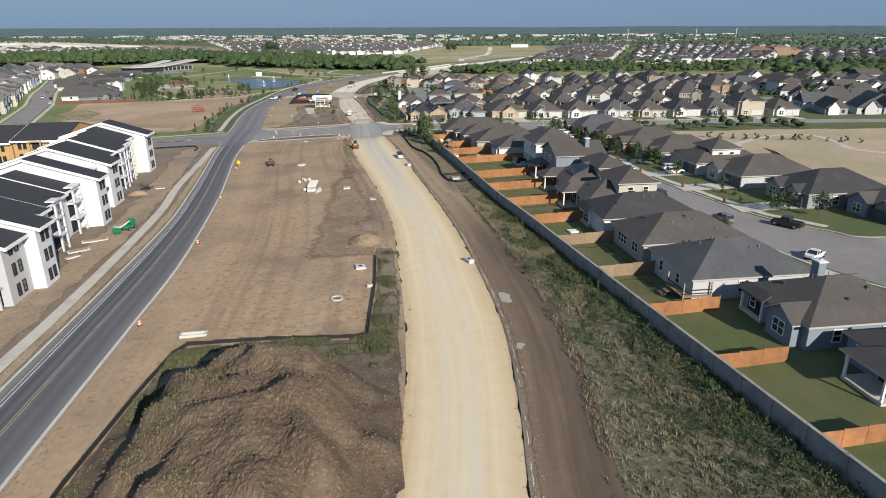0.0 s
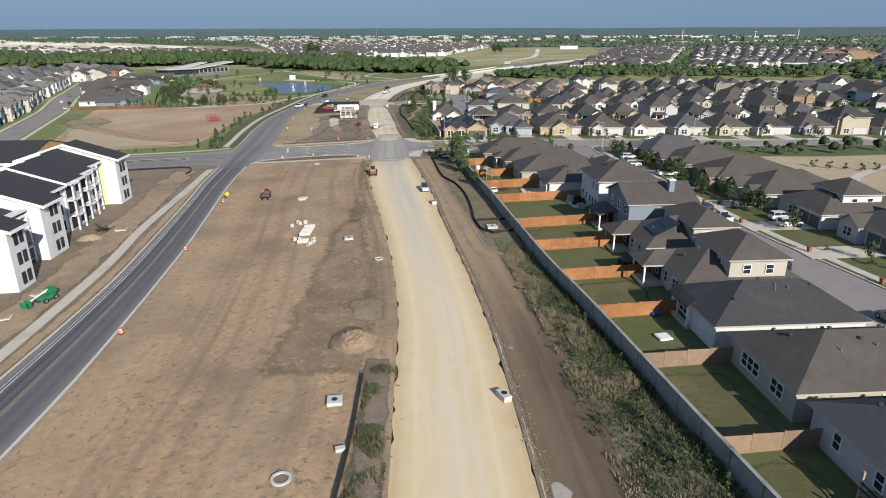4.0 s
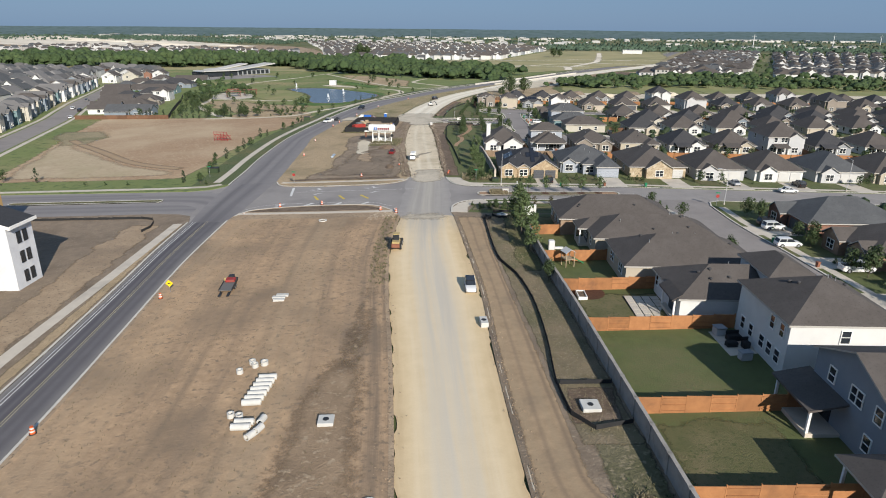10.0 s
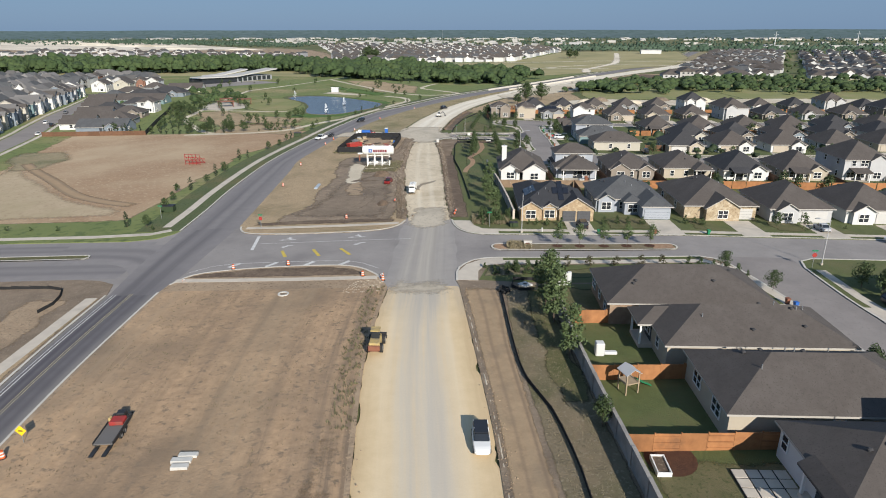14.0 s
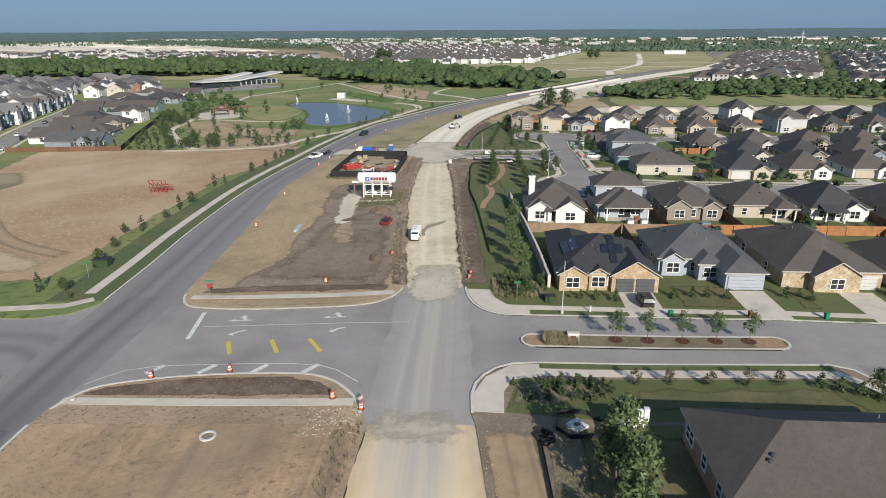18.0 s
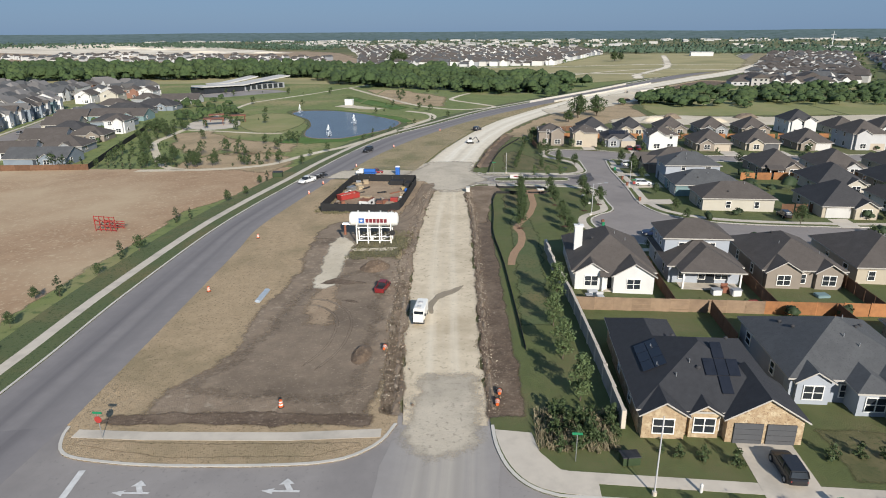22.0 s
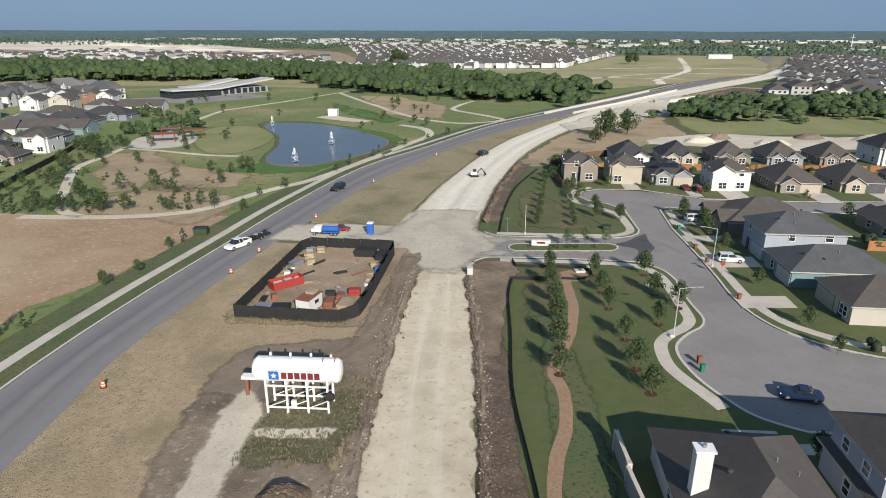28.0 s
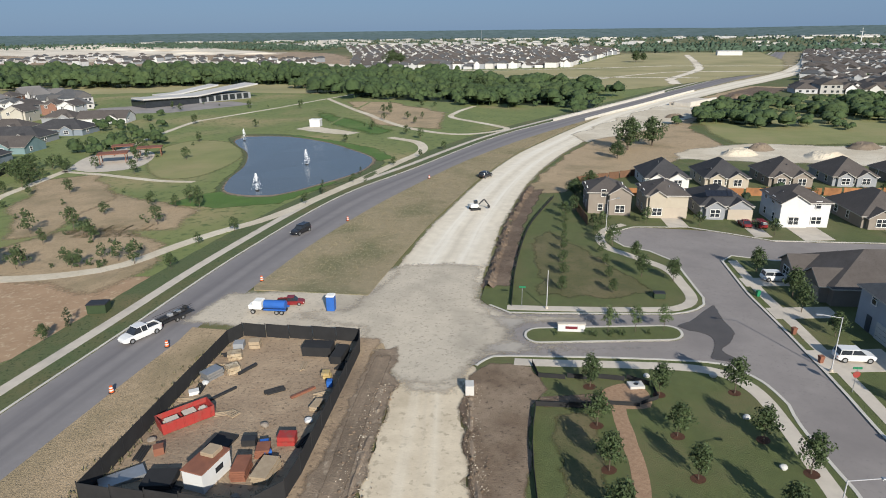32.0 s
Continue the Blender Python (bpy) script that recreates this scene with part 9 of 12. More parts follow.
for x, y, fc, w, d, st, wl, rf, sty, tn in (
    (-149.5, 382, "S", 20, 11, 1, "blue", "roof_grey", "gable", 6), (-166, 392, "W", 12, 13, 1, "white", "roof_brown", "gable", 16), (-158, 403, "S", 19, 12, 1, "grey", "roof_brown", "hip", 10),
    (-175, 420, "W", 13, 15, 1, "white", "roof_brown", "gable", 16), (-163, 428, "S", 14, 11, 1, "taupe", "roof_brown", "hip", 10), (-163.6, 449, "S", 8.5, 10, 2, "white", "roof_brown", "hip", 8),
    (-180, 441, "W", 12, 15, 1, "taupe", "roof_dark", "hip", 14), (-194, 457, "W", 12, 14, 1, "cream", "roof_brown", "gable", 14), (-177, 467, "S", 17, 11, 1, "blue", "roof_dark", "hip", 8),
    (-186, 488, "S", 27, 12, 1, "teal", "roof_brown", "gable", 4), (-207, 483, "W", 12, 14, 1, "white", "roof_brown", "gable", 16), (-194, 508, "S", 24, 13, 1, "grey", "roof_dark", "hip", 6),
    (-214, 508, "W", 12, 14, 1, "cream", "roof_grey", "hip", 16), (-190, 530, "S", 22, 13, 1, "blue", "roof_dark", "hip", 4), (-216, 532, "S", 18, 12, 1, "lightgrey", "roof_brown", "hip", 6),
    (-193, 564, "S", 22, 12, 1, "white", "roof_brown", "gable", 10), (-228, 590, "S", 9, 12, 2, "white", "roof_brown", "gable", 8), (-241, 595, "S", 9, 11, 2, "brick_red", "roof_brown", "hip", 8),
    (-254, 592, "S", 10, 12, 2, "lightgrey", "roof_brown", "gable", 8), (-268, 600, "S", 10, 12, 2, "white", "roof_grey", "hip", 8), (-216, 566, "S", 15, 12, 1, "grey", "roof_brown", "hip", 8),
    (-238, 566, "S", 11, 12, 2, "cream", "roof_brown", "gable", 8), (-252, 562, "S", 10, 12, 2, "white", "roof_brown", "gable", 8), (-299, 636, "S", 10, 12, 2, "brick_red", "roof_brown", "hip", 8),
):
    house(x, y, fc, w, d, f"{words[wl]} suburban house with a {rw[rf]} roof", st=st, wall=wl, roof=rf, turn=tn, wall_h=2.5, pitch=0.5, gables=((w * 0.22, min(5.0, w * 0.42), "f", 1.0),), style=sty, detail=1, wins=[(sd, 0.3 + 0.4 * (lv ^ (sd in "fl")), 1.5 + 2.8 * lv, 1.4) for sd in "fblr" for lv in range(st)], group=WS)
fence_line("wooden_fence", [(-168, 367.4), (-128, 372.2)], 1.8, 0.06, M["fence_dark"], "dark board fence along the field", "fence", "fence_panel", 4.4, group=WS)
fence_line("wooden_fence", [(-128, 372.2), (-139, 404), (-150.4, 440), (-160, 466)], 1.8, 0.06, M["black"], "black board fence between the houses and the park", "fence", "fence_panel", 6.0, group=WS)


def town(name, places, label, seed, w=(8, 11), d=(10, 14), st2=0.4, wins=True, flat=False, mats=("white", "far_white", "lightgrey", "grey", "roof_brown", "roof_brown", "roof_grey", "pane")):
    """Far houses, joined: walls, hipped or gabled roofs and dark windows."""
    rnd = random.Random(seed)
    V, F, K = [], [], []

    def add(vs, fs, k):
        i = len(V)
        V.extend(vs)
        for f in fs:
            F.append(tuple(i + a for a in f))
            K.append(k)

    for x, y, a in places:
        hw, hd, h = rnd.uniform(*w) / 2, rnd.uniform(*d) / 2, rnd.uniform(4.0, 7.0) if flat else 5.6 if rnd.random() < st2 else 3.0
        c, s, z = math.cos(a), math.sin(a), gz(x)
        T = lambda px, py, pz: (x + c * px - s * py, y + s * px + c * py, z + pz)
        wm, rm = rnd.choice((0, 0, 1, 2, 3)), rnd.choice((4, 5, 6))
        add([T(sx * hw, sy * hd, zz) for zz in (-1, h) for sx, sy in ((-1, -1), (1, -1), (1, 1), (-1, 1))], [(0, 1, 5, 4), (1, 2, 6, 5), (2, 3, 7, 6), (3, 0, 4, 7)], wm)
        o, p = 0.4, 0.7 if flat else hw * (0.7 if wins else 0.66)
        e = hd * 0.45 if rnd.random() < 0.6 else hd + o
        r = [T(-hw - o, -hd - o, h), T(hw + o, -hd - o, h), T(hw + o, hd + o, h), T(-hw - o, hd + o, h), T(0, -e, h + p), T(0, e, h + p)]
        add(r, [(0, 1, 4), (1, 2, 5, 4), (2, 3, 5), (3, 0, 4, 5)], rm)
        if rnd.random() < 0.6 and not flat:
            gx, gw = rnd.uniform(-0.3, 0.3) * hw, hw * 0.5
            add([T(gx - gw, -hd - 0.8, -1), T(gx + gw, -hd - 0.8, -1), T(gx + gw, -hd - 0.8, h), T(gx - gw, -hd - 0.8, h), T(gx, -hd - 0.8, h + gw)], [(0, 1, 2, 3), (3, 2, 4)], 0 if wm == 3 else wm)
            add([T(gx - gw - 0.2, -hd - 1, h - 0.1), T(gx, -hd - 1, h + gw + 0.15), T(gx, -hd + 2.5, h + gw + 0.15), T(gx - gw - 0.2, -hd + 2.5, h - 0.1), T(gx + gw + 0.2, -hd - 1, h - 0.1), T(gx + gw + 0.2, -hd + 2.5, h - 0.1)], [(0, 1, 2, 3), (1, 4, 5, 2)], rm)
        if wins:
            for sy in (-1, 1):
                for lv in range(2 if h > 4 else 1):
                    for fx in (-0.55, 0.1, 0.6):
                        yy, zz = sy * (hd + 0.06), 1.5 + 2.8 * lv
                        add([T(fx * hw - 0.6, yy, zz - 0.6), T(fx * hw + 0.6, yy, zz - 0.6), T(fx * hw + 0.6, yy, zz + 0.7), T(fx * hw - 0.6, yy, zz + 0.7)], [(0, 1, 2, 3)], 7)
    me = bpy.data.meshes.new(name)
    me.from_pydata(V, [], F)
    for m in mats:
        me.materials.append(M[m])
    for p, k in zip(me.polygons, K):
        p.material_index = k
    return tagged(new(name, me), label, "houses", kind="stuff")


def rows_of(a, b, c, d, nu, nv, jit=0.12, seed=3):
    """House places on a grid of streets within a four-cornered region."""
    rnd = random.Random(seed)
    out = []
    for j in range(nv):
        for i in range(nu):
            u, v = (i + 0.5 + rnd.uniform(-jit, jit)) / nu, (j + 0.5 + rnd.uniform(-jit, jit)) / nv
            p = [(a[k] * (1 - u) + b[k] * u) * (1 - v) + (d[k] * (1 - u) + c[k] * u) * v for k in (0, 1)]
            out.append((p[0], p[1], math.atan2(b[1] - a[1], b[0] - a[0]) + (0 if rnd.random() < 0.8 else 1.57)))
    return out


# Roofs here use the lighter grey too, with haze put into the colour.
town("suburb_rest", rows_of((-420, 280), (-196, 300), (-292, 640), (-540, 690), 15, 22), "white and grey houses of the western suburb", 1, (8, 9.5), (10, 12), 0.85, mats=("white", "white", "far_white", "lightgrey", "far_roof", "far_roof", "roof_grey", "pane"))
town("suburb_rest", rows_of((-300, 650), (-232, 608), (-255, 640), (-330, 690), 6, 3), "white and grey houses of the western suburb", 2, (8, 10), (10, 13), 0.7, mats=("white", "white", "far_white", "lightgrey", "far_roof", "far_roof", "roof_grey", "pane"))
town("suburb_rest", rows_of((130, 594), (176, 590), (215, 612), (162, 652), 5, 5), "brown-roofed houses beyond the creek", 16, (9, 11), (10, 13), 0.15)
town("suburb_rest", rows_of((188, 240), (300, 236), (320, 400), (186, 402), 8, 8), "brown-roofed houses of the eastern suburb", 3, (10, 12), (11, 15), 0.15)
town("far_suburb", rows_of((-168, 958), (52, 868), (150, 1150), (-235, 1250), 20, 15), "rows of far white and brown houses", 4, (8, 11), (9, 12), 0.7, False)
town("far_suburb", rows_of((-235, 1270), (150, 1170), (178, 1660), (-400, 1880), 24, 22), "rows of far white and brown houses", 14, (8, 11), (9, 12), 0.7, False)
town("far_suburb", rows_of((162, 655), (216, 612), (440, 1080), (345, 1085), 9, 36), "rows of far grey houses", 5, (7, 9), (9, 11), 0.3, False)
town("far_suburb", rows_of((224, 585), (330, 560), (640, 960), (450, 1070), 13, 36), "rows of far grey houses", 15, (7, 9), (9, 11), 0.3, False)
town("far_suburb", rows_of((345, 545), (620, 470), (900, 700), (560, 830), 22, 22), "rows of far grey houses", 6, (7, 9), (9, 11), 0.3, False)
town("far_suburb", rows_of((-900, 1210), (-230, 985), (-260, 1200), (-760, 1420), 26, 6, 0.45), "far houses under construction", 7, (7, 10), (8, 11), 0.4, False)
WH = ("far_white", "far_white", "far_white", "lightgrey", "far_white", "far_white", "far_roof", "pane")
town("far_shed", rows_of((-700, 2000), (250, 1750), (500, 2300), (-700, 2700), 13, 6, 0.5), "far white sheds and halls", 8, (8, 40), (10, 20), 0.9, False, True, WH)
town("far_shed", rows_of((-1500, 2900), (1500, 2500), (1900, 3100), (-1900, 3200), 26, 4, 0.6), "far white sheds and halls", 9, (15, 60), (10, 20), 0.9, False, True, WH)
town("far_shed", rows_of((450, 1500), (1500, 1200), (1800, 1800), (600, 2200), 10, 4, 0.6), "far white sheds and halls", 10, (10, 40), (10, 20), 0.9, False, True, WH)

# far land
patch("far_field", [(-120, 868), (-46, 790), (33, 690), (60, 640), (110, 672), (187, 745), (245, 880), (330, 1180), (219, 1190), (146, 1125), (95, 990), (47, 862)], M["far_field"], 0.2, rough=4, freq=0.02, label="pale straw-coloured fields", category="field")
patch("far_field", [(-400, 690), (-330, 690), (-240, 715), (-150, 705), (-110, 700), (-170, 782), (-280, 786), (-420, 764)], M["far_field"], 0.17, rough=4, freq=0.02, label="pale straw-coloured field behind the building", category="field")
for line, w in (([(-190, 945), (-90, 912), (47, 850), (140, 830), (240, 820)], 7), ([(95, 664), (100, 700), (140, 780), (170, 900), (205, 1060)], 8), ([(33, 702), (110, 760), (200, 740)], 6), ([(-40, 800), (60, 742), (120, 700)], 5)):
    ribbon("far_track", smooth(line, 20), w, M["quarry"], 0.25, rough=1.5, label="pale track across the fields", category="track")
patch("building_land", [(-1250, 1420), (-900, 1190), (-600, 1130), (-330, 1040), (-215, 960), (-160, 948), (-190, 1150), (-330, 1500), (-420, 1620), (-1100, 1720), (-1500, 1950)], M["soil"], 0.05, rough=20, freq=0.006, label="brown land cleared for building", category="bare ground")
patch("quarry", [(-1600, 1750), (-1700, 2750), (-1363, 2640), (-900, 2150), (-640, 1790), (-440, 1560), (-620, 1420), (-900, 1450), (-1200, 1640)], M["quarry"], 0.08, rough=30, freq=0.004, label="bare pale limestone ground", category="bare ground")
patch("quarry", [(-900, 1290), (-560, 1190), (-330, 1110), (-240, 1010), (-180, 965), (-200, 1060), (-300, 1180), (-560, 1290), (-860, 1370)], M["quarry"], 0.10, rough=14, freq=0.01, label="pale streets and plots cleared for building", category="bare ground")
for k, (x, y, rx, ry, h) in enumerate(((-1010, 1900, 120, 40, 4), (-820, 1780, 110, 30, 3.5), (-1250, 2150, 140, 50, 4), (-640, 1560, 70, 24, 3), (-480, 1500, 50, 16, 2.5))):
    heap("limestone_mound", x, y, rx, ry, h, M["quarry"], "far pale mound of limestone spoil", 3.0 + k, 1.0, 40, 0.1, "spoil mound")
patch("creek_meadow", [(60, 470), (70, 462), (330, 440), (420, 520), (420, 600), (160, 600), (90, 560), (62, 512)], M["park_light"], 0.15, rough=1.5, freq=0.1, soft=4.0, label="rough green creek meadow", category="meadow")
patch("building_land", [(38, 448), (48, 464), (72, 468), (100, 458), (160, 462), (330, 446), (330, 436), (150, 440), (84, 432), (58, 441)], M["chalk_white"], 0.155, rough=4.0, freq=0.09, label="bare pale ground behind the houses", category="bare ground")
for line, nm in ((LR_R_N, 1), (LR_L_N, -1)):
    seg = [p for p in line if 528 < p[1] < 622]
    g = thing("bridge_parapet", Matrix(), "pale concrete parapet of the road bridge over the creek", "bridge", "bridge parapets")
    bm = bmesh.new()
    ins, outs = offset(seg, 0.2 * nm), offset(seg, -0.35 * nm)
    ring = [[bm.verts.new((*a, gz(a[0]) + z)) for a, z in ((p, -1.0), (q, -1.0), (q, 1.15), (p, 1.15))] for p, q in zip(ins, outs)]
    for a, b in zip(ring, ring[1:]):
        for k in range(4):
            bm.faces.new((a[k], a[(k + 1) % 4], b[(k + 1) % 4], b[k]))
    bm.faces.new(ring[0])
    bm.faces.new(ring[-1][::-1])
    bmesh.ops.recalc_face_normals(bm, faces=bm.faces[:])
    part("parapet_wall", bm, M["kerb"], g)
ab = thing("bridge_abutment", place(82, 566, 50, 0), "new pale concrete abutment of the unfinished bridge", "bridge")
part("wall", bevelled(boxes((-16, 16, -0.5, 0.5, -0.5, 2.6)), 0.06), M["kerb"], ab)
part("wing_wall", bevelled(boxes((-16, -15.2, 0.4, 9, -0.5, 2.0)), 0.06), M["kerb"], ab)
part("deck_slab", bevelled(boxes((-15, 15, 0.6, 12, -0.5, 1.7)), 0.05), M["concrete"], ab)
patch("caliche_spill", [(20, 478), (44, 496), (66, 522), (84, 546), (98, 566), (86, 590), (62, 566), (36, 528), (16, 494)], M["chalk_white"], 0.160, rough=3.0, freq=0.1, soft=3.0, label="pale caliche spread round the bridge works", category="caliche")
patch("worked_soil", [(98, 560), (112, 574), (140, 620), (128, 634), (104, 606), (88, 580)], M["soil_dark"], 0.163, rough=2.0, freq=0.15, soft=3.0, label="dark dug soil beside the bridge works", category="soil")
for hx, hy, hr, hm, k in ((96, 568, 5, "soil_dark", 1), (104, 584, 7, "soil_dug", 2), (60, 528, 4, "soil_pale", 3), (58, 452, 5, "chalk_white", 4), (66, 458, 4, "soil_pale", 5), (78, 446, 6, "chalk_white", 6), (92, 456, 5, "soil_pale", 7), (108, 450, 6, "chalk_white", 8)):
    heap("soil_mound", hx, hy, hr, hr * 0.8, 1.6 + 0.2 * (k % 3), M[hm], "heap of spoil on the building land", 9.0 + k, 0.5, 26)
patch("meadow", [(97, 104), (97, 202), (230, 204), (240, 100)], M["field_pale"], 0.146, rough=1.0, freq=0.1, label="dry mown meadow behind the houses", category="meadow")
ribbon("park_path", smooth([(97, 160), (103, 170), (114, 180), (129, 188), (141, 186), (137, 170), (134, 158), (150, 145)], 3), 2.2, M["concrete"], 0.152, label="pale winding path in the meadow", category="footpath")
wood("garden_trees", lambda r: (r.uniform(36, 200), r.choice((263, 271, 300, 311, 330, 347, 372, 386, 408)) + r.uniform(-1.5, 1.5)), 110, 1.8, 4.2, 58, "small garden trees among the houses", 70, 0.4, "leaf_dark")
wood("hedge_trees", lambda r: (r.uniform(70, 150), 210 + r.uniform(-2.5, 2.5)), 30, 2.0, 5.0, 51, "row of trees along the cross street", 90, 0.4, "leaf_dark")
rs_ = random.Random(61)
for k in range(14):
    tree("shrub", 104 + 3.2 * k + rs_.uniform(-1, 1), 186 - 1.1 * k + rs_.uniform(-2, 2), rs_.uniform(1.2, 1.9), k * 40, group="meadow shrubs")
for k in range(30):
    yy = rs_.uniform(92, 206)
    tree(rs_.choice(("shrub", "shrub", "oak", "oak_b")), edge_x(D_R[::-1], yy) + rs_.uniform(3.4, 9), yy, rs_.uniform(0.8, 1.25), k * 50, group=SGp)
sch = thing("school_building", place(442, 716, -8, 0), "large far brick building with dark red-brown roofs", "building")
for x0, x1, y0, y1, h in ((-36, -4, -12, 12, 8), (-4, 20, -15, 9, 10.5), (20, 38, -10, 12, 7)):
    part("wall", boxes((x0, x1, y0, y1, -2, h)), M["brick"], sch)
    bm = bmesh.new()
    hip_roof(bm, x0, x1, y0, y1, h, 0.3, 0.8)
    part("roof", bm, [M["brick_red"], M["fascia"]], sch)
shed = thing("warehouse", place(246, 1040, -8, 0), "long white warehouse on the far field", "building")
part("wall", boxes((-17, 17, -8, 8, -1, 6)), M["white"], shed)
part("roof", boxes((-17.5, 17.5, -8.5, 8.5, 6, 6.6)), M["lightgrey"], shed)
mast = thing("radio_mast", place(-66, 1950, 0, 0), "tall thin lattice radio mast", "mast")
part("pole", tubes(((0, 0, -1), (0, 0, 39), 0.55, 0.3), n=6), M["metal"], mast)
for x, y in ((820, 1900), (1150, 2100), (1420, 2300)):
    py = thing("pylon", place(x, y), "far grey lattice pylon", "pylon", "far pylons")
    part("mast", tubes(((0, 0, -1), (0, 0, 34), 1.6, 0.4), n=4), M["metal"], py)
    part("arm", boxes((-6, 6, -0.4, 0.4, 26, 26.8)), M["metal"], py)

# low hills that close the horizon; their blue-green colour paints in distance haze
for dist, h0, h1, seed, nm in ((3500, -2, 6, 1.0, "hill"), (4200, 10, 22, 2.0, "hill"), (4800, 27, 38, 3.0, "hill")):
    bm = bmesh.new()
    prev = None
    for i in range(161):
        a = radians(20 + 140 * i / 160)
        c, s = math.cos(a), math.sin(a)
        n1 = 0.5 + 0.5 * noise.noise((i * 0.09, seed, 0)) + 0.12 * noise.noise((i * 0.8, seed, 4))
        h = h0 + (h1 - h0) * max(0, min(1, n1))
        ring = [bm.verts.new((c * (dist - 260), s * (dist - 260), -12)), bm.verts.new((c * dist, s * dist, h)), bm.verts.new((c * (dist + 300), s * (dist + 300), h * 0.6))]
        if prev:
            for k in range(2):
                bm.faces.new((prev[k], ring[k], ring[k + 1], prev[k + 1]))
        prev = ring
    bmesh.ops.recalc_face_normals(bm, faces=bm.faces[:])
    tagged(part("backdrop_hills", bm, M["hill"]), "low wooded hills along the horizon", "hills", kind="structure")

# ---- vehicles ----
def loft(bm, sections, caps=True):
    """Closed skin through rings of equal count."""
    rings = [[bm.verts.new(p) for p in s] for s in sections]
    n = len(rings[0])
    for a, b in zip(rings, rings[1:]):
        for i in range(n):
            bm.faces.new((a[i], a[(i + 1) % n], b[(i + 1) % n], b[i]))
    if caps:
        bm.faces.new(rings[0][::-1])
        bm.faces.new(rings[-1])
    bmesh.ops.recalc_face_normals(bm, faces=bm.faces[:])
    return bm


def wheel(root, x, y, r=0.34, w=0.24):
    t = part("wheel", tubes(((x, y - w / 2, r), (x, y + w / 2, r), r), n=14), M["rubber"], root)
    part("rim", tubes(((x, y - w / 2 - 0.01, r), (x, y + w / 2 + 0.01, r), r * 0.58), n=10), M["metal"], t)


PAINT = {}


WHT, BLK, GRY, RED, BLU, SIL = (0.66, 0.66, 0.65), (0.02, 0.02, 0.022), (0.16, 0.165, 0.17), (0.19, 0.018, 0.02), (0.012, 0.022, 0.055), (0.42, 0.43, 0.44)


def paint(c):
    if c not in PAINT:
        PAINT[c] = mat("car_paint", c, tuple(v * 0.93 for v in c), 0.7, rough=0.22, spec=0.6)
    return PAINT[c]


def car(x, y, rz, c, label, kind="suv", group="parked cars", lift=0.05, size=1.0):
    """A car with its nose at local +x."""
    root = thing("pickup" if kind == "pickup" else "car", place(x, y, rz, lift) @ Matrix.Scale(size, 4), label, "pickup truck" if kind == "pickup" else "car", group)
    L, W = (5.7, 1.98) if kind == "pickup" else (4.75, 1.86) if kind == "suv" else (4.6, 1.8)
    hb = 1.05 if kind != "sedan" else 0.92
    h = 1.88 if kind == "pickup" else 1.7 if kind == "suv" else 1.45
    pm = paint(c)
    bm = bmesh.new()
    prof = [(-L / 2, 0.66, 0.45, hb * 0.85), (-L / 2 + 0.12, 0.85, 0.38, hb * 0.95), (-L / 2 + 0.4, 0.97, 0.32, hb), (-L * 0.15, 1.0, 0.28, hb), (L * 0.2, 1.0, 0.28, hb), (L * 0.36, 0.97, 0.3, hb * 0.93), (L / 2 - 0.3, 0.87, 0.34, hb * 0.83), (L / 2 - 0.08, 0.7, 0.38, hb * 0.72), (L / 2, 0.5, 0.42, hb * 0.62)]
    loft(bm, [[(px, -W / 2 * k, z0), (px, W / 2 * k, z0), (px, W / 2 * k, z1 * 0.72), (px, W / 2 * k * 0.93, z1), (px, -W / 2 * k * 0.93, z1), (px, -W / 2 * k, z1 * 0.72)] for px, k, z0, z1 in prof])
    part("body", bevelled(bm, 0.09, 2), pm, root)
    x0, x1 = {"pickup": (-0.75, 1.5), "suv": (-L / 2 + 0.15, 1.05), "sedan": (-1.55, 0.95)}[kind]
    s0 = {"pickup": 0.12, "suv": 0.28, "sedan": 0.75}[kind]
    bm = bmesh.new()
    loft(bm, [[(x0 + (s0 if z > hb else 0), -W / 2 * k, z), (x0 + (s0 if z > hb else 0), W / 2 * k, z), (x1 - (0.72 if z > hb else 0), W / 2 * k, z), (x1 - (0.72 if z > hb else 0), -W / 2 * k, z)] for z, k in ((hb - 0.05, 0.92), (h - 0.1, 0.76))])
    cab = part("cabin", bevelled(bm, 0.08, 2), M["pane"], root, "dark tinted windows")
    bm = boxes((x0 + s0 - 0.05, x1 - 0.68, -W / 2 * 0.77, W / 2 * 0.77, h - 0.1, h - 0.02))
    part("roof_panel", bevelled(bm, 0.03), paint(BLK) if "black roof" in label else pm, root)
    for sy in (-1, 1):
        for px in (x0 + 0.1, (x0 + x1) / 2 - 0.2):
            part("pillar", tubes(((px, sy * W / 2 * 0.93, hb - 0.03), (px + s0 * 0.6, sy * W / 2 * 0.775, h - 0.06), 0.05), n=5), pm, root)
    if kind == "pickup":
        part("cargo_bed", boxes((-L / 2 + 0.25, -0.65, -W / 2 * 0.82, W / 2 * 0.82, hb - 0.02, hb + 0.012)), M["steel_dark"], root, "dark open cargo bed")
        for bx in ((-L / 2 + 0.18, -0.6, -W / 2 * 0.93, -W / 2 * 0.83), (-L / 2 + 0.18, -0.6, W / 2 * 0.83, W / 2 * 0.93), (-L / 2 + 0.12, -L / 2 + 0.24, -W / 2 * 0.86, W / 2 * 0.86)):
            part("bed_side", boxes((*bx, hb - 0.04, hb + 0.2)), pm, root)
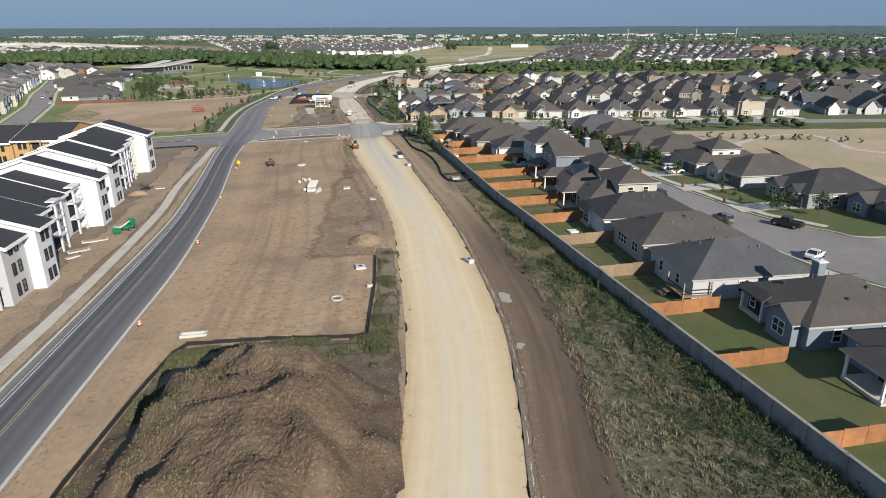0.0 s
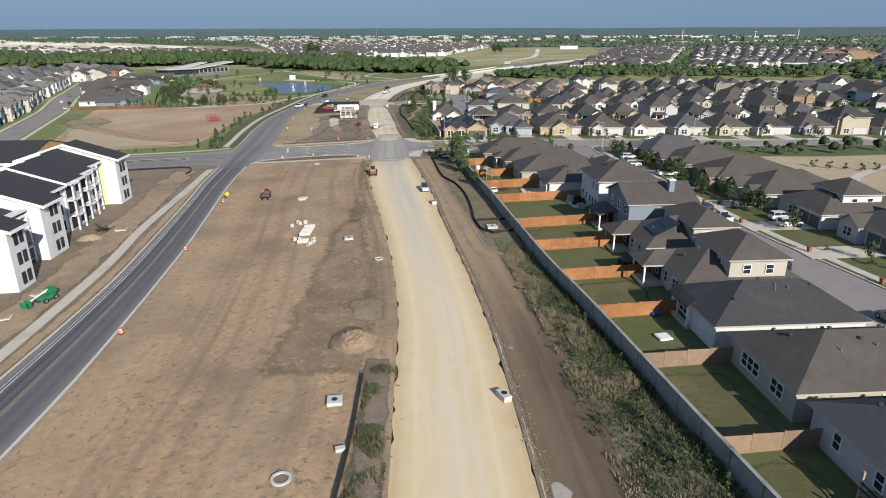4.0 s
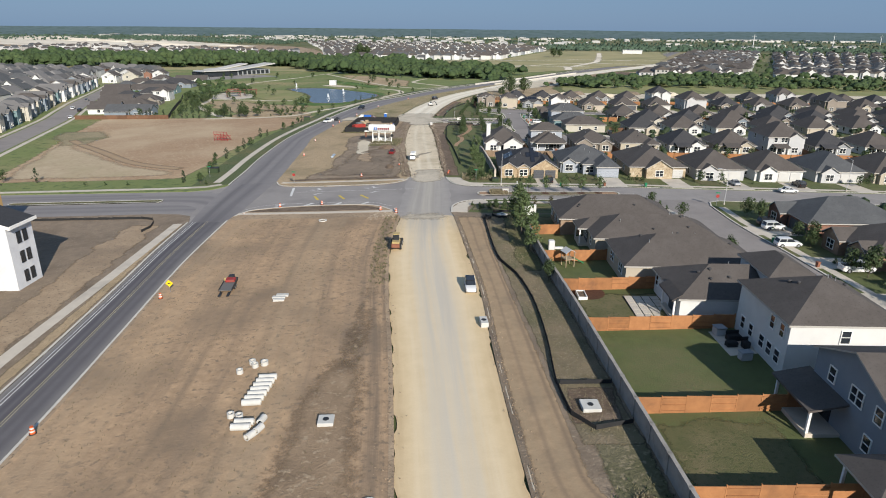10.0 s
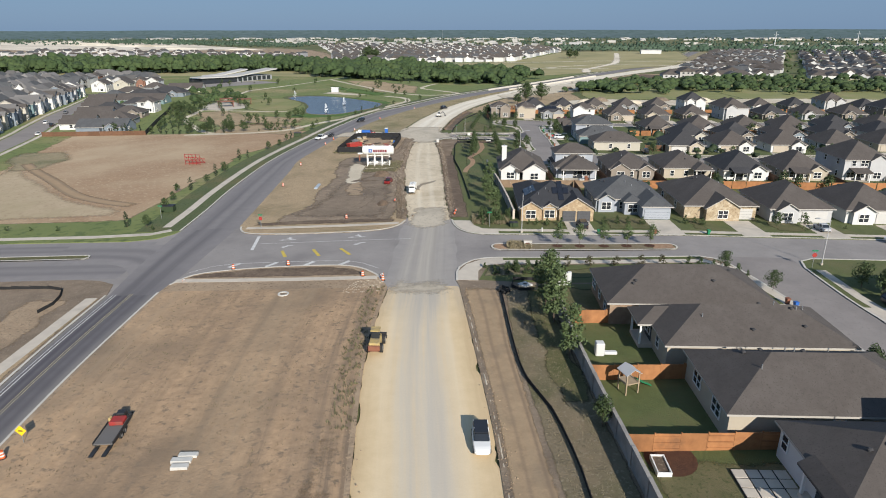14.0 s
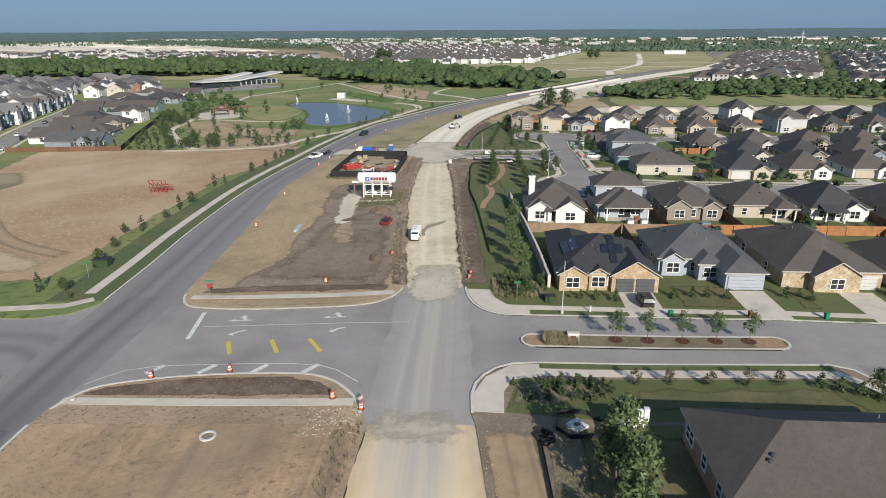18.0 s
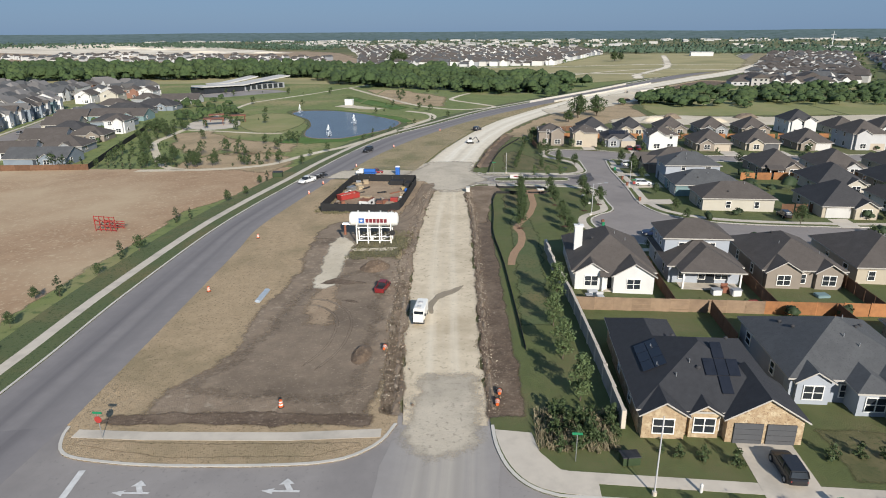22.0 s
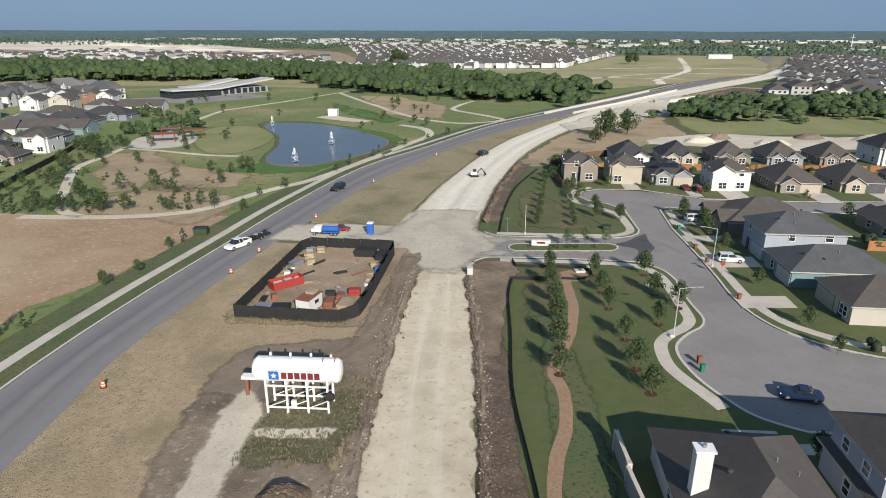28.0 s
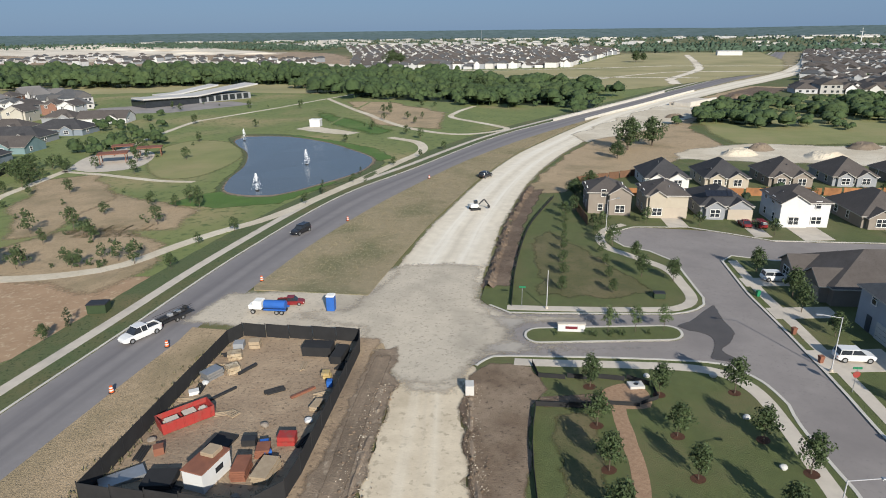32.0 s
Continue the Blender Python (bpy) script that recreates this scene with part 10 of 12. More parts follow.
    for sx in (-L * 0.31, L * 0.31):
        for sy in (-1, 1):
            wheel(root, sx, sy * (W / 2 - 0.1), 0.38 if kind != "sedan" else 0.33)
    for sy in (-1, 1):
        part("headlight", boxes((L / 2 - 0.34, L / 2 - 0.1, sy * W * 0.34 - 0.12, sy * W * 0.34 + 0.12, 0.58, 0.7)), M["trim"], root)
        part("tail_light", boxes((-L / 2 + 0.04, -L / 2 + 0.16, sy * W * 0.36 - 0.07, sy * W * 0.36 + 0.07, 0.68, 0.84)), M["red"], root)
    return root


car(3.4, 169.9, -88, WHT, "white hatchback with a black roof parked on the caliche", "suv", size=0.86)
car(-17.4, 274.6, 82, RED, "dark red pickup parked on trampled soil", "pickup", size=0.74)
car(-34.2, 357.2, 10, RED, "dark red pickup behind the tanker truck", "pickup", size=0.68)
for x, y, rz, c, k, lb in (
    (57.2, 188.4, 2, WHT, "suv", "white car on a driveway"), (61.4, 176.4, 2, WHT, "pickup", "white pickup on a driveway"), (60.8, 164, 4, BLU, "sedan", "blue car on a driveway"),
    (55.6, 145.6, 92, BLK, "suv", "black car parked at the kerb"), (55.9, 139.4, 92, WHT, "pickup", "white pickup parked at the kerb"), (66.5, 138.6, 2, WHT, "suv", "white car on a driveway"), (65.6, 134.6, 2, WHT, "suv", "white van on a driveway"),
    (51.8, 115.0, 94, BLK, "suv", "black van parked at the kerb"), (47.6, 104.6, 0, SIL, "pickup", "white work truck on a driveway"), (55.2, 97.0, 96, GRY, "suv", "grey car parked at the kerb"), (63.6, 91.6, 120, BLK, "pickup", "black pickup parked at the kerb"), (57.8, 77.0, 30, WHT, "sedan", "white car at the street bend"),
    (23.9, 236.0, 90, BLK, "suv", "black car on a concrete driveway"), (60, 201, 4, BLK, "suv", "dark car on a driveway"), (59.6, 198.2, 4, WHT, "suv", "white car on a driveway"),
    (26.4, 299.4, 170, BLU, "sedan", "dark blue car parked at the kerb"), (32.3, 339.4, 0, WHT, "suv", "white car on a driveway"), (38.0, 388.6, 92, RED, "sedan", "red car on a driveway"), (40.4, 388.0, 92, RED, "suv", "red car on a driveway"), (33.2, 363.0, 0, WHT, "suv", "white car beside a driveway tree"), (68.6, 236.4, 90, SIL, "sedan", "grey car on a driveway"), (84.0, 236.4, 90, BLK, "suv", "black car on a driveway"), (78, 229.4, 0, WHT, "sedan", "white car at the kerb"), (52.6, 311, 90, BLK, "suv", "black car on a driveway"),
    (-172.5, 372, 108, WHT, "sedan", "white car at the western kerb"), (-182, 396, 108, BLK, "suv", "black car at the western kerb"), (-190, 404, 108, WHT, "suv", "white car at the western kerb"), (-203, 440, 108, GRY, "suv", "grey car at the western kerb"), (-206, 470, 108, BLK, "sedan", "black car at the western kerb"),
    (15.5, 404, 60, BLK, "suv", "dark car beside the brown house")):
    car(x, y, rz, c, lb, k, lift=0.16 if not (49 < x < 58 or x < -160) else 0.05, size=0.92)
car(-50.6, 347.4, -117, WHT, "white pickup towing a loaded trailer", "pickup", size=0.95)
car(-43.2, 390.6, -110, BLK, "black car on the curving road", "suv")
car(-9.5, 434, 60, BLK, "dark car on the caliche roadbed", "suv")
tr = thing("trailer", place(-48.9, 352.4, -114, 0.05) @ Matrix.Scale(0.9, 4), "flatbed trailer loaded with dark equipment", "trailer")
part("deck", boxes((-3, 2.6, -1.1, 1.1, 0.6, 0.75)), M["steel_dark"], tr)
rl = random.Random(31)
for k in range(7):
    cx, cy, w = -2.6 + 0.75 * k, rl.uniform(-0.4, 0.4), rl.uniform(0.25, 0.5)
    part("load", bevelled(boxes((cx - w, cx + w, cy - w, cy + w, 0.75, 0.75 + rl.uniform(0.3, 0.8))), 0.08), M[("rubber", "steel_dark", "metal", "rubber", "grey", "steel_dark", "rubber")[k]], tr, "dark machine part")
for k in range(9):
    cx = -2.8 + 0.65 * k
    part("rail", tubes(((cx, -1.05, 0.7), (cx + rl.uniform(-0.6, 0.6), rl.uniform(0.6, 1.05), rl.uniform(1.0, 1.7)), 0.035), n=5), M["steel_dark"], tr)
for sy in (-1.08, 1.08):
    part("side_rail", tubes(((-3, sy, 1.15), (2.6, sy, 1.15), 0.035), n=5), M["steel_dark"], tr)
for sx in (-0.9, 0.1):
    for sy in (-1, 1):
        wheel(tr, sx, sy * 1.1)


def box_truck(x, y, rz, label):
    """White step van with a tall body, nose at local +x."""
    root = thing("step_van", place(x, y, rz, 0.06) @ Matrix.Scale(0.66, 4), label, "van")
    bm = boxes((-3.4, 1.9, -1.12, 1.12, 0.55, 2.95))
    part("cargo_body", bevelled(bm, 0.14, 2), M["tankwhite"], root)
    bm = bmesh.new()
    loft(bm, [[(1.85, -1.08, 0.5), (1.85, 1.08, 0.5), (1.85, 1.08, 2.5), (1.85, -1.08, 2.5)], [(2.5, -1.04, 0.5), (2.5, 1.04, 0.5), (2.35, 1.0, 1.9), (2.35, -1.0, 1.9)], [(3.3, -0.95, 0.5), (3.3, 0.95, 0.5), (3.2, 0.9, 1.35), (3.2, -0.9, 1.35)]])
    cab = part("cab", bm, M["tankwhite"], root)
    bm = bmesh.new()
    v = [bm.verts.new(p) for p in ((1.93, -0.92, 2.42), (1.93, 0.92, 2.42), (2.36, 0.9, 1.98), (2.36, -0.9, 1.98))]
    f = bm.faces.new(v)
    bmesh.ops.solidify(bm, geom=[f], thickness=0.05)
    part("windscreen", bm, M["pane"], cab)
    part("bumper", boxes((3.2, 3.42, -1.0, 1.0, 0.45, 0.72)), M["steel_dark"], root)
    for sy in (-1, 1):
        part("headlight", boxes((3.22, 3.34, sy * 0.7 - 0.14, sy * 0.7 + 0.14, 0.85, 1.08)), M["trim"], root)
        part("mirror", boxes((2.0, 2.1, sy * 1.3 - 0.12, sy * 1.3 + 0.12, 1.6, 2.1)), M["black"], root)
        for sx in (-2.1, 2.3):
            wheel(root, sx, sy * 0.98, 0.42, 0.28)
    return root


box_truck(-10.6, 264.6, -92, "cream-white step van parked on the roadbed")
vt = thing("vacuum_truck", place(-36.0, 354.6, 178, 0.05) @ Matrix.Scale(0.7, 4), "white truck with a blue tank body", "truck")
part("cab", bevelled(boxes((1.6, 3.4, -1.1, 1.1, 0.9, 2.6)), 0.15), M["tankwhite"], vt)
part("bonnet", bevelled(boxes((3.3, 4.4, -0.85, 0.85, 0.8, 1.75)), 0.12), M["tankwhite"], vt)
part("windscreen", boxes((3.38, 3.43, -0.95, 0.95, 1.75, 2.4)), M["pane"], vt)
part("tank", tubes(((-3.0, 0, 1.75), (1.3, 0, 1.75), 0.85), n=16), M["bluep"], vt, "blue vacuum tank")
part("chassis", boxes((-3.2, 4.2, -0.45, 0.45, 0.6, 0.9)), M["steel_dark"], vt)
part("hose_rack", boxes((-3.3, 1.2, -1.15, -0.85, 0.9, 1.15), (-3.3, 1.2, 0.85, 1.15, 0.9, 1.15)), M["bluep"], vt)
for sx in (-2.4, -1.4, 3.4):
    for sy in (-1, 1):
        wheel(vt, sx, sy * 0.95, 0.48, 0.3)
po = thing("portable_toilet", place(-28.0, 355.2, 0, 0.05), "blue portable toilet with a white roof", "portable toilet")
part("cabin", bevelled(boxes((-0.55, 0.55, -0.55, 0.55, 0, 2.05)), 0.05), M["bluep"], po)
part("roof", bevelled(boxes((-0.6, 0.6, -0.6, 0.6, 2.05, 2.3)), 0.1), M["trim"], po)
part("door", boxes((-0.4, 0.4, -0.58, -0.54, 0.1, 1.95)), M["bluep"], po)

# yellow loader at the roadbed's edge
ld = thing("wheel_loader", place(-8.7, 188.6, 90, 0.08) @ Matrix.Scale(0.76, 4), "yellow wheel loader parked at the roadbed's edge", "loader")
part("body", bevelled(boxes((-2.6, 0.4, -0.85, 0.85, 0.8, 1.9)), 0.12), M["yellow"], ld)
part("front_frame", bevelled(boxes((0.3, 1.8, -0.6, 0.6, 0.7, 1.5)), 0.08), M["yellow"], ld)
cb = part("cab", bevelled(boxes((-0.9, 0.5, -0.65, 0.65, 1.8, 3.1)), 0.08), M["pane"], ld)
part("cab_roof", bevelled(boxes((-1.0, 0.6, -0.75, 0.75, 3.1, 3.25)), 0.04), M["yellow"], ld)
for sy in (-0.45, 0.45):
    part("lift_arm", tubes(((0.6, sy, 1.6), (2.6, sy, 0.7), 0.13)), M["yellow"], ld)
bm = bmesh.new()
loft(bm, [[(2.6, yy, 0.15), (3.5, yy, 0.15), (3.4, yy, 0.3), (2.85, yy, 0.5), (2.8, yy, 1.2), (2.6, yy, 1.2)] for yy in (-1.3, 1.3)])
part("bucket", bm, M["steel_dark"], ld)
part("counterweight", bevelled(boxes((-3.0, -2.5, -0.9, 0.9, 0.7, 1.6)), 0.1), M["rust"], ld)
for sx in (-1.7, 1.2):
    for sy in (-1, 1):
        wheel(ld, sx, sy * 1.0, 0.75, 0.5)
sk = thing("excavator", place(-10.8, 404, 20, 0.06) @ Matrix.Scale(0.7, 4), "small pale excavator on the roadbed", "excavator")
for sy in (-0.95, 0.95):
    part("track", bevelled(boxes((-1.6, 1.6, sy - 0.25, sy + 0.25, 0, 0.7)), 0.15), M["rubber"], sk)
part("house", bevelled(boxes((-1.6, 0.9, -1.0, 1.0, 0.8, 1.9)), 0.15), M["tankwhite"], sk)
part("cab", bevelled(boxes((-0.2, 0.9, 0.0, 1.0, 1.8, 2.8)), 0.08), M["pane"], sk)
part("boom", tubes(((0.8, -0.3, 1.4), (2.8, -0.3, 3.2), 0.2), ((2.8, -0.3, 3.2), (4.4, -0.3, 1.2), 0.16)), M["steel_dark"], sk)
part("bucket", bevelled(boxes((4.0, 4.7, -0.7, 0.1, 0.4, 1.2)), 0.1), M["steel_dark"], sk)

# flat trailer in the middle field
ft = thing("flat_trailer", place(-31.7, 171.6, 97, 0.13) @ Matrix.Scale(0.85, 4), "flat steel trailer with red and yellow gear", "trailer")
part("deck", boxes((-2.6, 2.4, -1.0, 1.0, 0.62, 0.74)), M["far_roof"], ft)
part("side_rail", boxes((-2.6, 2.4, -1.08, -1.0, 0.55, 0.92)), M["steel_dark"], ft)
part("side_rail", boxes((-2.6, 2.4, 1.0, 1.08, 0.55, 0.92)), M["steel_dark"], ft)
part("frame", boxes((-2.6, 3.6, -0.9, -0.75, 0.45, 0.62), (-2.6, 3.6, 0.75, 0.9, 0.45, 0.62), (3.4, 3.6, -0.9, 0.9, 0.45, 0.62)), M["steel_dark"], ft)
part("ramp", boxes((-4.3, -2.6, -0.9, -0.45, 0.3, 0.4)), M["steel_dark"], ft)
part("ramp", boxes((-4.3, -2.6, 0.45, 0.9, 0.3, 0.4)), M["steel_dark"], ft)
part("tool_box", bevelled(boxes((0.7, 2.1, -0.85, 0.7, 0.74, 1.2)), 0.08), M["red"], ft, "red gear on the deck")
part("engine", bevelled(boxes((2.2, 3.2, -0.5, 0.5, 0.74, 1.35)), 0.1), M["steel_dark"], ft)
part("jerrycan", bevelled(boxes((1.4, 1.9, 0.72, 1.0, 0.74, 1.3)), 0.05), M["yellow"], ft)
for sx in (-0.6, 0.4):
    for sy in (-1, 1):
        wheel(ft, sx, sy * 1.08, 0.34)


# ---- concrete goods, pipes, inlets ----
def slab(x, y, rz, w, d, h, m, name, label, category, hole=0.0, group=""):
    root = thing(name, place(x, y, rz, 0.13), label, category, group)
    part("body", bevelled(boxes((-w / 2, w / 2, -d / 2, d / 2, -0.1, h)), 0.04), M[m], root)
    if hole:
        part("manhole_cover", tubes(((0, 0, h - 0.02), (0, 0, h + 0.02), hole), n=16), M["steel_dark"], root)
    return root


fr = thing("precast_box", place(-28.85, 69.9, 2, 0.13) @ Matrix.Scale(0.68, 4), "pale open rectangular precast concrete box", "precast box")
part("body", lattice([-2.3, -2.0, 2.0, 2.3], [-0.75, -0.5, 0.5, 0.75], lambda i, j: i != 1 or j != 1, 0, 0.5), M["white_pipe"], fr).rotation_euler = (radians(90), 0, 0)
for x, y in ((-8.6, 87.7), (-11.0, 138.2)):
    slab(x, y, 4, 1.5, 1.5, 0.35, "white_pipe", "inlet_box", "pale square concrete drain inlet", "drain inlet", 0.3, "drain inlets")
for x, y, r in ((-11.9, 77.0, 0.85), (-5.5, 127.2, 0.7), (-24.6, 205.0, 0.8)):
    m = thing("manhole_ring", place(x, y, 0, 0.13), "pale concrete manhole ring set in the soil", "manhole", "manhole rings")
    bm = bmesh.new()
    loft(bm, [[(math.cos(a) * q, math.sin(a) * q, z) for a in [i * math.pi / 12 for i in range(24)]] for q, z in ((r, 0), (r, 0.16), (r - 0.22, 0.16), (r - 0.22, 0.0))], False)
    part("ring", bm, M["white_pipe"], m)
    part("cover", tubes(((0, 0, 0.0), (0, 0, 0.04), r - 0.22), n=18), M["soil_grey"], m)
slab(-7.4, 80.2, 12, 0.9, 0.6, 0.3, "white_pipe", "concrete_block", "small pale concrete block", "concrete block")
slab(7.8, 86.5, -70, 1.7, 0.9, 0.5, "white_pipe", "inlet_box", "pale precast drain inlet box", "drain inlet", 0.32, "drain inlets")
slab(4.8, 158.5, -84, 2.0, 0.95, 0.55, "white_pipe", "inlet_box", "pale precast drain inlet box with rubble beside it", "drain inlet", 0.32, "drain inlets")
slab(14.2, 140.0, 3, 1.8, 1.8, 0.35, "white_pipe", "inlet_box", "square concrete drain inlet in dark soil", "drain inlet", 0.3, "drain inlets")
slab(10.6, 207.0, 40, 1.6, 1.6, 0.3, "white_pipe", "inlet_box", "square concrete drain inlet in dark soil", "drain inlet", 0.3, "drain inlets")
slab(8.6, 335.0, 10, 1.6, 1.2, 0.3, "white_pipe", "inlet_box", "pale concrete drain inlet in gravel", "drain inlet", 0.25, "drain inlets")
slab(-7.9, 334.2, 5, 0.9, 1.3, 1.1, "white_pipe", "inlet_box", "pale concrete box beside the roadbed", "drain inlet", 0, "drain inlets")
patch("dug_soil", [(12, 137), (17.2, 137.6), (17.4, 143.8), (12.2, 143.8)], M["soil_dark"], 0.146, rough=0.4, label="dark dug soil round an inlet", category="soil")
PG2 = "white drain pipes in the field"
for i in range(7):
    px, py = -19.0 + 0.05 * i, 141.2 + 0.8 * i
    p = thing("drain_pipe", place(px, py, 8, 0.13), "pale plastic drain pipe lying on the soil", "pipe", PG2)
    bm = bmesh.new()
    loft(bm, [[(sx, math.cos(a) * q, math.sin(a) * q + 0.34) for a in [k * math.pi / 8 for k in range(16)]] for sx, q in ((-0.92, 0.26), (-0.92, 0.34), (0.92, 0.34), (0.92, 0.26))], False)
    part("barrel", bm, M["white_pipe"], p)
for i, (px, py, rz) in enumerate(((-18.8, 137.2, 5), (-18.7, 138.0, 5), (-17.0, 136.9, 70), (-17.1, 138.3, 80), (-17.5, 135.9, 60))):
    p = thing("drain_pipe", place(px, py, rz, 0.13), "pale plastic drain pipe lying on the soil", "pipe", PG2)
    bm = bmesh.new()
    loft(bm, [[(sx, math.cos(a) * q, math.sin(a) * q + 0.3) for a in [k * math.pi / 8 for k in range(16)]] for sx, q in ((-0.9 + 0.42 * (i > 1), 0.22), (-0.9 + 0.42 * (i > 1), 0.34), (0.9 - 0.42 * (i > 1), 0.34), (0.9 - 0.42 * (i > 1), 0.22))], False)
    part("barrel", bm, M["white_pipe"], p)
for px, py, r in ((-22.2, 147.4, 0.36), (-21.4, 149.4, 0.38), (-20.9, 148.7, 0.36), (-20.4, 139.2, 0.36), (-20.0, 149.2, 0.42), (-19.5, 139.0, 0.36)):
    p = thing("pipe_ring", place(px, py, 0, 0.13), "pale concrete ring section on the soil", "pipe ring", PG2)
    bm = bmesh.new()
    loft(bm, [[(math.cos(a) * q, math.sin(a) * q, z) for a in [k * math.pi / 9 for k in range(18)]] for q, z in ((r * 0.7, 0), (r, 0), (r, 0.5), (r * 0.7, 0.5), (r * 0.7, 0.0))], False)
    part("ring", bm, M["white_pipe"], p)
for i, (dx, dy, w) in enumerate(((-0.1, 0, 1.8), (0.2, 0.75, 1.7), (0.1, -0.85, 1.5))):
    slab(-23.2 + dx, 167.6 + dy, 4, w, 0.62, 0.28, "white_pipe", "paving_slab", "flat pale concrete panel on the soil", "paving slab", 0, "concrete slabs in the field")
ty = thing("tyre_stack", place(7.0, 205.0, 0, 0.13), "pile of dark corrugated pipe rings", "pipe rings")
for dx, dy in ((0, 0), (0.7, 0.4), (0.2, 0.8), (0.9, -0.2), (0.5, -0.6)):
    bm = bmesh.new()
    loft(bm, [[(dx + math.cos(a) * q, dy + math.sin(a) * q, z) for a in [k * math.pi / 8 for k in range(16)]] for q, z in ((0.28, 0), (0.46, 0), (0.46, 0.4), (0.28, 0.4), (0.28, 0))], False)
    part("ring", bm, M["rubber"], ty)


# ---- traffic gear ----
def barrel(x, y, lift=0.13, tilt=0.0):
    root = thing("traffic_barrel", place(x, y, 0, lift) @ pose(0, 0, 0, tilt) @ Matrix.Scale(0.82, 4), "orange and white striped traffic barrel", "traffic barrel", "traffic barrels")
    part("base", tubes(((0, 0, 0), (0, 0, 0.1), 0.42, 0.38), n=14), M["rubber"], root)
    zs = (0.1, 0.32, 0.5, 0.68, 0.86, 1.0)
    for i in range(5):
        r0, r1 = 0.32 - 0.025 * i, 0.32 - 0.025 * (i + 1)
        part("band", tubes(((0, 0, zs[i]), (0, 0, zs[i + 1]), r0, r1), n=14), M["paint_white"] if i % 2 else M["orange"], root)
    return root


for x, y in ((-38.4, 137), (-36.4, 106.1), (-36.4, 74.3), (-40.3, 168.3), (-35.9, 215.9), (-27.2, 217.2), (-22.4, 243.6), (-44.0, 274.0), (-46.1, 300), (-45.6, 344.7), (-46.3, 334.3), (-41.6, 366), (-36, 398), (-24, 434), (-14, 211.6), (-10.6, 209.6)):
    barrel(x, y)
barrel(-0.4, 244.8, 0.45, 90)
barrel(-0.2, 246.6, 0.45, 80)
barrel(-13.8, 256.0, 0.6, 90)
ys = thing("warning_sign", place(-39.9, 170.6, 0, 0.13) @ Matrix.Scale(0.66, 4), "yellow diamond road-works sign on a post", "road sign")
part("post", tubes(((0, 0, -0.1), (0, 0, 1.9), 0.05)), M["metal"], ys)
bm = bmesh.new()
loft(bm, [[(0, yy, 1.2), (0.85, yy, 2.05), (0, yy, 2.9), (-0.85, yy, 2.05)] for yy in (-0.08, -0.05)])
sp = part("panel", bm, mat("sign_yellow", (0.85, 0.55, 0.02), (0.8, 0.5, 0.02), 1.0, rough=0.5), ys)
part("symbol", boxes((-0.3, 0.3, -0.1, -0.08, 1.93, 2.12)), M["black"], sp, "black symbol on the panel")


def street_sign(x, y, label, lift=0.13, stop=False, h=2.7):
    root = thing("street_sign", place(x, y, 0, lift), label, "street sign", "street signs")
    part("post", tubes(((0, 0, -0.1), (0, 0, h), 0.04)), M["metal"], root)
    part("name_blade", boxes((-0.45, 0.45, -0.03, 0.03, h, h + 0.22)), M["greenp"], root, "green name blade")
    if stop:
        bm = bmesh.new()
        loft(bm, [[(math.cos(a) * 0.38, yy, h - 0.6 + math.sin(a) * 0.38) for a in [radians(22.5 + 45 * i) for i in range(8)]] for yy in (-0.08, -0.05)])
        part("stop_panel", bm, M["red"], root, "red octagonal stop sign")
    return root


street_sign(-38.2, 238.0, "street sign post with green blade and stop sign", stop=True)
street_sign(6.4, 236.2, "street sign post with a green blade")
street_sign(55.8, 215.0, "stop sign with a green street blade", stop=True)
street_sign(29.0, 333.0, "stop sign with a green street blade", stop=True)
street_sign(-62.5, 247.0, "green street sign by the verge")
street_sign(-2.0, 355.6, "green street sign at the park corner")


def lamp_post(x, y, h, arm, rz, label):
    root = thing("street_lamp", place(x, y, rz, 0.13), label, "street lamp", "street lamps")
    part("pole", tubes(((0, 0, -0.2), (0, 0, h), 0.075, 0.045), n=10), M["lightgrey"], root)
    part("base", tubes(((0, 0, 0), (0, 0, 0.35), 0.2), n=10), M["concrete"], root)
    if arm:
        a = part("arm", tubes(((0, 0, h - 0.1), (arm, 0, h + 0.25), 0.035)), M["lightgrey"], root)
        part("lamp_head", bevelled(boxes((arm - 0.1, arm + 0.6, -0.14, 0.14, h + 0.16, h + 0.32)), 0.04), M["metal"], root)


lamp_post(12.2, 232.4, 7.4, 0, 0, "tall pale pole at the kerb")
lamp_post(1.2, 354.6, 5.6, 0, 0, "tall pale pole at the park corner")
lamp_post(17.2, 312.6, 6.6, 2.2, 0, "pale street lamp with a short arm")
lamp_post(28.8, 337.0, 6.6, 2.2, 180, "pale street lamp with a short arm")
lamp_post(13.0, 386.0, 6.4, 1.8, 20, "pale street lamp with a short arm")
lamp_post(58.0, 216.4, 7.4, 1.8, 180, "pale street lamp at the street corner")
lamp_post(93.0, 232.2, 7.4, 1.8, 90, "pale street lamp at the kerb")
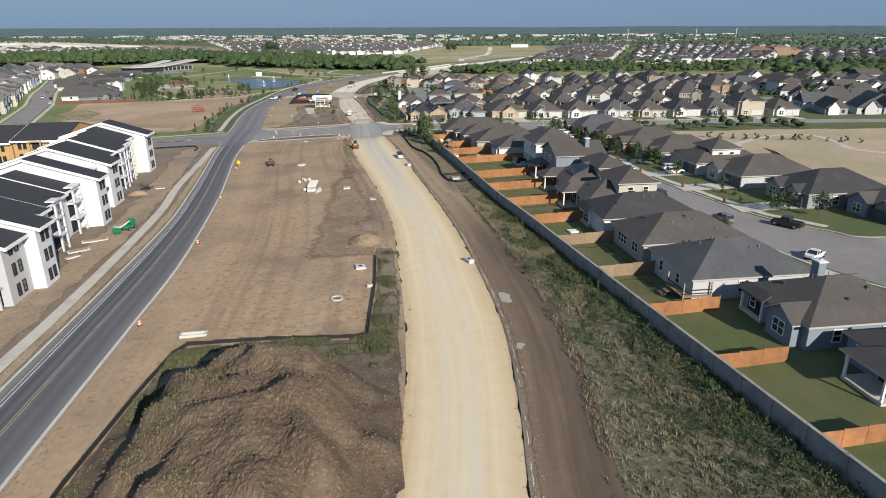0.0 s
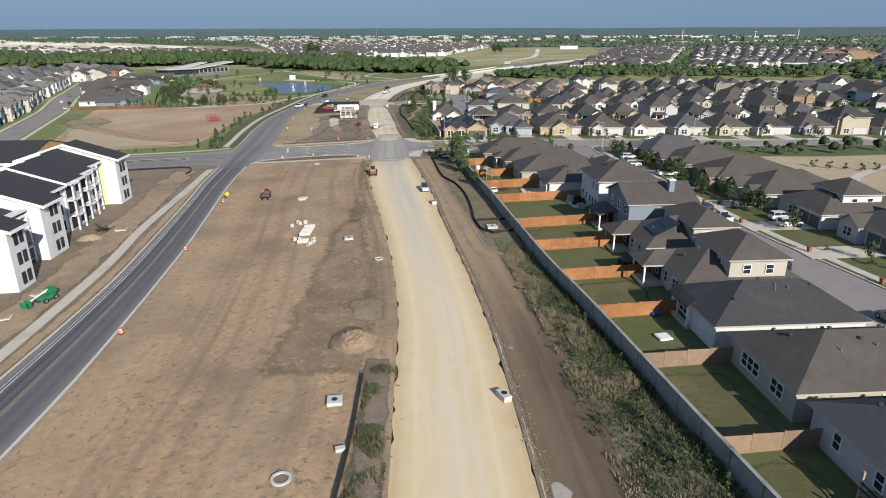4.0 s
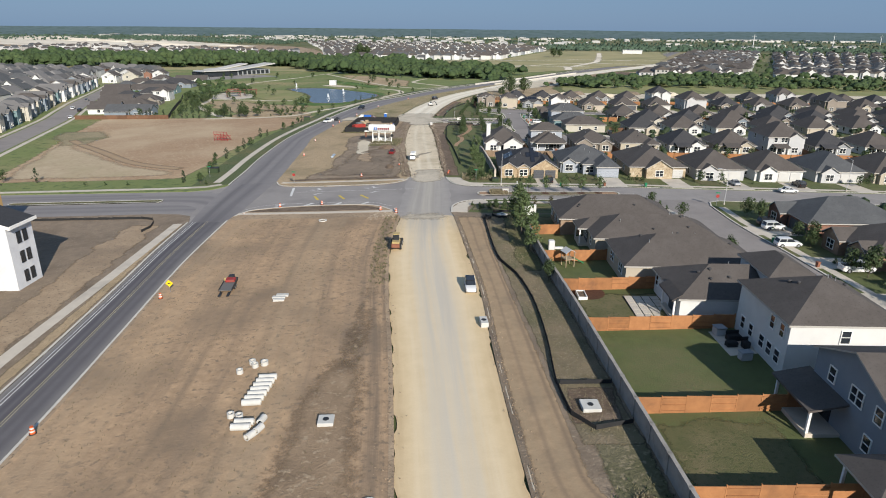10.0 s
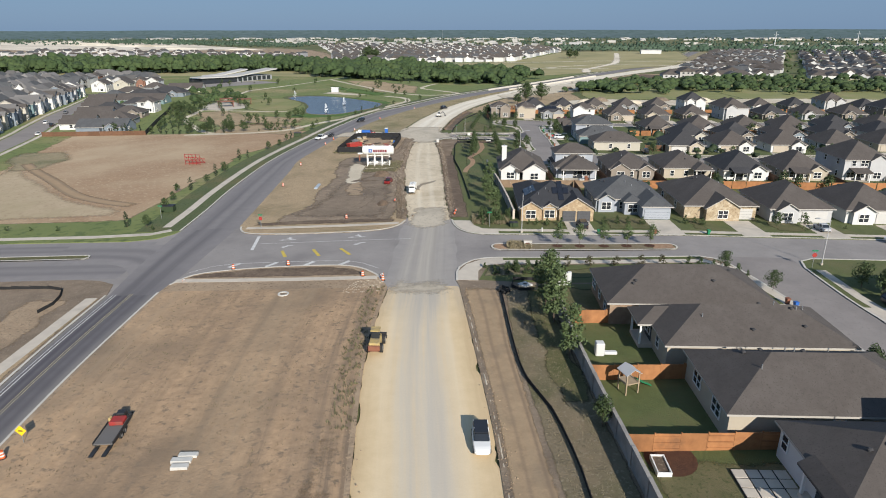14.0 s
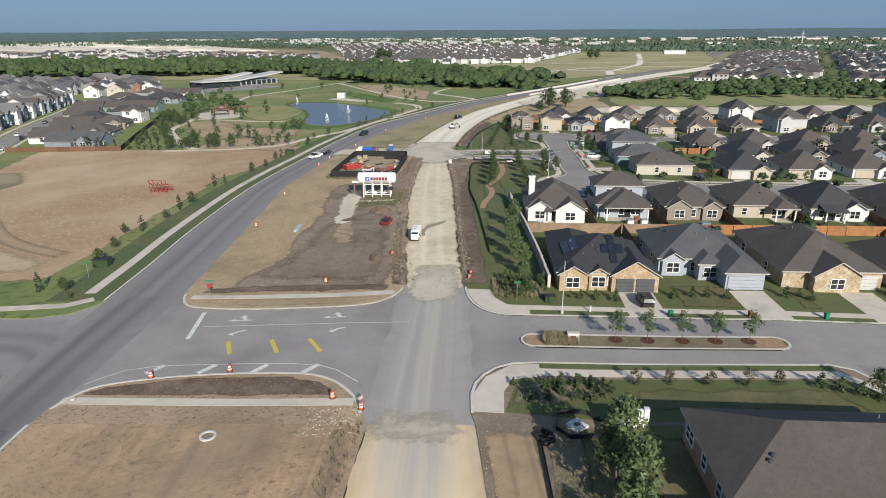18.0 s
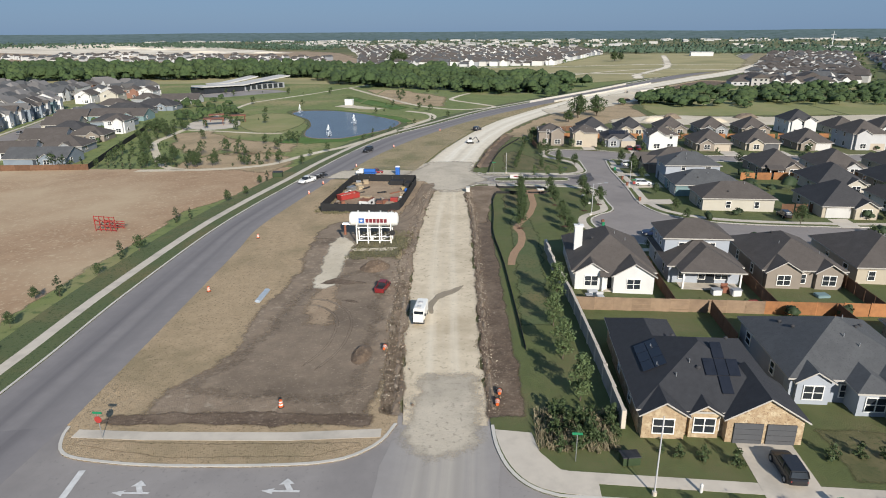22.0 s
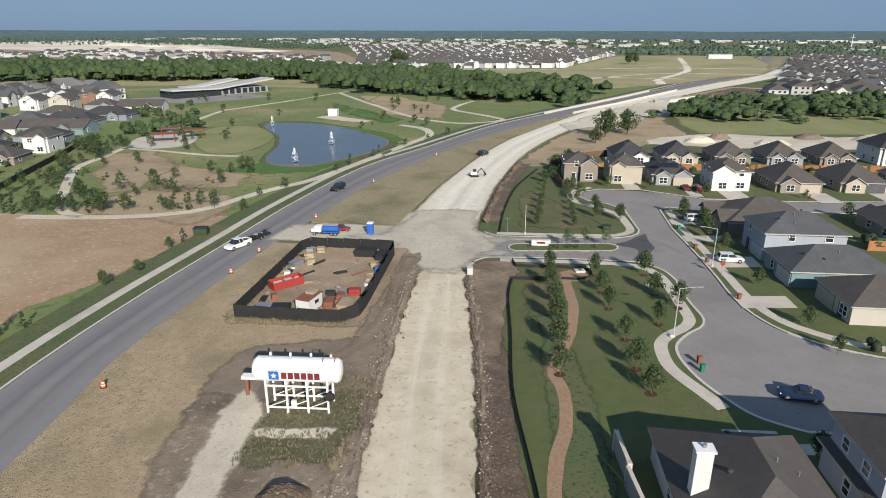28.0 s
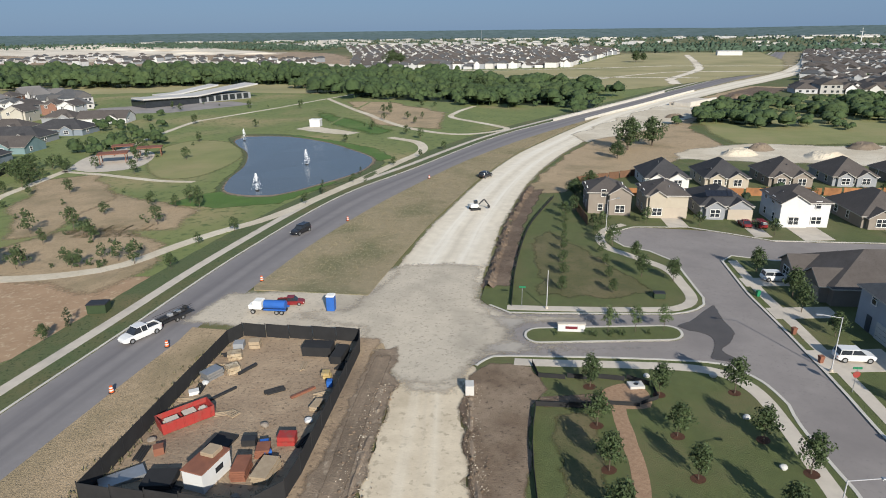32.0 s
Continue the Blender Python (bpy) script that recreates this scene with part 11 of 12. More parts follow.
for x, y, w in ((12.6, 224.6, 1.7), (3.6, 347.8, 4.2)):
    s = thing("monument_sign", place(x, y, 0, 0.17) @ Matrix.Scale(0.8, 4), "low white monument sign with a dark emblem", "sign", "monument signs")
    part("slab", bevelled(boxes((-w / 2, w / 2, -0.3, 0.3, 0, 1.25)), 0.05), M["white"], s)
    part("cap", bevelled(boxes((-w / 2 - 0.1, w / 2 + 0.1, -0.38, 0.38, 1.25, 1.38)), 0.03), M["concrete"], s)
    part("emblem", boxes((-w * 0.22, w * 0.22, -0.33, -0.29, 0.5, 0.95)), M["maroon"], s, "dark plain emblem")


def bin_(x, y, m, label):
    root = thing("wheelie_bin", place(x, y, 10, 0.13) @ Matrix.Scale(0.8, 4), label, "bin", "wheelie bins")
    bm = bmesh.new()
    loft(bm, [[(-q, -q, z), (q, -q, z), (q, q, z), (-q, q, z)] for q, z in ((0.24, 0.0), (0.33, 1.0))])
    part("body", bm, M[m], root)
    part("lid", bevelled(boxes((-0.36, 0.36, -0.38, 0.36, 1.0, 1.1)), 0.03), M[m], root)


for x, y, m in ((45.4, 199, "bluep"), (44.9, 200.2, "rust"), (55.6, 190, "greenp"), (55.7, 188.6, "rust"), (56.5, 178, "rust"), (57.2, 160, "greenp"), (57.6, 150, "rust"), (58.2, 137, "rust"), (26.2, 231.9, "greenp"), (36.4, 232, "rust"), (18.4, 306.2, "rust"), (18.2, 304.4, "greenp"), (28.6, 339.0, "rust"), (28.6, 346, "rust"), (28.7, 324, "rust"), (60.4, 121, "rust"), (62.2, 108, "rust"), (46, 232, "greenp"), (28.7, 357.6, "greenp")):
    bin_(x, y, m, {"bluep": "blue wheelie bin at the kerb", "rust": "brown wheelie bin at the kerb", "greenp": "green wheelie bin at the kerb"}[m])

# ---- water tank ----
tk = thing("water_tank", place(-23.0, 296.9, 2, 0.13), "white elevated water tank with a painted sign on a steel frame", "water tank")
part("tank", tubes(((-4.1, 0, 4.4), (4.0, 0, 4.4), 1.25), n=26), M["tankwhite"], tk)
bm = bmesh.new()
loft(bm, [[(4.0 + dx, math.cos(a) * q, 4.4 + math.sin(a) * q) for a in [k * math.pi / 12 for k in range(24)]] for dx, q in ((0, 1.25), (0.28, 1.05), (0.42, 0.5))])
part("end_cap", bm, M["tankwhite"], tk)
bm = bmesh.new()
loft(bm, [[(-4.1 - dx, math.cos(a) * q, 4.4 + math.sin(a) * q) for a in [k * math.pi / 12 for k in range(24)]] for dx, q in ((0, 1.25), (0.28, 1.05), (0.42, 0.5))])
part("end_cap", bm, M["tankwhite"], tk)
brd = part("sign_board", boxes((-2.75, 2.6, -1.36, -1.28, 3.85, 4.95)), M["white"], tk)
sq = part("emblem", boxes((-2.6, -1.6, -1.39, -1.36, 3.95, 4.85)), M["bluep"], brd, "blue square emblem")
bm = bmesh.new()
st = [(-2.1 + (0.36 if i % 2 == 0 else 0.15) * math.sin(i * math.pi / 5), 4.38 + (0.36 if i % 2 == 0 else 0.15) * math.cos(i * math.pi / 5)) for i in range(10)]
loft(bm, [[(x, yy, z) for x, z in st] for yy in (-1.41, -1.39)])
part("white_shape", bm, M["white"], brd, "white star shape on the emblem")
for i in range(6):
    part("bar", boxes((-1.35 + 0.66 * i, -1.35 + 0.66 * i + 0.52, -1.39, -1.36, 4.05, 4.75)), M["maroon"], brd, "dark red lettering block")
for x in (-3.1, -1.05, 1.05, 3.1):
    for yy in (-1.1, 1.1):
        part("leg", boxes((x - 0.1, x + 0.1, yy - 0.1, yy + 0.1, -0.3, 5.6 if yy > 0 else 3.9)), M["tankwhite"], tk)
    part("cross_beam", boxes((x - 0.08, x + 0.08, -1.2, 1.2, 3.0, 3.2)), M["tankwhite"], tk)
for yy in (-1.1, 1.1):
    part("rail", boxes((-3.2, 3.2, yy - 0.07, yy + 0.07, 0.55, 0.7)), M["tankwhite"], tk)
    part("rail", boxes((-3.2, 3.2, yy - 0.07, yy + 0.07, 3.0, 3.15)), M["tankwhite"], tk)
    for x in (-3.1, -1.05, 1.05):
        part("brace", tubes(((x, yy, 0.6), (x + 2.05, yy, 1.5 if x else 1.5), 0.05), n=6), M["tankwhite"], tk)
part("hose_arm", boxes((-5.8, -4.2, -0.5, 0.3, 3.3, 3.6)), M["tankwhite"], tk)
part("hose", tubes(((-5.4, -0.2, 3.3), (-5.4, -0.2, 1.4), 0.22)), M["rust"], tk)
part("valve", tubes(((3.4, -1.5, 2.2), (3.4, -1.3, 2.2), 0.5), n=14), M["rubber"], tk)
part("hatch_rail", tubes(((2.6, -0.5, 5.6), (2.6, 0.5, 5.9), 0.04), ((3.8, -0.5, 5.6), (3.8, 0.5, 5.9), 0.04), ((2.6, 0.5, 5.9), (3.8, 0.5, 5.9), 0.04)), M["rust"], tk)
part("control_box", boxes((-0.6, -0.1, -1.3, -1.0, 0.8, 1.5)), M["tankwhite"], tk)

# ---- storage compound ----
dm = thing("dumpster", place(-35.4, 329.0, 46, 0.145) @ Matrix.Scale(0.88, 4), "red open-top roll-off dumpster with debris", "dumpster")
bm = bmesh.new()
loft(bm, [[(-2.9 * k, -1.15 * k, z), (2.9 * k, -1.15 * k, z), (2.9 * k, 1.15 * k, z), (-2.9 * k, 1.15 * k, z)] for k, z in ((0.97, 0.15), (1.0, 1.5), (0.96, 1.5), (0.94, 0.9))])
part("hull", bm, M["red"], dm)
for i in range(6):
    x = -2.4 + 0.96 * i
    part("rib", boxes((x - 0.06, x + 0.06, -1.2, -1.12, 0.2, 1.45)), M["red"], dm)
    part("rib", boxes((x - 0.06, x + 0.06, 1.12, 1.2, 0.2, 1.45)), M["red"], dm)
for bx in ((-2.4, -0.6, -0.9, 0.5, 0.85, 1.25), (-0.3, 1.3, -0.4, 0.9, 0.85, 1.1), (1.4, 2.4, -0.9, 0.2, 0.85, 1.3)):
    part("debris", bevelled(boxes(bx), 0.2, 2), M["concrete"], dm, "loose pale debris")
ct = thing("site_container", place(-29.4, 321.0, 76, 0.145) @ Matrix.Scale(0.85, 4), "white shed with a rusty red flat roof", "container")
part("body", boxes((-2.1, 2.1, -1.2, 1.2, 0, 2.2)), M["white"], ct)
part("roof", bevelled(boxes((-2.2, 2.2, -1.3, 1.3, 2.2, 2.35)), 0.03), M["rust"], ct)
part("window", boxes((-0.2, 0.9, -1.24, -1.2, 1.0, 1.6)), M["pane"], ct)
part("crate", bevelled(boxes((0.2, 1.8, -0.7, 0.8, 2.35, 2.8)), 0.04), M["timber"], ct, "timber offcuts on the roof")
SGc = "goods of the storage compound"


def stack(x, y, rz, w, d, h, n, m, name, label, category):
    root = thing(name, place(x, y, rz, 0.145) @ Matrix.Scale(0.86, 4), label, category, SGc)
    rr = random.Random(int(x * 10))
    for i in range(n):
        z = h * i / n
        o = rr.uniform(-0.12, 0.12)
        part("layer", boxes((-w / 2 + o, w / 2 + o, -d / 2, d / 2, z, z + h / n * 0.86)), M[m], root)
    return root


stack(-26.8, 321.6, 6, 1.5, 2.6, 1.3, 5, "rust", "form_stack", "stack of rusty steel forms", "steel forms")
stack(-25.9, 324.2, 12, 1.4, 1.6, 1.0, 4, "rust", "form_stack", "stack of rusty steel forms", "steel forms")
stack(-24.6, 321.6, -4, 1.7, 3.4, 0.9, 4, "timber", "timber_stack", "stack of sawn timber boards", "timber")
stack(-24.2, 325.8, 5, 1.9, 1.3, 1.2, 2, "red", "tool_chest", "red steel tool chest on soil", "tool chest")
stack(-26.0, 325.0, 15, 0.9, 0.9, 1.0, 1, "bluep", "blue_crate", "bright blue crate on the packed soil", "crate")
stack(-25.4, 324.0, 40, 0.8, 0.7, 0.8, 1, "bluep", "blue_crate", "bright blue crate on the packed soil", "crate")
stack(-36.8, 320.6, 40, 4.2, 1.9, 0.5, 2, "metal", "sheet_stack", "stack of grey metal sheets", "metal sheets")
stack(-35.6, 324.2, 30, 1.0, 1.0, 1.0, 1, "rust", "crate", "rust-brown crate on packed soil", "crate")
stack(-33.2, 320.2, 8, 3.0, 2.6, 0.9, 3, "black", "pipe_bundle", "stack of black plastic bundles", "bundles")
stack(-30.4, 325.8, 80, 2.8, 2.4, 0.25, 1, "black", "tarpaulin", "black tarpaulin on the ground", "tarpaulin")
stack(-27.8, 325.6, 6, 1.5, 1.0, 0.9, 1, "steel_dark", "generator", "dark generator box on packed soil", "generator")
stack(-36.6, 337.6, 60, 2.4, 1.6, 1.1, 3, "metal", "wire_bundle", "grey coils of wire mesh", "wire coils")
stack(-34.8, 338.6, 40, 1.6, 1.5, 1.0, 2, "stone", "stone_pallet", "pallet of pale stone", "pallet")
stack(-35.8, 341.8, 20, 1.8, 1.4, 1.0, 2, "stone", "stone_pallet", "pallet of pale stone", "pallet")
stack(-34.4, 344.6, 10, 1.5, 1.4, 1.1, 2, "timber", "timber_stack", "stack of timber crates", "timber")
stack(-36.4, 344.4, 10, 1.4, 1.4, 1.0, 1, "grey", "crate", "grey covered crate on packed soil", "crate")
stack(-37.0, 334.2, 30, 1.2, 0.9, 0.5, 1, "white", "bag_pile", "pile of pale bags", "bags")
stack(-33.8, 334.0, 55, 3.6, 0.3, 0.3, 1, "steel_dark", "steel_beam", "dark steel beam on the ground", "beam")
stack(-33.2, 339.0, 62, 3.0, 0.35, 0.4, 1, "steel_dark", "steel_beam", "dark steel beam on the ground", "beam")
stack(-26.2, 342.8, 0, 4.0, 2.2, 1.6, 1, "black", "covered_rack", "rack under black sheeting", "rack")
stack(-23.4, 341.6, 85, 3.6, 1.6, 1.3, 1, "black", "covered_rack", "rack under black sheeting", "rack")
stack(-23.8, 337.2, 5, 1.0, 1.0, 0.9, 2, "yellow", "pallet_jack_crate", "small yellow crate beside the fence", "crate")
stack(-23.0, 335.4, 5, 0.7, 0.7, 1.0, 1, "bluep", "blue_drum", "bright blue drum on the packed soil", "drum")
stack(-25.4, 334.0, 48, 3.4, 0.35, 0.3, 1, "rust", "steel_beam", "rusty steel beam on the ground", "beam")
stack(-23.2, 331.6, 80, 2.0, 1.0, 0.6, 2, "timber", "timber_stack", "low stack of timber", "timber")

# ---- yard things ----
pt = thing("paved_patio", place(26.2, 162.0, 0, 0.145), "patio of square pavers with dark joints", "patio")
part("bed", boxes((-2.3, 2.3, -3.95, 3.95, -0.2, 0.02)), M["black"], pt)
pm = to_mesh("paver", bevelled(boxes((-0.52, 0.52, -0.52, 0.52, 0.0, 0.05)), 0.02), M["concrete"])
for i in range(4):
    for j in range(7):
        part("paver", pm, None, pt, at=pose(-1.72 + 1.15 * i, -3.4 + 1.13 * j, 0.01))
pl = thing("play_set", place(18.6, 178.6, 20, 0.14), "wooden play set with a green slide", "play set")
for sx in (-0.7, 0.7):
    for sy in (-0.7, 0.7):
        part("post", boxes((sx - 0.06, sx + 0.06, sy - 0.06, sy + 0.06, -0.1, 2.4)), M["timber"], pl)
part("platform", boxes((-0.8, 0.8, -0.8, 0.8, 1.2, 1.3)), M["timber"], pl)
bm = bmesh.new()
gable_roof(bm, -0.8, 0.8, -0.8, 0.8, 2.35, 0.6, 0.1, 0.05)
part("roof", bm, M["lightgrey"], pl, "striped pale canopy")
bm = bmesh.new()
loft(bm, [[(0.8 + x, yy, z + o) for yy, o in ((-0.25, 0.15), (-0.22, 0), (0.22, 0), (0.25, 0.15))] for x, z in ((0, 1.25), (0.9, 0.7), (1.9, 0.15))], False)
part("slide", bm, M["greenp"], pl)
s2 = thing("toddler_slide", place(17.2, 186.2, 0, 0.14), "white plastic toddler slide", "slide")
part("tower", bevelled(boxes((-0.5, 0.5, -0.5, 0.5, 0, 1.6)), 0.1), M["white"], s2)
part("chute", bevelled(boxes((0.5, 2.0, -0.3, 0.3, 0.1, 0.45)), 0.08), M["white"], s2)
rb_ = thing("raised_bed", place(18.4, 166.4, 0, 0.14), "white raised garden bed", "raised bed")
part("frame", lattice([-0.6, -0.5, 0.5, 0.6], [-1.2, -1.1, 1.1, 1.2], lambda i, j: i != 1 or j != 1, -0.45, 0), M["trim"], rb_).rotation_euler = (radians(-90), 0, 0)
part("soil", boxes((-0.5, 0.5, -1.1, 1.1, 0, 0.3)), M["soil_dark"], rb_)
patch("mulch_circle", [(19.6 + 2.2 * math.cos(a), 167.6 + 2.4 * math.sin(a)) for a in [i * 0.35 for i in range(18)]], M["mulch"], 0.15, label="round dark mulch bed", category="mulch bed")
e1 = patch("patio", [(31.4, 149.4), (34.6, 149.8), (34.6, 155.4), (31.2, 155.2)], M["concrete"], 0.16, 0.05, label="pale concrete patio", category="patio")
for x, y, m, w, d, h, nm, lb, cat in ((32.2, 154.6, "lightgrey", 1.2, 1.2, 0.9, "covered_grill", "covered grill on a patio", "grill"), (33.2, 153.0, "black", 1.6, 0.9, 0.7, "outdoor_sofa", "dark outdoor sofa on a patio", "sofa"), (32.4, 151.6, "black", 1.3, 0.8, 0.6, "outdoor_table", "dark outdoor table on a patio", "table"), (33.8, 151.2, "steel_dark", 0.8, 0.8, 0.8, "outdoor_chair", "dark outdoor chair on a patio", "chair"), (32.6, 148.6, "lightgrey", 1.3, 0.9, 0.9, "storage_box", "pale storage box beside the patio", "storage box"),
                                     (31.2, 118.6, "black", 2.2, 2.0, 0.7, "hot_tub", "dark covered hot tub", "hot tub"), (28.8, 101.8, "bluep", 1.2, 1.0, 0.35, "paddling_pool", "small bright blue paddling pool", "pool"), (27.4, 96.0, "trim", 1.6, 1.6, 0.25, "raised_bed", "low white raised bed with plants", "raised bed"),
                                     (12.6, 272.4, "white", 1.4, 1.2, 0.8, "outdoor_table", "pale patio table under clutter", "table"), (13.4, 270.6, "lightgrey", 1.0, 1.0, 0.8, "outdoor_chair", "pale patio chair with low back", "chair"), (11.8, 270.4, "steel_dark", 0.9, 0.8, 1.0, "covered_grill", "dark grill on the patio", "grill"),
                                     (29.8, 273.6, "white", 1.3, 1.0, 0.8, "storage_box", "pale plastic storage box on a patio", "storage box"), (32.4, 273.4, "white", 1.3, 1.0, 0.9, "storage_box", "pale plastic storage box on a patio", "storage box"), (31.2, 274.4, "rust", 1.0, 0.8, 0.9, "outdoor_chair", "reddish garden chair on a patio", "chair"), (33.8, 270.6, "red", 1.3, 0.7, 0.5, "garden_cart", "small red two-wheeled garden cart", "cart"),
                                     (44.0, 273.6, "teal", 1.8, 1.4, 0.4, "paddling_pool", "pale teal paddling pool", "pool")):
    root = thing(nm, place(x, y, 8, 0.15), lb, cat, "yard furniture")
    part("body", bevelled(boxes((-w / 2, w / 2, -d / 2, d / 2, 0, h)), 0.08, 2), M[m], root)
    if nm in ("outdoor_sofa", "outdoor_chair"):
        part("backrest", bevelled(boxes((-w / 2, w / 2, d / 2 - 0.15, d / 2, h, h + 0.4)), 0.04), M[m], root)
    if nm in ("storage_box", "hot_tub", "covered_grill"):
        part("lid", bevelled(boxes((-w / 2 - 0.04, w / 2 + 0.04, -d / 2 - 0.04, d / 2 + 0.04, h, h + 0.1)), 0.03), M["grey"] if m != "black" else M["steel_dark"], root)
    if nm == "garden_cart":
        wheel(root, -0.4, -0.4, 0.2, 0.1)
        wheel(root, -0.4, 0.4, 0.2, 0.1)
dk = thing("raised_deck", place(33.4, 67.6, 0, 0.14), "raised deck with dark rails under the roof corner", "deck")
part("floor", boxes((-2.4, 1.4, -2.2, 2.0, 0.75, 0.9)), M["fence_old"], dk)
for x in (-2.35, 1.35):
    for y in (-2.15, 1.95):
        part("post", boxes((x - 0.08, x + 0.08, y - 0.08, y + 0.08, -0.3, 2.7)), M["timber"], dk)
part("railing", boxes((-2.4, 1.4, -2.25, -2.15, 1.7, 1.8), (-2.4, 1.4, -2.25, -2.15, 1.25, 1.32)), M["black"], dk)
part("railing", boxes((-2.45, -2.35, -2.2, 2.0, 1.7, 1.8), (-2.45, -2.35, -2.2, 2.0, 1.25, 1.32)), M["black"], dk)
part("stair", boxes((-3.2, -2.4, 0.6, 1.8, 0.4, 0.5), (-3.8, -3.1, 0.6, 1.8, 0.1, 0.2)), M["fence_old"], dk)

# ---- odds and ends ----
tb = thing("transformer_box", place(-64.2, 253.0, 5, 0.14), "dark green utility cabinet in the grass", "utility box", "green utility cabinets")
part("body", bevelled(boxes((-1.3, 1.3, -0.9, 0.9, 0, 1.3)), 0.05), M["leaf_dark"], tb)
part("lid", bevelled(boxes((-1.35, 1.35, -0.95, 0.95, 1.3, 1.45)), 0.04), M["steel_dark"], tb)
tb.matrix_basis = place(-63.6, 252.8, 5, 0.14)
copy_thing(tb, place(-61.2, 355.0, 10, 0.14))
copy_thing(tb, place(11.0, 236.4, 10, 0.14) @ Matrix.Scale(0.6, 4))
copy_thing(tb, place(15.8, 357.6, 0, 0.14) @ Matrix.Scale(0.6, 4))
gl = thing("steel_frame", place(-80.6, 306.0, -8, 0.14), "bright red welded steel frame sculpture", "steel frame")
for i in range(4):
    z = 0.3 + 0.9 * i
    part("bar", boxes((-2.4, 2.4, -0.06, 0.06, z, z + 0.12)), M["red"], gl)
    part("bar", boxes((-2.0, 2.8, 2.2, 2.32, z * 0.5, z * 0.5 + 0.12)), M["red"], gl)
for i in range(5):
    x = -2.4 + 1.2 * i
    part("upright", boxes((x - 0.06, x + 0.06, -0.06, 0.06, -0.1, 3.2)), M["red"], gl)
    part("brace", tubes(((x, 0, 2.6), (x + 0.2, 2.3, 0.1), 0.06), n=6), M["red"], gl)
gt = thing("boom_lift", place(-51.6, 118.4, 70, 0.14) @ Matrix.Scale(0.8, 4), "green boom lift parked on the site soil", "boom lift")
part("base", bevelled(boxes((-1.4, 1.4, -0.9, 0.9, 0.4, 1.1)), 0.1), M["greenp"], gt)
part("counterweight", bevelled(boxes((0.4, 1.9, -0.8, 0.8, 1.1, 2.2)), 0.25, 2), M["greenp"], gt)
part("boom", tubes(((0.6, 0, 1.9), (-3.4, 0.3, 0.9), 0.16)), M["paint_white"], gt)
part("basket", boxes((-4.4, -3.4, -0.6, 0.9, 0.4, 0.5), (-4.4, -4.34, -0.6, 0.9, 0.5, 1.4), (-3.46, -3.4, -0.6, 0.9, 0.5, 1.4)), M["greenp"], gt)
for sx in (-1.0, 1.0):
    for sy in (-1, 1):
        wheel(gt, sx, sy * 0.95, 0.45, 0.3)
for x, y, rz, w, d in ((-55.6, 112.6, 20, 4.2, 1.4), (-56.4, 107.4, 30, 3.4, 1.6), (-54.0, 121.2, 60, 2.4, 1.2), (-56.0, 104.0, 45, 2.2, 0.9), (-55.0, 151.6, 10, 2.0, 1.4)):
    root = thing("sheet_pile", place(x, y, rz, 0.14), "pile of pale sheeting and boards on site soil", "building material", "site materials")
    part("lower_sheet", boxes((-w / 2, w / 2, -d / 2, d / 2, 0, 0.14)), M["wrap"], root)
    part("upper_sheet", boxes((-w / 2 + 0.3, w / 2 - 0.2, -d / 2 + 0.1, d / 2 - 0.2, 0.15, 0.28)), M["timber"], root)
rs = thing("rebar_heap", place(-58.4, 152.0, 0, 0.14), "tangled heap of rusty dark steel", "scrap heap")
rr = random.Random(9)
for _ in range(16):
    a, b = Vector((rr.uniform(-1.6, 1.6), rr.uniform(-1.2, 1.2), rr.uniform(0, 0.3))), Vector((rr.uniform(-1.6, 1.6), rr.uniform(-1.2, 1.2), rr.uniform(0.3, 1.3)))
    part("bar", tubes((tuple(a), tuple(b), 0.06), n=5), M["steel_dark"], rs)
bb = thing("wrapped_bundle", place(-34.8, 271.9, 91, 0.14), "pale blue plastic-wrapped bundle on the soil", "bundle")
part("wrap", bevelled(boxes((-2.3, 2.3, -0.45, 0.45, 0, 0.4)), 0.16, 2), mat("blue_wrap", (0.30, 0.36, 0.42), (0.42, 0.46, 0.50), 1.2, rough=0.4), bb)
bdg = random.Random(4)
for x, y in ((16.5, 336.6), (17.4, 329.0), (17.9, 321.8), (10.0, 336.9), (17.0, 312.6)):
    bm = bmesh.new()
    bmesh.ops.create_icosphere(bm, subdivisions=2, radius=0.36)
    for v in bm.verts:
        v.co *= 1 + 0.35 * noise.noise(v.co * 2.1 + Vector((x, y, 0)))
        v.co.z *= 0.7
    b_ = part("boulder", bm, M["white_pipe"])
    b_.matrix_basis = place(x, y, x * 30, 0.25)
    tagged(b_, "pale limestone boulder on the lawn", "boulder", "pale boulders")
br = thing("barricade", place(-10.9, 210.9, 60, 0.16) @ Matrix.Scale(0.5, 4), "white and orange striped barricade across the footpath", "barricade", "barricades")
for z in (0.5, 0.95):
    part("board", boxes((-0.8, 0.8, -0.03, 0.03, z, z + 0.2)), M["paint_white"], br)
for x in (-0.7, 0.7):
    part("leg", boxes((x - 0.04, x + 0.04, -0.3, 0.3, 0, 0.06), (x - 0.04, x + 0.04, -0.04, 0.04, 0, 1.2)), M["orange"], br)
copy_thing(br, place(-42.0, 211.0, 40, 0.16) @ Matrix.Scale(0.5, 4))
hy = thing("fire_hydrant", place(16.0, 233.0, 0, 0.15), "small pale fire hydrant by the kerb", "hydrant")
part("body", tubes(((0, 0, 0), (0, 0, 0.7), 0.13), n=10), M["paint_white"], hy)
part("bonnet", tubes(((0, 0, 0.7), (0, 0, 0.85), 0.15, 0.05), n=10), M["paint_white"], hy)


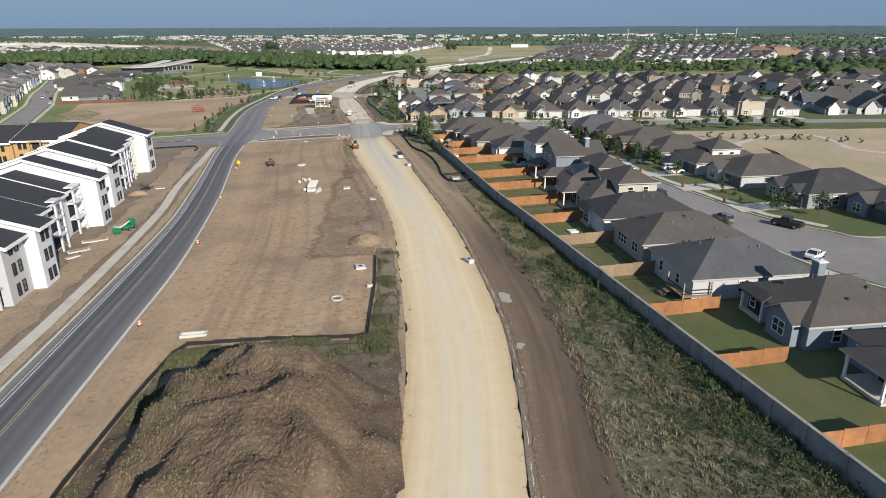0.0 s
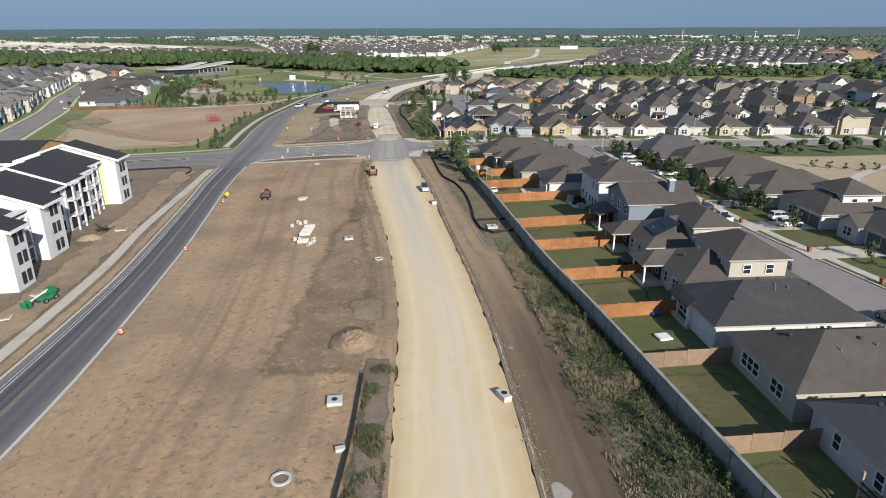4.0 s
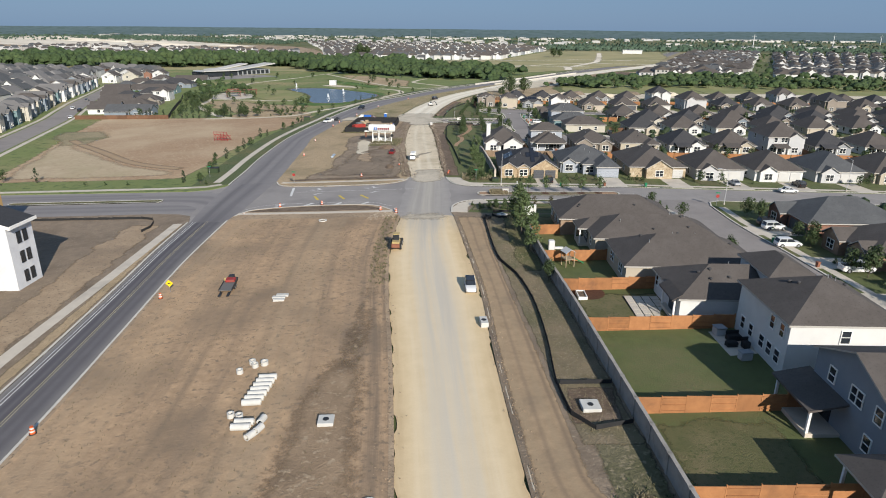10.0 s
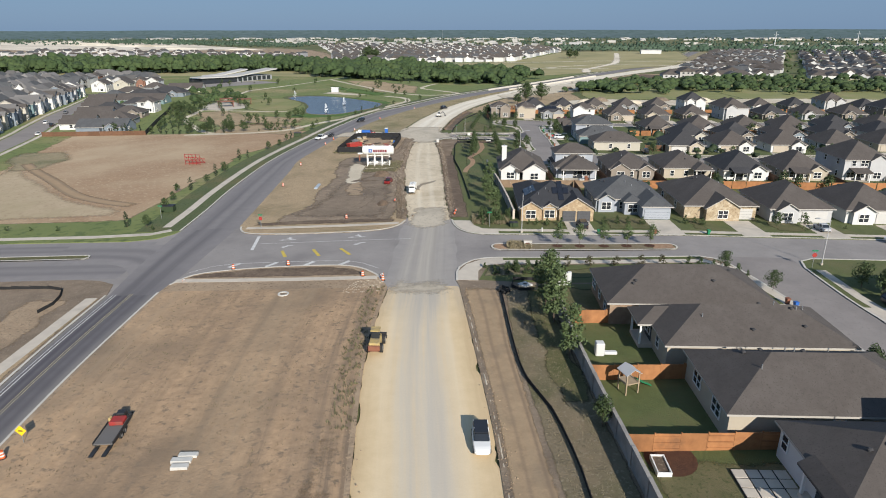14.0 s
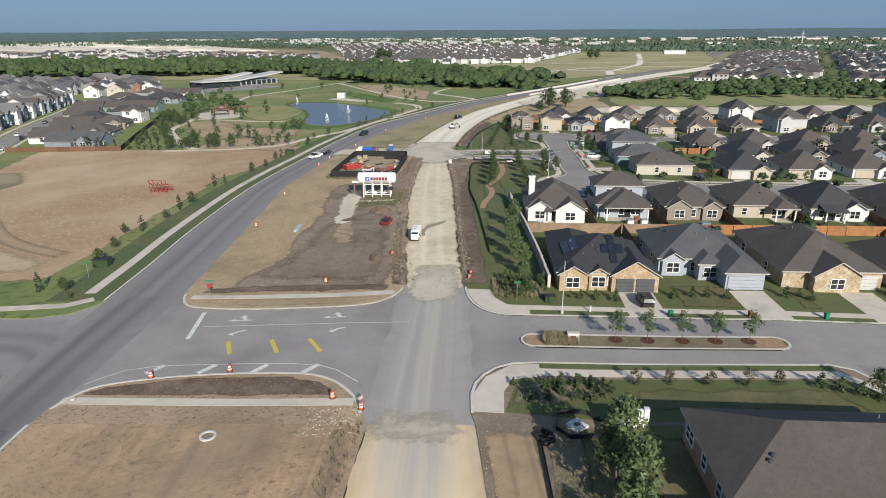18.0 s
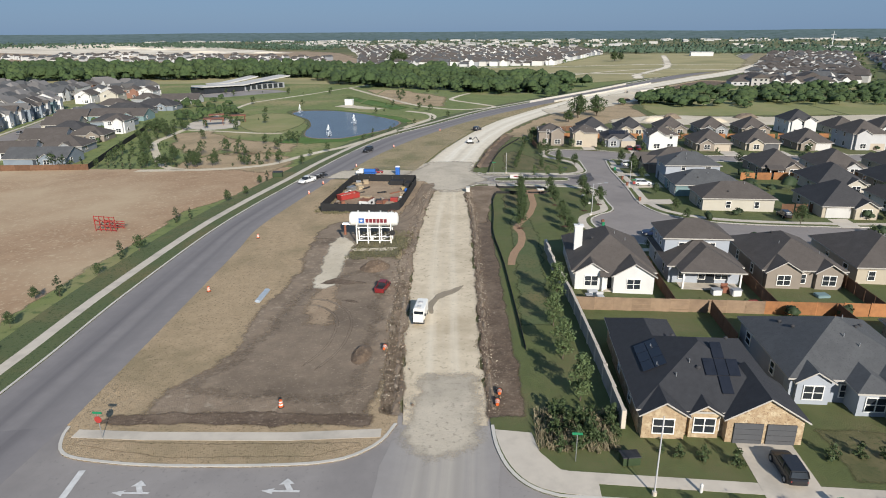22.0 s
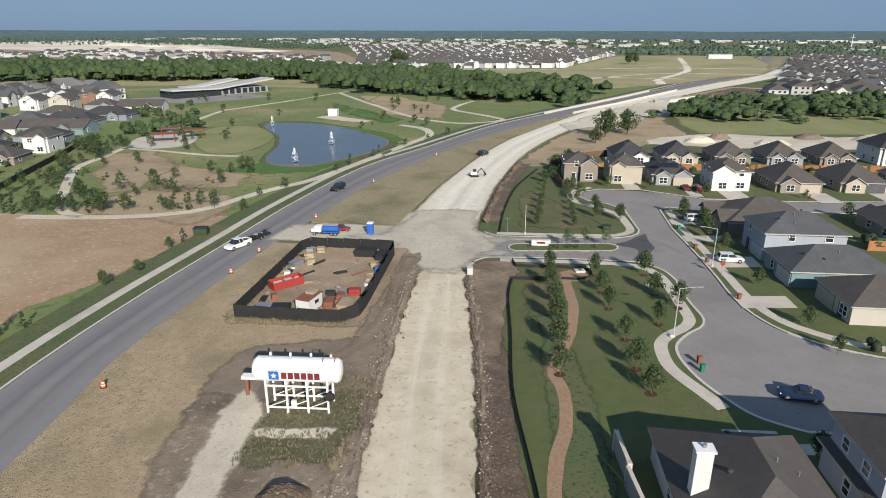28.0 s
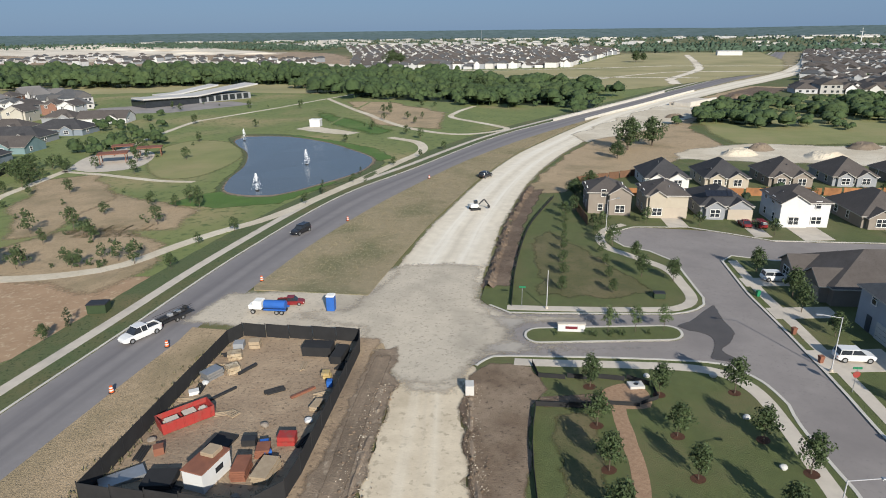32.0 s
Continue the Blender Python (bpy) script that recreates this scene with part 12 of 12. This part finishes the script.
def rubble(name, fn, n, s0, s1, material, label, seed):
    """Loose stones that nobody could count."""
    rnd = random.Random(seed)
    V, F = [], []
    for _ in range(n):
        x, y, z = fn(rnd)
        s = rnd.uniform(s0, s1)
        i = len(V)
        V += [(x + s * rnd.uniform(0.7, 1.2) * a, y + s * rnd.uniform(0.7, 1.2) * b, z + s * c) for a, b, c in ((-1, 0, 0), (0, -1, 0), (1, 0, 0), (0, 1, 0), (rnd.uniform(-0.4, 0.4), rnd.uniform(-0.4, 0.4), rnd.uniform(0.6, 1.1)))]
        F += [(i, i + 1, i + 4), (i + 1, i + 2, i + 4), (i + 2, i + 3, i + 4), (i + 3, i, i + 4)]
    me = bpy.data.meshes.new(name)
    me.from_pydata(V, [], F)
    me.materials.append(material)
    return tagged(new(name, me), label, "stones", kind="stuff")


def rub_n(rnd):
    y = rnd.uniform(243, 336)
    x = (CRN(y) + rnd.gauss(0.5, 0.5)) if rnd.random() < 0.5 else (CLN(y) - rnd.gauss(0.8, 0.9))
    return x, y, gz(x) + 0.16


def rub_s(rnd):
    y = rnd.uniform(22, 206)
    x = CR(y) + rnd.gauss(0.7, 0.5) if rnd.random() < 0.6 else CL(y) - rnd.gauss(0.6, 0.6)
    return x, y, gz(x) + 0.15


def rub_c(rnd):
    x, y = rnd.uniform(-16, -10.5), rnd.uniform(205, 210)
    return x, y, gz(x) + 0.14


def clods(rnd):
    x, y = rnd.uniform(-32, -8), rnd.uniform(26, 62)
    u, v = (x + 20) / 14.5, (y - 44) / 22
    r = math.hypot(u, v)
    if r > 0.95:
        return x, y, gz(x) - 5
    k = max(0.0, min(1.0, (1 - r) / 0.75))
    return x, y, gz(x) + 0.1 + 2.9 * k * k * (3 - 2 * k)


rubble("rubble", rub_n, 1500, 0.02, 0.06, M["chalk_white"], "small white stones along the roadbed", 11)
rubble("rubble", rub_n, 2600, 0.03, 0.09, M["soil_grey"], "pale rubble along the roadbed", 1)
rubble("rubble", rub_n, 420, 0.05, 0.12, M["chalk_dusty"], "white broken stones along the roadbed", 21)
rubble("rubble", rub_n, 420, 0.09, 0.22, M["soil_dark"], "dark clods along the roadbed", 22)
rubble("rubble", rub_s, 2200, 0.03, 0.10, M["soil"], "loose clods along the roadbed", 2)
rubble("rubble", rub_c, 240, 0.03, 0.1, M["chalk_dusty"], "broken concrete by the crossing", 3)


# ---- loose materials in the compound ----
LG = "loose site materials"
rq = random.Random(77)
SPOTS = [(-37.0 + rq.uniform(-0.6, 1.0), y) for y in (321.5, 324, 326, 331.5, 333, 335, 336, 338, 340, 342.5, 345)] + [(x, 318.6 + rq.uniform(-0.3, 1.0)) for x in (-36, -34, -32, -26, -24, -23)] + [(-22.8 + rq.uniform(-0.6, 0.4), y) for y in (326, 329, 331.5, 334, 339.5, 343)] + [(rq.uniform(-33, -25), rq.uniform(327, 344)) for _ in range(6)]
for k, (x, y) in enumerate(SPOTS):
    a = rq.uniform(0, 180)
    if k % 4 == 0:
        t = thing("plank_pile", place(x, y, a, 0.145), "small pile of weathered planks on soil", "planks", LG)
        for j in range(4):
            o = rq.uniform(-0.25, 0.25)
            part("plank", boxes((-0.9 + o, 0.9 + o, -0.4 + 0.2 * j, -0.24 + 0.2 * j, 0.0, 0.06 + 0.05 * (j % 3))), M["timber"], t)
    elif k % 4 == 1:
        t = thing("pipe_pile", place(x, y, a, 0.145), "short black pipes lying on soil", "pipes", LG)
        for j in range(4):
            part("pipe", tubes(((-1.0 + rq.uniform(-0.2, 0.2), -0.36 + 0.24 * j, 0.11), (1.0, -0.36 + 0.24 * j, 0.11), 0.11), n=8), M["black"], t)
    elif k % 4 == 2:
        bm = bmesh.new()
        bmesh.ops.create_icosphere(bm, subdivisions=2, radius=0.42)
        for v in bm.verts:
            v.co *= 1 + 0.4 * noise.noise(v.co * 2.3 + Vector((x, y, 0)))
            v.co.z *= 0.6
        s_ = part("sack", bm, M[("white", "concrete", "taupe")[k % 3]])
        s_.matrix_basis = place(x, y, a, 0.3)
        tagged(s_, "slumped pale sack on packed soil", "sack", LG)
    else:
        t = thing("pallet", place(x, y, a, 0.145), "worn wooden pallet on packed soil", "pallet", LG)
        for j in range(5):
            part("slat", boxes((-0.6, 0.6, -0.5 + 0.21 * j, -0.36 + 0.21 * j, 0.1, 0.13)), M["timber"], t)
        for j in (-0.5, 0, 0.5):
            part("bearer", boxes((j - 0.05, j + 0.05, -0.5, 0.5, 0, 0.1)), M["timber"], t)


def comp_pt(rnd):
    k = rnd.random()
    if k < 0.5:
        y = rnd.uniform(317, 345)
        return -38.8 + rnd.gauss(-0.4, 0.7), y, rnd.uniform(0.5, 1.1)
    return rnd.uniform(-38.5, -23), 317.2 + rnd.gauss(0, 0.6), rnd.uniform(0.5, 1.1)


tufts("fence_weeds", comp_pt, 900, 0.4, M["blade"], "green weeds along the compound fence", 21)


def reed_pt(rnd):
    return (rnd.uniform(9.2, 13.0), rnd.uniform(223.4, 225.8), 1.0) if rnd.random() < 0.6 else (rnd.uniform(3.2, 10.4), rnd.uniform(237.4, 243.2), 1.0)


tufts("reeds", reed_pt, 1100, 0.8, M["straw"], "tall straw-coloured ornamental grass", 23, 6, 0.03)
# step van roof fittings
for bx in ((-10.6, 265.4), (-10.65, 264.0)):
    v_ = part("roof_unit", bevelled(boxes((-0.28, 0.28, -0.25, 0.25, 0, 0.14)), 0.04), M["lightgrey"])
    v_.matrix_basis = place(*bx, -92, 2.0)
    tagged(v_, "pale roof air unit on the step van", "air unit")

# ---- the land's fall to the north-east ----
# Everything above stands on a plane that rises eastwards. The real land turns down again towards the north-east,
# so its plots slide out along the camera's sight lines to fit its view. Each thing, and each sheet, is set down on it
# here.
CELL, X0, Y0, NX, NY = 40.0, -400.0, 80.0, 33, 38


def ramp(v, a, b):
    k = min(1.0, max(0.0, (v - a) / (b - a)))
    return k * k * (3 - 2 * k)


def fall(x, y):
    """How far the place (x, y) of the plan moves: east and north to fit the camera's view, and up."""
    old = gz(x)
    low = max(-5.0, 0.9 - 0.014 * x - 0.016 * (y - 231))
    dz = min(0.0, low - old) * ramp(x, -130, -20)
    # Outward share from the camera's height, 35.5, and its place along the path.
    k = -dz / (35.5 - old) * ramp(y, 255, 315) * (1 - ramp(y, 1000, 1560))
    return k * (x + 3), k * (y - min(max(y - 100, 150), 268)), dz


NODES = np.array([[fall(X0 + CELL * i, Y0 + CELL * j) for j in range(NY + 1)] for i in range(NX + 1)])


def shifts(P):
    """The moves of many places, linear within each half of a grid cell."""
    u, v = np.clip((P[:, 0] - X0) / CELL, 0, NX - 1e-6), np.clip((P[:, 1] - Y0) / CELL, 0, NY - 1e-6)
    i, j = u.astype(int), v.astype(int)
    f, g = (u - i)[:, None], (v - j)[:, None]
    a, b, c, d = NODES[i, j], NODES[i + 1, j], NODES[i + 1, j + 1], NODES[i, j + 1]
    return np.where(f >= g, a + (b - a) * f + (c - b) * g, a + (d - a) * g + (c - d) * f)


def cut(me):
    """Divide the large faces of a sheet along the lines of that grid."""
    n = len(me.vertices)
    co = np.empty(n * 3)
    me.vertices.foreach_get("co", co)
    co = co.reshape(-1, 3)
    ed = np.empty(len(me.edges) * 2, int)
    me.edges.foreach_get("vertices", ed)
    ed = ed.reshape(-1, 2)
    if not len(ed) or np.hypot(*(co[ed[:, 0], :2] - co[ed[:, 1], :2]).T).max() < 7:
        return
    bm = bmesh.new()
    bm.from_mesh(me)
    for nx, ny, v in ((1, 0, co[:, 0] - X0), (0, 1, co[:, 1] - Y0), (1, -1, co[:, 0] - X0 - co[:, 1] + Y0)):
        for k in range(math.ceil(v.min() / CELL), math.floor(v.max() / CELL) + 1):
            if (nx and not ny and not 0 <= k <= NX) or (ny == 1 and not 0 <= k <= NY) or (ny == -1 and not -NY <= k <= NX):
                continue
            bmesh.ops.bisect_plane(bm, geom=bm.verts[:] + bm.edges[:] + bm.faces[:], dist=1e-4, plane_co=(X0 + CELL * k if nx else 0, Y0 if nx else Y0 + CELL * k, 0), plane_no=(nx, ny, 0))
    bm.to_mesh(me)
    bm.free()


DONE = set()


def settle(ob):
    o = ob.matrix_basis.translation
    if o.length > 1e-6:
        move = Vector(shifts(np.array([[o.x, o.y]]))[0])
        for ch in ob.children if max((c.matrix_basis.translation.length for c in ob.children), default=0) > 12 else ():
            p = o + ch.matrix_basis.translation
            ch.matrix_basis.translation += Vector(shifts(np.array([[p.x, p.y]]))[0]) - move
        ob.matrix_basis.translation = o + move
        return
    if ob.type == "MESH" and ob.data.name not in DONE:
        DONE.add(ob.data.name)
        if ob.name.split(".")[0] != "ground" or len(ob.data.polygons) < 2000:
            cut(ob.data)
        co = np.empty(len(ob.data.vertices) * 3)
        ob.data.vertices.foreach_get("co", co)
        co = co.reshape(-1, 3)
        ob.data.vertices.foreach_set("co", (co + shifts(co)).ravel())
        ob.data.update()
    for ch in ob.children:
        settle(ch)


for ob in [o for o in scene.objects if o.parent is None and o.type in ("MESH", "EMPTY") and not o.name.startswith("backdrop")]:
    settle(ob)
